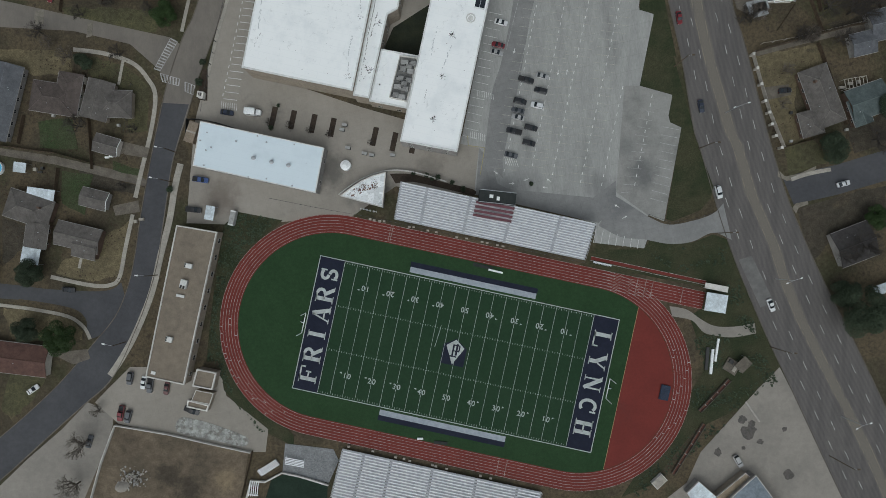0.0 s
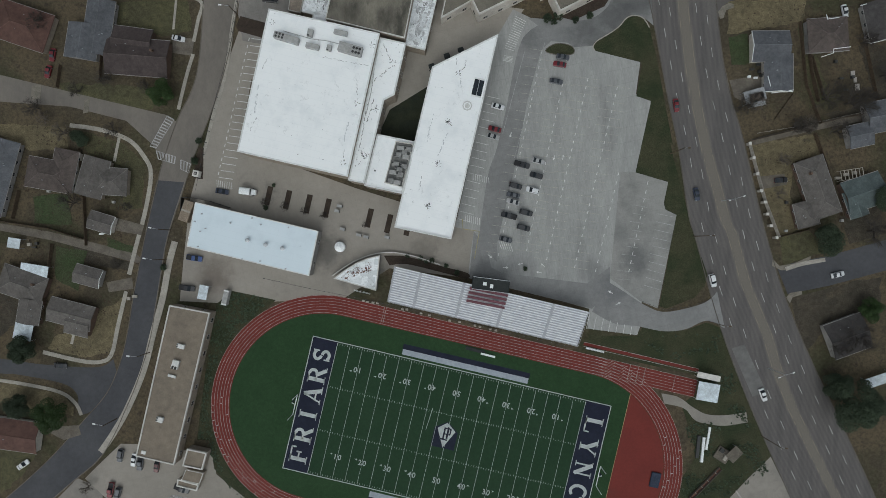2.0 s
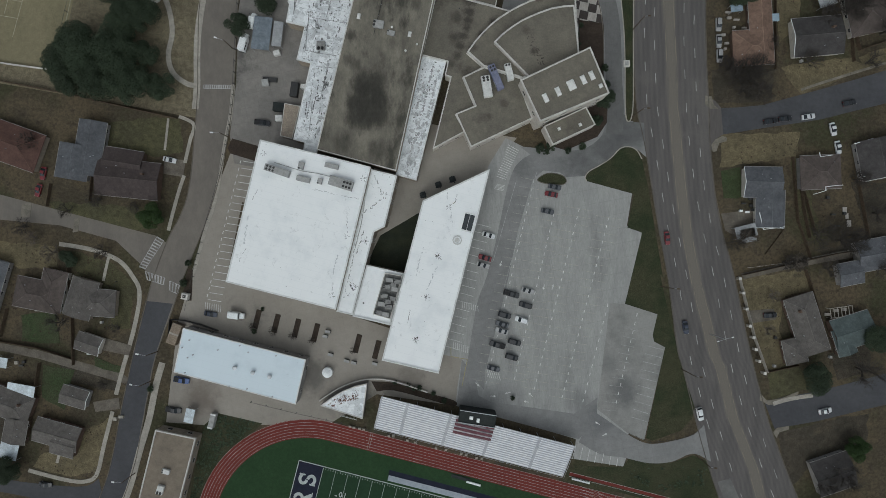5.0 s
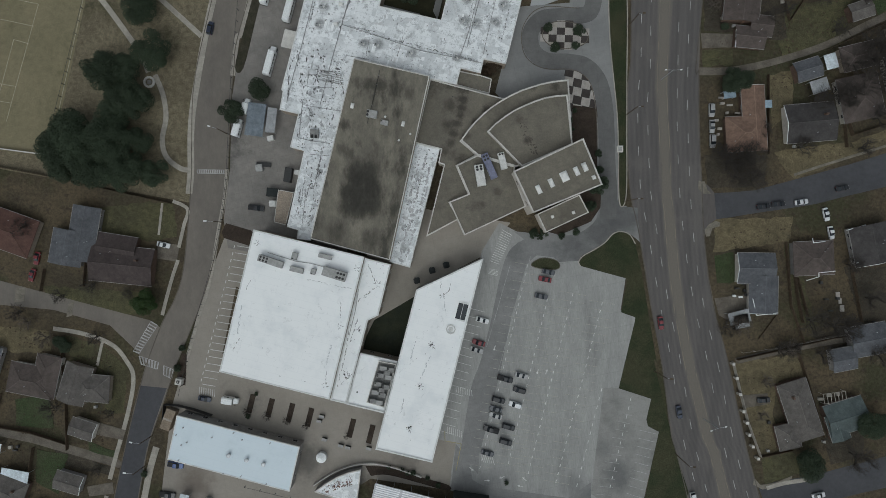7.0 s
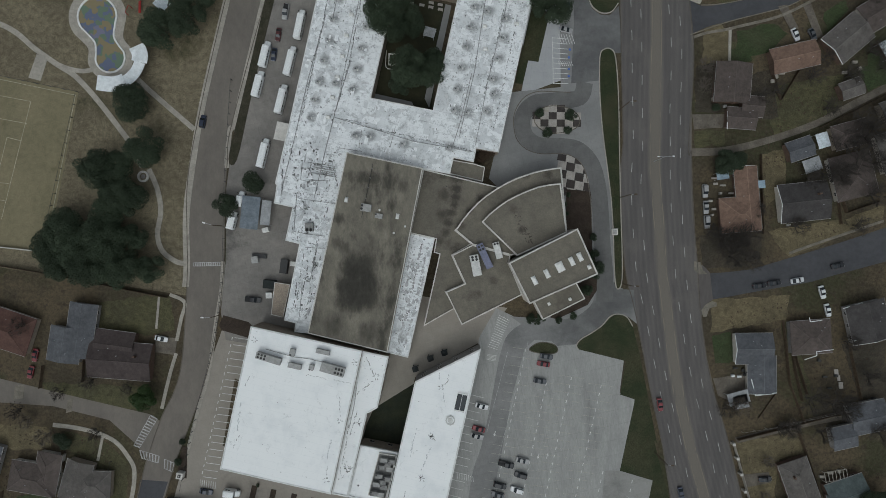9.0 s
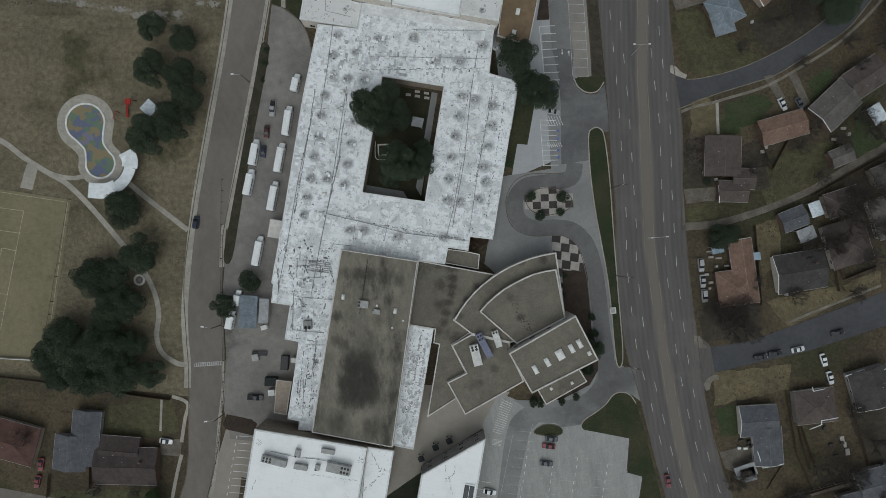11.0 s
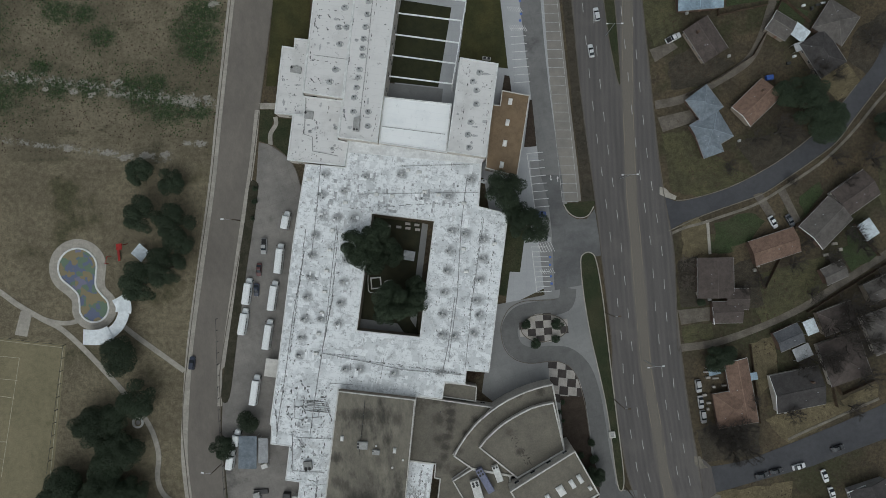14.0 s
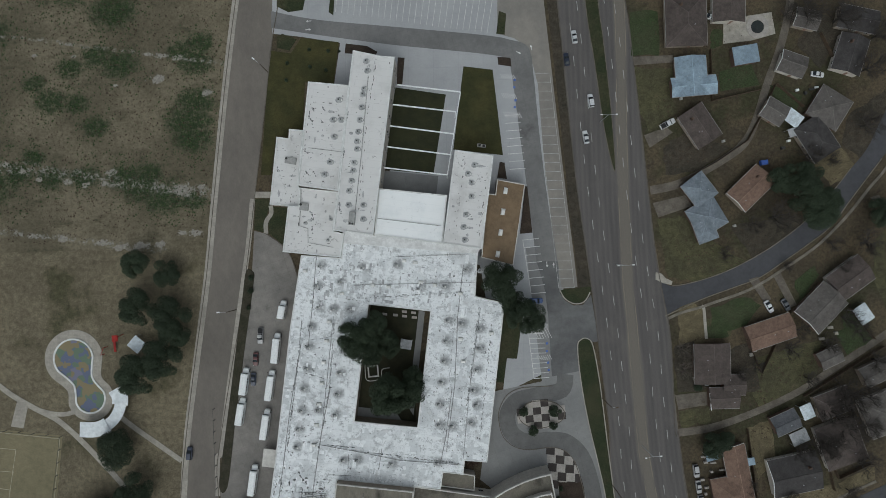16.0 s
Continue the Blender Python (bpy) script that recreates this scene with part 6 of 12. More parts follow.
gym = [(-59.7, 109.4), (-22.1, 101.6), (-32.1, 53.1), (-69.6, 61.0)]
gym_block = flat_building("gymnasium", "large school gymnasium with a bright white membrane roof", gym, 10.8, WHITE_ROOF, TAN_WALL, WHITE_EDGE, 0.12, 0.5, windows=False)
annex_block = flat_building("gym_annex", "lower white-roofed strip along the gymnasium", [(-22.1, 101.1), (-13.3, 99.3), (-16.9, 81.8), (-20.4, 79.9), (-26.8, 51.2), (-32.2, 52.2)], 8.5, WHITE_ROOF, TAN_WALL, WHITE_EDGE, 0.25, 0.5)
flat_building("plant_block", "white-roofed block with a sunken machine deck", [(-22.7, 68.4), (-9.9, 66.0), (-13.8, 48.0), (-26.9, 50.6)], 7.0, WHITE_ROOF, TAN_WALL, WHITE_EDGE, 0.4, 0.5)
wing_block = flat_building("classroom_wing", "long slanted classroom wing with a white membrane roof", [(18.1, 102.5), (-4.1, 91.1), (-16.0, 36.3), (3.4, 32.6)], 9.2, WHITE_ROOF, GREY_WALL, WHITE_EDGE, 0.3, 0.5)
flat_building("old_gymnasium", "old gymnasium with a stained brown gravel roof", [(-28.2, 168.8), (-2.4, 163.7), (-13.7, 100.9), (-40.8, 107.1)], 9.2, GYM_BROWN, TAN_WALL, None, 0.15, 0.3, windows=False)
court = [(-12.1, 228.4), (9.1, 224.0), (0.8, 184.3), (-20.8, 188.4)]
main_outline = [(-33.8, 247.5), (-20.0, 245.2), (-18.6, 251.6), (27.5, 244.1), (25.0, 227.7), (34.9, 224.4), (23.7, 170.1), (16.0, 171.4), (15.1, 166.6), (8.2, 168.0), (6.8, 162.3), (-0.9, 163.8)] + [(-2.7, 163.8), (-28.8, 168.7), (-41.7, 106.5), (-46.4, 106.9), (-46.1, 110.0), (-50.0, 110.9), (-45.0, 137.5), (-49.9, 138.6), (-47.5, 150.2), (-54.0, 151.5), (-53.1, 157.8), (-53.7, 158.4), (-49.0, 179.4), (-40.1, 222.2)]
main_block = flat_building("school_main_block", "sprawling school block with a patched, weathered white roof round a courtyard", main_outline, 5.8, OLD_WHITE, TAN_WALL, WHITE_EDGE, 0.12, 0.4, hole=court)
strip_block = flat_building("school_strip", "narrow weathered white-roofed strip beside the old gymnasium", [(-6.8, 141.5), (1.9, 139.8), (-6.9, 98.4), (-14.0, 100.1)], 5.2, OLD_WHITE, TAN_WALL, WHITE_EDGE, 0.3, 0.4)
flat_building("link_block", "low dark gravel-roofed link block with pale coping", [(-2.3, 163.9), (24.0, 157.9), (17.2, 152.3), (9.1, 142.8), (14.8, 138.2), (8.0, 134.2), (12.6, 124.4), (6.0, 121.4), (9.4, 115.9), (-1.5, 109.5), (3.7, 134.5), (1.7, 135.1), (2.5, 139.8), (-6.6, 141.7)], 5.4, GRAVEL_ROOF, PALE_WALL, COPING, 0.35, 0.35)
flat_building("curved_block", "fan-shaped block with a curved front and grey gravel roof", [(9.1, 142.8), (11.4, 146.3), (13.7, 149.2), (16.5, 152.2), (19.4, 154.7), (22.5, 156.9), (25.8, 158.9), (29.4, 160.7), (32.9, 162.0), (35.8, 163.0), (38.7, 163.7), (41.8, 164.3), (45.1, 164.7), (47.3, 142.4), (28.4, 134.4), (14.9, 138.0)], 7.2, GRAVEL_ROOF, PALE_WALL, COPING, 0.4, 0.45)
hall_block = flat_building("curved_hall", "raised inner fan-shaped hall with grey gravel roof", [(18.0, 145.7), (20.5, 148.4), (23.5, 150.9), (26.6, 153.1), (29.8, 154.8), (33.3, 156.4), (36.9, 157.8), (40.7, 158.6), (44.5, 159.0), (46.9, 142.4), (30.1, 134.3)], 9.0, GRAVEL_ROOF, PALE_WALL, COPING, 0.4, 0.45, windows=False)
flat_building("chapel_block", "tall rectangular block with a gravel roof and white skylights", [(26.9, 131.9), (49.5, 143.6), (56.4, 128.6), (33.9, 118.4)], 12.8, GRAVEL_ROOF, PALE_WALL, COPING, 0.4, 0.45)
flat_building("porch_block", "low gravel-roofed porch block at the tall block's foot", [(36.5, 118.5), (50.7, 125.7), (54.1, 119.7), (39.7, 112.3)], 6.0, GRAVEL_ROOF, PALE_WALL, COPING, 0.35, 0.35)
flat_building("service_block", "gravel-roofed block with large rooftop units", [(8.0, 134.2), (15.0, 137.8), (28.0, 134.4), (27.7, 131.7), (32.3, 120.9), (11.6, 110.3), (6.0, 121.5), (12.6, 124.5)], 6.9, GRAVEL_ROOF, PALE_WALL, COPING, 0.35, 0.4)
flat_building("entrance_canopy", "small dark flat-roofed entrance block", [(7.6, 167.5), (15.2, 166.2), (19.1, 165.1), (18.4, 160.0), (6.9, 162.6)], 4.2, GRAVEL_ROOF, PALE_WALL, None, 0.2, 0.3)
nb_a = flat_building("north_west_block", "white-roofed block of the new school wing", [(-24.9, 306.1), (-11.2, 303.5), (-18.4, 268.2), (-31.8, 271.4)], 9.0, NEW_WHITE, PALE_WALL, WHITE_EDGE, 0.3, 0.45)
nb_b = flat_building("north_low_block", "low stepped white-roofed block of the new wing", [(-38.6, 289.4), (-34.5, 288.4), (-34.0, 291.7), (-29.2, 290.8), (-32.7, 272.0), (-32.3, 268.6), (-33.4, 264.5), (-43.2, 266.2)], 5.0, NEW_WHITE, PALE_WALL, WHITE_EDGE, 0.3, 0.45)
nb_c = flat_building("north_link_block", "white-roofed lower link of the new wing", [(-32.0, 270.8), (-18.9, 268.1), (-21.8, 254.7), (-18.1, 253.5), (-20.1, 245.5), (-39.8, 249.3), (-36.5, 264.9), (-32.8, 264.5)], 6.4, NEW_WHITE, PALE_WALL, WHITE_EDGE, 0.3, 0.45)
nb_d = flat_building("north_bar", "long white-roofed bar of the new wing", [(-8.5, 314.7), (0.6, 311.9), (5.2, 311.1), (-7.7, 251.9), (-20.9, 254.8), (-17.9, 268.0), (-11.1, 303.0)], 10.4, NEW_WHITE, PALE_WALL, WHITE_EDGE, 0.3, 0.45)
flat_building("north_hall", "white-roofed hall closing the open north courtyard", [(-4.4, 267.7), (18.5, 263.2), (15.4, 246.8), (-7.4, 252.1)], 8.4, WHITE_ROOF, PALE_WALL, WHITE_EDGE, 0.25, 0.45)
nb_e = flat_building("north_east_bar", "white-roofed eastern bar of the new wing", [(22.6, 278.0), (35.3, 274.8), (28.5, 243.8), (15.6, 246.8)], 10.4, NEW_WHITE, PALE_WALL, WHITE_EDGE, 0.3, 0.45)
flat_building("joint_roof", "sloping grey flashing roof between old and new wings", [(-18.4, 255.8), (29.3, 245.4), (27.0, 242.4), (-19.0, 250.4)], 6.1, surf("grey_flashing", (0.70, 0.71, 0.71), (0.58, 0.585, 0.585), 0.2, 3.0, grain=0.1, stain=(0.44, 0.445, 0.445), stain_scale=0.25), TAN_WALL, WHITE_EDGE, 0.05, 0.2, windows=False)
flat_building("tan_roof_wing", "narrow wing with a tan roof and white vents", [(36.5, 267.4), (45.9, 264.7), (39.2, 237.1), (28.5, 240.9), (32.5, 262.8), (35.4, 262.2)], 5.0, TAN_ROOF, TAN_WALL, COPING, 0.2, 0.3)
flat_building("blue_roof_block", "long low block with a cool white metal roof", [(-86.0, 43.9), (-42.9, 34.6), (-45.9, 19.0), (-88.7, 28.5)], 6.0, BLUE_WHITE, GREY_WALL, WHITE_EDGE, 0.08, 0.35)
pavilion = flat_building("triangle_pavilion", "small triangular white-roofed pavilion with a curved side", [(-37.7, 18.1), (-34.1, 20.9), (-30.1, 23.5), (-26.1, 25.3), (-21.6, 26.5), (-22.8, 14.1)], 3.6, OLD_WHITE, GREY_WALL, COPING, 0.15, 0.35, windows=False)
flat_building("long_brown_block", "long low building with a tan-brown flat roof", [(-94.9, 7.7), (-80.7, 5.3), (-92.4, -48.3), (-105.9, -45.5)], 5.0, BROWN_FLAT, TAN_WALL, COPING, 0.3, 0.4)
flat_building("small_brown_block", "small brown flat-roofed store with pale coping", [(-88.5, -43.1), (-81.6, -44.4), (-83.1, -50.4), (-90.1, -49.1)], 3.6, BROWN_FLAT, TAN_WALL, COPING, 0.35, 0.45, windows=False)
flat_building("brown_link_block", "low brown flat roof joining two small blocks", [(-89.2, -50.8), (-83.1, -52.0), (-84.4, -55.8), (-90.8, -54.5)], 3.0, BROWN_FLAT, TAN_WALL, None, 0.1, 0.2, windows=False)
flat_building("walled_enclosure", "small walled enclosure with pale coping", [(-92.2, -54.4), (-84.7, -56.2), (-85.4, -58.4), (-92.6, -56.8)], 2.6, BROWN_FLAT, TAN_WALL, COPING, 0.35, 0.45, windows=False)


# ---------------------------------------------------------------- houses
def roof_mesh(bm, l, w, h, rise, kind, over=0.45, thick=0.16):
    """A pitched roof over a rectangle l by w, ridge along x, as a solid shell."""
    x, y = l / 2 + over, w / 2 + over
    run = rise * (y / (w / 2))
    z0 = h - (run - rise)
    inset = {"hip": min(y, x * 0.98), "gable": 0.0}[kind]
    for dz, flip in ((0.0, False), (-thick, True)):
        a, b, c, d = [bm.verts.new(q) for q in ((-x, -y, z0 + dz), (x, -y, z0 + dz), (x, y, z0 + dz), (-x, y, z0 + dz))]
        e, f = bm.verts.new((-x + inset, 0, z0 + run + dz)), bm.verts.new((x - inset, 0, z0 + run + dz))
        faces = [(a, b, f, e), (c, d, e, f)] + ([(b, c, f), (d, a, e)] if kind == "hip" else [])
        for q in faces:
            bm.faces.new(q[::-1] if flip else q)
        if not flip:
            top = (a, b, c, d, e, f)
    a, b, c, d, e, f = top
    a2, b2, c2, d2, e2, f2 = [bm.verts.new(v.co + Vector((0, 0, -thick))) for v in top]
    edges = [(b, a, a2, b2), (d, c, c2, d2)]
    edges += [(c, b, b2, c2), (a, d, d2, a2)] if kind == "hip" else [(c, f, f2, c2), (f, b, b2, f2), (a, e, e2, a2), (e, d, d2, e2)]
    for q in edges:
        bm.faces.new(q)
    return z0 + run


def house(label, wings, colour, wall=None, rise=0.24, group="houses of the neighbourhood", vents=2, chimney=False, fascia=None, category="house", name="house", eave=2.7, windows=True, rng=random.Random(5)):
    """A house of one or more wings. A wing: three corners of its outline and its roof's kind."""
    wall = wall or (TAN_WALL, PALE_WALL, GREY_WALL, BRICK)[rng.randrange(4)]
    first = wings[0]
    l, w, cx, cy, turn = rect(*first[0])
    hs = empty(name, label, category, cx, cy, 0, turn, group)
    inv = hs.matrix_basis.inverted()
    for k, (corners, kind) in enumerate(wings):
        l, w, x, y, t = rect(*corners)
        if w > l:
            l, w, t = w, l, t + 90
        l, w = max(1.5, l - 0.9), max(1.2, w - 0.9)
        m = inv @ pose(x, y, 0, 0, 0, t)
        h = eave - 0.13 * k
        rz = max(0.25, rise * w / 2)
        bm = bmesh.new()
        box(bm, -l / 2, l / 2, -w / 2, w / 2, -0.1, h - 0.12)
        if kind == "gable":
            for s in (-1, 1):
                v = [bm.verts.new((s * l / 2, -w / 2, h - 0.12)), bm.verts.new((s * l / 2, w / 2, h - 0.12)), bm.verts.new((s * l / 2, 0, h + rz - 0.2))]
                bm.faces.new(v if s > 0 else v[::-1])
        ob = part("wall", bm, wall, hs)
        ob.matrix_basis = m
        bm = bmesh.new()
        if kind == "flat":
            box(bm, -l / 2 - 0.3, l / 2 + 0.3, -w / 2 - 0.3, w / 2 + 0.3, h - 0.12, h + 0.06)
            top = h + 0.06
        else:
            top = roof_mesh(bm, l, w, h, rz, kind)
        rf = part("roof", bm, ROOFS[colour], hs)
        rf.matrix_basis = m
        if kind != "flat":
            inset = w / 2 + 0.4 if kind == "hip" else 0
            bm = tube(bmesh.new(), (-l / 2 - 0.4 + inset, 0, top), (l / 2 + 0.4 - inset, 0, top), 0.13, n=6)
            if kind == "hip":
                for sx_ in (-1, 1):
                    for sy_ in (-1, 1):
                        tube(bm, (sx_ * (l / 2 + 0.45 - inset), 0, top), (sx_ * (l / 2 + 0.43), sy_ * (w / 2 + 0.43), h - rz * 0.9 / w), 0.11, n=5)
            part("ridge_cap", bm, RIDGE[colour], rf)
            bm = bmesh.new()
            for sy_ in (-1, 1):
                box(bm, -l / 2 - 0.45, l / 2 + 0.45, sy_ * (w / 2 + 0.53) - 0.07, sy_ * (w / 2 + 0.53) + 0.07, h - rz * 0.9 / w - 0.18, h - rz * 0.9 / w - 0.04)
            part("gutter", bm, GUTTER, rf, "pale metal gutter")
            if fascia and kind == "gable":
                side = fascia if fascia in (-1, 1) else 1
                bm = bmesh.new()
                for yy in (-1, 1):
                    strip_z = [(side * (l / 2 + 0.46), yy * (w / 2 + 0.45), h - 0.25), (side * (l / 2 + 0.46), 0, top - 0.06)]
                    tube(bm, strip_z[0], strip_z[1], 0.13, n=4)
                part("bargeboard", bm, FRAME_WHITE, rf, "white painted bargeboard")
            for q in range(vents):
                vx, vy = rng.uniform(-0.36, 0.36) * l, rng.choice((-1, 1)) * rng.uniform(0.12, 0.3) * w
                z = top - abs(vy) / (w / 2) * rz
                vt = part("vent_pipe", tube(bmesh.new(), (vx, vy, z - 0.2), (vx, vy, z + 0.4), 0.09, n=8), STEEL, rf)
            if chimney and k == 0:
                cm = part("chimney", box(bmesh.new(), l * 0.25, l * 0.25 + 0.9, w * 0.15, w * 0.15 + 0.6, h, top + 0.7), BRICK, hs)
                cm.matrix_basis = m
        if windows and l > 5:
            n = max(1, int(l / 4))
            for s in range(n):
                for sy, extra in ((-1, 0), (1, 180)):
                    q = m @ Vector(((s + 0.5) / n * l - l / 2, sy * (w / 2 + 0.02), 0.95))
                    add_window(hs, q.x, q.y, q.z, math.degrees(m.to_euler().z) + extra, 0.75, 0.8)
    dl = rect(*first[0])
    d = part("door", box(bmesh.new(), -0.45, 0.45, -0.04, 0.04, 0, 2.03), DOOR_PAINT, hs)
    ll, ww = dl[0] - 0.9, dl[1] - 0.9
    d.matrix_basis = pose(ll * 0.12, -ww / 2 - 0.03, 0)
    part("door_handle", box(bmesh.new(), 0.33, 0.38, -0.1, -0.04, 0.95, 1.05), STEEL, d)
    return hs


BRICK = surf("red_brown_brick", (0.125, 0.085, 0.066), (0.10, 0.07, 0.055), 0.5, 6.0, grain=0.2)
H_, G_, F_ = "hip", "gable", "flat"
HOUSES = [
    ("grey shingle house beside a narrow driveway", [([(-161.5, 66.9), (-150.6, 64.1), (-155.1, 36.8)], G_)], "slate", 0),
    ("brown-grey shingle house with a projecting wing", [([(-147.5, 59.8), (-131.2, 57.2), (-133.0, 46.4)], H_), ([(-138.2, 63.0), (-129.4, 61.4), (-132.2, 46.6)], H_)], "brown", 0),
    ("grey hip-roofed corner house on a fenced lot", [([(-127.5, 60.6), (-118.1, 58.2), (-121.5, 44.3)], G_), ([(-124.3, 56.2), (-112.0, 55.7), (-114.3, 46.1)], H_)], "grey", 0),
    ("small grey detached garage with a gable roof", [([(-124.9, 40.8), (-116.2, 38.3), (-118.0, 32.1)], G_)], "grey", 1),
    ("weathered grey-brown house with a hip roof", [([(-155.6, 21.3), (-139.6, 16.0), (-142.4, 6.0)], H_), ([(-150.1, 9.2), (-142.0, 8.0), (-144.1, -0.8)], G_)], "grey", 0),
    ("plain grey garage beside a driveway", [([(-129.8, 21.7), (-120.3, 19.3), (-121.9, 12.8)], G_)], "grey", 1),
    ("grey-brown ranch house with a front wing", [([(-138.6, 9.8), (-122.6, 6.0), (-124.7, -2.5)], G_), ([(-132.3, 5.6), (-123.6, 3.6), (-125.5, -4.9)], G_)], "grey", 0),
    ("red-brown house beside a curved street", [([(-169.5, -32.3), (-141.9, -35.5), (-144.8, -46.4)], G_)], "red", 0),
    ("grey house with a low gable roof", [([(-173.5, -1.5), (-161.3, -3.5), (-163.4, -16.6)], G_)], "grey", 0),
    ("red-brown shingle house with red cars beside it", [([(-158.1, 115.7), (-138.9, 109.6), (-142.6, 96.1)], H_)], "red", 0),
    ("blue-grey roofed house with two wings", [([(-127.2, 116.3), (-117.2, 115.0), (-120.3, 95.6)], G_), ([(-134.0, 107.9), (-122.5, 106.3), (-124.7, 93.8)], G_)], "slate", 0),
    ("dark brown shingle house facing the street", [([(-120.1, 102.7), (-97.6, 101.3), (-99.7, 88.2)], G_), ([(-117.7, 106.8), (-103.7, 105.1), (-105.0, 95.1)], G_)], "plum", 0),
    ("brown shingle house behind a front lawn", [([(-183.4, 64.0), (-165.2, 61.9), (-168.2, 45.8)], H_)], "brown", 0),
    # east of the main road
    ("grey house with a patio behind a timber fence", [([(123.4, 61.5), (133.3, 65.1), (139.5, 44.4)], H_), ([(123.3, 47.2), (130.8, 49.2), (133.2, 40.3)], H_)], "grey", 0),
    ("green-grey roofed house with an angled wing", [([(139.6, 54.7), (152.8, 59.4), (155.4, 48.2)], G_), ([(140.6, 51.2), (146.9, 53.5), (148.9, 43.8)], G_)], "green", 0),
    ("grey-blue shed at the back of a garden", [([(141.3, 74.7), (149.7, 76.7), (151.1, 68.7)], G_)], "slate", 0),
    ("dark grey house near the corner", [([(134.8, 4.5), (147.6, 9.5), (152.2, -2.4)], G_)], "dark", 0),
    ("long dark house set back from the road", [([(147.4, 82.8), (160.2, 85.7), (162.2, 74.9)], G_)], "slate", 0),
    ("grey-brown house with a front drive", [([(100.3, 203.5), (112.9, 202.7), (111.8, 188.4)], G_), ([(104.2, 187.6), (114.8, 186.9), (114.3, 179.4)], G_), ([(109.4, 191.7), (117.5, 191.1), (117.0, 183.8)], G_)], "brown", 0),
    ("orange-brown house with cluttered side yard", [([(106.6, 166.2), (114.7, 167.0), (116.7, 144.7)], G_), ([(101.6, 155.2), (115.8, 156.5), (116.5, 144.1)], H_)], "orange", 1),
    ("grey gable-roofed house on the side street", [([(122.0, 160.0), (139.3, 162.1), (141.2, 148.7)], G_)], "dark", -1),
    ("brown-grey house with a long fence", [([(139.5, 169.6), (153.7, 173.3), (156.3, 157.5)], H_)], "brown", 0),
    ("small grey shed by the alley", [([(124.4, 174.7), (133.2, 177.8), (135.4, 171.0)], G_)], "slate", 0),
    ("slate-roofed house with white bargeboards", [([(107.9, 107.8), (121.1, 108.1), (122.6, 97.3)], G_), ([(112.4, 100.0), (122.5, 100.2), (123.7, 86.8)], G_)], "slate", -1),
    ("brown shingle house with a back porch", [([(126.9, 112.2), (141.1, 113.4), (143.0, 101.6)], H_)], "brown", 0),
    ("dark grey house with white gable trim", [([(146.1, 117.7), (159.7, 121.0), (162.5, 107.2)], G_)], "dark", -1),
    ("brown-roofed house beside the main road", [([(101.6, 327.0), (116.1, 326.1), (115.1, 307.8)], H_)], "brown", 0),
    ("pale blue metal-roofed house with a stepped plan", [([(102.9, 304.7), (114.0, 304.5), (113.5, 290.4)], G_), ([(101.0, 297.5), (117.0, 297.4), (116.9, 290.6)], G_)], "blue", 0),
    ("small pale blue metal-roofed outbuilding", [([(123.2, 306.3), (132.4, 307.0), (132.4, 300.2)], F_)], "blue", 0),
    ("brown shingle house with a truck in the drive", [([(102.1, 283.5), (110.9, 288.2), (116.3, 275.7)], G_)], "brown", 0),
    ("blue-grey metal-roofed house with two wings", [([(100.8, 259.2), (108.6, 264.1), (111.7, 254.2)], H_), ([(101.5, 250.2), (111.8, 255.2), (116.6, 245.1)], H_), ([(103.1, 248.0), (110.1, 249.9), (110.3, 239.3)], H_)], "steel", 0),
    ("orange-brown gable house near a large tree", [([(116.8, 255.3), (128.2, 264.6), (133.9, 257.1)], G_)], "orange", -1),
    ("grey garage with a white gable edge", [([(147.7, 318.3), (156.0, 315.5), (154.2, 309.1)], G_)], "grey", -1),
    ("grey garage beside the curving alley", [([(141.6, 303.9), (150.2, 299.9), (145.8, 293.5)], G_)], "grey", -1),
    ("grey garage with a pale lean-to", [([(135.3, 287.9), (142.0, 282.9), (136.7, 277.4)], G_)], "grey", -1),
    ("grey shingle house in a leafy block", [([(154.5, 290.4), (164.2, 283.1), (157.3, 273.0)], H_)], "grey", 0),
    ("dark grey house beside a driveway", [([(162.6, 308.2), (172.1, 304.3), (168.1, 291.3)], G_)], "dark", 0),
    ("grey house with a white gable edge by the curving street", [([(136.7, 211.5), (148.0, 221.4), (155.1, 212.2)], G_)], "grey", -1),
    ("orange-brown ranch house on the curving street", [([(118.5, 207.6), (134.7, 211.5), (137.5, 202.9)], G_)], "orange", 0),
    ("dark brown house behind a green back lawn", [([(148.7, 222.4), (160.7, 229.6), (166.9, 221.1)], G_)], "brown", 0),
    ("small grey back-yard shed", [([(142.7, 195.7), (150.5, 198.6), (153.2, 193.1)], G_)], "grey", 0),
    ("pale grey roofed garage by the alley", [([(157.0, 189.0), (166.9, 192.7), (169.7, 185.9)], G_)], "grey", 0),
    ("brown roofed house by the alley", [([(140.2, 180.7), (152.4, 184.1), (154.0, 175.4)], H_)], "brown", 0),
    ("grey-brown house on a dry lot", [([(155.8, 177.8), (170.1, 181.9), (172.7, 167.7)], H_)], "grey", 0),
    ("dark house shaded by bare trees", [([(163.1, 318.1), (176.6, 313.9), (173.9, 306.1)], G_)], "dark", 0),
    ("grey house at the edge of the neighbourhood", [([(142.1, 275.3), (151.6, 280.3), (158.3, 267.7)], H_)], "dark", 0),
    ("brown house north of the garages", [([(118.8, 329.4), (130.2, 328.3), (129.9, 314.7)], G_)], "brown", 0),
]
BUILT = {}
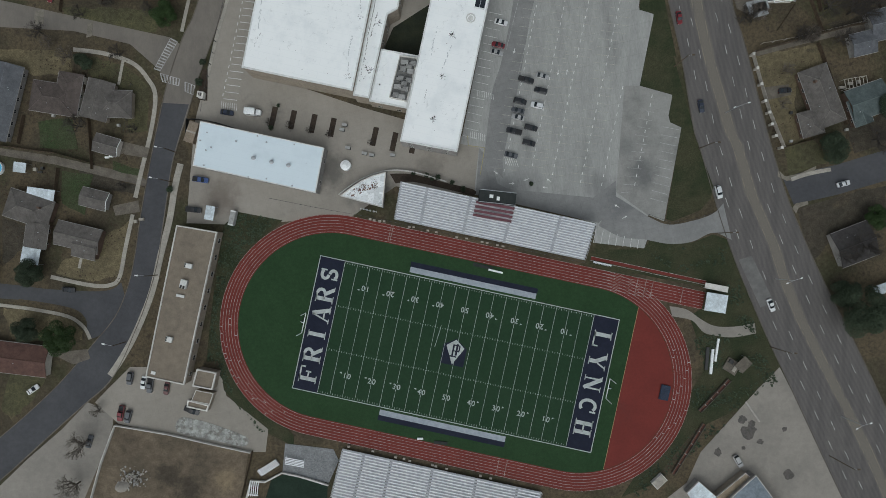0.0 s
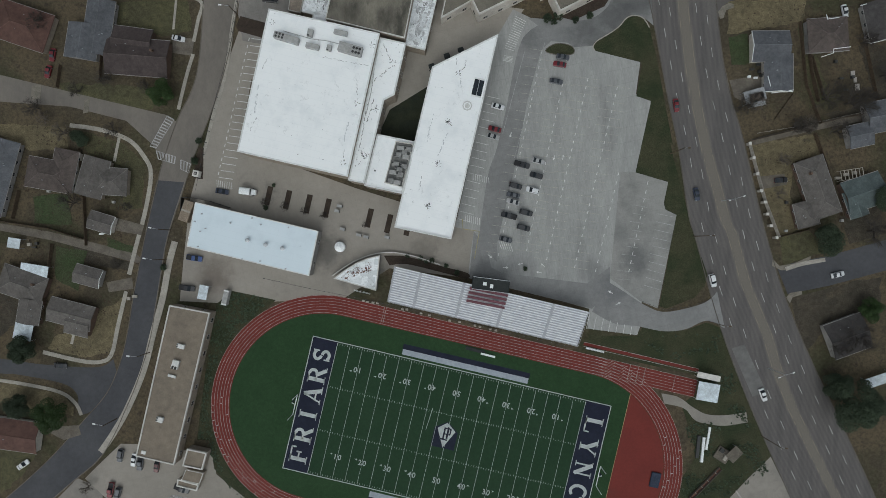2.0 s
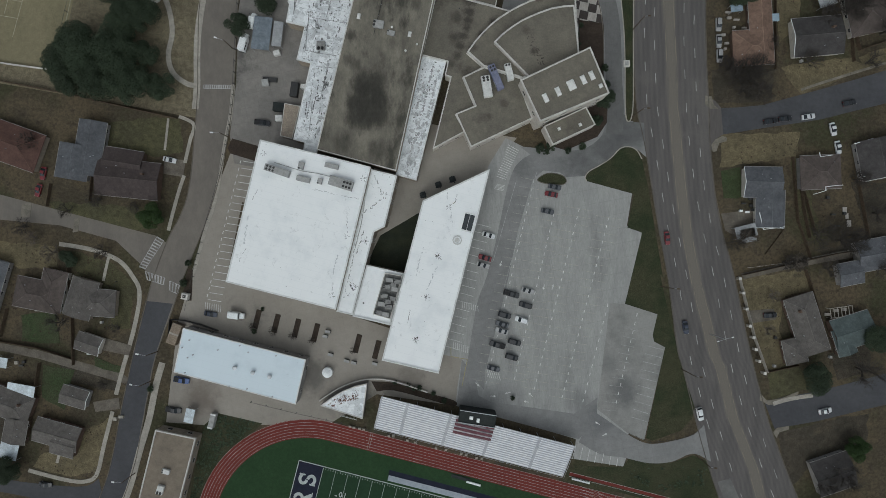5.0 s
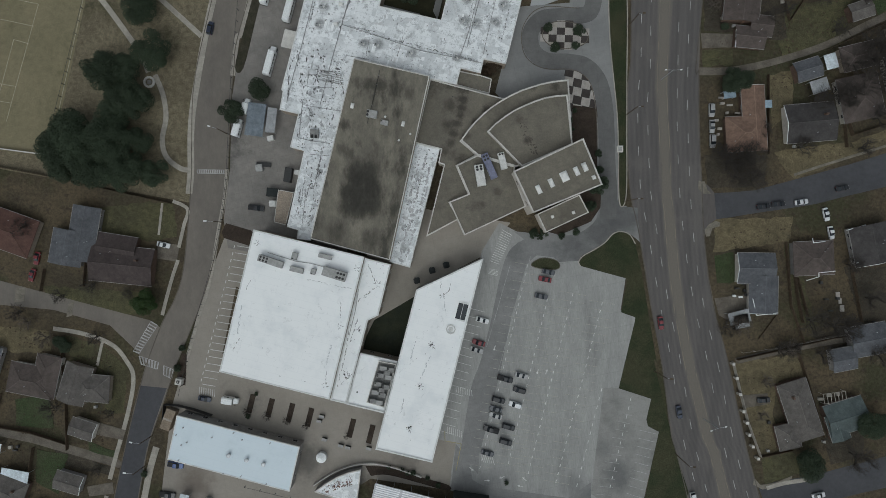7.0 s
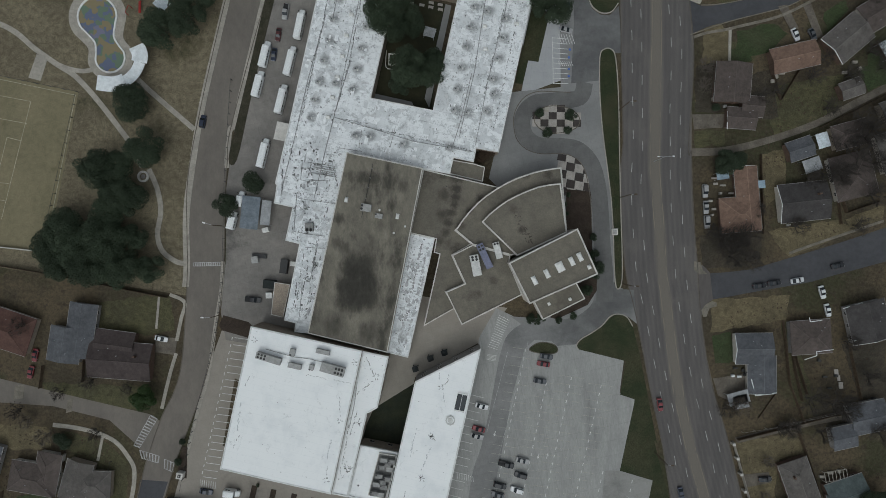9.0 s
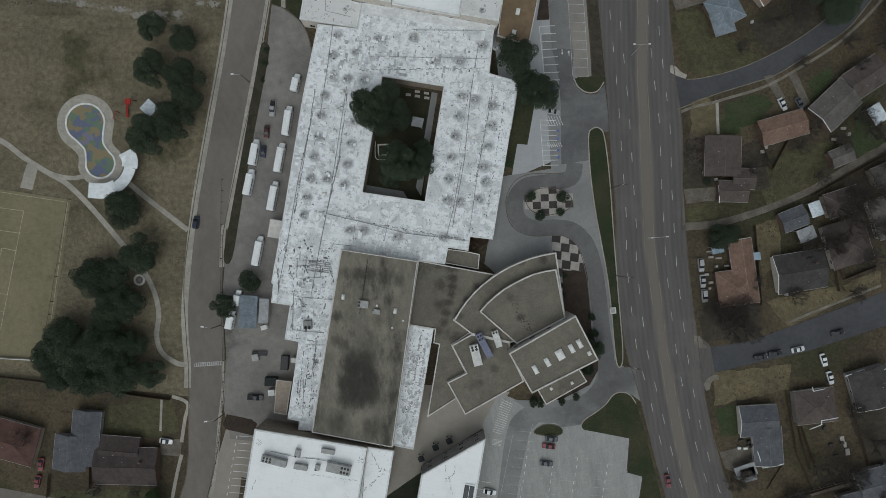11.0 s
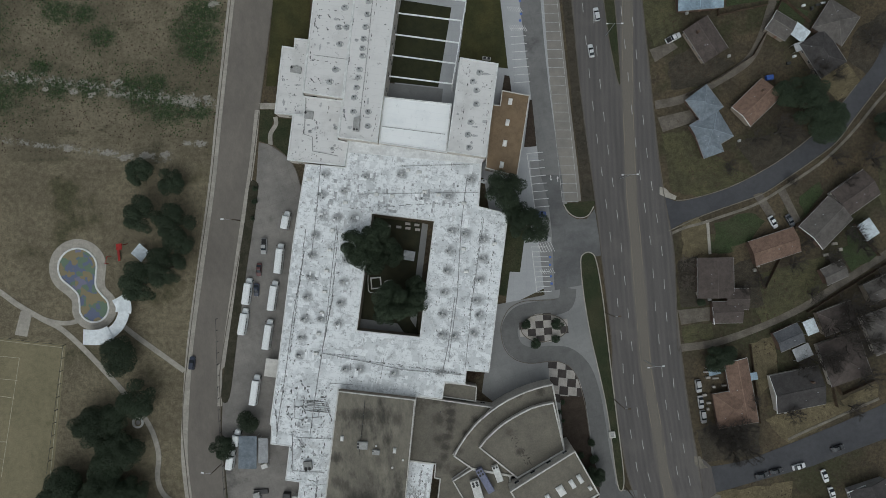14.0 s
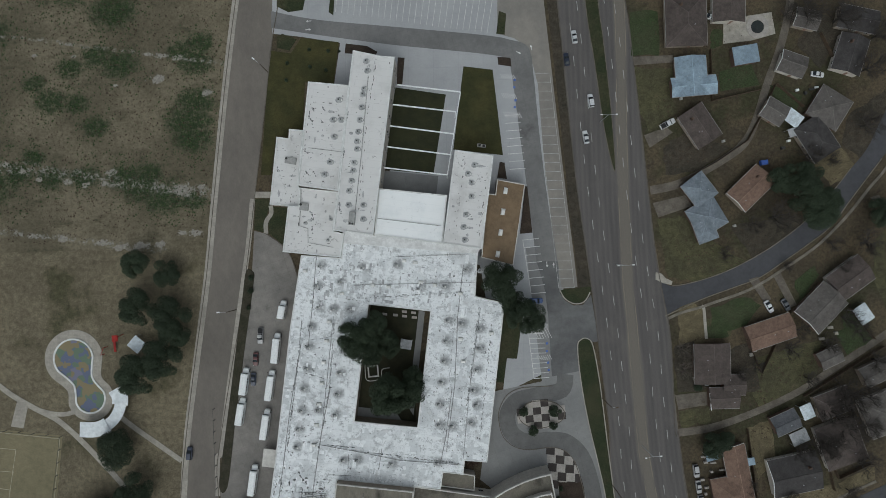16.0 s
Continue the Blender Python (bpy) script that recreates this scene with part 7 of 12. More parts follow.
for lab, wings, colour, fas in HOUSES:
    small = "garage" in lab or "shed" in lab or "outbuilding" in lab
    BUILT[lab] = house(lab, wings, colour, fascia=fas, chimney=not small and len(lab) % 3 == 0 and colour not in ("blue", "steel"), vents=1 if small else 2, category="garage" if "garage" in lab else "shed" if small else "house", name="garage" if "garage" in lab else "shed" if small else "house", windows=not small)


def eave_trim(label, runs, z=2.72):
    """White painted edges along a house's eaves."""
    hs = BUILT[label]
    for run in runs:
        ob = part("eave_trim", strip(bmesh.new(), run, 0.2, z, z + 0.2), FRAME_WHITE, hs, "white painted eave trim")
        ob.matrix_basis = hs.matrix_basis.inverted()


eave_trim("brown shingle house with a back porch", [[(133.6, 113.8), (134.0, 112.2), (138.1, 112.9)], [(132.1, 98.9), (136.4, 100.4), (136.3, 101.8), (142.2, 102.6)]])
eave_trim("dark grey house with white gable trim", [[(145.3, 117.0), (151.9, 119.2), (152.5, 117.2), (155.0, 117.9), (159.4, 119.0)], [(149.3, 105.7), (153.8, 107.0), (154.2, 106.2), (159.5, 107.2)]])
eave_trim("slate-roofed house with white bargeboards", [[(113.6, 91.9), (115.2, 86.0)], [(115.2, 86.0), (122.6, 87.2)]])
eave_trim("grey-brown house with a front drive", [[(104.1, 185.8), (104.1, 179.6)]])


def canopy(label, corners, h, material, name="carport"):
    """A flat sheet roof on four posts."""
    l, w, x, y, t = rect(*corners)
    c = empty(name, label, name.replace("_", " "), x, y, 0, t)
    bm = bmesh.new()
    box(bm, -l / 2, l / 2, -w / 2, w / 2, h, h + 0.09)
    bmesh.ops.bevel(bm, geom=bm.edges[:], offset=0.03, segments=1, affect="EDGES")
    part("roof", bm, material, c)
    for sx in (-1, 1):
        for sy in (-1, 1):
            part("post", box(bmesh.new(), sx * (l / 2 - 0.2) - 0.05, sx * (l / 2 - 0.2) + 0.05, sy * (w / 2 - 0.2) - 0.05, sy * (w / 2 - 0.2) + 0.05, -0.05, h), STEEL, c)
    return c


for lab, corners, m in (
    ("white sheet-metal patio cover beside a house", [(-149.7, 21.7), (-139.8, 20.3), (-140.6, 15.3)], ROOFS["white"]),
    ("white sheet-metal carport in a front yard", [(-151.4, 0.4), (-144.9, -0.8), (-146.0, -6.5)], ROOFS["white"]),
    ("white sheet-metal patio cover", [(126.4, 55.6), (130.2, 57.0), (131.4, 53.3)], ROOFS["white"]),
    ("pale grey sheet patio cover", [(130.5, 168.5), (136.4, 170.6), (137.9, 166.1)], ROOFS["pale"]),
    ("white sheet-metal carport by the alley", [(135.0, 177.9), (139.1, 179.2), (140.6, 174.1)], ROOFS["white"]),
    ("white sheet-metal carport behind a garage", [(142.2, 283.3), (146.6, 279.3), (143.1, 275.7)], ROOFS["white"]),
    ("small pale sheet-metal lean-to", [(140.1, 275.5), (143.5, 276.4), (144.3, 273.5)], ROOFS["pale"]),
    ("white metal boat shelter in a garden", [(156.8, 210.0), (161.4, 212.6), (164.7, 206.9)], ROOFS["white"]),
    ("white sheet roof beside the main road", [(149.9, -14.0), (158.8, -10.8), (160.4, -14.0)], ROOFS["white"]),
    ("pale blue sheet-metal garden shelter", [(100.6, 164.2), (104.8, 164.9), (105.4, 162.3)], ROOFS["blue"]),
    ("small pale blue sheet lean-to", [(115.1, 161.6), (117.7, 161.8), (118.0, 159.1)], ROOFS["blue"]),
    ("pale sheet roof with a bare tree over it", [(105.2, 86.2), (112.4, 88.3), (113.8, 84.0)], ROOFS["pale"]),
    ("pale weathered sheet roof beside bare branches", [(107.2, 85.5), (112.2, 86.7), (113.6, 82.1)], ROOFS["pale"]),
    ("white roofed field shelter beside the track", [(91.8, -15.8), (99.3, -17.0), (98.6, -23.5)], ROOFS["white"]),
    ("pale concrete-roofed store beside the track", [(91.3, -12.4), (99.4, -14.0), (99.0, -16.0)], COPING),
    ("white canopy roof beside the service gate", [(-85.6, 15.0), (-82.4, 14.4), (-83.2, 9.4)], ROOFS["white"]),
    ("flat grey covered entrance beside the bus yard", [(-54.3, 180.8), (-48.6, 179.6), (-49.7, 173.3)], COPING),
    ("small white-roofed garden shed", [(-154.5, 30.6), (-150.0, 30.0), (-150.5, 26.4)], ROOFS["white"]),
):
    canopy(lab, corners, 2.5, m, "carport" if "carport" in lab else "shelter")


# ---------------------------------------------------------------- trees
def unit_oak(seed, leaf, label, flat=0.62):
    """A broad evergreen of crown radius 1: tapered trunk, limbs, a crown of small leaf sprays in uneven lobes."""
    rng = random.Random(seed)
    tree = empty("tree", label, "tree")
    bm = bmesh.new()
    tube(bm, (0, 0, -0.03), (0.02, 0.01, 0.28), 0.075, 0.055, 10)
    lobes = []
    for k in range(30):
        a, r = rng.uniform(0, math.tau), 0.74 * math.sqrt(rng.random())
        lobes.append((Vector((r * math.cos(a), r * math.sin(a), 0.62 + flat * 0.55 * (1 - r * r) + rng.uniform(-0.14, 0.08))), rng.uniform(0.20, 0.34)))
    for c, _ in lobes[:12]:
        mid_ = Vector((0.3 * c.x, 0.3 * c.y, 0.42))
        tube(bm, (0.02, 0.01, 0.24), mid_, 0.035, 0.025, 6)
        tube(bm, mid_, c, 0.024, 0.008, 5)
    part("trunk", bm, BARK, tree)
    verts, faces = [], []
    for c, r in lobes:
        for k in range(int(8500 * r * r) + 150):
            d = Vector((rng.gauss(0, 1), rng.gauss(0, 1), rng.gauss(0.25, 1))).normalized()
            p = c + d * r * rng.uniform(0.78, 1.05) * (1 + 0.15 * noise.noise(c * 9 + d * 3))
            n = (d + Vector((rng.gauss(0, 0.6), rng.gauss(0, 0.6), rng.gauss(0.3, 0.6)))).normalized()
            u = n.orthogonal().normalized()
            u = Matrix.Rotation(rng.uniform(0, math.tau), 3, n) @ u
            v = n.cross(u)
            s = rng.uniform(0.016, 0.034)
            i = len(verts)
            verts += [p - u * s, p - v * s * 0.55, p + u * s, p + v * s * 0.55]
            faces.append((i, i + 1, i + 2, i + 3))
    me = bpy.data.meshes.new("crown")
    me.from_pydata(verts, [], faces)
    me.materials.append(leaf)
    cr = new("crown", me)
    cr.parent = tree
    return tree


def unit_bare(seed, label, tone):
    """A leafless tree of crown radius 1 with fine twigs."""
    rng = random.Random(seed)
    tree = empty("bare_tree", label, "tree")
    bm, tw = bmesh.new(), bmesh.new()
    tube(bm, (0, 0, -0.03), (0, 0, 0.35), 0.05, 0.038, 8)

    def grow(p, d, length, r, depth):
        q = p + d * length
        tube(bm if depth > 2 else tw, p, q, r, r * 0.62, 5 if depth > 2 else 3, False)
        if depth == 0:
            return
        for k in range(3 if depth > 1 else 4):
            n = (d + Vector((rng.gauss(0, 0.55), rng.gauss(0, 0.55), rng.gauss(0.12, 0.35)))).normalized()
            grow(q if k else p.lerp(q, 0.6), n, length * rng.uniform(0.62, 0.85), r * 0.58, depth - 1)

    for k in range(6):
        a = k * math.tau / 6 + rng.uniform(-0.4, 0.4)
        grow(Vector((0, 0, rng.uniform(0.25, 0.36))), Vector((math.cos(a), math.sin(a), rng.uniform(0.5, 1.3))).normalized(), 0.31, 0.034, 5)
    part("trunk", bm, tone, tree)
    part("twig_mass", tw, tone, tree)
    return tree


PROTOS = {}


def plant(kind, spots, label, group="trees of the neighbourhood", lift=1.0):
    for i, (x, y, r) in enumerate(spots):
        key = (kind, (int(x * 7 + y * 3) + i) % (4 if kind == "oak" else 2))
        m = pose(x, y, 0, 0, 0, (x * 37 + y * 11) % 360)
        tall = lift if kind == "oak" else 0.95
        size = Matrix.Diagonal((r, r, min(r, 9.5) * tall, 1))
        if key not in PROTOS:
            leaf = {"oak": OAK_LEAF, "green": GREEN_LEAF, "dry": DRY_LEAF}.get(kind)
            ob = unit_oak(11 + 7 * key[1] + len(kind), leaf, label) if leaf else unit_bare(3 + key[1], label, TWIG if kind == "bare" else DARK_TWIG)
            ob.matrix_basis = m @ size
            PROTOS[key] = (ob, r, min(r, 9.5) * tall)
        else:
            p, r0, z0 = PROTOS[key]
            ob = copy_thing(p, m @ Matrix.Diagonal((r / r0, r / r0, min(r, 9.5) * tall / z0, 1)))
        tagged(ob, label, "tree", group)


plant("oak", [(-99.5, 170.4, 7.4), (-116.0, 162.6, 7.6), (-109.2, 164.6, 6.0), (-105.4, 153.2, 7.4), (-127.6, 142.2, 7.6), (-133.4, 135.3, 6.6), (-122.3, 136.8, 9.0), (-112.7, 138.0, 9.0), (-104.4, 137.8, 6.4), (-130.0, 129.8, 6.6), (-119.0, 129.2, 8.6), (-108.0, 128.6, 8.4), (-98.0, 128.2, 5.6), (-113.5, 146.2, 7.0), (-110.6, 155.0, 6.0)], "dark evergreen live oak in the park", "park oaks")
plant("oak", [(-92.7, 249.8, 5.6), (-82.1, 245.7, 5.3), (-92.3, 234.7, 7.2), (-81.2, 231.1, 7.2), (-81.4, 223.0, 6.2), (-86.0, 216.0, 7.6), (-94.6, 211.4, 8.0), (-99.6, 211.0, 4.4), (-105.2, 186.0, 7.2)], "dark evergreen live oak on dry park grass", "park oaks")
plant("oak", [(-62.2, 159.2, 4.3), (-71.9, 151.0, 4.7)], "round dark evergreen beside the bus yard", "school trees")
plant("oak", [(-18.4, 217.6, 6.7), (-10.4, 219.6, 6.7), (-14.4, 212.4, 6.3), (-6.8, 213.8, 5.1), (-6.9, 197.6, 7.9), (-0.4, 197.2, 5.9), (-10.1, 193.9, 5.1), (1.3, 201.5, 4.7)], "broad dark evergreen in the school courtyard", "school trees", 1.6)
plant("oak", [(34.2, 232.6, 7.5), (41.4, 219.1, 7.5), (37.4, 224.4, 5.1)], "dark evergreen beside the school wing", "school trees", 1.4)
plant("oak", [(143.5, -21.6, 9.9), (139.2, -16.1, 5.5), (-147.8, -9.0, 5.5), (-149.5, -29.3, 5.1), (134.7, 34.5, 5.9)], "dark evergreen street tree")
plant("oak", [(136.0, 258.4, 5.6), (142.4, 252.6, 7.2), (147.4, 245.4, 6.6), (144.6, 258.6, 5.6), (151.5, 249.5, 5.2), (168.6, 243.7, 5.9)], "large dark evergreen among houses")
plant("oak", [(103.0, 167.8, 5.1), (-129.0, 65.8, 2.8), (156.3, 50.0, 5.9)], "dark evergreen shrub tree by the alley")
plant("green", [(-99.9, 82.8, 5.2), (-137.2, -32.0, 6.4), (150.7, 10.4, 4.8)], "fresh green tree in a front yard")
plant("dry", [(19.9, 170.7, 3.2), (17.4, 168.7, 2.4)], "russet leafless shrub beside the school", "school trees")
plant("oak", [(38.5, 185.0, 2.0), (49.5, 184.1, 2.4), (41.2, 178.0, 2.2), (48.6, 179.0, 1.8)], "dark shrub on the checkered island", "island shrubs")
plant("oak", [(-131.0, 67.4, 2.6), (-88.9, 59.2, 1.6), (-87.6, 66.3, 1.4), (-99.5, 20.8, 1.4)], "small dark evergreen shrub", "garden shrubs")
plant("grey_bare", [(106.7, 134.6, 6.2), (112.6, 133.6, 5.6), (103.4, 139.6, 6.0), (110.8, 142.6, 6.4), (99.6, 143.4, 4.4), (-120.5, 87.9, 4.3), (-106.5, 85.3, 3.6), (105.4, 81.2, 4.7), (106.7, 141.3, 6.7), (142.7, 83.2, 7.9), (134.8, 84.9, 6.7), (151.8, 38.1, 7.9), (158.6, 73.8, 5.9), (139.7, 187.4, 5.1)], "bare winter tree with fine grey twigs")
plant("bare", [(-130.3, -70.5, 6.8), (-132.8, -84.9, 6.8), (-125.2, -58.4, 3.6), (120.1, 62.7, 3.6), (119.2, 50.9, 3.2), (127.9, 74.5, 4.8), (109.3, 82.5, 5.2), (-136.0, 68.4, 4.8), (-143.0, 73.4, 3.6)], "bare winter tree with pale branches")
plant("bare", [(96.8, 201.6, 4.6), (96.4, 194.8, 4.6)], "bare winter tree with pale branches")
plant("grey_bare", [(116.7, 191.6, 4.4), (134.3, 198.3, 5.0), (108.0, 138.9, 5.6), (121.7, 193.6, 4.2), (138.4, 204.7, 4.2)], "bare winter tree with fine dark twigs")
plant("grey_bare", [(150.2, 315.9, 8.7), (161.7, 312.8, 8.7), (169.9, 294.2, 7.9), (147.5, 266.2, 5.5), (132.6, 245.2, 8.2), (125.0, 243.4, 5.0), (114.7, 233.9, 4.0), (152.4, 234.4, 4.8), (164.1, 233.3, 6.7), (159.2, 202.0, 5.1)], "bare winter tree with fine grey twigs")
plant("grey_bare", [(155.0, 180.6, 8.7), (150.3, 169.1, 7.9), (142.1, 163.8, 6.7), (155.3, 156.9, 6.7)], "bare winter tree with fine grey twigs")
plant("grey_bare", [(146.8, 1.5, 7.2), (139.9, -2.4, 6.0), (-117.9, 69.4, 4.4), (-132.0, 43.5, 5.2), (-116.0, 21.5, 3.2), (-112.0, 42.4, 3.2)], "bare winter tree with fine grey twigs")

plant("grey_bare", [(144.3, 163.9, 6.7), (151.7, 177.8, 7.1), (134.5, 161.7, 5.1), (129.1, 145.8, 5.1), (150.6, 146.4, 5.1), (147.9, 105.0, 5.1), (155.1, 93.4, 5.9), (124.3, 74.8, 4.7), (146.6, 83.3, 6.7), (147.2, 199.3, 5.5), (154.8, 207.4, 5.9), (101.8, 142.2, 5.1), (128.2, 74.9, 4.3), (139.0, 73.2, 5.1), (115.2, 151.4, 4.0), (-144.9, 107.1, 5.1), (-131.4, 83.6, 4.0), (-146.2, 77.2, 4.7)], "bare winter tree with dense grey twigs")
plant("grey_bare", [(155.1, 263.8, 4.4), (168.0, 274.5, 6.7), (174.9, 305.6, 7.9), (155.5, 226.1, 4.4), (164.1, 191.7, 6.7), (151.5, 182.9, 6.7), (144.8, 175.6, 6.7), (158.0, 168.5, 5.9), (137.9, 164.4, 5.5), (144.3, 316.4, 4.8), (135.9, 228.0, 3.6)], "bare winter tree with dense grey twigs")
plant("oak", [(142.6, 302.1, 1.6), (101.0, 187.4, 1.6), (108.4, 168.4, 3.6)], "dark evergreen bush by the alley")

# ---------------------------------------------------------------- vehicles
PAINT = {k: plain("car_paint_" + k, c, 0.35, 0.2, 0.6) for k, c in dict(white=(0.62, 0.63, 0.64), silver=(0.33, 0.33, 0.33), black=(0.014, 0.015, 0.018), grey=(0.07, 0.075, 0.085), red=(0.15, 0.010, 0.016), blue=(0.035, 0.07, 0.20), maroon=(0.075, 0.018, 0.018), navy=(0.018, 0.026, 0.05)).items()}
LAMP_GLASS = plain("lamp_lens", (0.5, 0.5, 0.48), 0.2)
TAIL = plain("tail_lens", (0.25, 0.01, 0.01), 0.3)


def hull(bm, rows, mat=0):
    """A body from cross-sections: x, half width, z low, z high, shoulder."""
    rings = []
    for x, w, z0, z1, s in rows:
        rings.append([bm.verts.new(q) for q in ((x, -w, z0), (x, -w, z1 - s), (x, -w + s * 1.3, z1), (x, w - s * 1.3, z1), (x, w, z1 - s), (x, w, z0))])
    for a, b in zip(rings, rings[1:]):
        for k in range(6):
            j = (k + 1) % 6
            bm.faces.new((a[k], b[k], b[j], a[j])).material_index = mat
    bm.faces.new(rings[0]).material_index = mat
    bm.faces.new(rings[-1][::-1]).material_index = mat
    return bm


def wheels(parent, spots, r=0.33, w=0.22):
    for x, y in spots:
        s = 1 if y > 0 else -1
        tyre = part("wheel", tube(bmesh.new(), (x, y - s * w, r), (x, y, r), r, n=14), RUBBER, parent)
        part("rim", tube(bmesh.new(), (x, y - 0.02 * s, r), (x, y + 0.012 * s, r), r * 0.6, n=10), STEEL, tyre)


def build_car(kind, paint, label):
    c = empty("car" if kind != "pickup" else "pickup_truck", label, "car" if kind != "pickup" else "truck")
    p = PAINT[paint]
    L, Wd = {"sedan": (2.35, 0.91), "suv": (2.35, 0.96), "pickup": (2.85, 1.0)}[kind]
    zb = {"sedan": 0.86, "suv": 1.02, "pickup": 1.05}[kind]
    zt = {"sedan": 1.44, "suv": 1.74, "pickup": 1.83}[kind]
    rows = [(-L, Wd - 0.14, 0.42, zb - 0.12, 0.08), (-L + 0.12, Wd - 0.04, 0.24, zb - 0.02, 0.1), (-L * 0.4, Wd, 0.2, zb, 0.1), (L * 0.35, Wd, 0.2, zb, 0.1), (L - 0.25, Wd - 0.05, 0.22, zb - 0.14, 0.1), (L, Wd - 0.22, 0.38, zb - 0.26, 0.08)]
    body = part("body", hull(bmesh.new(), rows), p, c)
    if kind == "sedan":
        g, t = (-1.75, -1.05, 0.25, 1.05), (-0.95, 0.15)
    elif kind == "suv":
        g, t = (-2.2, -1.95, 0.35, 1.15), (-1.9, 0.3)
    else:
        g, t = (-0.75, -0.6, 0.75, 1.45), (-0.55, 0.7)
    glass = part("window_glass", hull(bmesh.new(), [(g[0], Wd - 0.12, zb - 0.05, zb + 0.02, 0.02), (g[1], Wd - 0.2, zb - 0.05, zt - 0.05, 0.1), (g[2], Wd - 0.2, zb - 0.05, zt - 0.05, 0.1), (g[3], Wd - 0.12, zb - 0.08, zb - 0.01, 0.02)]), GLASS, c, "dark tinted glass")
    part("roof_panel", hull(bmesh.new(), [(t[0], Wd - 0.27, zt - 0.12, zt - 0.03, 0.04), (t[0] + 0.2, Wd - 0.23, zt - 0.12, zt + 0.01, 0.05), (t[1] - 0.25, Wd - 0.23, zt - 0.12, zt + 0.01, 0.05), (t[1], Wd - 0.27, zt - 0.12, zt - 0.03, 0.04)]), p, c)
    if kind == "pickup":
        part("cargo_bed", box(bmesh.new(), -L + 0.12, -0.85, -Wd + 0.14, Wd - 0.14, zb - 0.2, zb + 0.012), RUBBER, c, "dark open cargo bed")
    for s in (-1, 1):
        part("headlight", box(bmesh.new(), L - 0.22, L - 0.03, s * (Wd - 0.34) - 0.16, s * (Wd - 0.34) + 0.12, zb - 0.36, zb - 0.22), LAMP_GLASS, c)
        part("tail_light", box(bmesh.new(), -L - 0.01, -L + 0.1, s * (Wd - 0.28) - 0.12, s * (Wd - 0.28) + 0.1, zb - 0.3, zb - 0.12), TAIL, c)
        part("mirror", box(bmesh.new(), g[3] - 0.35, g[3] - 0.2, s * (Wd + 0.02) - 0.08, s * (Wd + 0.02) + 0.08, zb - 0.04, zb + 0.1), p, c)
    wheels(c, [(x, y) for x in (-L * 0.62, L * 0.64) for y in (-Wd + 0.02, Wd - 0.02)], 0.33 if kind == "sedan" else 0.38)
    return c


CARS = {}


def park(kind, paint, spots, label, group="parked cars"):
    for x, y, turn in spots:
        m = pose(x, y, 0.075, 0, 0, turn)
        if (kind, paint) not in CARS:
            CARS[kind, paint] = build_car(kind, paint, label)
            CARS[kind, paint].matrix_basis = m
            ob = CARS[kind, paint]
        else:
            ob = copy_thing(CARS[kind, paint], m)
        tagged(ob, label, group=group)


LOT = "cars in the school car park"
park("sedan", "white", [(19.3, 80.4, -14)], "white sedan parked in the school car park", LOT)
park("suv", "white", [(32.2, 50.7, -194)], "white sport utility car in the car park", LOT)
park("sedan", "red", [(18.3, 72.3, -194)] + [(41.0, 95.8, -189)], "red sedan parked in a stall", LOT)
park("sedan", "silver", [(17.7, 69.7, -14), (34.0, 61.2, -14), (25.3, 46.5, -194)], "silver sedan parked in a stall", LOT)
park("suv", "black", [(26.1, 52.2, -14), (29.2, 37.3, -14), (33.4, 56.0, -194), (30.0, 42.7, -14)], "black sport utility car parked in a stall", LOT)
park("pickup", "black", [(28.2, 59.8, -14), (23.9, 41.5, -194)], "black pickup truck parked in a stall", LOT)
park("sedan", "grey", [(25.3, 48.9, -194), (22.9, 33.0, -14)] + [(42.1, 98.4, -9), (39.9, 89.7, -9)], "dark grey sedan parked in a stall", LOT)
SCH = "cars round the school"
park("sedan", "navy", [(-79.0, 48.4, -8)], "navy sedan beside the gymnasium", SCH)
park("pickup", "blue", [(-88.6, 24.3, -8)], "blue pickup truck behind the low block", SCH)
park("pickup", "black", [(-91.1, 13.5, -6)] + [(-62.9, 117.4, -5)] + [(-91.8, -58.7, -20)], "black pickup truck in the service yard", SCH)
park("suv", "grey", [(-114.2, -47.2, -100), (-114.9, -61.0, -105)], "dark grey car in the south yard", SCH)
park("sedan", "white", [(-109.3, -48.8, -100)], "white sedan in the south yard", SCH)
park("pickup", "grey", [(-106.9, -49.6, -98)], "blue-grey pickup truck in the south yard", SCH)
park("sedan", "maroon", [(-101.0, -50.8, -100)] + [(-54.9, 212.2, -97)], "maroon sedan in the yard", SCH)
park("pickup", "red", [(-117.5, -59.8, -100)], "red pickup truck in the south yard", SCH)
park("sedan", "navy", [(-56.4, 205.1, -97)], "dark sedan between the buses", SCH)
park("pickup", "silver", [(-52.4, 220.4, -97)], "silver pickup truck beside the buses", SCH)
park("suv", "blue", [(46.7, 223.6, -5)], "blue sport utility car by the entrance", SCH)
park("sedan", "silver", [(47.7, 214.8, -13)], "silver sedan under a tree by the entrance", SCH)
STR = "cars on the streets"
park("suv", "navy", [(-81.6, 180.9, 81)], "dark blue car at the street kerb", STR)
park("sedan", "red", [(-141.1, 96.5, -99), (-142.6, 90.4, -104)], "red car in a driveway", STR)
park("sedan", "white", [(-95.7, 103.0, -11), (130.7, 126.6, 11), (139.6, 122.5, -74), (141.6, 116.1, -77)] + [(-149.4, -51.3, 35), (141.0, 22.6, 15)], "white sedan in the residential street", STR)
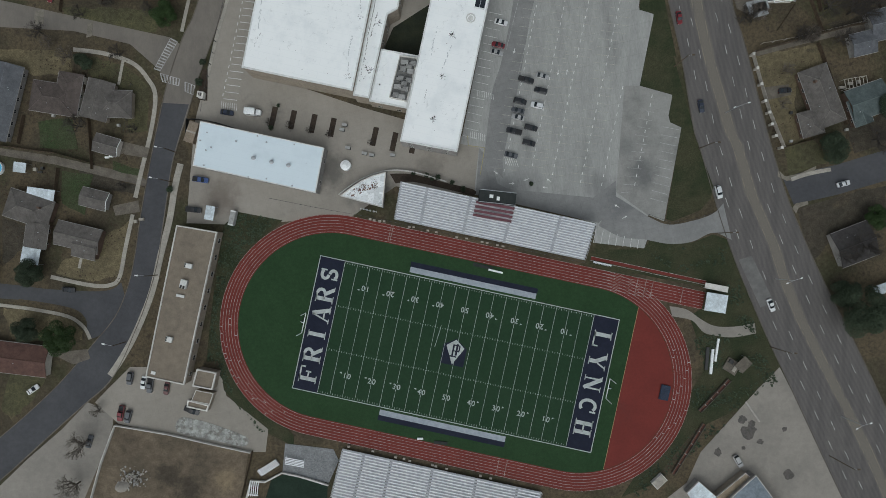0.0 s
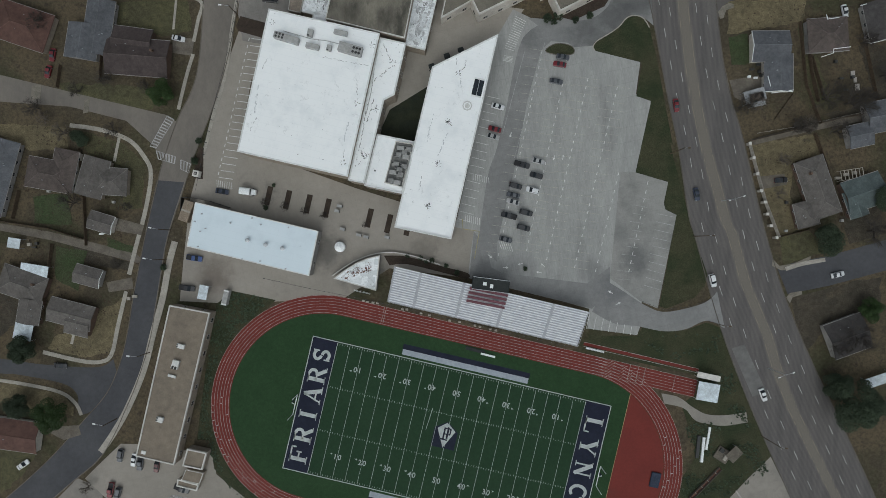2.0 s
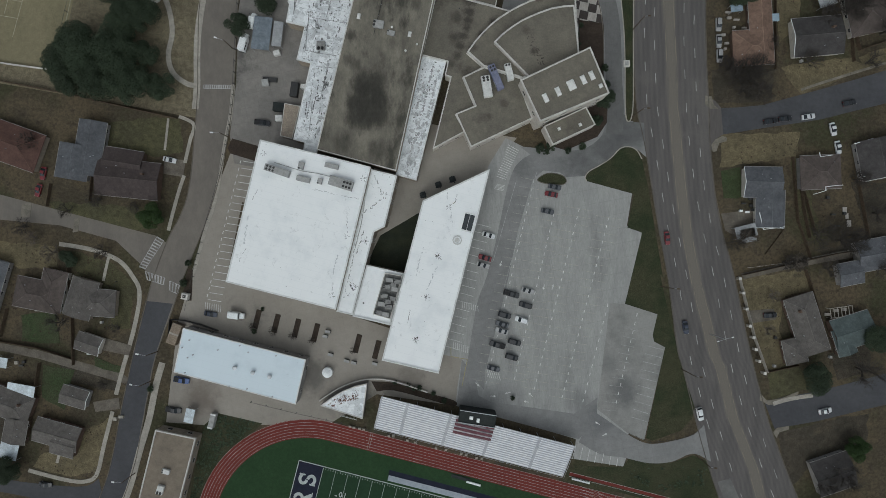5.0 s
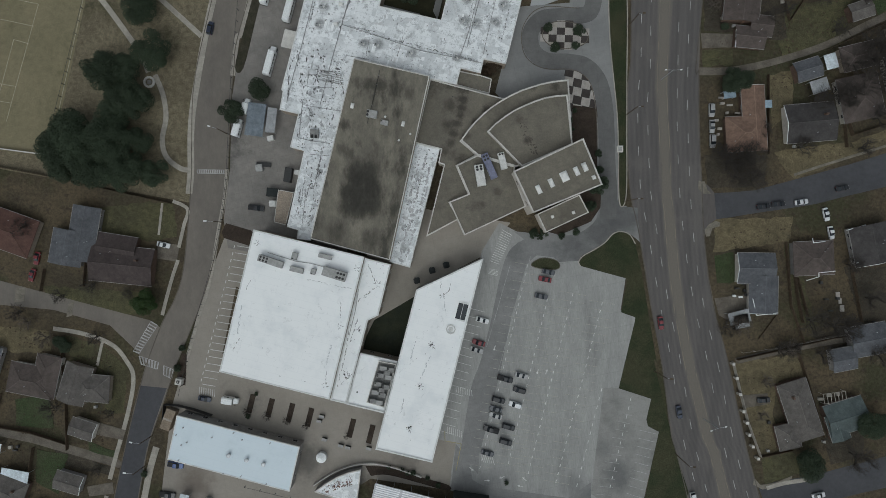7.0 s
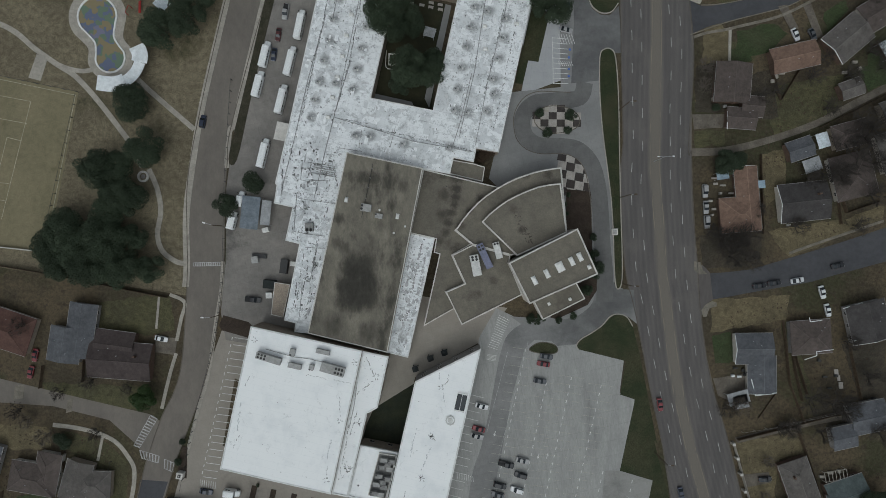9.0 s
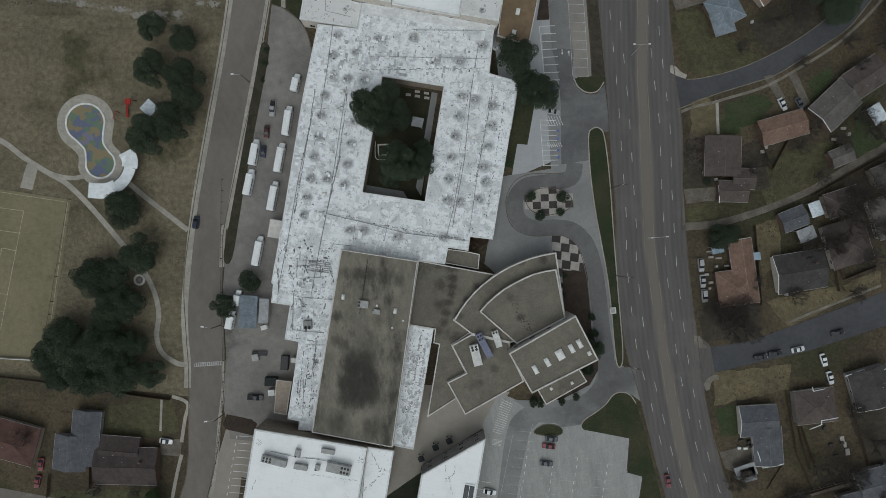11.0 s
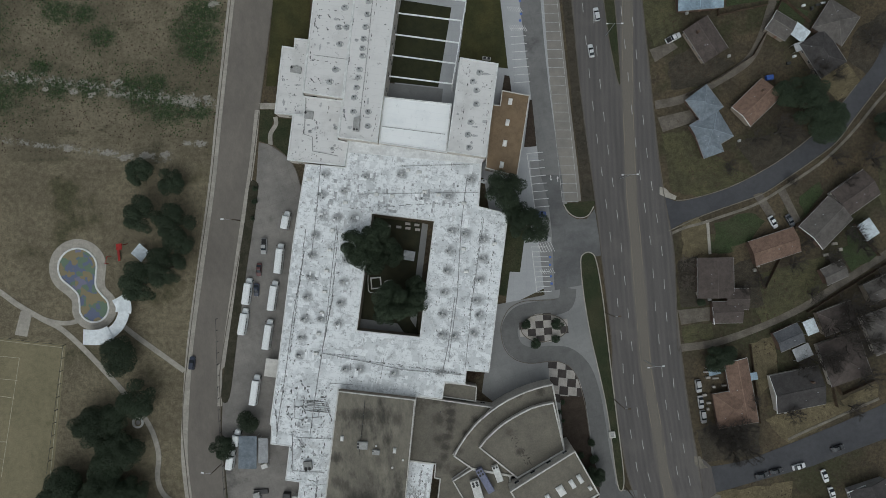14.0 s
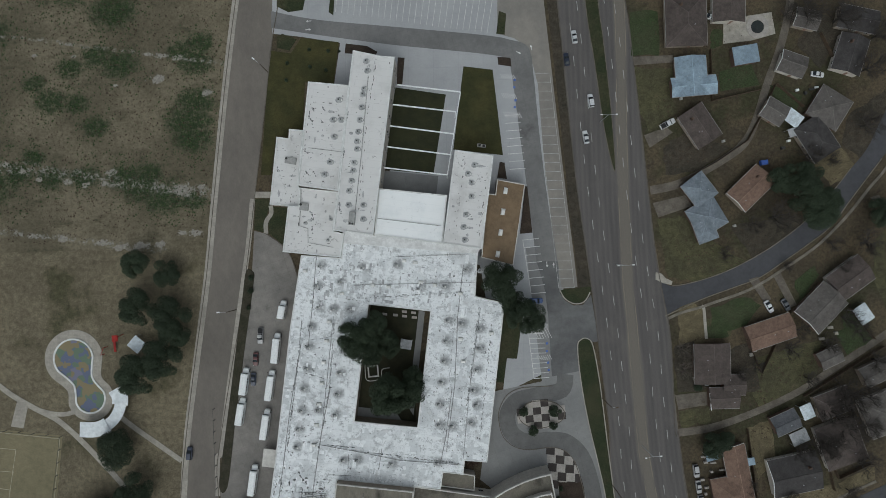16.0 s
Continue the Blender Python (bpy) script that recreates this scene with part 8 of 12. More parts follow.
park("sedan", "black", [(-136.4, -15.3, -5), (120.2, 55.8, 6)] + [(144.9, 132.0, 13), (122.6, 125.6, 9), (117.4, 124.5, 9)], "black sedan in the residential street", STR)
park("suv", "silver", [(97.7, 158.0, -87), (98.5, 147.0, -87)] + [(103.9, -76.3, -60)], "silver car in a gravel yard", STR)
park("sedan", "silver", [(98.1, 152.2, -87)], "silver sedan in a cluttered yard", STR)
park("sedan", "white", [(118.3, 318.3, -25), (153.9, 294.5, -13), (129.0, 213.8, -65)], "white sedan in a driveway", STR)
park("sedan", "grey", [(135.0, 213.9, -65)] + [(-129.0, -70.0, 75)], "dark grey sedan in a driveway", STR)
park("pickup", "white", [(99.2, 282.0, 22)], "white pickup truck in a driveway", STR)
park("suv", "white", [(96.8, 19.7, -75)] + [(72.8, 292.8, 95)], "white car on the main road", STR)
park("sedan", "white", [(115.5, -20.7, -68)] + [(69.8, 280.0, 95), (69.1, 316.0, 93)], "white sedan on the main road", STR)
park("sedan", "red", [(82.7, 81.8, -81)], "red car on the main road", STR)
park("sedan", "navy", [(65.6, 308.2, 93)] + [(90.5, 50.3, -78)], "dark car on the main road", STR)


def build_bus(length, label):
    b = empty("school_bus", label, "bus")
    L, w = length / 2, 1.22
    white, strip_ = PAINT["white"], GLASS
    part("body", hull(bmesh.new(), [(-L, w - 0.1, 0.45, 2.75, 0.22), (-L + 0.15, w, 0.4, 2.95, 0.3), (L - 1.9, w, 0.4, 2.95, 0.3), (L - 1.75, w - 0.08, 0.4, 2.75, 0.3)]), FRAME_WHITE, b)
    part("bonnet", hull(bmesh.new(), [(L - 1.8, w - 0.16, 0.4, 1.75, 0.2), (L - 0.3, w - 0.25, 0.4, 1.55, 0.2), (L, w - 0.45, 0.5, 1.3, 0.15)]), FRAME_WHITE, b)
    part("windscreen", box(bmesh.new(), L - 1.78, L - 1.66, -w + 0.2, w - 0.2, 1.75, 2.5), GLASS, b)
    for s in (-1, 1):
        for k in range(int((length - 3) / 0.95)):
            part("side_window", box(bmesh.new(), -L + 0.6 + 0.95 * k, -L + 1.35 + 0.95 * k, s * w - 0.02, s * w + 0.02, 1.65, 2.35), GLASS, b)
        part("mirror", box(bmesh.new(), L - 0.9, L - 0.7, s * (w + 0.15) - 0.1, s * (w + 0.15) + 0.1, 1.6, 1.95), RUBBER, b)
    for x in (-L * 0.45, L * 0.05):
        part("roof_hatch", box(bmesh.new(), x - 0.35, x + 0.35, -0.35, 0.35, 2.94, 3.02), FRAME_WHITE, b)
    part("bumper", box(bmesh.new(), -L - 0.12, -L + 0.02, -w + 0.05, w - 0.05, 0.4, 0.7), RUBBER, b)
    wheels(b, [(x, y) for x in (-L * 0.55, L - 1.0) for y in (-w + 0.03, w - 0.03)], 0.48, 0.3)
    return b


def bus_row(length, spots, label):
    first = None
    for x, y, turn in spots:
        if first is None:
            first = build_bus(length, label)
            first.matrix_basis = pose(x, y, 0.07, 0, 0, turn)
            ob = first
        else:
            ob = copy_thing(first, pose(x, y, 0.07, 0, 0, turn))
        tagged(ob, label, group="school buses")


bus_row(10.6, [(-47.0, 215.6, 79), (-50.3, 202.6, 77), (-53.3, 189.0, 77), (-59.5, 169.7, 77)], "long white school bus in the bus yard")
bus_row(9.4, [(-59.3, 204.9, 77), (-61.6, 194.3, 76)], "white school bus beside the street hedge")
bus_row(6.4, [(-43.5, 229.0, 75)] + [(-70.3, 145.6, 76)], "short white bus in the yard")
bus_row(5.6, [(-69.4, 48.4, -6)] + [(-67.5, 153.3, 76)], "small white minibus in the yard")

# ---------------------------------------------------------------- grandstands
def grandstand(label, corners, rows, aisles, low, high):
    """Aluminium tiers facing the field; x along the front, y to the back."""
    l, w, x, y, t = rect(*corners)
    g = empty("grandstand", label, "grandstand", x, y, 0, t)
    cuts = [-l / 2] + [a - l / 2 for a in aisles] + [l / 2]
    d = w / rows
    for r in range(rows):
        z = low + (high - low) * r / (rows - 1)
        y0 = -w / 2 + r * d
        for a, b in zip(cuts, cuts[1:]):
            a2, b2 = a + 0.5, b - 0.5
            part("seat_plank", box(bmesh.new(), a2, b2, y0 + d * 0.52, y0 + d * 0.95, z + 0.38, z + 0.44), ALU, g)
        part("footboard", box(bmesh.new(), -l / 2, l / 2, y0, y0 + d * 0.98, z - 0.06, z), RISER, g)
    bm = bmesh.new()
    for k in range(int(l / 6) + 1):
        xx = -l / 2 + 0.3 + k * (l - 0.6) / int(l / 6)
        for yy, zz in ((-w / 2 + 0.4, low), (0, (low + high) / 2), (w / 2 - 0.4, high)):
            box(bm, xx - 0.07, xx + 0.07, yy - 0.07, yy + 0.07, -0.1, zz - 0.06)
    part("frame", bm, STEEL, g)
    for s in (-1, 1):
        part("end_rail", tube(bmesh.new(), (s * l / 2, -w / 2, low + 1.0), (s * l / 2, w / 2, high + 1.1), 0.04, n=6), STEEL, g)
    part("back_rail", tube(bmesh.new(), (-l / 2, w / 2, high + 1.1), (l / 2, w / 2, high + 1.1), 0.04, n=6), STEEL, g)
    part("front_rail", tube(bmesh.new(), (-l / 2, -w / 2, low + 1.0), (l / 2, -w / 2, low + 1.0), 0.04, n=6), STEEL, g)
    return g


stand = grandstand("long aluminium grandstand beside the running track", [(-18.9, 10.0), (49.1, -4.6), (52.0, 8.2)], 15, [9.5, 25.0, 40.0, 57.0], 1.0, 5.2)
grandstand("aluminium grandstand on the far side of the track", [(33.9, -87.6), (-37.5, -72.2), (-40.8, -87.5)], 17, [9.0, 24.0, 40.0, 55.0, 65.0], 1.0, 5.2)


def box_thing(name, label, category, corners, z0, z1, material, parts=(), group=""):
    """A bevelled box thing with small boxes on it: (name, share x0, x1, y0, y1, rise, material)."""
    l, w, x, y, t = rect(*corners)
    ob = empty(name, label, category, x, y, z0, t, group)
    bm = box(bmesh.new(), -l / 2, l / 2, -w / 2, w / 2, 0, z1 - z0)
    bmesh.ops.bevel(bm, geom=bm.edges[:], offset=min(0.06, 0.05 * w), segments=1, affect="EDGES")
    part("casing", bm, material, ob)
    for nm, a, b, c, d, rise, m in parts:
        part(nm, box(bmesh.new(), a * l, b * l, c * w, d * w, z1 - z0 - 0.02, z1 - z0 + rise), m, ob)
    return ob


box_thing("press_box", "black-roofed press box above the grandstand", "press box", [(10.8, 15.7), (23.4, 14.3), (24.2, 18.6)], 2.0, 8.0, BLACK_ROOF,
          [("hatch", -0.22, -0.12, -0.1, 0.15, 0.4, FRAME_WHITE), ("hatch", -0.02, 0.06, -0.25, 0.05, 0.4, FRAME_WHITE), ("rim", -0.5, 0.5, 0.46, 0.5, 0.3, STEEL), ("rim", -0.5, 0.5, -0.5, -0.46, 0.3, STEEL)])
for k in range(4):
    a, b = Vector((9.99, 15.32)), Vector((23.36, 12.95))
    back_ = Vector((-0.21, -0.978)) * (1.5 * k)
    l_, w_, x_, y_, t_ = rect(a + back_, b + back_, b + back_ + Vector((0.21, 0.978)) * 0.9)
    ob = empty("maroon_bench", "maroon reserved bench row below the press box", "bench", x_, y_, 0, t_, "reserved benches")
    zz = 5.9 - 0.32 * k
    part("seat", box(bmesh.new(), -l_ / 2, l_ / 2, -w_ / 2, w_ / 2, zz, zz + 0.1), MAROON, ob)
    for s in (-0.45, 0, 0.45):
        part("leg", box(bmesh.new(), s * l_ - 0.05, s * l_ + 0.05, -0.1, 0.1, zz - 0.9, zz), STEEL, ob)


# ---------------------------------------------------------------- rooftop plant
def rooftop_unit(label, corners, z, h, material, fans=0, group="rooftop units", name="rooftop_unit"):
    l, w, x, y, t = rect(*corners)
    if w > l:
        l, w, t = w, l, t + 90
    ob = empty(name, label, "rooftop unit", x, y, z, t, group)
    part("kerb_frame", box(bmesh.new(), -l / 2 + 0.1, l / 2 - 0.1, -w / 2 + 0.1, w / 2 - 0.1, -0.05, 0.2), STEEL, ob)
    bm = box(bmesh.new(), -l / 2, l / 2, -w / 2, w / 2, 0.2, h)
    bmesh.ops.bevel(bm, geom=bm.edges[:], offset=0.06, segments=1, affect="EDGES")
    part("casing", bm, material, ob)
    for k in range(fans):
        fx, fy = -l / 2 + l * 0.10 + (k // 2) * l * 0.13, (-0.22 if k % 2 else 0.22) * w
        part("fan_grille", tube(bmesh.new(), (fx, fy, h - 0.02), (fx, fy, h + 0.12), min(0.17 * w, 0.45), n=12), FAN, ob)
    part("access_panel", box(bmesh.new(), l * 0.1, l * 0.35, -w / 2 - 0.02, -w / 2 + 0.02, 0.4, h - 0.3), STEEL, ob)
    return ob


for lab, corners, z, h, m, fans in (
    ("long grey air handler on the white gymnasium roof", [(-56.9, 101.3), (-48.7, 98.9), (-49.2, 96.7)], 10.8, 2.0, UNIT_GREY, 6),
    ("long grey air handler with dark fans", [(-28.1, 93.0), (-35.9, 95.1), (-35.2, 98.2)], 10.8, 2.0, UNIT_GREY, 6),
    ("pale blue-grey rooftop unit", [(-46.4, 97.8), (-42.0, 96.9), (-42.4, 95.2)], 10.8, 1.5, UNIT_GREY, 0),
    ("pale blue-grey condenser unit", [(-37.1, 102.5), (-32.6, 101.6), (-32.9, 100.1)], 10.8, 1.3, UNIT_GREY, 0),
    ("small upright rooftop unit", [(-45.9, 102.4), (-44.1, 102.0), (-44.7, 99.7)], 10.8, 1.4, UNIT_GREY, 1),
    ("small upright rooftop unit", [(-39.3, 97.2), (-37.8, 96.8), (-38.2, 94.9)], 10.8, 1.4, UNIT_GREY, 1),
    ("white packaged unit on the service block", [(18.3, 127.6), (15.4, 127.0), (12.1, 133.7)], 6.9, 2.0, UNIT_WHITE, 4),
    ("long blue-grey packaged unit", [(22.1, 130.5), (20.0, 129.5), (16.8, 138.0)], 6.9, 2.0, UNIT_BLUE, 4),
    ("white packaged unit beside the hall", [(25.4, 133.6), (23.3, 133.0), (20.7, 138.2)], 6.9, 1.8, UNIT_WHITE, 2),
    ("pale green-grey unit on the old gymnasium roof", [(-22.9, 151.5), (-19.4, 151.0), (-19.8, 148.5)], 9.2, 1.2, UNIT_GREY, 2),
    ("small grey unit on the old gymnasium roof", [(-18.1, 148.3), (-15.6, 147.8), (-15.9, 146.2)], 9.2, 1.0, UNIT_GREY, 1),
    ("grey unit on the long brown roof", [(-92.8, -11.1), (-90.6, -11.7), (-91.2, -14.7)], 5.0, 1.3, UNIT_WHITE, 4),
    ("small white unit on the long brown roof", [(-91.6, -5.4), (-89.0, -6.0), (-89.2, -7.6)], 5.0, 1.0, UNIT_WHITE, 2),
    ("low white duct box on the long brown roof", [(-94.8, -16.3), (-92.0, -16.9), (-92.2, -17.8)], 5.0, 0.6, UNIT_WHITE, 0),
    ("small white unit on the long brown roof", [(-98.2, -31.1), (-96.0, -31.7), (-96.4, -33.5)], 5.0, 1.0, UNIT_WHITE, 2),
    ("flat white hatch on the long brown roof", [(-103.8, -43.3), (-102.2, -43.7), (-102.4, -44.9)], 5.0, 0.35, UNIT_WHITE, 0),
    ("large green-grey unit on the new wing", [(-14.6, 260.5), (-12.6, 260.1), (-13.4, 255.8)], 10.4, 1.8, UNIT_GREY, 2),
    ("grey unit on the low block", [(-36.1, 282.3), (-32.3, 281.3), (-32.7, 279.0)], 5.0, 0.5, UNIT_GREY, 1),
    ("grey unit pad on the link roof", [(-32.1, 265.8), (-29.1, 265.1), (-29.5, 262.4)], 6.4, 0.6, UNIT_GREY, 1),
):
    rooftop_unit(lab, corners, z, h, m, fans)


VENT_PAD = surf("grimy_pad", (0.46, 0.47, 0.47), (0.33, 0.335, 0.34), 0.8, 4.0, grain=0.25, mottle=0.2)
VENT_CASE = surf("weathered_vent_casing", (0.40, 0.41, 0.41), (0.30, 0.31, 0.31), 0.8, 4.0, grain=0.15)


def vent_thing(label, wide, group):
    """A roof vent: a grimy flashing pad, a bevelled curb box, a side duct and a small dark outlet."""
    ob = empty("roof_vent", label, "vent", group=group)
    rng = random.Random(round(wide * 100) + len(label))
    ring = [(wide * 0.62 * rng.uniform(0.72, 1.0) * math.cos(k * math.tau / 11), wide * 0.5 * rng.uniform(0.72, 1.0) * math.sin(k * math.tau / 11)) for k in range(11)]
    part("pad", prism(bmesh.new(), ring, -0.02, 0.05), VENT_PAD, ob)
    bm = box(bmesh.new(), -wide * 0.30, wide * 0.26, -wide * 0.24, wide * 0.24, 0.04, 0.62)
    bmesh.ops.bevel(bm, geom=bm.edges[:], offset=0.05, segments=1, affect="EDGES")
    part("curb", bm, VENT_CASE, ob)
    part("duct", box(bmesh.new(), wide * 0.27, wide * 0.42, -wide * 0.12, wide * 0.14, 0.04, 0.4), UNIT_WHITE, ob)
    part("outlet", tube(bmesh.new(), (-wide * 0.06, wide * 0.04, 0.6), (-wide * 0.06, wide * 0.04, 0.78), wide * 0.10, n=10), FAN, ob)
    return ob


def scatter(maker, spots, z, turn, jitter=6):
    first, rng = None, random.Random(len(spots))
    for x, y in spots:
        m = pose(x, y, z, 0, 0, turn + rng.uniform(-jitter, jitter))
        if first is None:
            first = maker
            first.matrix_basis = m
        else:
            copy_thing(first, m)


scatter(vent_thing("grey exhaust vent with a dark hood on the white roof", 2.0, "exhaust vents"), ROOF_VENTS, 5.8, -14)
scatter(vent_thing("grey exhaust vent on the patched roof", 1.9, "exhaust vents"), PATCHED_VENTS, 5.8, -7)
scatter(vent_thing("square rooftop vent on the new wing", 2.3, "new wing vents"),
        [(-4.4, 310.7), (-4.3, 307.4), (-5.9, 301.4), (-6.6, 299.6), (-7.4, 295.3), (-8.4, 291.1), (-9.3, 287.2), (-10.0, 284.0), (-10.2, 281.4), (-11.6, 276.9), (-12.2, 274.3), (-13.1, 270.9), (-14.2, 267.6), (-14.9, 262.9), (-9.9, 262.4), (-10.4, 257.6), (28.7, 272.3), (26.3, 269.5), (27.2, 266.5), (26.8, 261.8), (24.3, 255.9), (23.1, 251.8), (23.1, 247.4)], 10.4, -7)
scatter(vent_thing("square rooftop vent on the western block", 2.4, "new wing vents"), [(-15.0, 298.9), (-17.6, 292.4), (-14.9, 292.1), (-17.7, 286.6), (-19.9, 278.1), (-22.2, 274.1)], 9.0, -7)
scatter(vent_thing("small rooftop vent on the link block", 1.5, "new wing vents"), [(-22.2, 259.0), (-23.9, 251.9), (-31.1, 258.5)], 6.4, -7)


def stub_thing(label, r, tall, material, group, name="vent_stub"):
    ob = empty(name, label, "vent pipe", group=group)
    part("pipe", tube(bmesh.new(), (0, 0, -0.05), (0, 0, tall), r * 0.6, n=8), material, ob)
    part("cap", tube(bmesh.new(), (0, 0, tall), (0, 0, tall + 0.12), r, r * 0.5, n=8), material, ob)
    return ob


scatter(stub_thing("dark pipe vent on the patched roof", 0.22, 0.6, FAN, "pipe vents"), [(-44.3, 166.3), (-45.6, 161.4), (-43.2, 163.4), (-47.1, 161.4), (-42.2, 157.5), (-39.4, 169.3), (-40.9, 161.4), (-38.2, 154.6), (-43.1, 148.1), (-43.4, 145.7), (-41.4, 143.4), (-40.1, 143.8), (-39.1, 143.4), (-29.5, 200.7), (-25.3, 208.9), (-38.0, 184.9), (-13.9, 171.5), (-23.7, 172.4), (-31.5, 168.4), (17.3, 172.8), (-12.0, 176.4), (5.8, 158.0), (-41.0, 135.0), (-38.9, 130.1), (-41.8, 126.2), (-39.6, 120.3)], 5.8, 0)
scatter(stub_thing("thin pipe vent on the new wing", 0.2, 0.7, FAN, "pipe vents"), [(-23.8, 296.7), (-20.4, 296.0), (-24.7, 292.5), (-21.5, 291.8), (-25.7, 294.2), (-15.6, 293.6), (-28.2, 282.6), (-26.0, 275.3), (-28.3, 275.1), (-23.0, 271.7), (-27.4, 272.1)], 9.0, 0)
scatter(stub_thing("grey pipe vent on the low metal roof", 0.28, 0.6, STEEL, "pipe vents"), [(-83.5, 39.9), (-82.1, 34.8), (-83.9, 33.8), (-73.4, 36.9), (-65.9, 38.7), (-62.8, 36.5), (-53.1, 35.7), (-85.9, 37.2), (-84.7, 28.5), (-69.1, 24.4), (-62.8, 23.8), (-53.9, 21.4)], 6.0, 0)
scatter(stub_thing("round rooftop fan on the low metal roof", 0.8, 0.9, STEEL, "roof fans", "roof_fan"), [(-67.2, 31.0), (-60.9, 29.6), (-55.0, 28.4)], 6.0, 0)
scatter(stub_thing("dark drain outlet on the white wing roof", 0.3, 0.2, FAN, "roof drains", "roof_drain"), [(1.3, 72.5), (1.9, 72.7), (-1.8, 58.5), (-4.9, 44.1), (-4.3, 44.5), (-29.5, 78.0), (-33.8, 58.2), (-23.0, 76.6), (-27.0, 60.3), (-27.6, 61.3), (-67.8, 65.8), (-23.0, 55.5)], 9.2, 0)
scatter(stub_thing("small white vent on the old gymnasium roof", 0.4, 0.6, UNIT_WHITE, "gym vents"), [(-8.1, 143.8), (-11.9, 141.5), (-16.8, 149.3)], 9.2, 0)


rng = random.Random(21)
west_strip, east_strip, north_strip = [(-38.0, 218.2), (-24.3, 218.3), (-31.6, 171.3), (-47.3, 171.1)], [(7.0, 218.6), (32.4, 218.8), (21.2, 173.8), (5.6, 173.6)], [(-31.5, 245.8), (26.1, 241.3), (23.8, 227.8), (-32.7, 233.1)]
dots = []
for quad, count in ((west_strip, 18), (east_strip, 18), (north_strip, 20), ([(-48.2, 170.2), (-31.5, 168.4), (-33.3, 153.7), (-51.0, 154.5)], 16), ([(-6.2, 140.3), (1.1, 138.8), (-6.9, 101.0), (-12.8, 101.9)], 9)):
    a, b, c, d = map(Vector, quad)
    for _ in range(count):
        s, u = rng.random(), rng.random()
        dots.append(tuple(a.lerp(b, s).lerp(d.lerp(c, s), u)))
scatter(stub_thing("small dark pipe vent on the patched roof", 0.2, 0.45, FAN, "pipe vents"), dots, 5.8, 0, 180)


def skylight(label, centre, half_l, half_w, z, turn, group="skylights"):
    ob = empty("skylight", label, "skylight", centre[0], centre[1], z, turn, group)
    part("curb", box(bmesh.new(), -half_l, half_l, -half_w, half_w, -0.05, 0.4), UNIT_WHITE, ob)
    bm = bmesh.new()
    lo = [bm.verts.new((a * half_l * 0.94, b * half_w * 0.94, 0.4)) for a, b in ((-1, -1), (1, -1), (1, 1), (-1, 1))]
    hi = [bm.verts.new((a * half_l * 0.6, b * half_w * 0.6, 0.72)) for a, b in ((-1, -1), (1, -1), (1, 1), (-1, 1))]
    bm.faces.new(hi)
    for k in range(4):
        bm.faces.new((lo[k], lo[(k + 1) % 4], hi[(k + 1) % 4], hi[k]))
    part("dome", bm, surf("milky_dome", (0.72, 0.72, 0.70), (0.64, 0.64, 0.62), 0.5, 3.0, rough=0.3, grain=0.05), ob, "milky white acrylic dome")


for k, (q, a, b) in enumerate(zip([(35.4, 126.2), (39.5, 128.5), (43.8, 130.8), (47.7, 132.7), (50.4, 134.2), (53.5, 130.9)], (1.5, 1.5, 1.7, 1.5, 1.5, 0.7), (0.75, 0.75, 1.25, 0.75, 0.75, 0.6))):
    skylight("white domed skylight on the gravel roof", q, a, b, 12.8, -63)
for q in [(41.7, 117.8), (48.9, 119.5)]:
    skylight("small white skylight on the porch roof", q, 0.55, 0.5, 6.0, -63)
for q in [(39.0, 263.2), (37.4, 256.0), (35.9, 248.9), (34.2, 241.5)]:
    skylight("white vent hood on the tan roof", q, 1.1, 0.7, 5.0, 75, "tan roof vents")
for q in [(-9.9, 234.9), (-4.5, 233.8), (1.6, 242.3), (5.4, 241.3), (11.5, 232.9), (6.7, 234.3), (-32.9, 242.0), (-20.9, 233.0), (20.0, 229.1), (18.5, 213.5), (29.4, 214.5), (18.8, 205.7), (-26.2, 223.8), (-27.8, 217.2), (-29.4, 209.9), (-30.7, 202.7), (-32.3, 195.6), (-34.0, 188.5), (-35.5, 181.6)]:
    skylight("flat white roof hatch on the patched roof", q, 0.8, 0.55, 5.8, -7, "roof hatches")
for q in [(-28.2, 152.7), (-10.7, 147.2)]:
    skylight("flat white hatch on the old gymnasium roof", q, 0.55, 0.9, 9.2, -10, "roof hatches")
oct_ = (8.04, 78.06)
ob = empty("roof_hatch", "octagonal white roof hatch on the classroom wing", "roof hatch", oct_[0], oct_[1], 9.2)
part("rim", strip(bmesh.new(), [(1.5 * math.cos(k * math.tau / 8), 1.5 * math.sin(k * math.tau / 8)) for k in range(8)], 0.35, -0.02, 0.35, True), UNIT_WHITE, ob)
part("lid", tube(bmesh.new(), (0, 0, -0.02), (0, 0, 0.25), 0.9, n=8), UNIT_WHITE, ob)
box_thing("light_well", "dark glazed light well in the white roof", "light well", [(9.3, 81.7), (12.6, 81.0), (14.0, 86.8)], 9.1, 9.35, GLASS, [("rim", -0.5, 0.5, -0.54, -0.46, 0.15, WHITE_EDGE), ("rim", -0.5, 0.5, 0.46, 0.54, 0.15, WHITE_EDGE), ("bar", -0.02, 0.02, -0.46, 0.46, 0.05, STEEL)])

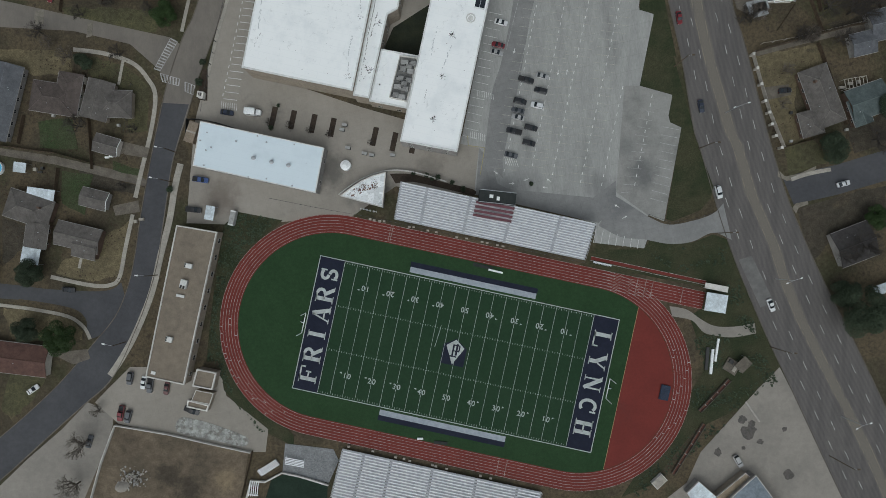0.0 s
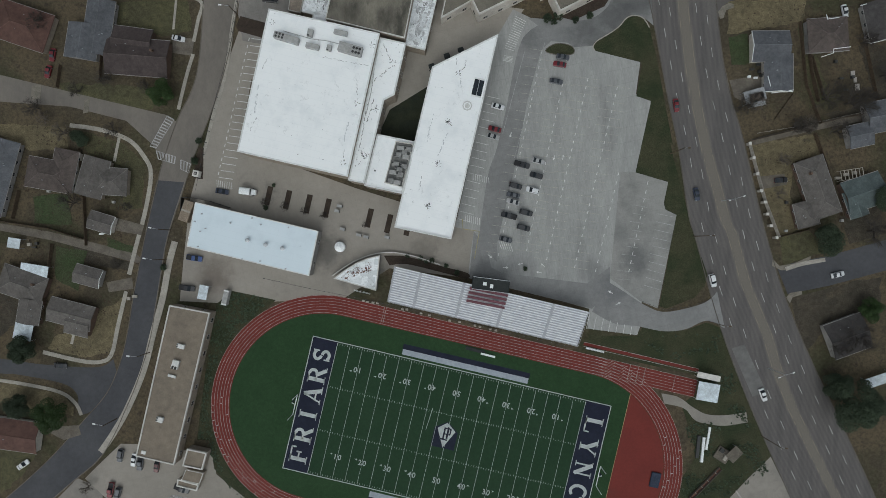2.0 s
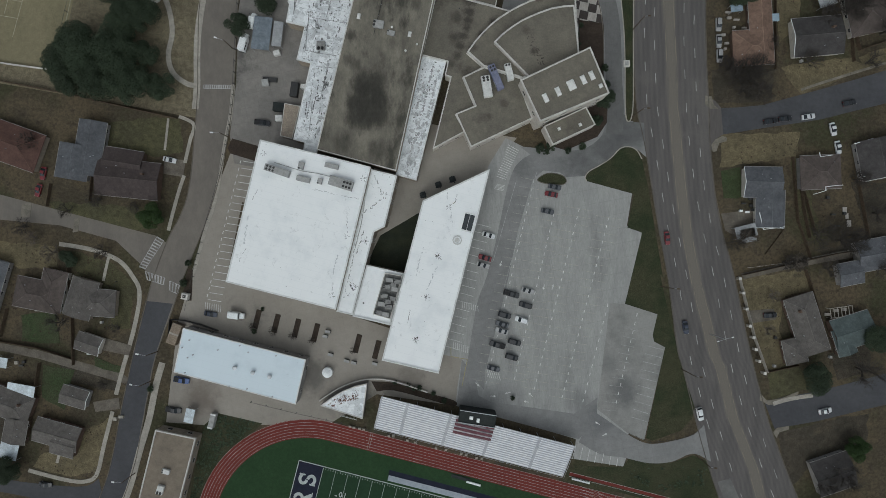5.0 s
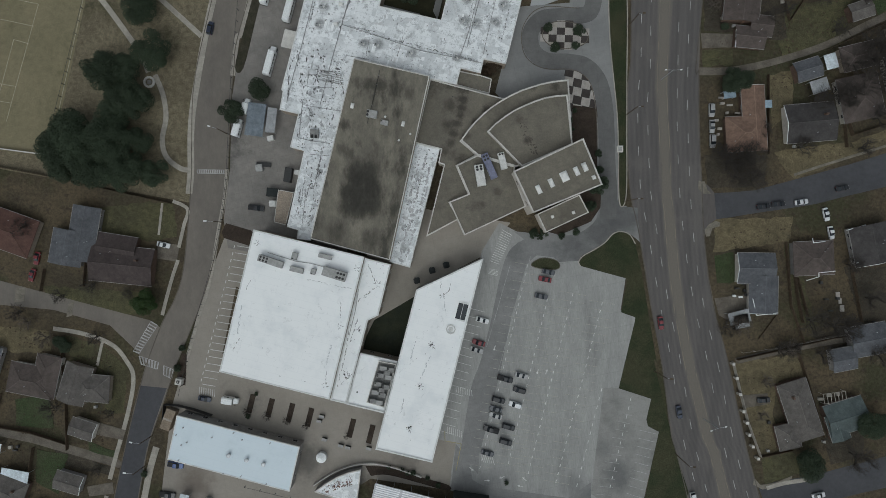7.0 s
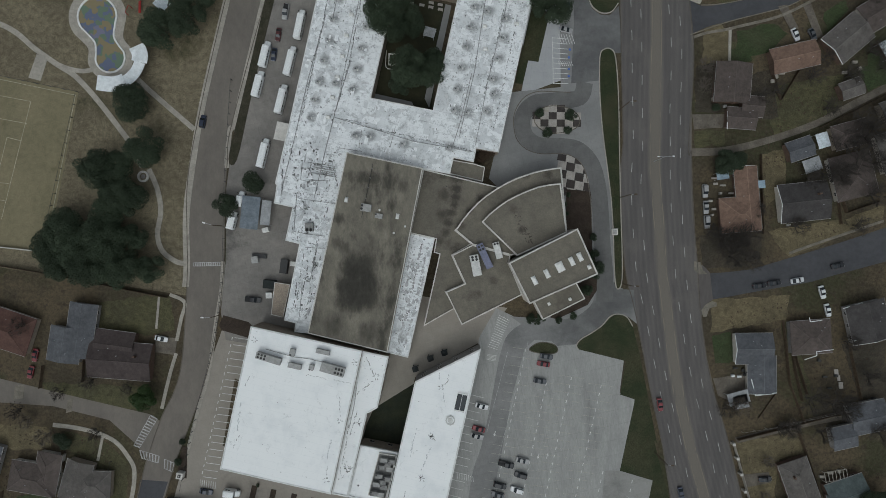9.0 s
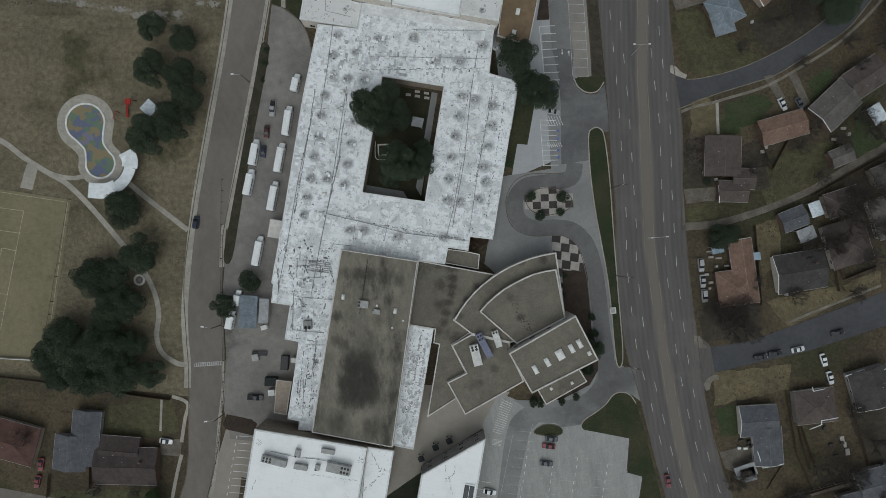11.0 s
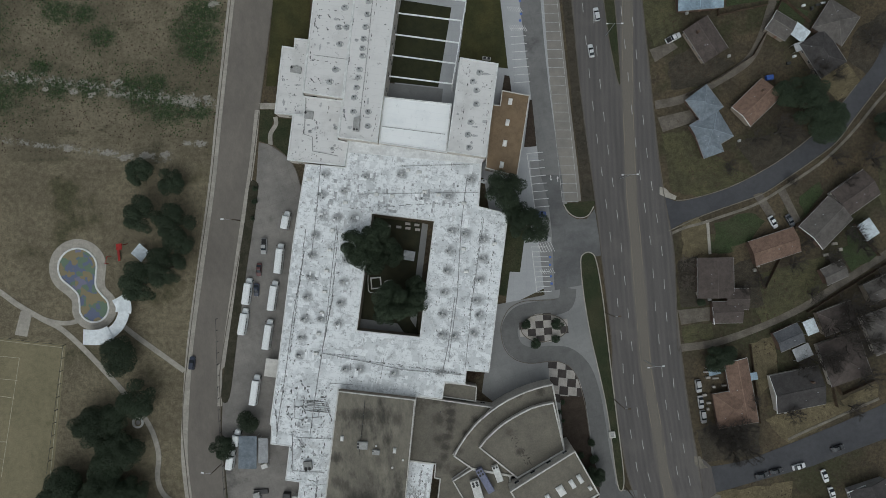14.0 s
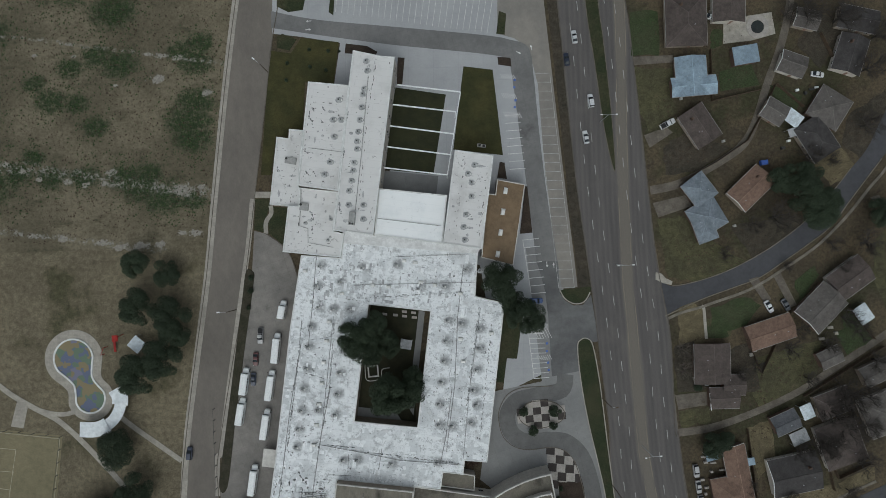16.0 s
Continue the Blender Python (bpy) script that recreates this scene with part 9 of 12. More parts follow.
# sunken machine deck
VENT_CASE_DARK = surf("dull_machine_casing", (0.26, 0.26, 0.25), (0.19, 0.19, 0.185), 0.8, 4.0, grain=0.2)
deck = [(-16.2, 65.9), (-10.4, 65.1), (-13.9, 50.3), (-19.8, 51.7)]
ob = tagged(part("machine_deck", prism(bmesh.new(), deck, 6.9, 7.06), surf("deck_grey", (0.20, 0.20, 0.19), (0.15, 0.15, 0.145), 0.4, 3.0, grain=0.2)), "grey machine deck sunk in the white roof", "roof deck")
part("screen_wall", strip(bmesh.new(), deck, 0.25, 6.9, 7.9, True), COPING, ob)
for k, q in enumerate([(-14.6, 63.6), (-11.9, 63.2), (-15.4, 61.3), (-12.7, 60.5), (-16.2, 58.2), (-13.4, 57.4), (-17.1, 55.3), (-14.6, 54.5), (-17.9, 52.4), (-15.6, 51.8), (-13.4, 62.1), (-15.0, 56.3)]):
    rooftop_unit("grey machine on the sunken deck", [(q[0] - 1.2, q[1] - 0.7), (q[0] + 1.2, q[1] - 0.9), (q[0] + 1.3, q[1] + 0.6)], 7.06, 1.1 + 0.25 * (k % 3), VENT_CASE_DARK if k % 3 else UNIT_GREY, k % 3, "deck machines")


GRIMY_PIPE = surf("grimy_conduit", (0.20, 0.20, 0.20), (0.32, 0.32, 0.32), 0.5, 3.0, grain=0.2)


def pipe_run(label, line, z, r=0.12, material=None, name="roof_pipe"):
    """A pipe on small blocks along the roof."""
    x, y = line[0]
    ob = empty(name, label, "pipe", x, y, z, group="roof pipes")
    for a, b in zip(line, line[1:]):
        part("pipe", tube(bmesh.new(), (a[0] - x, a[1] - y, 0.25), (b[0] - x, b[1] - y, 0.25), r, n=6), material or FAN, ob)
        n = int((Vector(b) - Vector(a)).length / 3.0)
        for k in range(n):
            q = Vector(a).lerp(Vector(b), (k + 0.5) / n)
            part("block", box(bmesh.new(), q.x - x - 0.15, q.x - x + 0.15, q.y - y - 0.15, q.y - y + 0.15, -0.02, 0.2), UNIT_GREY, ob)


for p in ([(-36.6, 217.3), (-42.6, 194.7), (-47.3, 173.1), (-51.1, 157.4), (-51.6, 153.9)], [(-28.0, 200.7), (-32.2, 187.0), (-36.5, 169.3), (-40.0, 153.6)], [(-33.3, 181.5), (-19.9, 177.7), (-6.1, 173.5), (7.6, 171.3), (15.4, 169.9)], [(14.1, 197.2), (10.4, 180.6), (7.6, 171.3)], [(-44.3, 163.8), (-36.4, 163.8), (-36.4, 159.5), (-40.3, 159.5)],
          [(-46.1, 154.5), (-47.0, 141.8), (-42.0, 140.9), (-36.1, 140.3)], [(-28.4, 247.4), (-30.7, 233.9), (-34.5, 214.6)], [(21.9, 238.8), (18.3, 221.4), (15.1, 198.1), (10.0, 175.0)]):
    pipe_run("grimy conduit laid over the white roof", p, 5.8, 0.09, GRIMY_PIPE)
for p in ([(-44.3, 165.7), (-44.8, 159.8), (-42.2, 159.1)], [(-42.3, 165.7), (-36.4, 165.0)], [(-41.7, 162.4), (-33.4, 161.1)], [(-31.6, 170.9), (-23.7, 169.8)], [(-45.1, 153.2), (-31.4, 151.4)], [(-43.0, 136.3), (-36.1, 136.0)], [(-43.8, 124.2), (-44.7, 112.4)], [(-39.0, 136.0), (-41.3, 124.2)], [(-12.1, 178.4), (-13.9, 171.1)], [(-23.8, 177.3), (-24.7, 171.0)], [(-1.2, 243.9), (24.2, 242.5)], [(-17.7, 235.6), (25.2, 232.6)], [(26.4, 223.6), (19.6, 193.8), (15.6, 172.2)], [(-24.6, 225.4), (-28.4, 206.1), (-32.2, 186.8)]):
    pipe_run("short grimy conduit on the white roof", p, 5.8, 0.07, GRIMY_PIPE)
for p, z in (([(-4.2, 305.6), (-6.8, 291.5), (-8.9, 280.1), (-13.1, 259.5)], 10.4), ([(-27.1, 283.7), (-14.4, 280.9), (-10.7, 280.0)], 9.0), ([(-54.6, 101.9), (-45.0, 99.3), (-40.2, 98.8), (-27.8, 96.1)], 10.8), ([(-23.9, 90.5), (-24.8, 82.8), (-26.6, 74.2)], 8.5), ([(-5.9, 257.6), (15.4, 253.0)], 8.4), ([(-31.4, 270.3), (-33.2, 257.7), (-30.4, 256.5), (-30.8, 251.6), (-22.2, 249.2)], 6.4)):
    pipe_run("grey conduit laid over the white roof", p, z, 0.09, UNIT_GREY)
for k in range(6):
    pipe_run("pale pipe of a rooftop pipe rack", [(-40.0 + 0.15 * k, 165.6 - 0.75 * k), (-32.8 + 0.15 * k, 164.4 - 0.75 * k)], 5.8, 0.1, UNIT_GREY)
rooftop_unit("dark four-fan condenser on the patched roof", [(-42.9, 144.8), (-40.0, 144.8), (-39.9, 141.9)], 5.8, 1.2, VENT_CASE_DARK, 4)
pipe_run("dark gas pipe on the brown gymnasium roof", [(-19.3, 165.0), (-21.1, 155.4), (-22.9, 146.7)], 9.2, 0.08)

# pergola beams over the north court
ob = empty("pergola", "white steel beams spanning the open north courtyard", "pergola")
for a, b in ([(5.1, 302.6), (26.4, 298.1)], [(2.9, 296.0), (24.1, 291.5)], [(1.3, 288.8), (22.8, 284.0)], [(-0.4, 281.8), (21.2, 277.0)], [(-2.0, 274.7), (19.3, 270.2)]):
    part("beam", strip(bmesh.new(), [a, b], 0.4, 7.7, 8.1), FRAME_WHITE, ob)
    part("column", tube(bmesh.new(), (*b, 0), (*b, 7.75), 0.16, n=8), FRAME_WHITE, ob)
a, b = [(26.4, 298.1), (19.3, 270.2)]
part("edge_beam", strip(bmesh.new(), [a, b], 0.3, 7.72, 8.05), FRAME_WHITE, ob)
slab("court_walk", [(23.5, 307.5), (26.1, 307.1), (15.6, 264.6), (12.8, 265.2)], 0.10, NEW_CONC, "pale paved walk along the north courtyard", "paving")
slab("court_walk", [(-4.1, 275.2), (16.2, 271.2), (14.8, 264.7), (-6.0, 268.5)], 0.10, CONC_GREY, "grey paved end of the north courtyard", "paving")
for p in ([(-12.4, 321.6), (-4.8, 320.0), (-1.4, 317.6), (-2.1, 316.5), (-13.1, 318.2)], [(41.2, 311.7), (45.8, 310.9), (45.9, 307.8), (41.3, 308.9)], [(38.5, 274.2), (40.2, 273.8), (40.5, 267.9), (37.1, 268.6)], [(46.7, 264.7), (47.5, 264.6), (47.8, 247.9), (43.3, 247.9)], [(5.7, 314.9), (8.1, 314.5), (6.4, 305.1), (4.4, 305.3)]):
    slab("planting_bed", p, 0.12, MULCH, "dark mulch planting bed beside the school", "bed")

# ---------------------------------------------------------------- painted parking
marks = empty("parking_marking", "faded white and yellow stall lines", "road marking", kind="structure")
def stalls(a, b, c, d, n, keep=1.0, m=None, w=0.15, z=0.092):
    lines("stall_lines", combed(a, b, c, d, n, keep), w, z, m or BRIGHT_LINE, marks, "")


stalls(*[(15.1, 84.3), (5.8, 40.1), (20.2, 83.2), (10.9, 38.9)], 17, 0.95)
stalls((-69.6, 103.6), (-80.5, 53.5), (-64.6, 103.0), (-75.6, 52.9), 21, w=0.2)
lines("dotted_line", dashes([(-70.4, 103.8), (-81.0, 53.5)], 1.1, 1.5), 0.26, 0.092, BRIGHT_LINE, marks, "")
stalls(*[(-12.6, 345.6), (41.6, 333.3), (-15.0, 333.2), (38.3, 320.4)], 26)
stalls((53.8, 304.6), (55.3, 227.4), (59.3, 304.1), (60.9, 226.9), 25, m=LANE_PAINT, w=0.15)
lines("strip_edge", [((53.8, 304.6), (55.3, 227.4)), ((59.3, 304.1), (60.9, 226.9))], 0.15, 0.0932, LANE_PAINT, marks, "")
stalls((41.8, 290.5), (41.8, 271.2), (47.3, 290.4), (47.5, 271.1), 8, w=0.24)
stalls((44.1, 245.6), (45.3, 226.2), (49.8, 245.6), (50.6, 226.2), 8, w=0.24)
lines("stall_edge", [((44.1, 245.8), (45.3, 226.0)), ((43.0, 212.4), (43.5, 195.7))], 0.2, 0.0935, BRIGHT_LINE, marks, "")
stalls((43.0, 212.2), (43.5, 195.9), (48.4, 211.7), (48.9, 195.8), 10, w=0.2)
stalls((69.3, 49.1), (62.4, 19.6), (74.0, 48.2), (67.6, 19.4), 11, 1.0, FADED_LINE, 0.12)
stalls((83.0, 42.0), (78.2, 16.0), (77.2, 43.1), (72.8, 17.5), 10, 1.0, LANE_PAINT, 0.14)
for a, b in (((62.9, 57.6), (55.3, 22.1)), ((73.4, 54.6), (66.8, 20.2))):
    lines("dotted_line", dashes([a, b], 1.2, 2.0), 0.22, 0.0935, BRIGHT_LINE, marks, "")
stalls(*[(53.4, 6.6), (68.6, 2.6), (52.4, 1.6), (68.2, -0.4)], 7)
GHOST = surf("ghost_yellow_line", (0.40, 0.385, 0.33), (0.34, 0.33, 0.295), 0.3, 3.0)
for a, b in (((34.8, 100.8), (20.6, 28.0)), ((42.3, 88.9), (30.5, 29.0)), ((51.3, 91.1), (37.8, 26.1)), ((61.9, 88.3), (47.8, 23.3))):
    lines("dotted_line", dashes([a, b], 1.1, 1.75), 0.24, 0.093, BRIGHT_LINE, marks, "")
    stalls(a, b, (a[0] + 4.6, a[1] - 0.6), (b[0] + 4.6, b[1] - 0.6), 24, 1.0, GHOST, 0.1)
    stalls(a, b, (a[0] - 4.6, a[1] + 0.6), (b[0] - 4.6, b[1] + 0.6), 24, 1.0, GHOST, 0.1, 0.0925)
lines("drive_edge", [((35.7, 103.8), (25.6, 62.2)), ((28.5, 100.3), (21.2, 70.8))], 0.14, 0.094, FADED_LINE, marks, "")
for a, b, c, d, n in ((*[(8.3, 41.7), (13.5, 40.5), (7.9, 39.3), (12.9, 38.1)], 8), (*[(10.9, 56.3), (16.4, 55.1), (10.3, 54.3), (16.0, 53.1)], 8), (*[(20.6, 32.4), (24.5, 32.0), (21.2, 29.6), (25.1, 28.8)], 6), (*[(41.6, 305.6), (46.2, 304.8), (41.7, 304.0), (46.5, 303.1)], 8), (*[(41.4, 298.7), (46.0, 297.9), (41.6, 296.9), (46.2, 296.2)], 8), (*[(41.4, 292.0), (47.0, 291.3), (41.8, 289.9), (47.2, 289.2)], 9), (*[(-81.3, 52.5), (-76.0, 51.7), (-81.7, 50.0), (-76.4, 49.2)], 9), (*[(45.1, 213.4), (49.8, 213.4), (45.8, 209.9), (50.5, 209.9)], 6), (*[(45.2, 203.9), (49.7, 203.9), (45.5, 202.2), (49.9, 202.2)], 7)):
    lines("hatching", combed(a, b, tuple(Vector(c) + (Vector(d) - Vector(c)) * 0.12), tuple(Vector(d) + (Vector(d) - Vector(c)) * 0.12), n), 0.16, 0.095, BRIGHT_LINE, marks, "")
lines("hatching", combed(*[(25.1, 112.9), (21.4, 101.6), (28.8, 111.0), (24.7, 100.5)], 15), 0.16, 0.095, BRIGHT_LINE, marks, "")
lines("hatching", combed(*[(21.2, 98.8), (20.8, 97.1), (24.4, 98.3), (24.1, 96.4)], 5), 0.16, 0.095, BRIGHT_LINE, marks, "")
for q in [(46.6, 302.9), (46.2, 300.3), (46.2, 295.6), (45.7, 293.2), (49.3, 208.0), (49.0, 205.2), (49.0, 201.1), (49.0, 198.5)] + [(45.4, 218.7), (45.9, 215.7)]:
    lines("blue_sign", [((q[0] - 0.4, q[1]), (q[0] + 0.4, q[1]))], 0.8, 0.098, BLUE_LINE, marks, "")
lines("yellow_edge", [((7.4, 40.0), (7.6, 36.5)), ((7.6, 36.5), (13.5, 35.7)), ((13.5, 35.7), (11.9, 25.9))], 0.25, 0.096, YELLOW_LINE, marks, "")


def arrow_mark(q, turn):
    bm = bmesh.new()
    prism(bm, [(-0.9, -0.12), (0.3, -0.12), (0.3, -0.45), (1.1, 0), (0.3, 0.45), (0.3, 0.12), (-0.9, 0.12)], 0.086, 0.096)
    ob = part("arrow", bm, BRIGHT_LINE, marks)
    ob.matrix_basis = pose(q[0], q[1], 0, 0, 0, turn)


for q, turn in zip([(17.4, 26.9), (23.1, 22.9), (28.5, 24.3), (36.6, 23.9), (35.2, 21.4), (24.1, 70.5), (42.9, 62.7), (39.8, 62.7), (60.9, 14.7), (63.5, 10.7)], (-40, 0, 200, 140, 170, -105, 75, -105, 150, 30)):
    arrow_mark(q, turn)
for q, turn in zip([(-24.8, 330.9), (-25.4, 327.9), (53.6, 313.8), (48.8, 312.6), (51.9, 236.2), (54.3, 235.5)], (180, 0, 100, -30, -90, 90)):
    arrow_mark(q, turn)

# pitch lines on the sports grass
pl = empty("pitch_marking", "faint white pitch lines on dormant grass", "pitch marking", kind="structure")
lines("pitch_line", [(a, b) for p in ([(-197.4, 197.0), (-144.1, 187.7), (-154.3, 145.2)], [(-197.2, 188.8), (-145.5, 179.7)], [(-147.2, 173.4), (-152.6, 174.7), (-157.6, 153.3)], [(-151.2, 157.9), (-168.0, 160.1)], [(-152.6, 151.8), (-167.8, 154.0)], [(-242.0, 208.9), (-156.7, 195.8), (-128.0, 190.1), (-137.4, 139.6)]) for a, b in zip(p, p[1:])], 0.16, 0.032, surf("chalk_line", (0.44, 0.41, 0.32), (0.32, 0.30, 0.23), 0.4, 3.0), pl, "")

# ---------------------------------------------------------------- poles and lamps
def street_pole(label, q, tall, reach, turn, group="street lamps"):
    ob = empty("street_lamp", label, "street lamp", q[0], q[1], 0, turn, group)
    part("pole", tube(bmesh.new(), (0, 0, -0.1), (0, 0, tall), 0.17, 0.11, 8), WOOD, ob)
    part("arm", tube(bmesh.new(), (0, 0, tall - 0.7), (reach, 0, tall - 0.1), 0.05, n=6), STEEL, ob)
    part("lamp_head", box(bmesh.new(), reach - 0.2, reach + 0.8, -0.22, 0.22, tall - 0.2, tall), FRAME_WHITE if reach > 2 else WOOD, ob)


for q in [(81.2, 64.6), (89.9, 35.3), (96.0, 5.0), (115.6, -35.6), (136.8, -74.6)] + [(67.1, 186.6), (67.8, 155.4), (68.8, 124.6)]:
    street_pole("tall dark timber pole at the road edge", q, 11.3, 1.2, 0, "road poles")
for q, turn in zip([(-97.7, 34.2), (-99.5, 23.6), (-104.5, -10.0), (-116.1, -34.2)] + [(-41.2, 314.1), (-60.5, 230.4)] + [(-74.7, 111.8), (-74.6, 143.6)], (170, 170, 175, 165, 135, 175, 180, 165)):
    street_pole("dark street lamp arching over the curving street", q, 8.2, 2.6, turn)


def twin_lamp(q, turn):
    ob = empty("twin_lamp", "pale steel twin-arm road lamp in the median", "street lamp", q[0], q[1], 0, turn, "median lamps")
    part("pole", tube(bmesh.new(), (0, 0, -0.1), (0, 0, 10.0), 0.13, 0.08, 8), STEEL, ob)
    for s in (-1, 1):
        part("arm", tube(bmesh.new(), (0, 0, 9.6), (2.3 * s, 0, 10.1), 0.05, n=6), STEEL, ob)
        part("lamp_head", box(bmesh.new(), min(2.2 * s, 2.9 * s), max(2.2 * s, 2.9 * s), -0.17, 0.17, 10.02, 10.2), FRAME_WHITE, ob)


for q, turn in zip([(99.6, 48.1), (117.4, -11.3), (140.9, -60.4)] + [(79.7, 168.4)] + [(76.5, 233.8), (75.6, 285.1)], (18, 20, 22, 2, -2, -4)):
    twin_lamp(q, turn)

# ---------------------------------------------------------------- fences
def fence(label, line, tall=1.8, kind="board", step=2.4, material=None):
    x, y = line[0]
    ob = empty("fence", label, "fence", x, y, 0)
    m = material or {"board": WOOD, "wire": STEEL, "wall": COPING}[kind]
    for a, b in zip(line, line[1:]):
        a, b = Vector(a), Vector(b)
        n = max(1, round((b - a).length / step))
        for k in range(n):
            p, q = a.lerp(b, k / n), a.lerp(b, (k + 1) / n)
            p, q = p - Vector((x, y)), q - Vector((x, y))
            if kind == "wire":
                part("rail", tube(bmesh.new(), (*p, tall), (*q, tall), 0.05, n=5), m, ob)
            else:
                t = 0.10 if kind == "board" else 0.3
                part("panel", strip(bmesh.new(), [tuple(p), tuple(q)], t, 0, tall), m, ob)
            part("post", box(bmesh.new(), p.x - 0.09, p.x + 0.09, p.y - 0.09, p.y + 0.09, -0.1, tall + 0.1), m, ob)


fence("weathered timber fence along the alley", [(110.3, 69.8), (122.8, 73.2), (142.8, 78.6), (156.4, 80.9)])
fence("pale timber fence along the road", [(108.7, 69.0), (111.8, 58.1), (114.8, 48.0), (119.9, 35.5)], material=WALKWAY)
for k, q in enumerate([(108.4, 68.4), (109.8, 63.4), (111.2, 57.8), (112.6, 51.8), (114.0, 47.8), (115.0, 43.6), (116.4, 39.5), (118.4, 35.3)]):
    box_thing("fence_pier", "square pale brick fence pier by the road", "pier", [(q[0] - 0.4, q[1] - 0.4), (q[0] + 0.4, q[1] - 0.4), (q[0] + 0.4, q[1] + 0.4)], -0.05, 2.0, WALKWAY, [("cap", -0.6, 0.6, -0.6, 0.6, 0.1, COPING)], "fence piers")
fence("thin pale pipe fence along the alley", [(112.0, 72.4), (124.4, 74.6), (136.2, 77.4), (157.4, 82.4)], 1.4, "wire", 5.0, WALKWAY)
fence("dark overgrown timber fence beside a side lawn", [(127.7, 111.7), (128.9, 103.7), (130.4, 93.8), (132.9, 83.8)], 1.7, "board", 2.4)
fence("low dark garden edging", [(117.9, 77.5), (124.2, 86.7)], 0.5, "board", 3.0)
fence("dark timber garden fence", [(131.8, 72.6), (136.4, 60.1), (141.9, 43.5)])
fence("low pale wall along the dirt lot", [(-128.7, -91.5), (-125.0, -78.2), (-119.8, -64.2)], 1.2, "wall", 5)
fence("low pale wall along the south yard", [(-119.8, -64.2), (-100.3, -67.4), (-83.9, -71.1), (-70.6, -73.9)], 1.2, "wall", 5)
fence("thin fence beside the dirt lot", [(-70.0, -73.3), (-74.1, -90.7)], 1.5, "board")
fence("chain fence along the school's street side", [(-71.5, 195.9), (-73.3, 163.5), (-73.5, 147.3), (-73.8, 127.0), (-75.1, 112.8), (-78.3, 94.4), (-82.4, 78.1), (-85.1, 65.8), (-88.2, 48.5)], 1.6, "wire", 4.0, FAN)
fence("black screen fence beside the metal-roofed block", [(-93.6, 38.4), (-93.2, 45.9), (-88.8, 45.8), (-82.7, 44.6), (-76.1, 42.6)], 1.9, "board", 3.0, FAN)
fence("dark timber fence behind the park", [(-167.3, 130.7), (-155.0, 128.6), (-134.5, 125.4), (-114.0, 121.5), (-93.5, 117.8)], 1.8, "board", 4.0)
fence("dark wire fence round the sports pitch", [(-168.9, 199.6), (-156.6, 196.9), (-126.9, 191.1), (-131.8, 168.1), (-136.6, 145.7)], 1.5, "wire", 5.0, FAN)
fence("pale fence behind the sports pitch", [(-167.4, 136.8), (-155.1, 135.2), (-137.1, 133.5)], 1.2, "wall", 5.0)
fence("dark timber fence between gardens", [(-140.1, 28.5), (-141.6, 15.9), (-143.3, 1.6)], 1.6)
fence("dark timber fence along the alley", [(-161.7, 36.7), (-141.2, 33.9), (-127.8, 30.2)], 1.6)
fence("dark timber fence between yards", [(-152.4, 47.5), (-154.5, 37.3)], 1.6)
fence("brown timber fence in a back yard", [(144.5, 160.8), (147.8, 150.8), (159.7, 155.1)], 1.6)
fence("dark timber fence beside the brown house", [(130.2, 100.0), (134.6, 86.1)], 1.6)
fence("dark fence along the curving alley", [(102.4, 261.5), (115.0, 266.7), (126.8, 273.3), (132.6, 281.9), (138.7, 292.5)], 1.5)
fence("thin timber fence between gardens", [(139.1, 292.5), (147.9, 283.5)], 1.5)
fence("dark fence between back gardens", [(157.2, 210.7), (165.2, 198.8)], 1.5)
fence("timber fence along the alley yards", [(138.3, 181.0), (155.3, 189.6), (168.0, 196.1)], 1.5)
fence("dark fence along the track's north side", [(-63.4, 17.5), (-47.0, 14.2), (-30.8, 11.3), (-18.5, 8.9), (49.6, -5.7)], 1.3, "wire", 5.0, FAN)
fence("dark fence beside the exit drive", [(72.2, 11.7), (79.7, 8.9), (88.7, 10.1), (95.2, 12.5)], 0.8, "wire", 3.0, FAN)
fence("dark fence behind the brown orange house", [(120.1, 203.0), (124.0, 190.5)], 1.5)
fence("dark timber fence round the corner house yard", [(-113.4, 58.7), (-116.1, 41.4)], 1.2, "wire", 4.0, FAN)


# ---------------------------------------------------------------- repaired and stained roof sheets
def within(p, ring):
    hit, j = False, len(ring) - 1
    for i in range(len(ring)):
        (x1, y1), (x2, y2) = ring[i], ring[j]
        if (y1 > p[1]) != (y2 > p[1]) and p[0] < (x2 - x1) * (p[1] - y1) / (y2 - y1) + x1:
            hit = not hit
        j = i
    return hit


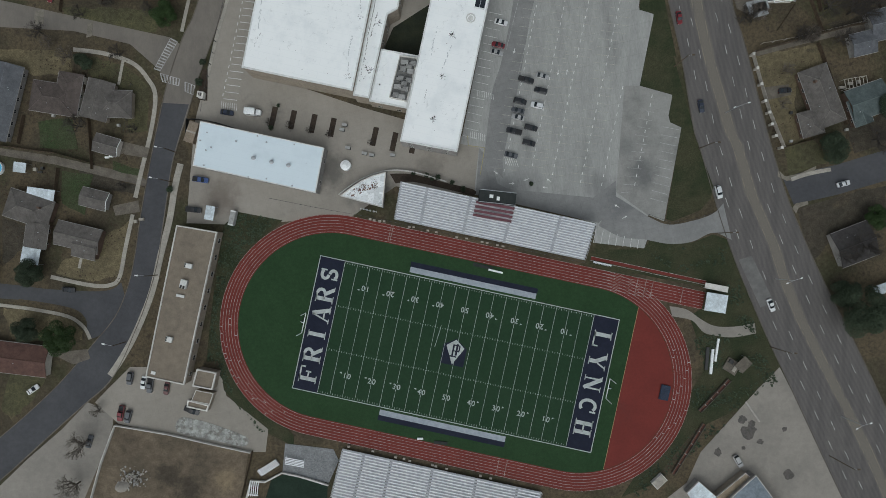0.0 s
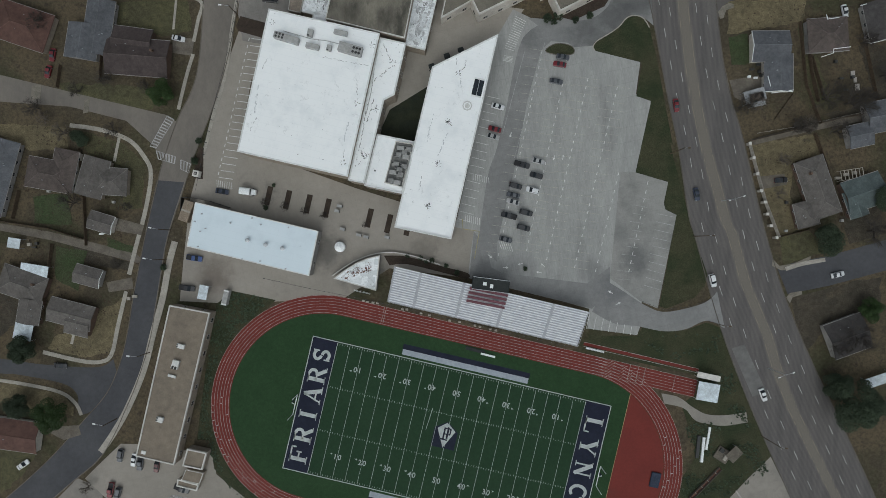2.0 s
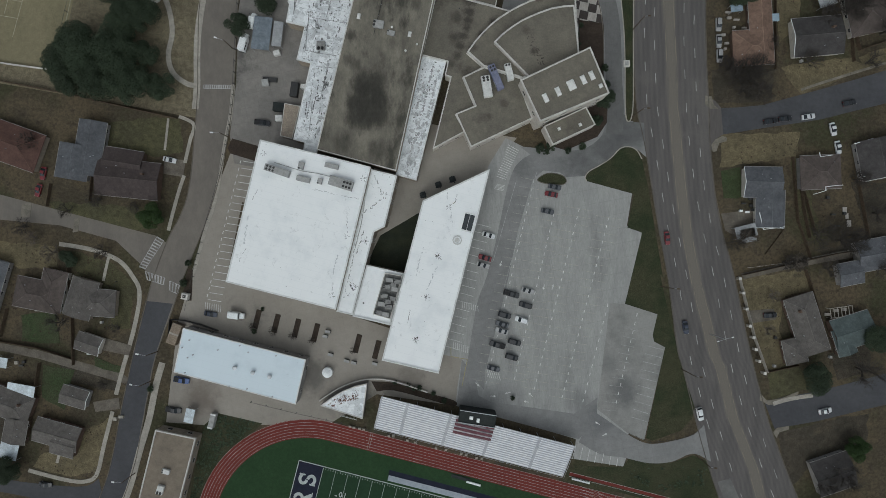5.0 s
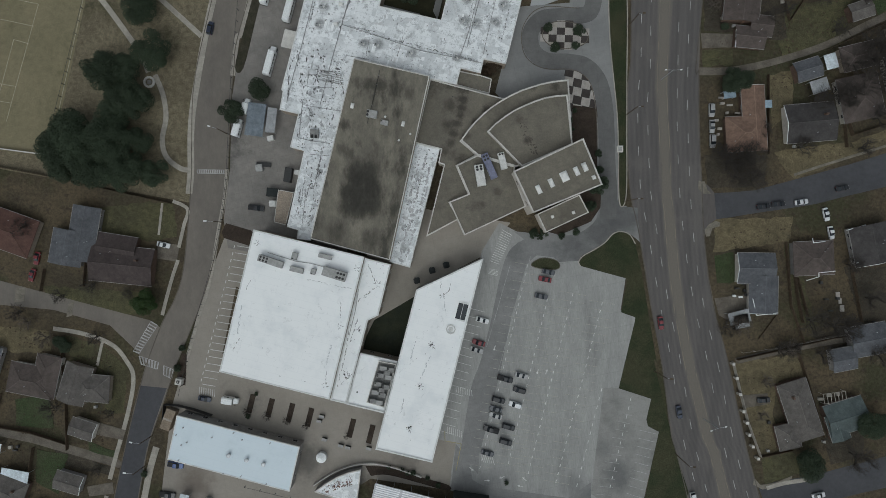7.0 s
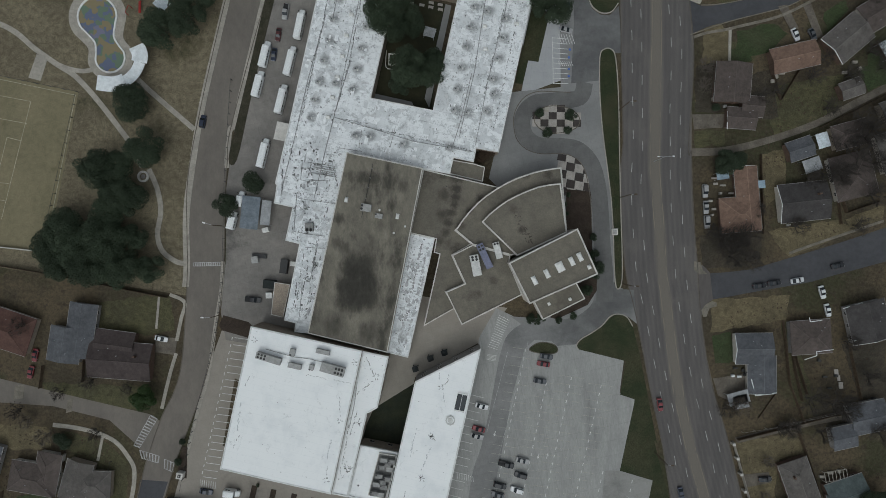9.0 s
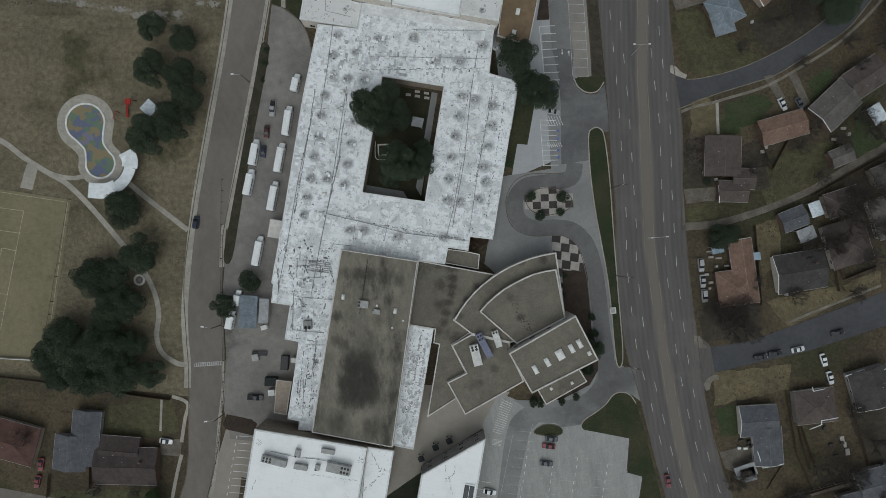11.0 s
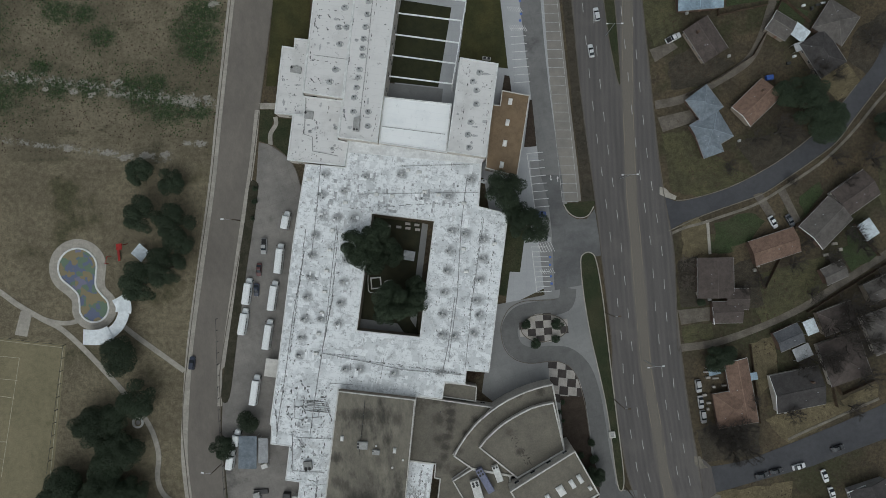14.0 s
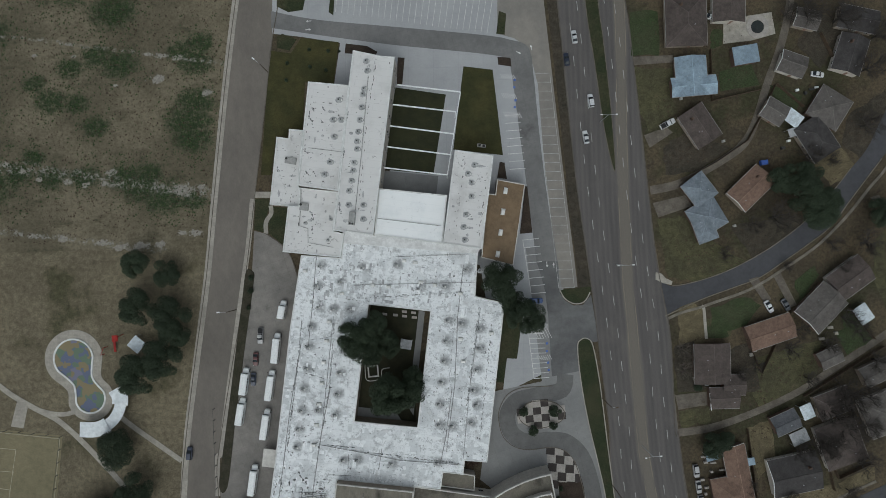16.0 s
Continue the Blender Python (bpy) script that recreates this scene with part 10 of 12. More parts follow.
def roof_sheets(building, name, label, ring, z, material, count, seed, size, turn, hole=None, ragged=0.0, lift=0.008, spots=None, tiny=False):
    """Thin overlapping sheets or stains welded to a flat roof, each a part; tiny ones joined."""
    rng = random.Random(seed)
    xs, ys = [q[0] for q in ring], [q[1] for q in ring]
    bm, made, tries = bmesh.new(), 0, 0
    while made < count and tries < count * 8:
        tries += 1
        if spots:
            sx, sy = spots[tries % len(spots)]
            cx, cy = sx + rng.gauss(0, 0.7), sy + rng.gauss(0, 0.7)
        else:
            cx, cy = rng.uniform(min(xs), max(xs)), rng.uniform(min(ys), max(ys))
        l, w = rng.uniform(*size) * rng.choice((0.6, 1, 1.7)), rng.uniform(*size) * 0.7
        a = math.radians(turn + rng.choice((0, 0, 90)) + rng.gauss(0, 1.5))
        if ragged:
            n = 9
            pts = [(l * 0.5 * rng.uniform(1 - ragged, 1) * math.cos(k * math.tau / n), w * 0.5 * rng.uniform(1 - ragged, 1) * math.sin(k * math.tau / n)) for k in range(n)]
        else:
            pts = [(-l / 2, -w / 2), (l / 2, -w / 2), (l / 2, w / 2), (-l / 2, w / 2)]
        pts = [(cx + x * math.cos(a) - y * math.sin(a), cy + x * math.sin(a) + y * math.cos(a)) for x, y in pts]
        if not all(within(p, ring) for p in pts) or (hole and (any(within(p, hole) for p in pts) or within((cx, cy), hole))):
            continue
        top = z + lift + 0.00012 * made
        hi, lo = [bm.verts.new((x, y, top)) for x, y in pts], [bm.verts.new((x, y, z - 0.02)) for x, y in pts]
        bm.faces.new(hi)
        for i in range(len(pts)):
            j = (i + 1) % len(pts)
            bm.faces.new((lo[i], lo[j], hi[j], hi[i]))
        made += 1
        if not tiny:
            part(name, bm, material, building, label if made == 1 else "")
            bm = bmesh.new()
    if tiny:
        tagged(part(name, bm, material, building), label, "", kind="stuff")


SHEET_WHITE = surf("clean_repair_sheet", (0.80, 0.815, 0.82), (0.74, 0.76, 0.77), 0.3, 3.0, grain=0.05)
SHEET_GREY = surf("grey_worn_sheet", (0.52, 0.53, 0.535), (0.61, 0.62, 0.625), 0.4, 3.0, grain=0.12, mottle=0.2)
SHEET_WORN = surf("soot_grey_worn_sheet", (0.36, 0.37, 0.375), (0.47, 0.48, 0.485), 0.4, 3.0, grain=0.15, mottle=0.25)
TAR = surf("dark_tar_smear", (0.10, 0.10, 0.10), (0.20, 0.20, 0.20), 0.6, 3.0, grain=0.25)
SMUDGE = surf("sooty_smudge", (0.36, 0.365, 0.365), (0.46, 0.465, 0.465), 0.6, 3.0, grain=0.3, mottle=0.25)
roof_ring, court_ring = offset(ccw(main_outline), 0.6), offset(ccw(court), -0.6)
bearing = math.degrees(math.atan2(main_outline[6][1] - main_outline[5][1], main_outline[6][0] - main_outline[5][0]))
roof_sheets(main_block, "grey_sheet", "worn grey roof sheets", roof_ring, 5.8, SHEET_GREY, 90, 32, (0.7, 2.0), bearing, court_ring, 0.0, 0.024)
roof_sheets(main_block, "worn_spot", "ragged worn grey spots in the roof coating", roof_ring, 5.8, SHEET_GREY, 300, 33, (0.3, 1.7), bearing, court_ring, 0.5, 0.046, tiny=True)
roof_sheets(main_block, "repair_sheet", "clean white repair sheets", roof_ring, 5.8, SHEET_WHITE, 110, 34, (0.6, 1.9), bearing, court_ring, 0.0, 0.070)
mosaic = [(-30.6, 246.4), (26.6, 237.0), (23.8, 225.6), (-33.4, 228.8)]
roof_sheets(main_block, "grey_sheet", "", mosaic, 5.8, SHEET_WORN, 60, 44, (0.6, 1.7), bearing, court_ring, 0.0, 0.110)
roof_sheets(main_block, "repair_sheet", "", mosaic, 5.8, SHEET_WHITE, 56, 45, (0.6, 1.6), bearing, court_ring, 0.0, 0.120)
roof_sheets(main_block, "tar_smear", "small dark tar smears", roof_ring, 5.8, TAR, 260, 35, (0.2, 0.7), bearing, court_ring, 0.6, 0.096, tiny=True)
roof_sheets(main_block, "tar_smear", "dark tar smears over an old repair", [(-45.4, 173.2), (-31.6, 171.0), (-36.2, 139.9), (-38.8, 112.4), (-46.7, 112.3), (-43.0, 137.9), (-48.6, 139.8), (-47.2, 157.5)], 5.8, TAR, 110, 36, (0.2, 0.6), bearing, None, 0.6, 0.118, tiny=True)
old_repair = [(-50.0, 173.0), (-31.8, 169.8), (-36.4, 139.9), (-38.8, 112.4), (-46.7, 112.3), (-43.0, 137.9), (-48.6, 139.8), (-47.2, 157.5)]
roof_sheets(main_block, "tar_patch", "ragged black tar patches over an old repair", old_repair, 5.8, TAR, 46, 46, (0.5, 1.9), bearing, None, 0.75, 0.150, tiny=True)
roof_sheets(main_block, "worn_spot", "ragged sooty spots over an old repair", old_repair, 5.8, SHEET_WORN, 40, 47, (0.8, 2.6), bearing, None, 0.6, 0.134, tiny=True)
strip_ring = offset(ccw([(-6.8, 141.5), (1.9, 139.8), (-6.9, 98.4), (-14.0, 100.1)]), 0.7)
roof_sheets(strip_block, "worn_spot", "ragged worn grey spots in the roof coating", strip_ring, 5.2, SHEET_WORN, 46, 37, (0.6, 2.6), 78, None, 0.55, 0.006)
roof_sheets(strip_block, "tar_smear", "small dark tar smears", strip_ring, 5.2, TAR, 40, 38, (0.3, 1.0), 78, None, 0.6, 0.02, tiny=True)
for block, ring, z, seed in ((gym_block, gym, 10.8, 41), (wing_block, [(18.1, 102.5), (-4.1, 91.1), (-16.0, 36.3), (3.4, 32.6)], 9.2, 42), (annex_block, [(-22.1, 101.1), (-13.3, 99.3), (-16.9, 81.8), (-20.4, 79.9), (-26.8, 51.2), (-32.2, 52.2)], 8.5, 43)):
    roof_sheets(block, "tar_smear", "a few small dark sealing marks", offset(ccw(ring), 0.8), z, TAR, 16, seed, (0.15, 0.45), -13, None, 0.5, 0.004, tiny=True)

north_blocks = (nb_a, nb_d, nb_c, nb_e, nb_b)
for seed, (ring, z, turn) in enumerate((([(-24.9, 306.1), (-11.2, 303.5), (-18.4, 268.2), (-31.8, 271.4)], 9.0, -7), ([(-8.5, 314.7), (0.6, 311.9), (5.2, 311.1), (-7.7, 251.9), (-20.9, 254.8), (-17.9, 268.0), (-11.1, 303.0)], 10.4, -7), ([(-32.0, 270.8), (-18.9, 268.1), (-21.8, 254.7), (-18.1, 253.5), (-20.1, 245.5), (-39.8, 249.3), (-36.5, 264.9), (-32.8, 264.5)], 6.4, -7), ([(22.6, 278.0), (35.3, 274.8), (28.5, 243.8), (15.6, 246.8)], 10.4, -7), ([(-38.6, 289.4), (-34.5, 288.4), (-34.0, 291.7), (-29.2, 290.8), (-32.7, 272.0), (-32.3, 268.6), (-33.4, 264.5), (-43.2, 266.2)], 5.0, -7))):
    block = north_blocks[seed]
    roof_sheets(block, "roof_stain", "sooty grey smudges on the roof", offset(ccw(ring), 0.8), z, SMUDGE, 10, 51 + seed, (0.8, 2.2), turn, None, 0.5, 0.004)
    roof_sheets(block, "tar_smear", "small dark sealing marks", offset(ccw(ring), 0.7), z, TAR, 34, 61 + seed, (0.2, 0.8), turn, None, 0.55, 0.012, tiny=True)

MOULD = surf("dark_mould", (0.14, 0.145, 0.14), (0.30, 0.31, 0.31), 0.7, 4.0, grain=0.3, mottle=0.25)
FAINT = surf("faint_grey_run", (0.50, 0.52, 0.53), (0.60, 0.62, 0.63), 0.6, 3.0, grain=0.12)


def streaks(building, label, runs, z, wide=0.22, material=None, seed=1, gaps=0.35, lift=0.02, stars=()):
    """Broken, wandering runs of mould and star-shaped marks round the drains, laid on a flat roof."""
    rng = random.Random(seed)
    bm = bmesh.new()

    def chip(c, u, l, w):
        n = 7
        v = Vector((-u.y, u.x))
        q = [c + u * l * rng.uniform(0.6, 1) * math.cos(k * math.tau / n) + v * w * rng.uniform(0.5, 1) * math.sin(k * math.tau / n) for k in range(n)]
        prism(bm, [tuple(p) for p in q], z - 0.01, z + lift + rng.uniform(0, 0.004))

    for run in runs:
        for a, b in zip(run, run[1:]):
            a, b = Vector(a), Vector(b)
            n = max(2, int((b - a).length / 0.55))
            u = (b - a).normalized()
            for k in range(n):
                if rng.random() > gaps:
                    chip(a.lerp(b, (k + 0.5) / n) + Vector((rng.gauss(0, 0.12), rng.gauss(0, 0.12))), u, rng.uniform(0.3, 0.6), wide * rng.uniform(0.5, 1.2))
    for x, y in stars:
        for k in range(6):
            g = k * math.tau / 6 + rng.uniform(-0.4, 0.4)
            u = Vector((math.cos(g), math.sin(g)))
            chip(Vector((x, y)) + u * rng.uniform(0.5, 1.1), u, rng.uniform(0.3, 0.7), 0.13)
    tagged(part("mould_streak", bm, material or MOULD, building), label, "", kind="stuff")


streaks(gym_block, "dark mould runs on the white roof", [[(-29.4, 86.4), (-29.1, 78.4)], [(-63.4, 72.9), (-65.3, 68.1)], [(-60.0, 92.5), (-61.5, 88.8)], [(-33.4, 63.0), (-33.5, 57.7)]], 10.8, 0.12, seed=3, gaps=0.5, stars=[(-29.5, 77.8), (-33.5, 57.7), (-24.5, 97.5), (-58.3, 104.9)])
streaks(gym_block, "faint grey runs on the white roof", [[(-31.8, 72.6), (-33.6, 64.9)], [(-62.8, 84.0), (-64.0, 74.0)]], 10.8, 0.3, FAINT, 4, 0.3)
streaks(gym_block, "dotted dark seam across the white roof", [[(-41.1, 93.4), (-24.6, 90.4)]], 10.8, 0.09, seed=5, gaps=0.45)
streaks(annex_block, "dark mould runs on the lower white roof", [[(-21.0, 99.3), (-18.2, 92.6)], [(-17.6, 92.2), (-23.9, 86.5)], [(-18.4, 91.0), (-23.0, 86.8)], [(-25.4, 84.8), (-27.4, 70.8)], [(-23.7, 80.6), (-26.5, 71.6)], [(-28.7, 57.7), (-25.3, 61.2)], [(-27.3, 70.0), (-30.6, 54.0)]], 8.5, 0.2, seed=6, gaps=0.42, stars=[(-17.4, 92.5), (-23.3, 76.7), (-27.2, 61.5), (-26.4, 60.4)])
streaks(wing_block, "dark mould marks round the roof drains", [[(4.0, 94.1), (4.2, 91.8), (5.2, 89.7)], [(7.5, 93.8), (6.9, 91.3), (5.2, 89.4)], [(0.8, 73.1), (2.9, 71.3)], [(2.9, 73.6), (0.8, 71.2)], [(-2.4, 59.0), (-0.8, 56.2)], [(-7.1, 53.8), (-7.6, 49.1)], [(-5.9, 44.5), (-4.0, 42.3)]], 9.2, 0.16, seed=7, gaps=0.3, stars=[(4.7, 89.2), (1.8, 72.6), (-1.4, 58.1), (-4.8, 43.6)])
streaks(wing_block, "faint grey runs on the white roof", [[(-3.3, 75.8), (-5.6, 65.7)], [(5.7, 87.4), (6.1, 84.0)], [(2.0, 70.0), (-1.5, 61.0)]], 9.2, 0.25, FAINT, 8, 0.3)
streaks(nb_d, "dark wind-blown soot streaks on the roof", [[(-12.0, 294.3), (-13.0, 291.5)], [(-14.6, 282.1), (-15.3, 278.7)], [(-18.1, 264.0), (-17.9, 260.1)]], 10.4, 0.45, seed=9, gaps=0.05)
streaks(nb_a, "dark soot streaks behind the vents", [[(-24.4, 297.3), (-23.9, 295.7)], [(-21.1, 297.2), (-20.1, 295.6)], [(-25.5, 293.5), (-24.7, 291.5)], [(-21.8, 292.8), (-21.0, 291.4)], [(-28.6, 276.0), (-27.7, 274.4)], [(-25.7, 275.2), (-25.3, 273.6)]], 9.0, 0.28, seed=10, gaps=0.05)
streaks(nb_c, "dark soot streaks on the link roof", [[(-28.9, 262.6), (-27.9, 258.5)], [(-29.0, 257.1), (-28.8, 254.5)]], 6.4, 0.4, seed=11, gaps=0.05)
streaks(nb_b, "dark run on the low roof", [[(-32.9, 278.0), (-35.2, 274.0)]], 5.0, 0.16, seed=12, gaps=0.1)
for block, z, runs in ((nb_d, 10.4, [[(-6.4, 289.6), (-12.1, 258.7)], [(-1.0, 311.0), (-6.4, 289.6)], [(-6.3, 265.6), (-8.6, 254.6)]]), (nb_a, 9.0, [[(-28.9, 282.4), (-14.9, 279.7)], [(-25.7, 295.1), (-28.4, 282.8)], [(-23.5, 304.0), (-25.7, 295.1)]]), (nb_e, 10.4, [[(25.8, 274.6), (22.8, 263.0), (20.7, 252.1)], [(33.0, 270.5), (27.5, 246.5)]]), (nb_c, 6.4, [[(-23.6, 267.5), (-25.0, 262.6)], [(-31.1, 268.1), (-34.0, 256.6)]])):
    streaks(block, "row of small dark pipe blocks", runs, z, 0.13, FAN, 13, 0.62, 0.12)
streaks(main_block, "dark mould runs in the old roof coating", [[(-45.0, 150.0), (-48.5, 172.0)], [(-35.5, 225.4), (-38.0, 212.5), (-44.9, 180.8)], [(-24.5, 223.4), (-28.2, 201.3), (-33.9, 180.1)], [(30.0, 219.0), (22.0, 178.0)], [(26.0, 224.0), (18.5, 190.0)], [(-30.0, 180.0), (14.0, 170.5)], [(-20.0, 231.0), (22.0, 229.5)], [(-47.6, 139.0), (-38.0, 137.0)], [(-43.5, 134.0), (-46.5, 113.0)], [(-39.5, 133.0), (-42.6, 112.0)]], 5.8, 0.22, seed=14, gaps=0.55, lift=0.13)
streaks(main_block, "thin dark pipe runs across the old roof", [[(-35.5, 225.4), (-38.0, 212.5), (-44.9, 180.8)], [(-24.5, 223.4), (-28.2, 201.3), (-33.9, 180.1)], [(-35.7, 217.9), (-22.8, 218.4)], [(-36.7, 206.8), (-27.1, 203.2)], [(-39.2, 183.0), (-21.4, 179.3)], [(17.6, 222.0), (9.6, 181.5)]], 5.8, 0.07, FAN, 18, 0.3, 0.17)
streaks(main_block, "black tar marks round an old repair", [[(-41.9, 173.2), (-41.1, 170.9), (-39.5, 168.3)], [(-40.8, 166.8), (-41.8, 163.4), (-40.9, 161.1)], [(-36.5, 166.4), (-34.5, 163.5)], [(-39.4, 165.0), (-33.5, 165.5)], [(-47.2, 161.4), (-45.6, 159.1)], [(-44.2, 152.6), (-42.2, 149.3)], [(-51.2, 163.3), (-51.5, 154.5)], [(-33.5, 163.5), (-31.9, 157.6)], [(-42.0, 130.1), (-43.8, 120.2)], [(-45.8, 124.1), (-46.7, 116.3)], [(-39.1, 136.0), (-40.4, 128.1)], [(-49.3, 170.8), (-51.2, 165.3)]], 5.8, 0.26, TAR, 17, 0.3, 0.15)
streaks(strip_block, "grey worn runs in the roof coating", [[(-2.5, 138.0), (-10.4, 101.0)], [(-0.5, 137.0), (-4.5, 118.0)], [(-6.5, 120.0), (-10.0, 104.0)], [(-4.8, 136.0), (-8.0, 121.0)], [(-1.4, 128.0), (-8.0, 103.0)]], 5.2, 0.55, SMUDGE, 15, 0.3, 0.03)
streaks(strip_block, "dark mould marks", [[(-3.5, 132.0), (-7.5, 112.0)]], 5.2, 0.2, seed=16, gaps=0.55, lift=0.05)

BALD = surf("bald_tar_patch", (0.070, 0.062, 0.052), (0.105, 0.094, 0.078), 0.6, 3.0, grain=0.2, mottle=0.25)
roof_sheets(hall_block, "bald_patch", "dark bald tar patches worn through the gravel", [(27.6, 148.6), (30.4, 149.8), (36.2, 138.9), (33.4, 137.2)], 9.0, BALD, 40, 72, (0.4, 1.3), -58, None, 0.5, 0.006, tiny=True)
RUST = surf("rusty_stain", (0.10, 0.055, 0.045), (0.20, 0.13, 0.11), 0.6, 3.0, grain=0.3)
roof_sheets(pavilion, "rust_smear", "dark rusty smears along the curved edge", [(-36.5, 18.3), (-30.1, 22.7), (-24.6, 24.7), (-23.8, 23.5), (-24.6, 20.5), (-29.1, 19.5), (-33.1, 17.5)], 3.6, RUST, 60, 71, (0.3, 1.3), 40, None, 0.6, 0.006, tiny=True)


# ---------------------------------------------------------------- play pad in the park
BIG, SMALL = (-120.3, 218.3), (-115.5, 203.6)


def peanut(r_big, r_small, waist):
    """The outline of two discs joined by a waist."""
    a0 = math.atan2(SMALL[1] - BIG[1], SMALL[0] - BIG[0])
    ring = lambda c, r, lo, hi, n: [(c[0] + r * math.cos(a0 + radians(lo + (hi - lo) * k / n)), c[1] + r * math.sin(a0 + radians(lo + (hi - lo) * k / n))) for k in range(n + 1)]
    mid_ = Vector(BIG).lerp(Vector(SMALL), 0.56)
    side = Vector((-math.sin(a0), math.cos(a0))) * waist
    return smooth(ring(BIG, r_big, 50, 310, 10) + [tuple(mid_ - side)] + ring(SMALL, r_small, -125, 125, 8) + [tuple(mid_ + side)], 4, True)


outer, inner = peanut(10.4, 8.2, 7.0), peanut(7.0, 5.3, 3.6)
pad = tagged(part("splash_pad", prism(bmesh.new(), outer, -0.1, 0.10), WALKWAY), "figure-eight splash pad with pale concrete surround", "splash pad")
m, t, b = nodes_of("painted_play_surface")
v = placed(t)
c = mix(t, ramp(t, noise_of(t, v, 0.16, 2.0), 0.47, 0.49), (0.12, 0.14, 0.21), (0.13, 0.18, 0.13))
c = mix(t, ramp(t, noise_of(t, v, 0.2, 2.0), 0.52, 0.54), c, (0.22, 0.185, 0.11))
c = mix(t, ramp(t, noise_of(t, v, 0.13, 2.0), 0.60, 0.62), c, (0.17, 0.17, 0.24))
t.links.new(c, b.inputs["Base Color"])
part("painted_surface", prism(bmesh.new(), inner, 0.05, 0.12), m, pad, "blue, green and tan painted play surface")
part("white_rim", strip(bmesh.new(), inner, 0.6, 0.0, 0.34, True), WHITE_EDGE, pad, "low white rim wall")
arc = smooth([(-104.2, 206.8), (-102.9, 203.3), (-104.0, 198.8), (-107.1, 195.1), (-112.1, 193.2), (-118.1, 193.7)], 8)
shade = empty("shade_canopy", "white curved fabric shade canopy beside the splash pad", "canopy")
cut = len(arc) // 3
for k, (a, b2, w, z) in enumerate(((0, cut, 5.6, 3.2), (cut - 1, 2 * cut + 2, 4.0, 2.95), (2 * cut, len(arc), 5.4, 3.2))):
    part("fabric_panel", strip(bmesh.new(), arc[a:b2], w, z, z + 0.06), surf("white_canvas", (0.74, 0.77, 0.79), (0.66, 0.70, 0.72), 0.4, 3.0, grain=0.05), shade)
for q in arc[::8]:
    part("post", tube(bmesh.new(), (*q, 0), (*q, 2.96), 0.09, n=8), STEEL, shade)
canopy("small white tent roof under park trees", [(-98.6, 221.8), (-95.3, 225.1), (-92.9, 220.7)], 3.4, ROOFS["white"], "shelter")
play = empty("playground_frame", "red playground climbing frame under the oaks", "playground", *(-104.57, 223.98))
for a, b2 in (((0, 0, 0), (0.5, 0, 3)), ((3, 1.5, 0), (2.8, 1, 3)), ((0.5, 0, 3), (2.8, 1, 3)), ((-4.5, -5, 0), (-4.3, -5, 2.4)), ((-3.2, -2.5, 0), (-3.2, -2.5, 2.4)), ((-4.3, -5, 2.4), (-3.2, -2.5, 2.4))):
    part("bar", tube(bmesh.new(), a, b2, 0.11, n=6), RED_PAINT, play)
part("red_roof", box(bmesh.new(), 0.6, 2.6, -0.6, 1.6, 2.8, 3.0), RED_PAINT, play)
part("slide", box(bmesh.new(), -0.4, 0.4, -4.5, -0.4, 0.8, 1.0), RED_PAINT, play)
for q in [(-103.1, 161.1)]:
    ring = [(q[0] + 1.7 * math.cos(k * math.tau / 20), q[1] + 1.7 * math.sin(k * math.tau / 20)) for k in range(20)]
    ob = tagged(part("fountain", strip(bmesh.new(), ring, 0.7, 0, 0.45, True), COPING), "round grey stone seat ring in the park", "fountain")
    part("basin", tube(bmesh.new(), (*q, 0), (*q, 0.3), 0.8, n=14), GREY_WALL, ob)

# ---------------------------------------------------------------- checkered paving
check = empty("checker_paving", "black and pale checkered entrance paving", "paving", kind="structure")
o, u1, v1 = Vector((45.60, 171.49)), Vector((48.67, 170.92)), Vector((45.15, 168.54))
u1, v1 = u1 - o, v1 - o
for i in range(5):
    for j in range(6):
        if i - j > 2 or j - i > 4 or i == 4 or j > 4:
            continue
        q = [o + u1 * (i + a) + v1 * (j + b2) + u1 * 0.32 * j * 0.5 for a, b2 in ((0.01, 0.01), (0.99, 0.01), (0.99, 0.99), (0.01, 0.99))]
        part("paver", prism(bmesh.new(), [tuple(s) for s in q], 0.0, 0.085), BLACK_TILE if (i + j) % 2 == 0 else PALE_TILE, check)
io = smooth([(36.8, 182.9), (39.8, 187.0), (44.8, 187.8), (50.3, 186.5), (53.1, 183.1), (51.5, 179.8), (44.9, 178.1), (39.5, 179.3)], 5, True)
isl = slab("island_kerb", io, 0.14, WALKWAY, "oval checkered island in the turning loop", "island")
center = Vector((44.86, 182.99))
icheck = empty("island_paving", "black and pale checkered island paving", "paving", kind="structure")
for i in range(-3, 3):
    for j in range(-2, 2):
        mid_ = Vector(((i + 0.5) * 2.9, (j + 0.5) * 2.6))
        if (mid_.x / 8.4) ** 2 + (mid_.y / 4.9) ** 2 < 0.85:
            q = [(center.x + (i + a) * 2.9, center.y + (j + b2) * 2.6) for a, b2 in ((0.01, 0.01), (0.99, 0.01), (0.99, 0.99), (0.01, 0.99))]
            part("paver", prism(bmesh.new(), q, 0.1, 0.245), BLACK_TILE if (i + j) % 2 else PALE_TILE, icheck)
kerb(io, "pale kerb round the checkered island", True, 0.3, 0.2)
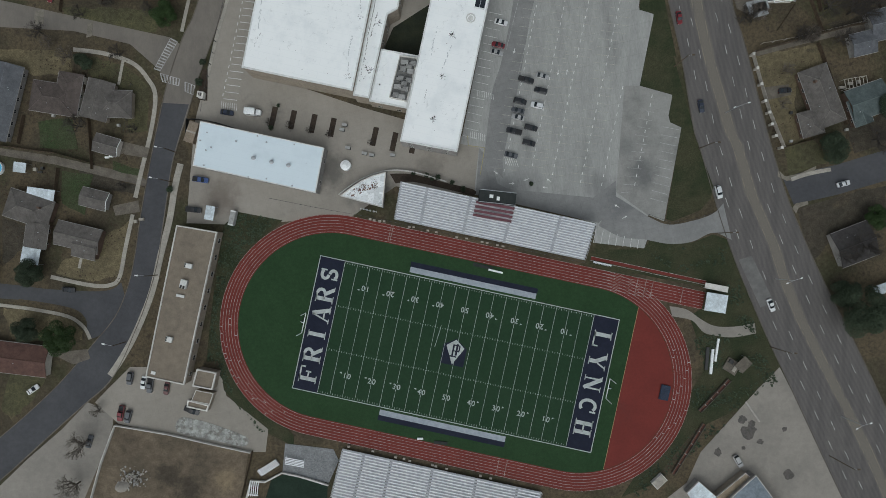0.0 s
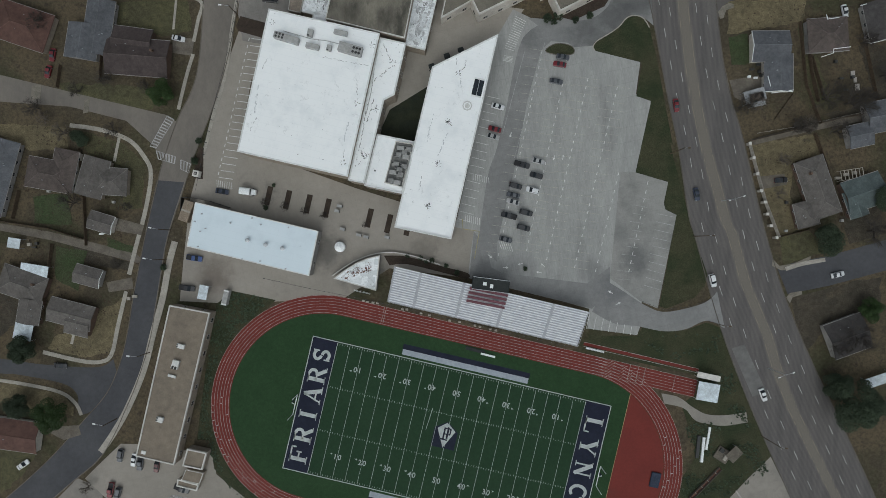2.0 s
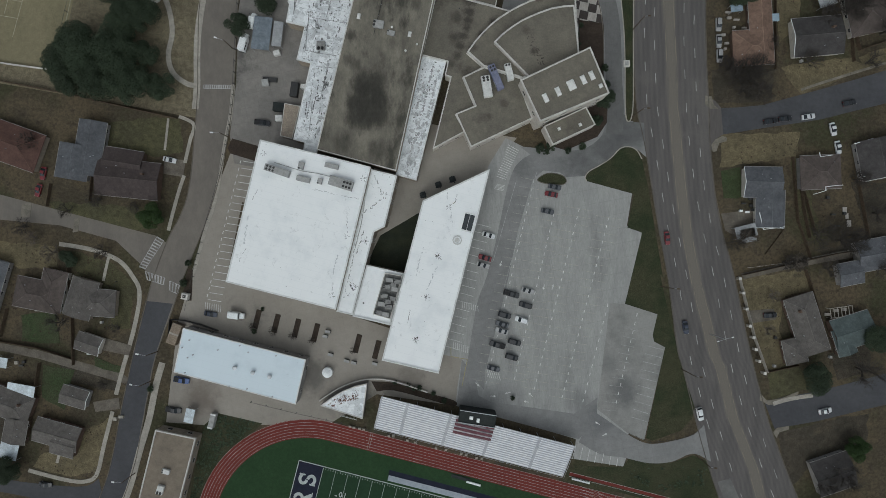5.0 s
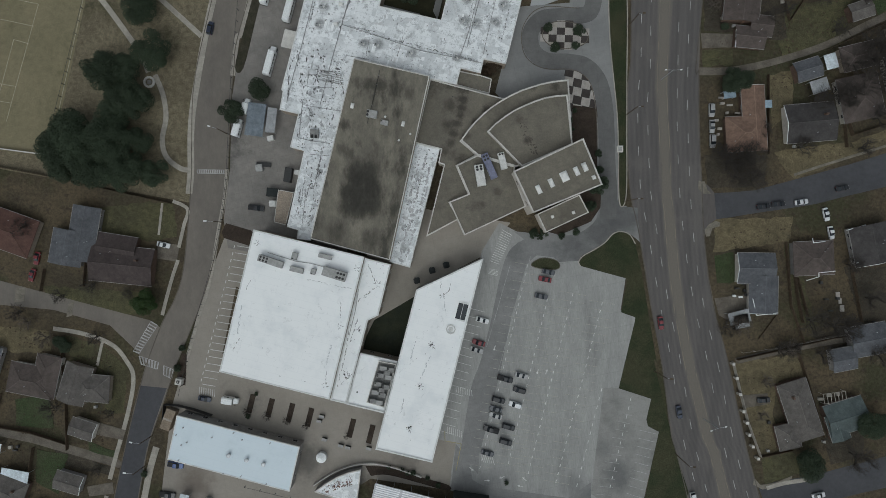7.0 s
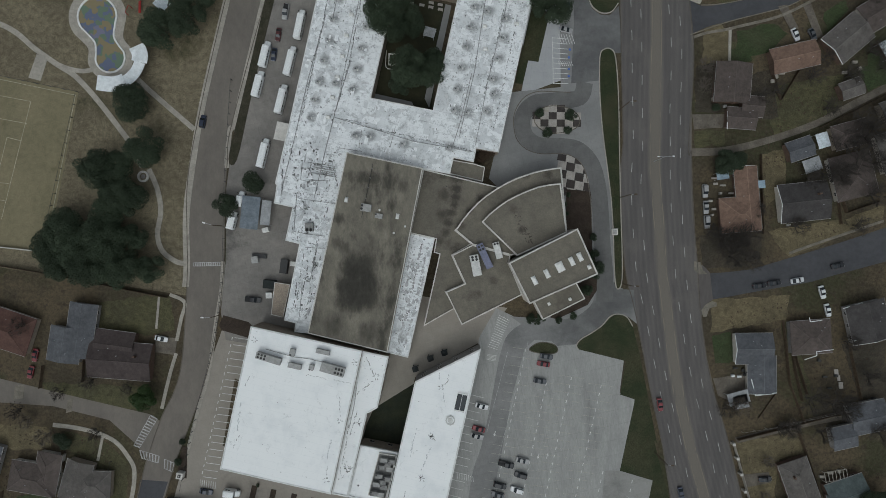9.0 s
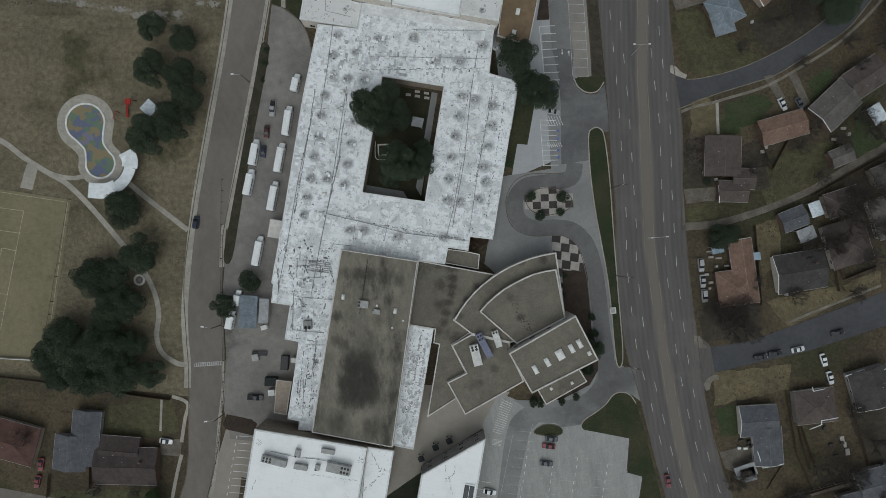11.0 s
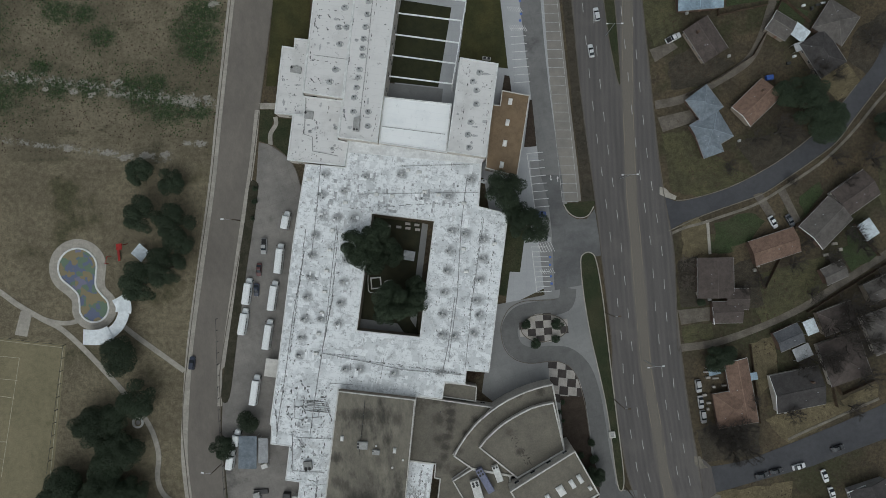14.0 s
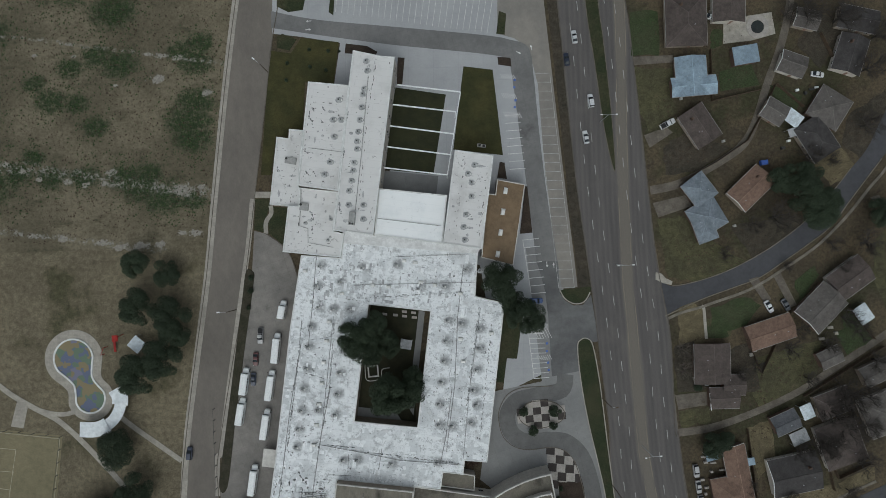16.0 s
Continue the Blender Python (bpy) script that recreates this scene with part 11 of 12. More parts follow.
loop = smooth([(49.7, 192.7), (44.0, 192.9), (37.9, 192.9), (33.2, 190.8), (30.2, 186.3), (29.5, 181.9), (30.6, 176.1), (34.2, 172.3), (39.5, 170.7), (46.6, 170.9), (51.4, 169.5), (54.6, 166.1), (56.4, 159.9), (57.5, 151.8), (58.0, 140.4)], 5)
kerb(loop, "low dark kerb of the turning loop", False, 0.25, 0.14)
band("turning_lane", smooth([(54.8, 196.4), (52.8, 190.9), (43.8, 189.7), (36.9, 188.7), (33.2, 184.9), (32.7, 180.5), (34.4, 176.3), (39.1, 173.6), (46.8, 173.5), (53.0, 172.1), (57.7, 166.7), (60.1, 157.7), (61.1, 147.5), (61.8, 137.3), (62.8, 127.2), (62.6, 118.1)], 6), 5.8, 0.052, LOOP_GREY, "smooth grey turning lane round the island", "drive")
slab("lawn_bed", smooth([(36.0, 100.9), (39.6, 103.3), (44.6, 102.8), (46.3, 100.8), (44.7, 99.4), (38.7, 99.6)], 4, True), 0.14, SHADE_GRASS, "small planted island in the car park", "island")
kerb(smooth([(36.0, 100.9), (39.6, 103.3), (44.6, 102.8), (46.3, 100.8), (44.7, 99.4), (38.7, 99.6)], 4, True), "pale kerb of the planted island", True)
for p in ([(43.3, 328.0), (45.8, 326.8), (44.5, 319.4), (41.6, 320.0)], [(-16.6, 337.8), (-15.0, 337.7), (-15.9, 332.1), (-17.4, 333.4)], [(-35.5, 339.6), (-25.5, 338.7), (-26.6, 335.1), (-31.9, 334.8), (-35.8, 337.2)]):
    slab("lawn_bed", p, 0.14, SHADE_GRASS, "small grass island in the north car park", "island")

# ---------------------------------------------------------------- yard details south of the gymnasium
for k, q in enumerate([(-62.5, 47.2), (-55.6, 45.9), (-48.2, 44.5), (-41.3, 43.1), (-26.1, 39.8), (-19.1, 37.9), (-12.4, 35.7)]):
    h = 3.4 if k < 6 else 2.0
    w = 0.95
    p = [(q[0] + a * w + b2 * h * 0.21, q[1] + b2 * h * 0.978 - a * w * 0.21) for a, b2 in ((-1, -1), (1, -1), (1, 1), (-1, 1))]
    slab("tree_pit", p, 0.09, MULCH, "narrow dark planting strip in the tan yard", "bed")
plant("grey_bare", [(-63.0, 44.8, 2.4), (-56.2, 43.4, 2.4), (-48.9, 42.0, 2.2), (-42.1, 40.6, 2.2), (-27.4, 37.3, 2.0)], "small bare tree in a planting strip", "yard trees")
plant("oak", [(-60.5, 50.9, 0.8), (-63.2, 42.9, 1.2)], "small dark shrub in the yard", "yard trees")
tank = empty("water_tank", "round white domed tank in the yard", "tank", *(-36.24, 29.28))
part("shell", tube(bmesh.new(), (0, 0, 0), (0, 0, 1.6), 1.85, n=24), FRAME_WHITE, tank)
part("dome", tube(bmesh.new(), (0, 0, 1.6), (0, 0, 2.3), 1.85, 0.3, 24), FRAME_WHITE, tank)
for k, q in enumerate([(-37.7, 42.2), (-36.8, 43.9), (-35.6, 35.7), (-29.7, 33.7), (-27.1, 33.1), (-19.6, 33.1)]):
    box_thing("yard_bin", "dark steel bin in the service yard", "bin", [(q[0] - 0.9, q[1] - 0.4), (q[0] + 0.9, q[1] - 0.75), (q[0] + 1.0, q[1] + 0.25)], 0.03, 1.2, FAN, [("lid", -0.5, 0.5, -0.5, 0.5, 0.06, UNIT_GREY)], "yard bins")
for q in [(-4.5, 93.7), (0.8, 97.5), (5.7, 99.6)]:
    ob = empty("patio_umbrella", "black square patio umbrella over a table", "umbrella", q[0], q[1], 0, 20, "patio umbrellas")
    bm = bmesh.new()
    tip = bm.verts.new((0, 0, 2.8))
    rim = [bm.verts.new((1.4 * math.cos(k * math.tau / 8) * (1.0 if k % 2 else 0.8), 1.4 * math.sin(k * math.tau / 8) * (1.0 if k % 2 else 0.8), 2.3)) for k in range(8)]
    for k in range(8):
        bm.faces.new((tip, rim[k], rim[(k + 1) % 8]))
    part("canopy", bm, BLACK_ROOF, ob)
    part("pole", tube(bmesh.new(), (0, 0, 0), (0, 0, 2.75), 0.04, n=6), STEEL, ob)
    part("table", tube(bmesh.new(), (0, 0, 0.7), (0, 0, 0.76), 0.6, n=16), UNIT_GREY, ob)
    for k in range(4):
        a = k * math.tau / 4 + 0.4
        part("stool", tube(bmesh.new(), (1.15 * math.cos(a), 1.15 * math.sin(a), 0), (1.15 * math.cos(a), 1.15 * math.sin(a), 0.45), 0.2, n=8), BLACK_ROOF, ob)
band("curved_wall", smooth([(-38.9, 18.9), (-30.7, 24.4), (-21.6, 27.4), (-12.4, 27.0), (-0.3, 23.5)], 6), 0.35, 1.1, COPING, "low curved pale wall behind the pavilion", "wall")
slab("planting_bed", smooth([(-20.6, 26.4), (-12.4, 26.2), (-0.3, 23.1), (9.5, 20.7), (9.1, 18.8), (-0.3, 20.9), (-12.4, 23.5), (-18.5, 22.9)], 4), 0.08, MULCH, "dark planting bed behind the grandstand", "bed")
plant("oak", [(-12.0, 26.6, 1.0), (-7.3, 25.8, 1.0), (-3.3, 25.0, 1.2), (1.8, 23.2, 1.0), (-5.3, 24.6, 1.0), (5.8, 20.8, 1.2), (30.0, 22.7, 1.0)], "low dark shrub in a planting bed", "yard trees")
box_thing("gate_pillar", "square pale stone gate pillar with a dark cap", "pillar", [(-88.9, 55.8), (-86.7, 55.4), (-87.1, 53.2)], 0.05, 2.2, COPING, [("cap", -0.22, 0.22, -0.22, 0.22, 0.25, FAN), ("cap_block", -0.1, 0.1, -0.1, 0.1, 0.35, PALE_TILE)])
box_thing("tool_shed", "small tan-roofed shed against the metal-roofed block", "shed", [(-93.9, 38.0), (-90.6, 36.9), (-88.6, 44.2)], 0.03, 2.6, surf("tan_shed_sheet", (0.26, 0.21, 0.16), (0.22, 0.18, 0.14), 0.3, 3.0), [("ridge", -0.5, 0.5, -0.04, 0.04, 0.06, WALKWAY)])
box_thing("equipment_cage", "pale-framed cage beside the track gate", "cage", [(-78.2, 8.0), (-76.4, 7.6), (-75.2, 12.9)], 0.03, 2.2, UNIT_GREY, [("top_frame", -0.5, 0.5, -0.5, -0.4, 0.08, WHITE_EDGE), ("top_frame", -0.5, 0.5, 0.4, 0.5, 0.08, WHITE_EDGE)])

# bus yard corner: carport over vans, sheds, clutter
canopy("blue-grey corrugated carport in the bus yard", [(-66.0, 154.4), (-59.6, 153.8), (-61.0, 142.3)], 3.2, ROOFS["steel"], "carport")
canopy("pale corrugated carport in the bus yard", [(-59.2, 152.9), (-55.8, 152.6), (-57.0, 143.9)], 2.9, ROOFS["pale"], "carport")
flat_building("store_shed", "low tan-roofed store beside the school", [(-54.3, 123.9), (-48.9, 123.1), (-51.2, 111.6), (-55.4, 112.5)], 3.4, surf("tan_store_roof", (0.30, 0.25, 0.20), (0.26, 0.22, 0.18), 0.2, 3.0), TAN_WALL, None, 0.1, 0.2, windows=False)
for lab, c4, z1, m4 in (("dark steel container in the yard", [(-58.8, 124.7), (-54.6, 124.4), (-55.0, 121.4)], 2.2, BLACK_ROOF), ("grey utility trailer in the yard", [(-63.7, 132.7), (-61.3, 133.1), (-60.9, 130.7)], 1.3, UNIT_GREY), ("dark flat trailer in the yard", [(-63.4, 133.9), (-58.2, 133.7), (-58.2, 132.1)], 0.7, FAN),
                        ("white cabinet by the shed", [(-58.0, 120.1), (-55.6, 120.2), (-55.5, 118.1)], 2.0, UNIT_WHITE), ("dark machinery cage in the yard", [(-52.7, 132.2), (-50.1, 131.9), (-50.6, 126.8)], 1.9, FAN), ("small white electric cart", [(-59.8, 142.8), (-57.6, 143.4), (-57.4, 141.8)], 1.7, UNIT_WHITE), ("white box unit at the wall", [(-49.1, 131.3), (-46.7, 131.1), (-46.9, 129.5)], 2.6, UNIT_WHITE)):
    box_thing("yard_box", lab, "equipment", c4, 0.04, z1, m4, [("lid", -0.48, 0.48, -0.48, 0.48, 0.05, m4)])
hedge = smooth([(-55.6, 243.8), (-53.0, 243.2), (-53.3, 239.5), (-56.5, 225.6), (-60.2, 209.7), (-65.1, 187.7), (-69.5, 167.4), (-72.5, 167.7), (-69.5, 182.0), (-65.4, 200.0), (-61.5, 217.9), (-57.9, 233.9)], 4, True)
slab("hedge_bed", hedge, 0.13, surf("dull_hedge_grass", (0.034, 0.033, 0.021), (0.052, 0.047, 0.033), 0.3, 3.0, grain=0.35), "dark grass strip between street and bus yard", "verge")
plant("oak", [(-53.8, 241.3, 1.2), (-54.4, 236.7, 1.2), (-55.6, 230.7, 1.0)], "clipped dark shrub in the street strip", "hedge shrubs")

# ---------------------------------------------------------------- courtyard furniture
q = (-13.55, 203.92)
ob = tagged(part("stone_surround", strip(bmesh.new(), [(q[0] + a * 1.7, q[1] + b2 * 1.9) for a, b2 in ((-1, -1), (1, -1), (1, 1), (-1, 1))], 0.45, 0, 0.45, True), COPING), "square stone seat in the shady courtyard", "seat")
part("curved_edge", strip(bmesh.new(), smooth([(q[0] + a, q[1] + b2) for a, b2 in ((-2.6, 3.2), (-2.9, 0), (-2.4, -3.2), (2.2, -3.0), (3.2, 0.2), (6, 0.6))], 4), 0.25, 0, 0.15), COPING, ob)
canopy("small grey garden shelter in the courtyard", [(-2.3, 214.9), (1.6, 213.9), (0.9, 210.6)], 2.5, ROOFS["pale"], "shelter")
for k, q in enumerate([(-7.5, 223.9), (-3.7, 223.2), (-0.4, 224.1), (2.8, 223.4), (-0.5, 222.5), (2.9, 221.7)]):
    ob = empty("courtyard_bench", "pale bench in the courtyard", "bench", q[0], q[1], 0, -10, "courtyard benches")
    part("seat", box(bmesh.new(), -0.9, 0.9, -0.45, 0.45, 0.62, 0.7), PALE_TILE, ob)
    for s in (-0.7, 0.7):
        part("leg", box(bmesh.new(), s - 0.08, s + 0.08, -0.35, 0.35, 0.04, 0.62), COPING, ob)
plant("oak", [(-19.3, 186.2, 1.0), (-15.0, 185.0, 1.2), (-12.6, 184.6, 1.2), (-6.4, 183.2, 1.2), (-4.2, 182.8, 1.2), (-14.9, 319.0, 0.6), (-25.5, 320.5, 0.8), (-18.9, 319.4, 0.8), (-33.8, 316.4, 0.8), (-25.9, 314.4, 0.8), (-20.2, 312.7, 0.8), (-34.8, 310.4, 0.8)], "small dark shrub beside the school", "school shrubs")
plant("oak", [(57.7, 129.9, 4.2), (56.0, 122.5, 2.4)], "dark evergreen at the corner of the entrance block", "school trees")
plant("oak", [(36.2, 111.6, 1.9), (38.6, 110.7, 1.3), (46.3, 111.4, 1.5), (51.2, 113.1, 1.6), (49.6, 140.2, 1.2), (54.0, 136.9, 1.4)], "dark clipped shrub under the entrance wall", "school shrubs")
plant("oak", [(40.1, 112.8, 2.0), (36.5, 112.7, 1.2), (58.2, 141.1, 1.6), (58.6, 135.1, 1.8), (57.3, 129.1, 1.6), (48.0, 152.7, 1.0), (49.2, 156.1, 1.0), (48.9, 149.5, 0.8)], "dark clipped shrub in the entrance bed", "school shrubs")
box_thing("monument_sign", "pale stone sign block on the lawn", "sign", [(31.2, 281.3), (34.1, 280.6), (33.8, 279.6)], 0.08, 1.2, COPING, [("plaque", -0.4, -0.1, -0.4, 0.4, 0.06, FAN), ("plaque", 0.1, 0.4, -0.4, 0.4, 0.06, FAN)])
box_thing("utility_box", "pale square utility box on the verge", "utility box", [(64.7, 144.2), (66.9, 144.3), (66.9, 142.0)], 0.06, 0.8, COPING, [("lid", -0.3, 0.3, -0.3, 0.3, 0.08, UNIT_GREY)])

# ---------------------------------------------------------------- track side
mat_ = empty("landing_mat", "dark blue landing mat on the red surface", "mat", *(77.82, -52.02), 0.1, -12)
bm = box(bmesh.new(), -1.7, 1.7, -2.7, 2.7, 0, 0.6)
bmesh.ops.bevel(bm, geom=bm.edges[:], offset=0.15, segments=2, affect="EDGES")
part("cushion", bm, surf("blue_vinyl", (0.022, 0.032, 0.055), (0.03, 0.04, 0.065), 0.5, 3.0, rough=0.5), mat_)
for lab, p, z1, m4 in (("long white bench beside the track", [(14.9, -7.7), (20.0, -8.9), (19.8, -9.5)], 0.5, FRAME_WHITE), ("white bench at the trackside", [(-10.8, -68.5), (-8.6, -68.5), (-8.6, -69.1)], 0.5, FRAME_WHITE), ("dark equipment mat at the trackside", [(9.5, -5.5), (16.4, -7.1), (16.2, -8.3)], 0.25, BLACK_ROOF), ("dark equipment mat beside the far straight", [(-4.7, -69.5), (0.2, -70.0), (-0.0, -71.1)], 0.25, BLACK_ROOF)):
    box_thing("track_bench" if "bench" in lab else "ground_mat", lab, "bench" if "bench" in lab else "mat", p, 0.09, 0.09 + z1, m4, [("top", -0.5, 0.5, -0.5, 0.5, 0.04, m4)], "track side")
for k in range(5):
    h = on_field("hurdle", "white track hurdle by the start", "hurdle", group="hurdles")
    x = 2.0 + 1.2 * k
    part("board", box(bmesh.new(), x - 0.5, x + 0.5, 19.5, 19.6, 0.85, 0.95), FRAME_WHITE, h)
    for s in (-0.45, 0.45):
        part("leg", box(bmesh.new(), x + s - 0.03, x + s + 0.03, 19.2, 19.9, 0.02, 0.85), STEEL, h)
for k in range(6):
    h = on_field("hurdle", "white track hurdle beside the runway", "hurdle", group="hurdles")
    x = 87.5 + 1.1 * k
    part("board", box(bmesh.new(), x - 0.45, x + 0.45, 18.1, 18.6, 0.85, 0.95), FRAME_WHITE, h)
    for s in (-0.4, 0.4):
        part("leg", box(bmesh.new(), x + s - 0.03, x + s + 0.03, 17.9, 18.7, 0.02, 0.85), STEEL, h)
for lab, a, b2, w4, m4 in (("long white beam stacked on the grass", *[(95.0, -36.4), (94.2, -45.3)], 0.9, FRAME_WHITE), ("narrow white beam on the grass", *[(97.0, -32.7), (95.8, -40.8)], 0.7, FRAME_WHITE), ("dark stacked frame on the grass", *[(93.2, -35.8), (92.6, -43.8)], 1.1, FAN)):
    ob = tagged(part("stacked_beam", strip(bmesh.new(), [a, b2], w4, 0.02, 0.6), m4), lab, "beam", "stacked beams")
box_thing("timber_platform", "weathered grey platform beside the track", "platform", [(98.3, -43.2), (102.7, -45.9), (105.1, -41.8)], 0.02, 0.5, ALLEY, [("box_top", -0.4, -0.1, 0.1, 0.4, 0.5, FAN), ("box_top", 0.1, 0.35, -0.3, 0.1, 0.3, WALKWAY)])
canopy("small tan flat shelter beside the track", [(101.7, -42.0), (105.3, -38.4), (107.7, -41.4)], 2.2, ALLEY, "shelter")
for p in ([(90.3, -58.6), (100.9, -47.4)], [(80.8, -81.1), (91.9, -63.2)]):
    ob = tagged(part("timber_stair", strip(bmesh.new(), p, 1.3, 0, 0.25), surf("red_brown_timber", (0.13, 0.06, 0.045), (0.10, 0.05, 0.04), 0.5, 3.0)), "red-brown timber ramp with pale rails", "ramp", "timber ramps")
    for s in (-0.62, 0.62):
        part("rail", strip(bmesh.new(), offset(p, s, False), 0.12, 0.2, 0.9), ALLEY, ob)
    for f in (0.2, 0.4, 0.6, 0.85):
        c4 = Vector(p[0]).lerp(Vector(p[1]), f)
        d4 = (Vector(p[1]) - Vector(p[0])).normalized() * 0.15
        part("cross_rail", strip(bmesh.new(), offset([tuple(c4 - d4), tuple(c4 + d4)], 0, False), 1.3, 0.26, 0.34), PALE_TILE, ob)
box_thing("pale_block", "pale concrete block beside the track fence", "block", [(72.8, -84.1), (76.4, -80.7), (78.4, -83.1)], 0.02, 1.4, COPING, [("lid", -0.45, 0.45, -0.45, 0.45, 0.05, WALKWAY)])

# sheds of the gravel yard
flat_building("white_shed", "white metal-roofed shed in the gravel yard", [(88.8, -82.7), (95.0, -88.1), (90.5, -95.1), (84.7, -86.8)], 3.0, ROOFS["white"], GREY_WALL, None, 0.05, 0.15, windows=False)
flat_building("tan_shed", "tan-roofed shed in the gravel yard", [(93.8, -89.1), (105.3, -79.7), (107.9, -82.1), (99.4, -92.1)], 3.0, surf("tan_shed_roof", (0.27, 0.22, 0.16), (0.22, 0.18, 0.13), 0.3, 3.0), TAN_WALL, None, 0.05, 0.15, windows=False)
flat_building("metal_workshop", "blue-grey metal-roofed workshop in the gravel yard", [(108.0, -79.8), (120.2, -96.2), (110.4, -105.1), (97.6, -89.3)], 4.5, ROOFS["steel"], GREY_WALL, None, 0.05, 0.2, windows=False)
for k, (x, y, r) in enumerate([(105.8, -61.6, 1.6), (108.0, -66.2, 3.2), (112.1, -69.6, 1.2), (106.2, -71.9, 0.8), (97.0, -73.3, 1.6), (120.7, -65.2, 1.0), (122.2, -81.4, 2.0), (109.0, -63.2, 1.6)]):
    rng = random.Random(k)
    ring = [(x + r * rng.uniform(0.6, 1.15) * math.cos(a * math.tau / 14), y + r * rng.uniform(0.6, 1.15) * math.sin(a * math.tau / 14)) for a in range(14)]
    slab("damp_patch", smooth(ring, 3, True), 0.03, surf("damp_gravel", (0.085, 0.08, 0.075), (0.11, 0.10, 0.092), 0.4, 3.0), "dark damp patch in the pale gravel", "stain")
band("wheel_stop", [(106.8, -55.3), (111.8, -62.4)], 0.5, 0.3, PALE_TILE, "long pale concrete barrier in the gravel yard", "barrier")

# south court beside the far grandstand
slab("south_pad", [(-58.4, -70.8), (-41.0, -72.8), (-39.0, -76.8), (-42.6, -85.0), (-59.4, -81.0)], 0.05, surf("cool_grey_pad", (0.21, 0.215, 0.22), (0.18, 0.185, 0.19), 0.1, 2.0), "cool grey concrete pad beside the grandstand", "paving")
slab("green_court", [(-65.5, -90.6), (-63.5, -84.1), (-58.4, -81.6), (-43.0, -85.2), (-44.1, -106.5), (-71.7, -106.6)], 0.045, surf("dark_green_court", (0.014, 0.026, 0.018), (0.018, 0.032, 0.022), 0.2, 3.0), "dark green walled court", "court")
cx, cy = (-59.40, -90.61)
emb = empty("court_emblem", "round white plain emblem on the dark green court", "emblem", cx, cy, 0.06, kind="structure")
for r in (3.1, 5.2):
    part("ring", strip(bmesh.new(), [(r * math.cos(k * math.tau / 32), r * math.sin(k * math.tau / 32)) for k in range(32)], 0.25, 0, 0.03, True), LINE, emb)
for k in range(9):
    a = radians(40 + 14 * k)
    bar_ = part("bar", box(bmesh.new(), -0.35, 0.35, -0.55, 0.55, 0, 0.03), LINE, emb)
    bar_.matrix_basis = pose(4.15 * math.cos(a), 4.15 * math.sin(a), 0, 0, 0, math.degrees(a) - 90)
for k, (a, b2) in enumerate(((-1.5, 2.0), (1.2, -1.0))):
    part("emblem_bar", strip(bmesh.new(), [(-2, a), (2, b2)], 0.5, 0, 0.035), LINE, emb)
for lab, c4 in (("small aluminium bench stand", [(-68.2, -80.2), (-61.7, -76.1), (-60.7, -78.7)]), ("small aluminium bench stand", [(-58.5, -78.3), (-51.7, -79.5), (-51.5, -76.3)]), ("small aluminium bench stand", [(-68.2, -89.7), (-67.6, -84.3), (-70.9, -83.7)])):
    l, w, x, y, t4 = rect(*c4)
    ob = empty("bench_stand", lab, "bench", x, y, 0, t4, "small stands")
    for r in range(5):
        yy = -w / 2 + (r + 0.5) * w / 5
        part("plank", box(bmesh.new(), -l / 2, l / 2, yy - 0.15, yy + 0.15, 0.4 + 0.2 * r, 0.46 + 0.2 * r), ALU, ob)
    for s in (-0.48, 0.48):
        part("support", box(bmesh.new(), s * l - 0.08, s * l + 0.08, -w / 2, w / 2, 0, 0.42), STEEL, ob)
band("court_wall", [(-72.3, -90.7), (-70.6, -84.1), (-65.5, -84.5), (-59.4, -81.2), (-53.3, -82.4), (-42.6, -85.6)], 0.5, 0.8, COPING, "low concrete wall round the dark court", "wall")
rub = random.Random(8)
ob = empty("rubble_pile", "pale heap of broken concrete in the dirt lot", "rubble", *(-114.42, -84.04))
for k in range(170):
    x, y, s = rub.gauss(0.6, 2.3), rub.gauss(0.6, 1.6), rub.uniform(0.10, 0.42)
    z = max(0.05, 1.3 - 0.32 * math.hypot(x, y))
    part("chunk", box(bmesh.new(), -s, s, -s * 0.8, s * 0.7, -s * 0.4, s * 0.4, pose(x, y, z * 0.6, rub.uniform(-40, 40), rub.uniform(-40, 40), rub.uniform(0, 180))), (PALE_TILE, WALKWAY, UNIT_GREY, ALLEY)[k % 4], ob)
bm = bmesh.new()
rings = [[bm.verts.new((r * (1 + 0.18 * noise.noise((3 * math.cos(a), 3 * math.sin(a), r))) * math.cos(a), 0.8 * r * math.sin(a), h)) for a in [k * math.tau / 18 for k in range(18)]] for r, h in ((2.6, 0.0), (1.9, 0.55), (1.1, 1.0), (0.3, 1.15))]
for lo_, hi_ in zip(rings, rings[1:]):
    for k in range(18):
        bm.faces.new((lo_[k], lo_[(k + 1) % 18], hi_[(k + 1) % 18], hi_[k]))
bm.faces.new(rings[-1])
heap = tagged(part("sand_mound", bm, GRAVEL), "pale heap of sand beside broken concrete", "sand heap")
heap.matrix_basis = pose(-117.6, -86.6, 0.02, 0, 0, 20)
WASHED = surf("washed_pale_concrete", (0.36, 0.365, 0.345), (0.24, 0.24, 0.225), 0.5, 3.0, grain=0.2, mottle=0.3, stain=(0.19, 0.18, 0.165), stain_scale=0.35, stain_at=(0.5, 0.6))
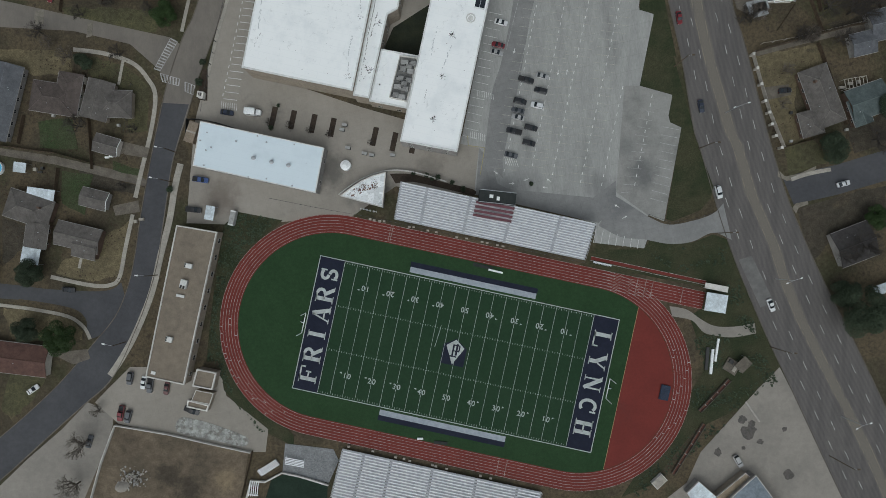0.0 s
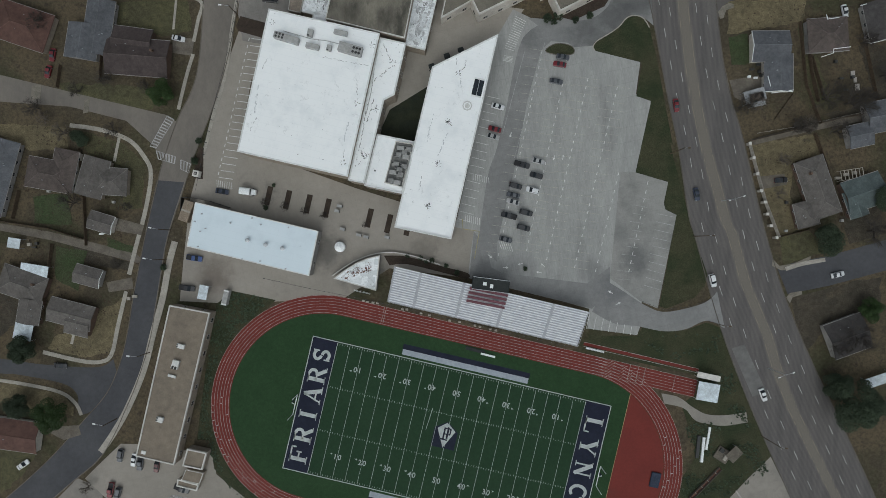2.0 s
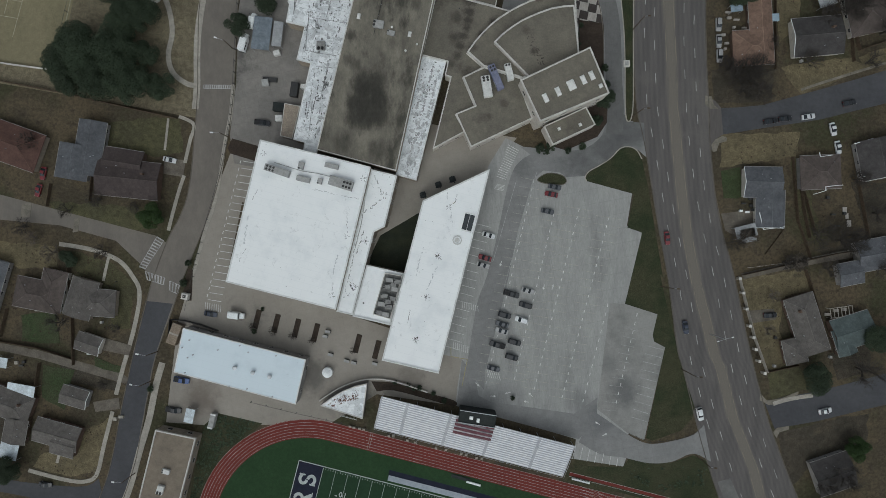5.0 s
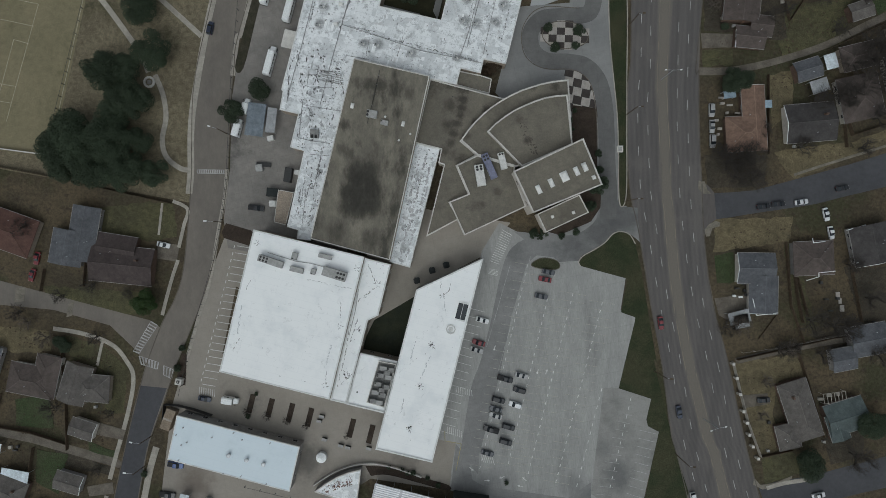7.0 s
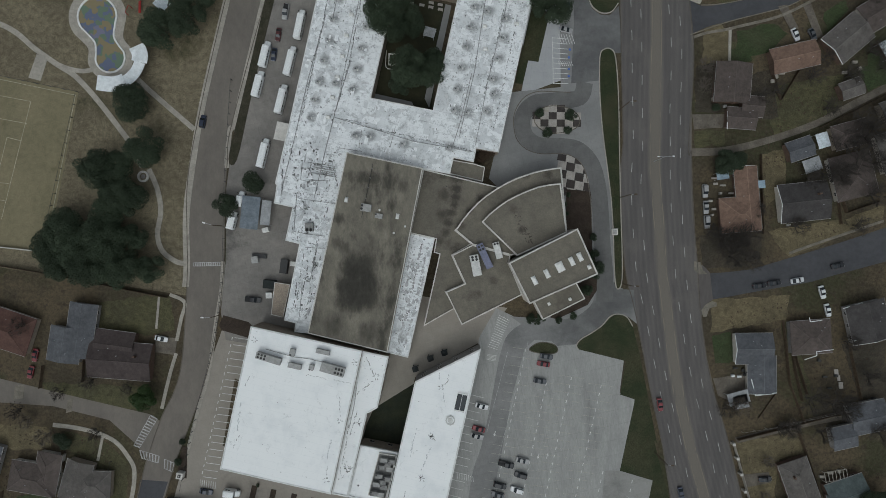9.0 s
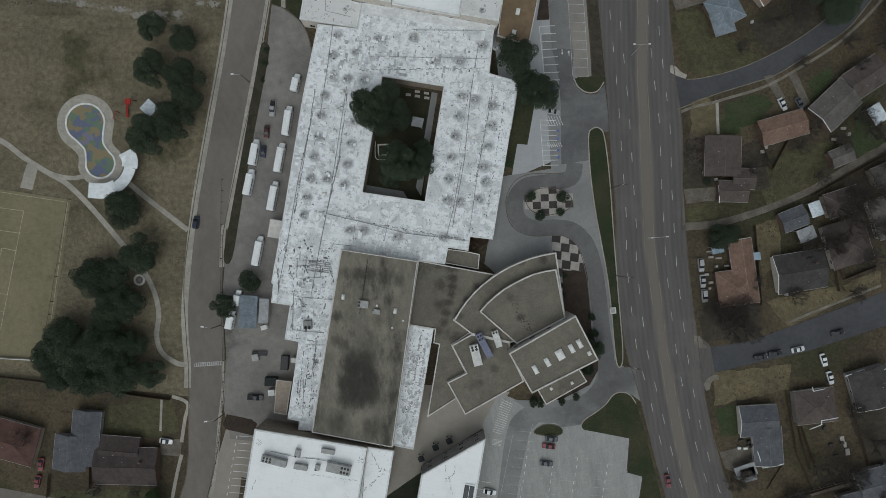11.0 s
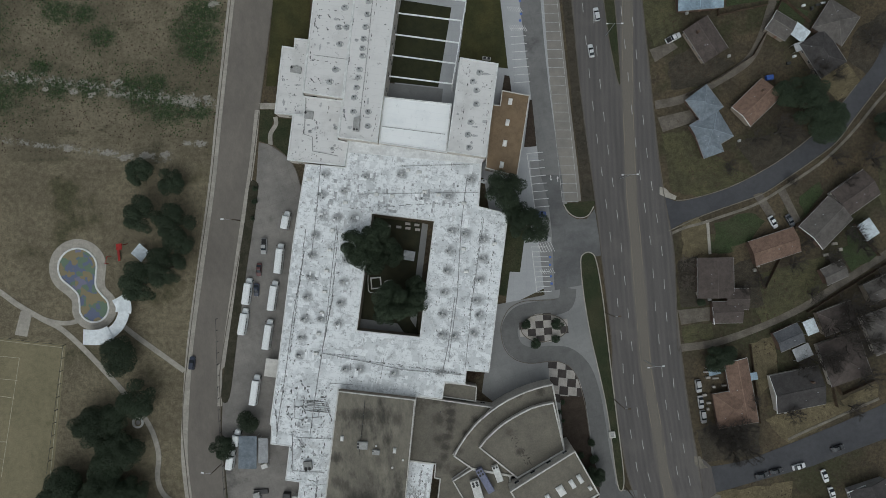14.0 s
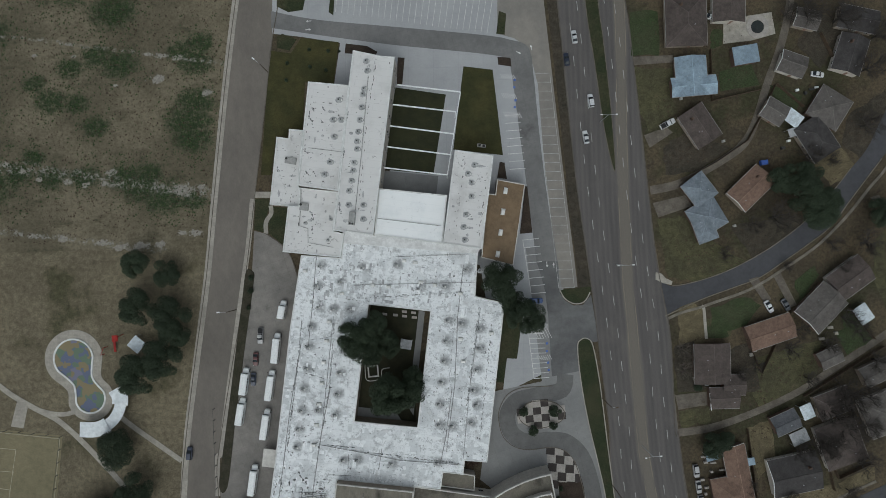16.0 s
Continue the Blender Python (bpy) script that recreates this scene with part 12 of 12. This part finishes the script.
slab("yard_patch", smooth([(-96.6, -61.7), (-91.1, -62.1), (-83.9, -64.1), (-74.7, -67.4), (-71.6, -69.4), (-73.7, -71.9), (-83.9, -69.8), (-92.1, -68.2), (-97.9, -66.2)], 3, True), 0.05, WASHED, "pale washed-out patch on the concrete yard", "yard")
pool = empty("swimming_pool", "small round blue garden pool", "pool", *(-162.57, 28.58))
part("rim", tube(bmesh.new(), (0, 0, 0), (0, 0, 1.0), 2.6, n=24), FRAME_WHITE, pool)
part("water", tube(bmesh.new(), (0, 0, 0.9), (0, 0, 1.02), 2.35, n=24), POOL_WATER, pool)
# fire pit garden north-east
slab("garden_patio", [(122.8, 317.3), (140.1, 318.3), (140.8, 310.5), (132.1, 308.9), (122.0, 308.7)], 0.06, WALKWAY, "pale patio behind a brown house", "patio")
q = (134.61, 313.57)
ob = tagged(part("garden_pond", strip(bmesh.new(), [(q[0] + 3.2 * math.cos(k * math.tau / 20), q[1] + 3.4 * math.sin(k * math.tau / 20)) for k in range(20)], 1.6, 0, 0.3, True), PALE_TILE), "round pale stone ring with a dark pond", "pond")
part("water", tube(bmesh.new(), (*q, 0), (*q, 0.15), 2.3, n=20), BLACK_ROOF, ob)
# greener lawns
for p in ([(90.0, 323.5), (100.0, 322.6), (99.1, 306.8), (88.5, 307.8)], [(118.0, 313.7), (122.1, 314.0), (121.9, 307.9), (117.5, 307.7)], [(119.5, 299.4), (131.4, 300.9), (133.7, 293.0), (119.4, 292.3)], [(108.7, 215.2), (121.5, 218.1), (126.3, 214.6), (120.6, 208.0), (108.2, 205.1)], [(139.1, 221.5), (146.6, 226.9), (148.3, 223.0), (140.5, 215.3)], [(152.4, 202.0), (161.0, 207.3), (165.2, 199.2), (155.6, 193.6)], [(156.2, 199.6), (155.0, 207.8), (159.2, 210.5), (164.2, 198.9)], [(-147.7, 45.5), (-135.0, 46.5), (-133.3, 35.9), (-146.9, 35.9)], [(-139.1, 28.1), (-127.8, 26.1), (-130.9, 11.8), (-139.6, 15.9)], [(-120.6, 31.2), (-110.4, 28.1), (-111.4, 25.7), (-120.6, 28.1)], [(101.3, 106.3), (107.9, 107.5), (108.8, 97.4), (102.8, 96.3)], [(106.1, 208.5), (114.1, 208.3), (114.2, 204.2), (106.6, 204.5)], [(136.7, 292.7), (148.3, 287.5), (145.9, 282.7), (138.6, 287.4)]):
    rag = [tuple(Vector(a).lerp(Vector(b2), f) + Vector((random.Random(a[0] + f).uniform(-0.5, 0.5), random.Random(b2[1] + f).uniform(-0.5, 0.5)))) for a, b2 in zip(p, p[1:] + p[:1]) for f in (0, 0.33, 0.66)]
    slab("green_lawn", rag, 0.006, GREEN_GRASS, "patch of greener lawn in a garden", "lawn")

# ---------------------------------------------------------------- weeds and litter too many to count
def on_track(x, y):
    """Whether a place lies on the track or the field."""
    dx, dy = x - FX, y - FY
    c, s = math.cos(radians(FT)), math.sin(radians(FT))
    u, v = c * dx + s * dy, -s * dx + c * dy + 24.0
    u = u + 0.3 if u < -0.3 else max(0.0, u - 91.2)
    return math.hypot(u, v) < 41.0


def tufts(name, label, region, count, seed, material, low, high, mask=None, spots=()):
    rng = random.Random(seed)
    xs, ys = [q[0] for q in region], [q[1] for q in region]
    verts, faces = [], []

    def inside(x, y):
        hit, j = False, len(region) - 1
        for i in range(len(region)):
            (x1, y1), (x2, y2) = region[i], region[j]
            if (y1 > y) != (y2 > y) and x < (x2 - x1) * (y - y1) / (y2 - y1) + x1:
                hit = not hit
            j = i
        return hit

    made = 0
    for _ in range(count * 12):
        if made >= count:
            break
        x, y = rng.uniform(min(xs), max(xs)), rng.uniform(min(ys), max(ys))
        if not inside(x, y) or on_track(x, y) or (name == "fallen_leaves" and any(within((x, y), e[1]) for e in east_roads)) or (mask and noise.noise(Vector((x * 0.6, y * 1.3, 0)) * mask[0]) < mask[1] + rng.uniform(-0.2, 0.2)):
            continue
        if spots and min(math.hypot(x - a, y - b) / r for a, b, r in spots) * rng.uniform(0.3, 1.7) > 1.0:
            continue
        made += 1
        s = rng.uniform(low, high)
        for k in range(4):
            a = rng.uniform(0, math.tau)
            d = Vector((math.cos(a), math.sin(a), 0)) * s
            up = Vector((0, 0, s * rng.uniform(0.3, 0.8)))
            side = Vector((-d.y, d.x, 0)) * 0.5
            p = Vector((x, y, 0.01))
            i = len(verts)
            verts += [p - side * 0.5, p + side * 0.5, p + d + side + up * 0.8, p + d - side + up]
            faces.append((i, i + 1, i + 2, i + 3))
    me = bpy.data.meshes.new(name)
    me.from_pydata(verts, [], faces)
    me.materials.append(material)
    return tagged(new(name, me), label, "plants", kind="stuff")


tufts("weeds", "dark green weed clumps in the rough meadow", [(-145.8, 362.5), (-50.6, 353.3), (-63.5, 281.2), (-67.8, 261.3), (-154.5, 269.4)], 7000, 4, GREEN_LEAF, 0.10, 0.36, None, MEADOW_GREEN)
tufts("dry_stalks", "dry brown stalks in the rough meadow", [(-145.8, 362.5), (-48.6, 353.1), (-67.4, 257.2), (-155.2, 261.4)], 2600, 5, DRY_LEAF, 0.12, 0.35)
tufts("scrub", "dark scrub on the bank beside the track", [(-80.1, 7.7), (-75.6, 12.2), (-61.3, 10.1), (-66.4, 3.6), (-75.7, -10.6), (-80.2, -24.9), (-80.8, -41.2), (-75.7, -56.5), (-65.5, -66.7), (-68.6, -65.7), (-79.8, -51.4), (-83.9, -41.2), (-86.3, -41.3), (-83.9, -16.8)], 700, 6, OAK_LEAF, 0.15, 0.55)
tufts("scrub", "dark scrub on the grass bank by the road", [(70.6, -1.7), (87.7, 0.4), (99.8, 0.6), (110.0, -26.7), (118.1, -49.0), (90.9, -71.3), (68.7, -89.7), (64.7, -89.3), (91.9, -43.0), (87.8, -32.8), (94.9, -30.8), (110.0, -31.2), (100.9, -24.7), (92.8, -14.6)], 1100, 7, OAK_LEAF, 0.15, 0.55, (0.12, 0.05))
tufts("fallen_leaves", "dry leaf litter in back gardens", [(95.4, 327.1), (179.6, 319.0), (170.5, 222.6), (98.3, 229.4)], 2200, 9, DRY_LEAF, 0.1, 0.35, (0.08, -0.1))
tufts("fallen_leaves", "dry leaf litter in the western gardens", [(-161.6, 73.1), (-112.4, 66.8), (-117.7, -12.7), (-161.9, -8.6)], 1400, 10, DRY_LEAF, 0.1, 0.35, (0.08, -0.1))
tufts("fallen_leaves", "dry leaf litter in the eastern gardens", [(96.2, 203.8), (158.0, 213.3), (163.1, 36.4), (117.0, 35.1)], 2200, 12, DRY_LEAF, 0.1, 0.35, (0.08, -0.1))

# ---------------------------------------------------------------- garden clutter
def clutter(label, spots, sizes, material, name, category, group):
    for k, (x, y) in enumerate(spots):
        a, b2, h = sizes[k % len(sizes)]
        box_thing(name, label, category, [(x - a, y - b2), (x + a, y - b2 * 0.9), (x + a, y + b2)], 0.0, h, material, [("top_board", -0.5, 0.5, -0.5, 0.5, 0.05, material)], group)


clutter("blue tarpaulin bundle in a cluttered yard", [(109.2, 158.6), (110.8, 159.4)], [(1.0, 0.8, 0.8)], plain("blue_tarp", (0.05, 0.08, 0.30), 0.5), "tarp_bundle", "bundle", "yard clutter")
clutter("pale crate in a cluttered back yard", [(101.5, 160.6), (103.2, 157.2), (104.2, 160.1), (101.0, 151.6), (103.4, 152.0), (107.2, 157.3), (99.7, 154.5), (100.4, 149.5), (101.1, 162.6)], [(0.7, 0.4, 0.7), (0.4, 0.4, 1.0), (1.0, 0.3, 0.5)], PALE_TILE, "yard_crate", "crate", "yard clutter")
clutter("dark garden bench in a back yard", [(109.4, 95.1), (112.0, 94.4), (114.0, 95.7), (117.0, 94.1), (115.9, 96.7), (138.9, 98.3), (141.1, 92.4), (145.0, 92.9), (142.8, 88.4), (158.3, 84.8), (155.4, 80.7)] + [(-145.9, 28.5), (-146.9, 27.1), (126.5, 57.9), (130.5, 52.9), (122.5, 47.9)], [(0.8, 0.3, 0.6), (0.5, 0.5, 0.8)], FAN, "garden_bench", "bench", "garden benches")
clutter("pale garden table in a back yard", [(122.5, 198.8), (124.6, 200.2), (121.3, 197.3), (150.2, 204.3), (152.0, 202.1), (146.8, 200.6), (100.5, 190.7), (118.8, 320.5), (125.2, 313.4)] + [(143.5, 58.3), (146.5, 58.9), (140.5, 56.9), (-148.6, 28.1), (-110.1, 10.1), (-112.2, 9.3)], [(0.6, 0.6, 0.7), (0.9, 0.5, 0.6)], WALKWAY, "garden_table", "table", "garden tables")
clutter("grey air conditioner beside a house", [(-130.5, 47.4), (-141.8, 47.4), (-118.2, 43.9), (142.1, 41.8), (122.5, 37.8)] + [(104.4, 188.2), (121.8, 99.9), (127.5, 146.2)] + [(104.9, 290.5), (118.5, 274.0), (119.6, 243.6)], [(0.45, 0.45, 0.9)], UNIT_GREY, "air_conditioner", "air conditioner", "house units")
clutter("dark stacked patio furniture", [(111.6, 96.9), (113.7, 95.5), (117.1, 96.8), (112.8, 92.9), (114.2, 93.3), (116.8, 92.0), (139.4, 269.6), (149.2, 288.3), (151.6, 289.5)], [(0.7, 0.5, 0.7), (0.4, 0.6, 0.9), (0.9, 0.4, 0.5)], FAN, "patio_chair", "furniture", "patio clutter")
clutter("white plastic garden chair", [(115.1, 96.4), (119.1, 96.5), (119.5, 94.9), (110.8, 92.1), (108.4, 92.4), (-122.6, 32.4), (-121.0, 32.8), (114.2, 319.8), (146.3, 289.6), (153.4, 290.0), (141.6, 271.9)], [(0.5, 0.4, 0.8), (0.7, 0.35, 0.5)], FRAME_WHITE, "garden_chair", "chair", "patio clutter")
clutter("crumpled pale sheeting in a back garden", [(145.3, 94.0), (146.2, 92.0), (147.0, 89.4)], [(0.7, 1.2, 0.3), (0.5, 1.0, 0.25)], PALE_TILE, "sheeting", "sheeting", "patio clutter")
clutter("blue tarpaulin bundle beside the orange house", [(132.0, 265.0)], [(1.2, 0.9, 1.2)], plain("royal_blue_tarp", (0.04, 0.10, 0.36), 0.5), "tarp_bundle", "bundle", "yard clutter")
frame_ = empty("garden_pergola", "open weathered timber pergola in a garden", "pergola", *(144.08, 58.10), 0, 10)
for k in range(7):
    part("rafter", box(bmesh.new(), -4 + 1.3 * k, -3.85 + 1.3 * k, -1.8, 1.8, 2.3, 2.45), WALKWAY, frame_)
for s in (-1.7, 1.7):
    part("beam", box(bmesh.new(), -4.1, 4.1, s - 0.08, s + 0.08, 2.15, 2.3), WALKWAY, frame_)
    for x in (-3.9, 3.9):
        part("post", box(bmesh.new(), x - 0.08, x + 0.08, s - 0.08, s + 0.08, 0, 2.15), WALKWAY, frame_)

for p, lab in (([(117.2, 171.2), (118.3, 143.0)], "dark timber fence between two plots"), ([(125.8, 112.0), (128.5, 89.9), (133.9, 76.0)], "dark timber fence beside a side lawn"), ([(145.9, 146.7), (143.9, 161.8)], "weathered timber fence between houses"), ([(119.9, 35.5), (130.9, 38.5)], "pale timber fence of the corner garden"),
               ([(130.8, 262.8), (119.1, 256.8)], "dark timber fence beside the orange house"), ([(-128.8, 45.5), (-127.8, 28.1)], "dark timber fence behind the garage"),
               ([(116.8, 306.8), (115.7, 288.6), (133.5, 291.0)], "thin timber fence round a green lawn"), ([(156.4, 309.0), (161.3, 296.4)], "dark fence between garages"), ([(137.2, 212.5), (124.0, 190.5)], "dark timber side fence"), ([(149.1, 104.6), (153.7, 84.6)], "dark back garden fence"), ([(-130.8, 62.8), (-129.2, 45.5)], "dark timber fence between two houses"), ([(-122.8, 105.4), (-123.8, 87.1)], "dark fence beside the brown house"), ([(-138.2, 92.8), (-139.2, 84.7)], "short dark side fence")):
    fence(lab, p, 1.5)
for k, q in enumerate([(-27.6, 10.1), (-26.2, 9.7), (-24.2, 9.5), (-22.6, 9.3), (-13.6, 7.3), (-12.0, 7.3), (-6.9, 6.0), (-3.9, 5.4), (3.4, 3.6), (7.0, 3.2), (12.5, 2.0), (14.3, 1.6), (18.0, 0.8), (20.0, 0.4), (-35.4, -71.6), (-26.7, -73.2), (-18.5, -75.4), (-15.5, -76.0), (-13.4, -76.6), (-5.3, -78.2), (-4.1, -78.6), (-0.2, -79.4), (11.9, -82.0), (15.6, -82.8)]):
    box_thing("trackside_box", "small pale timber box beside the track fence", "box", [(q[0] - 0.45, q[1] - 0.3), (q[0] + 0.45, q[1] - 0.4), (q[0] + 0.5, q[1] + 0.25)], 0.0, 0.7, WALKWAY if k % 3 else WOOD, [("lid", -0.52, 0.52, -0.52, 0.52, 0.05, WALKWAY)], "trackside boxes")
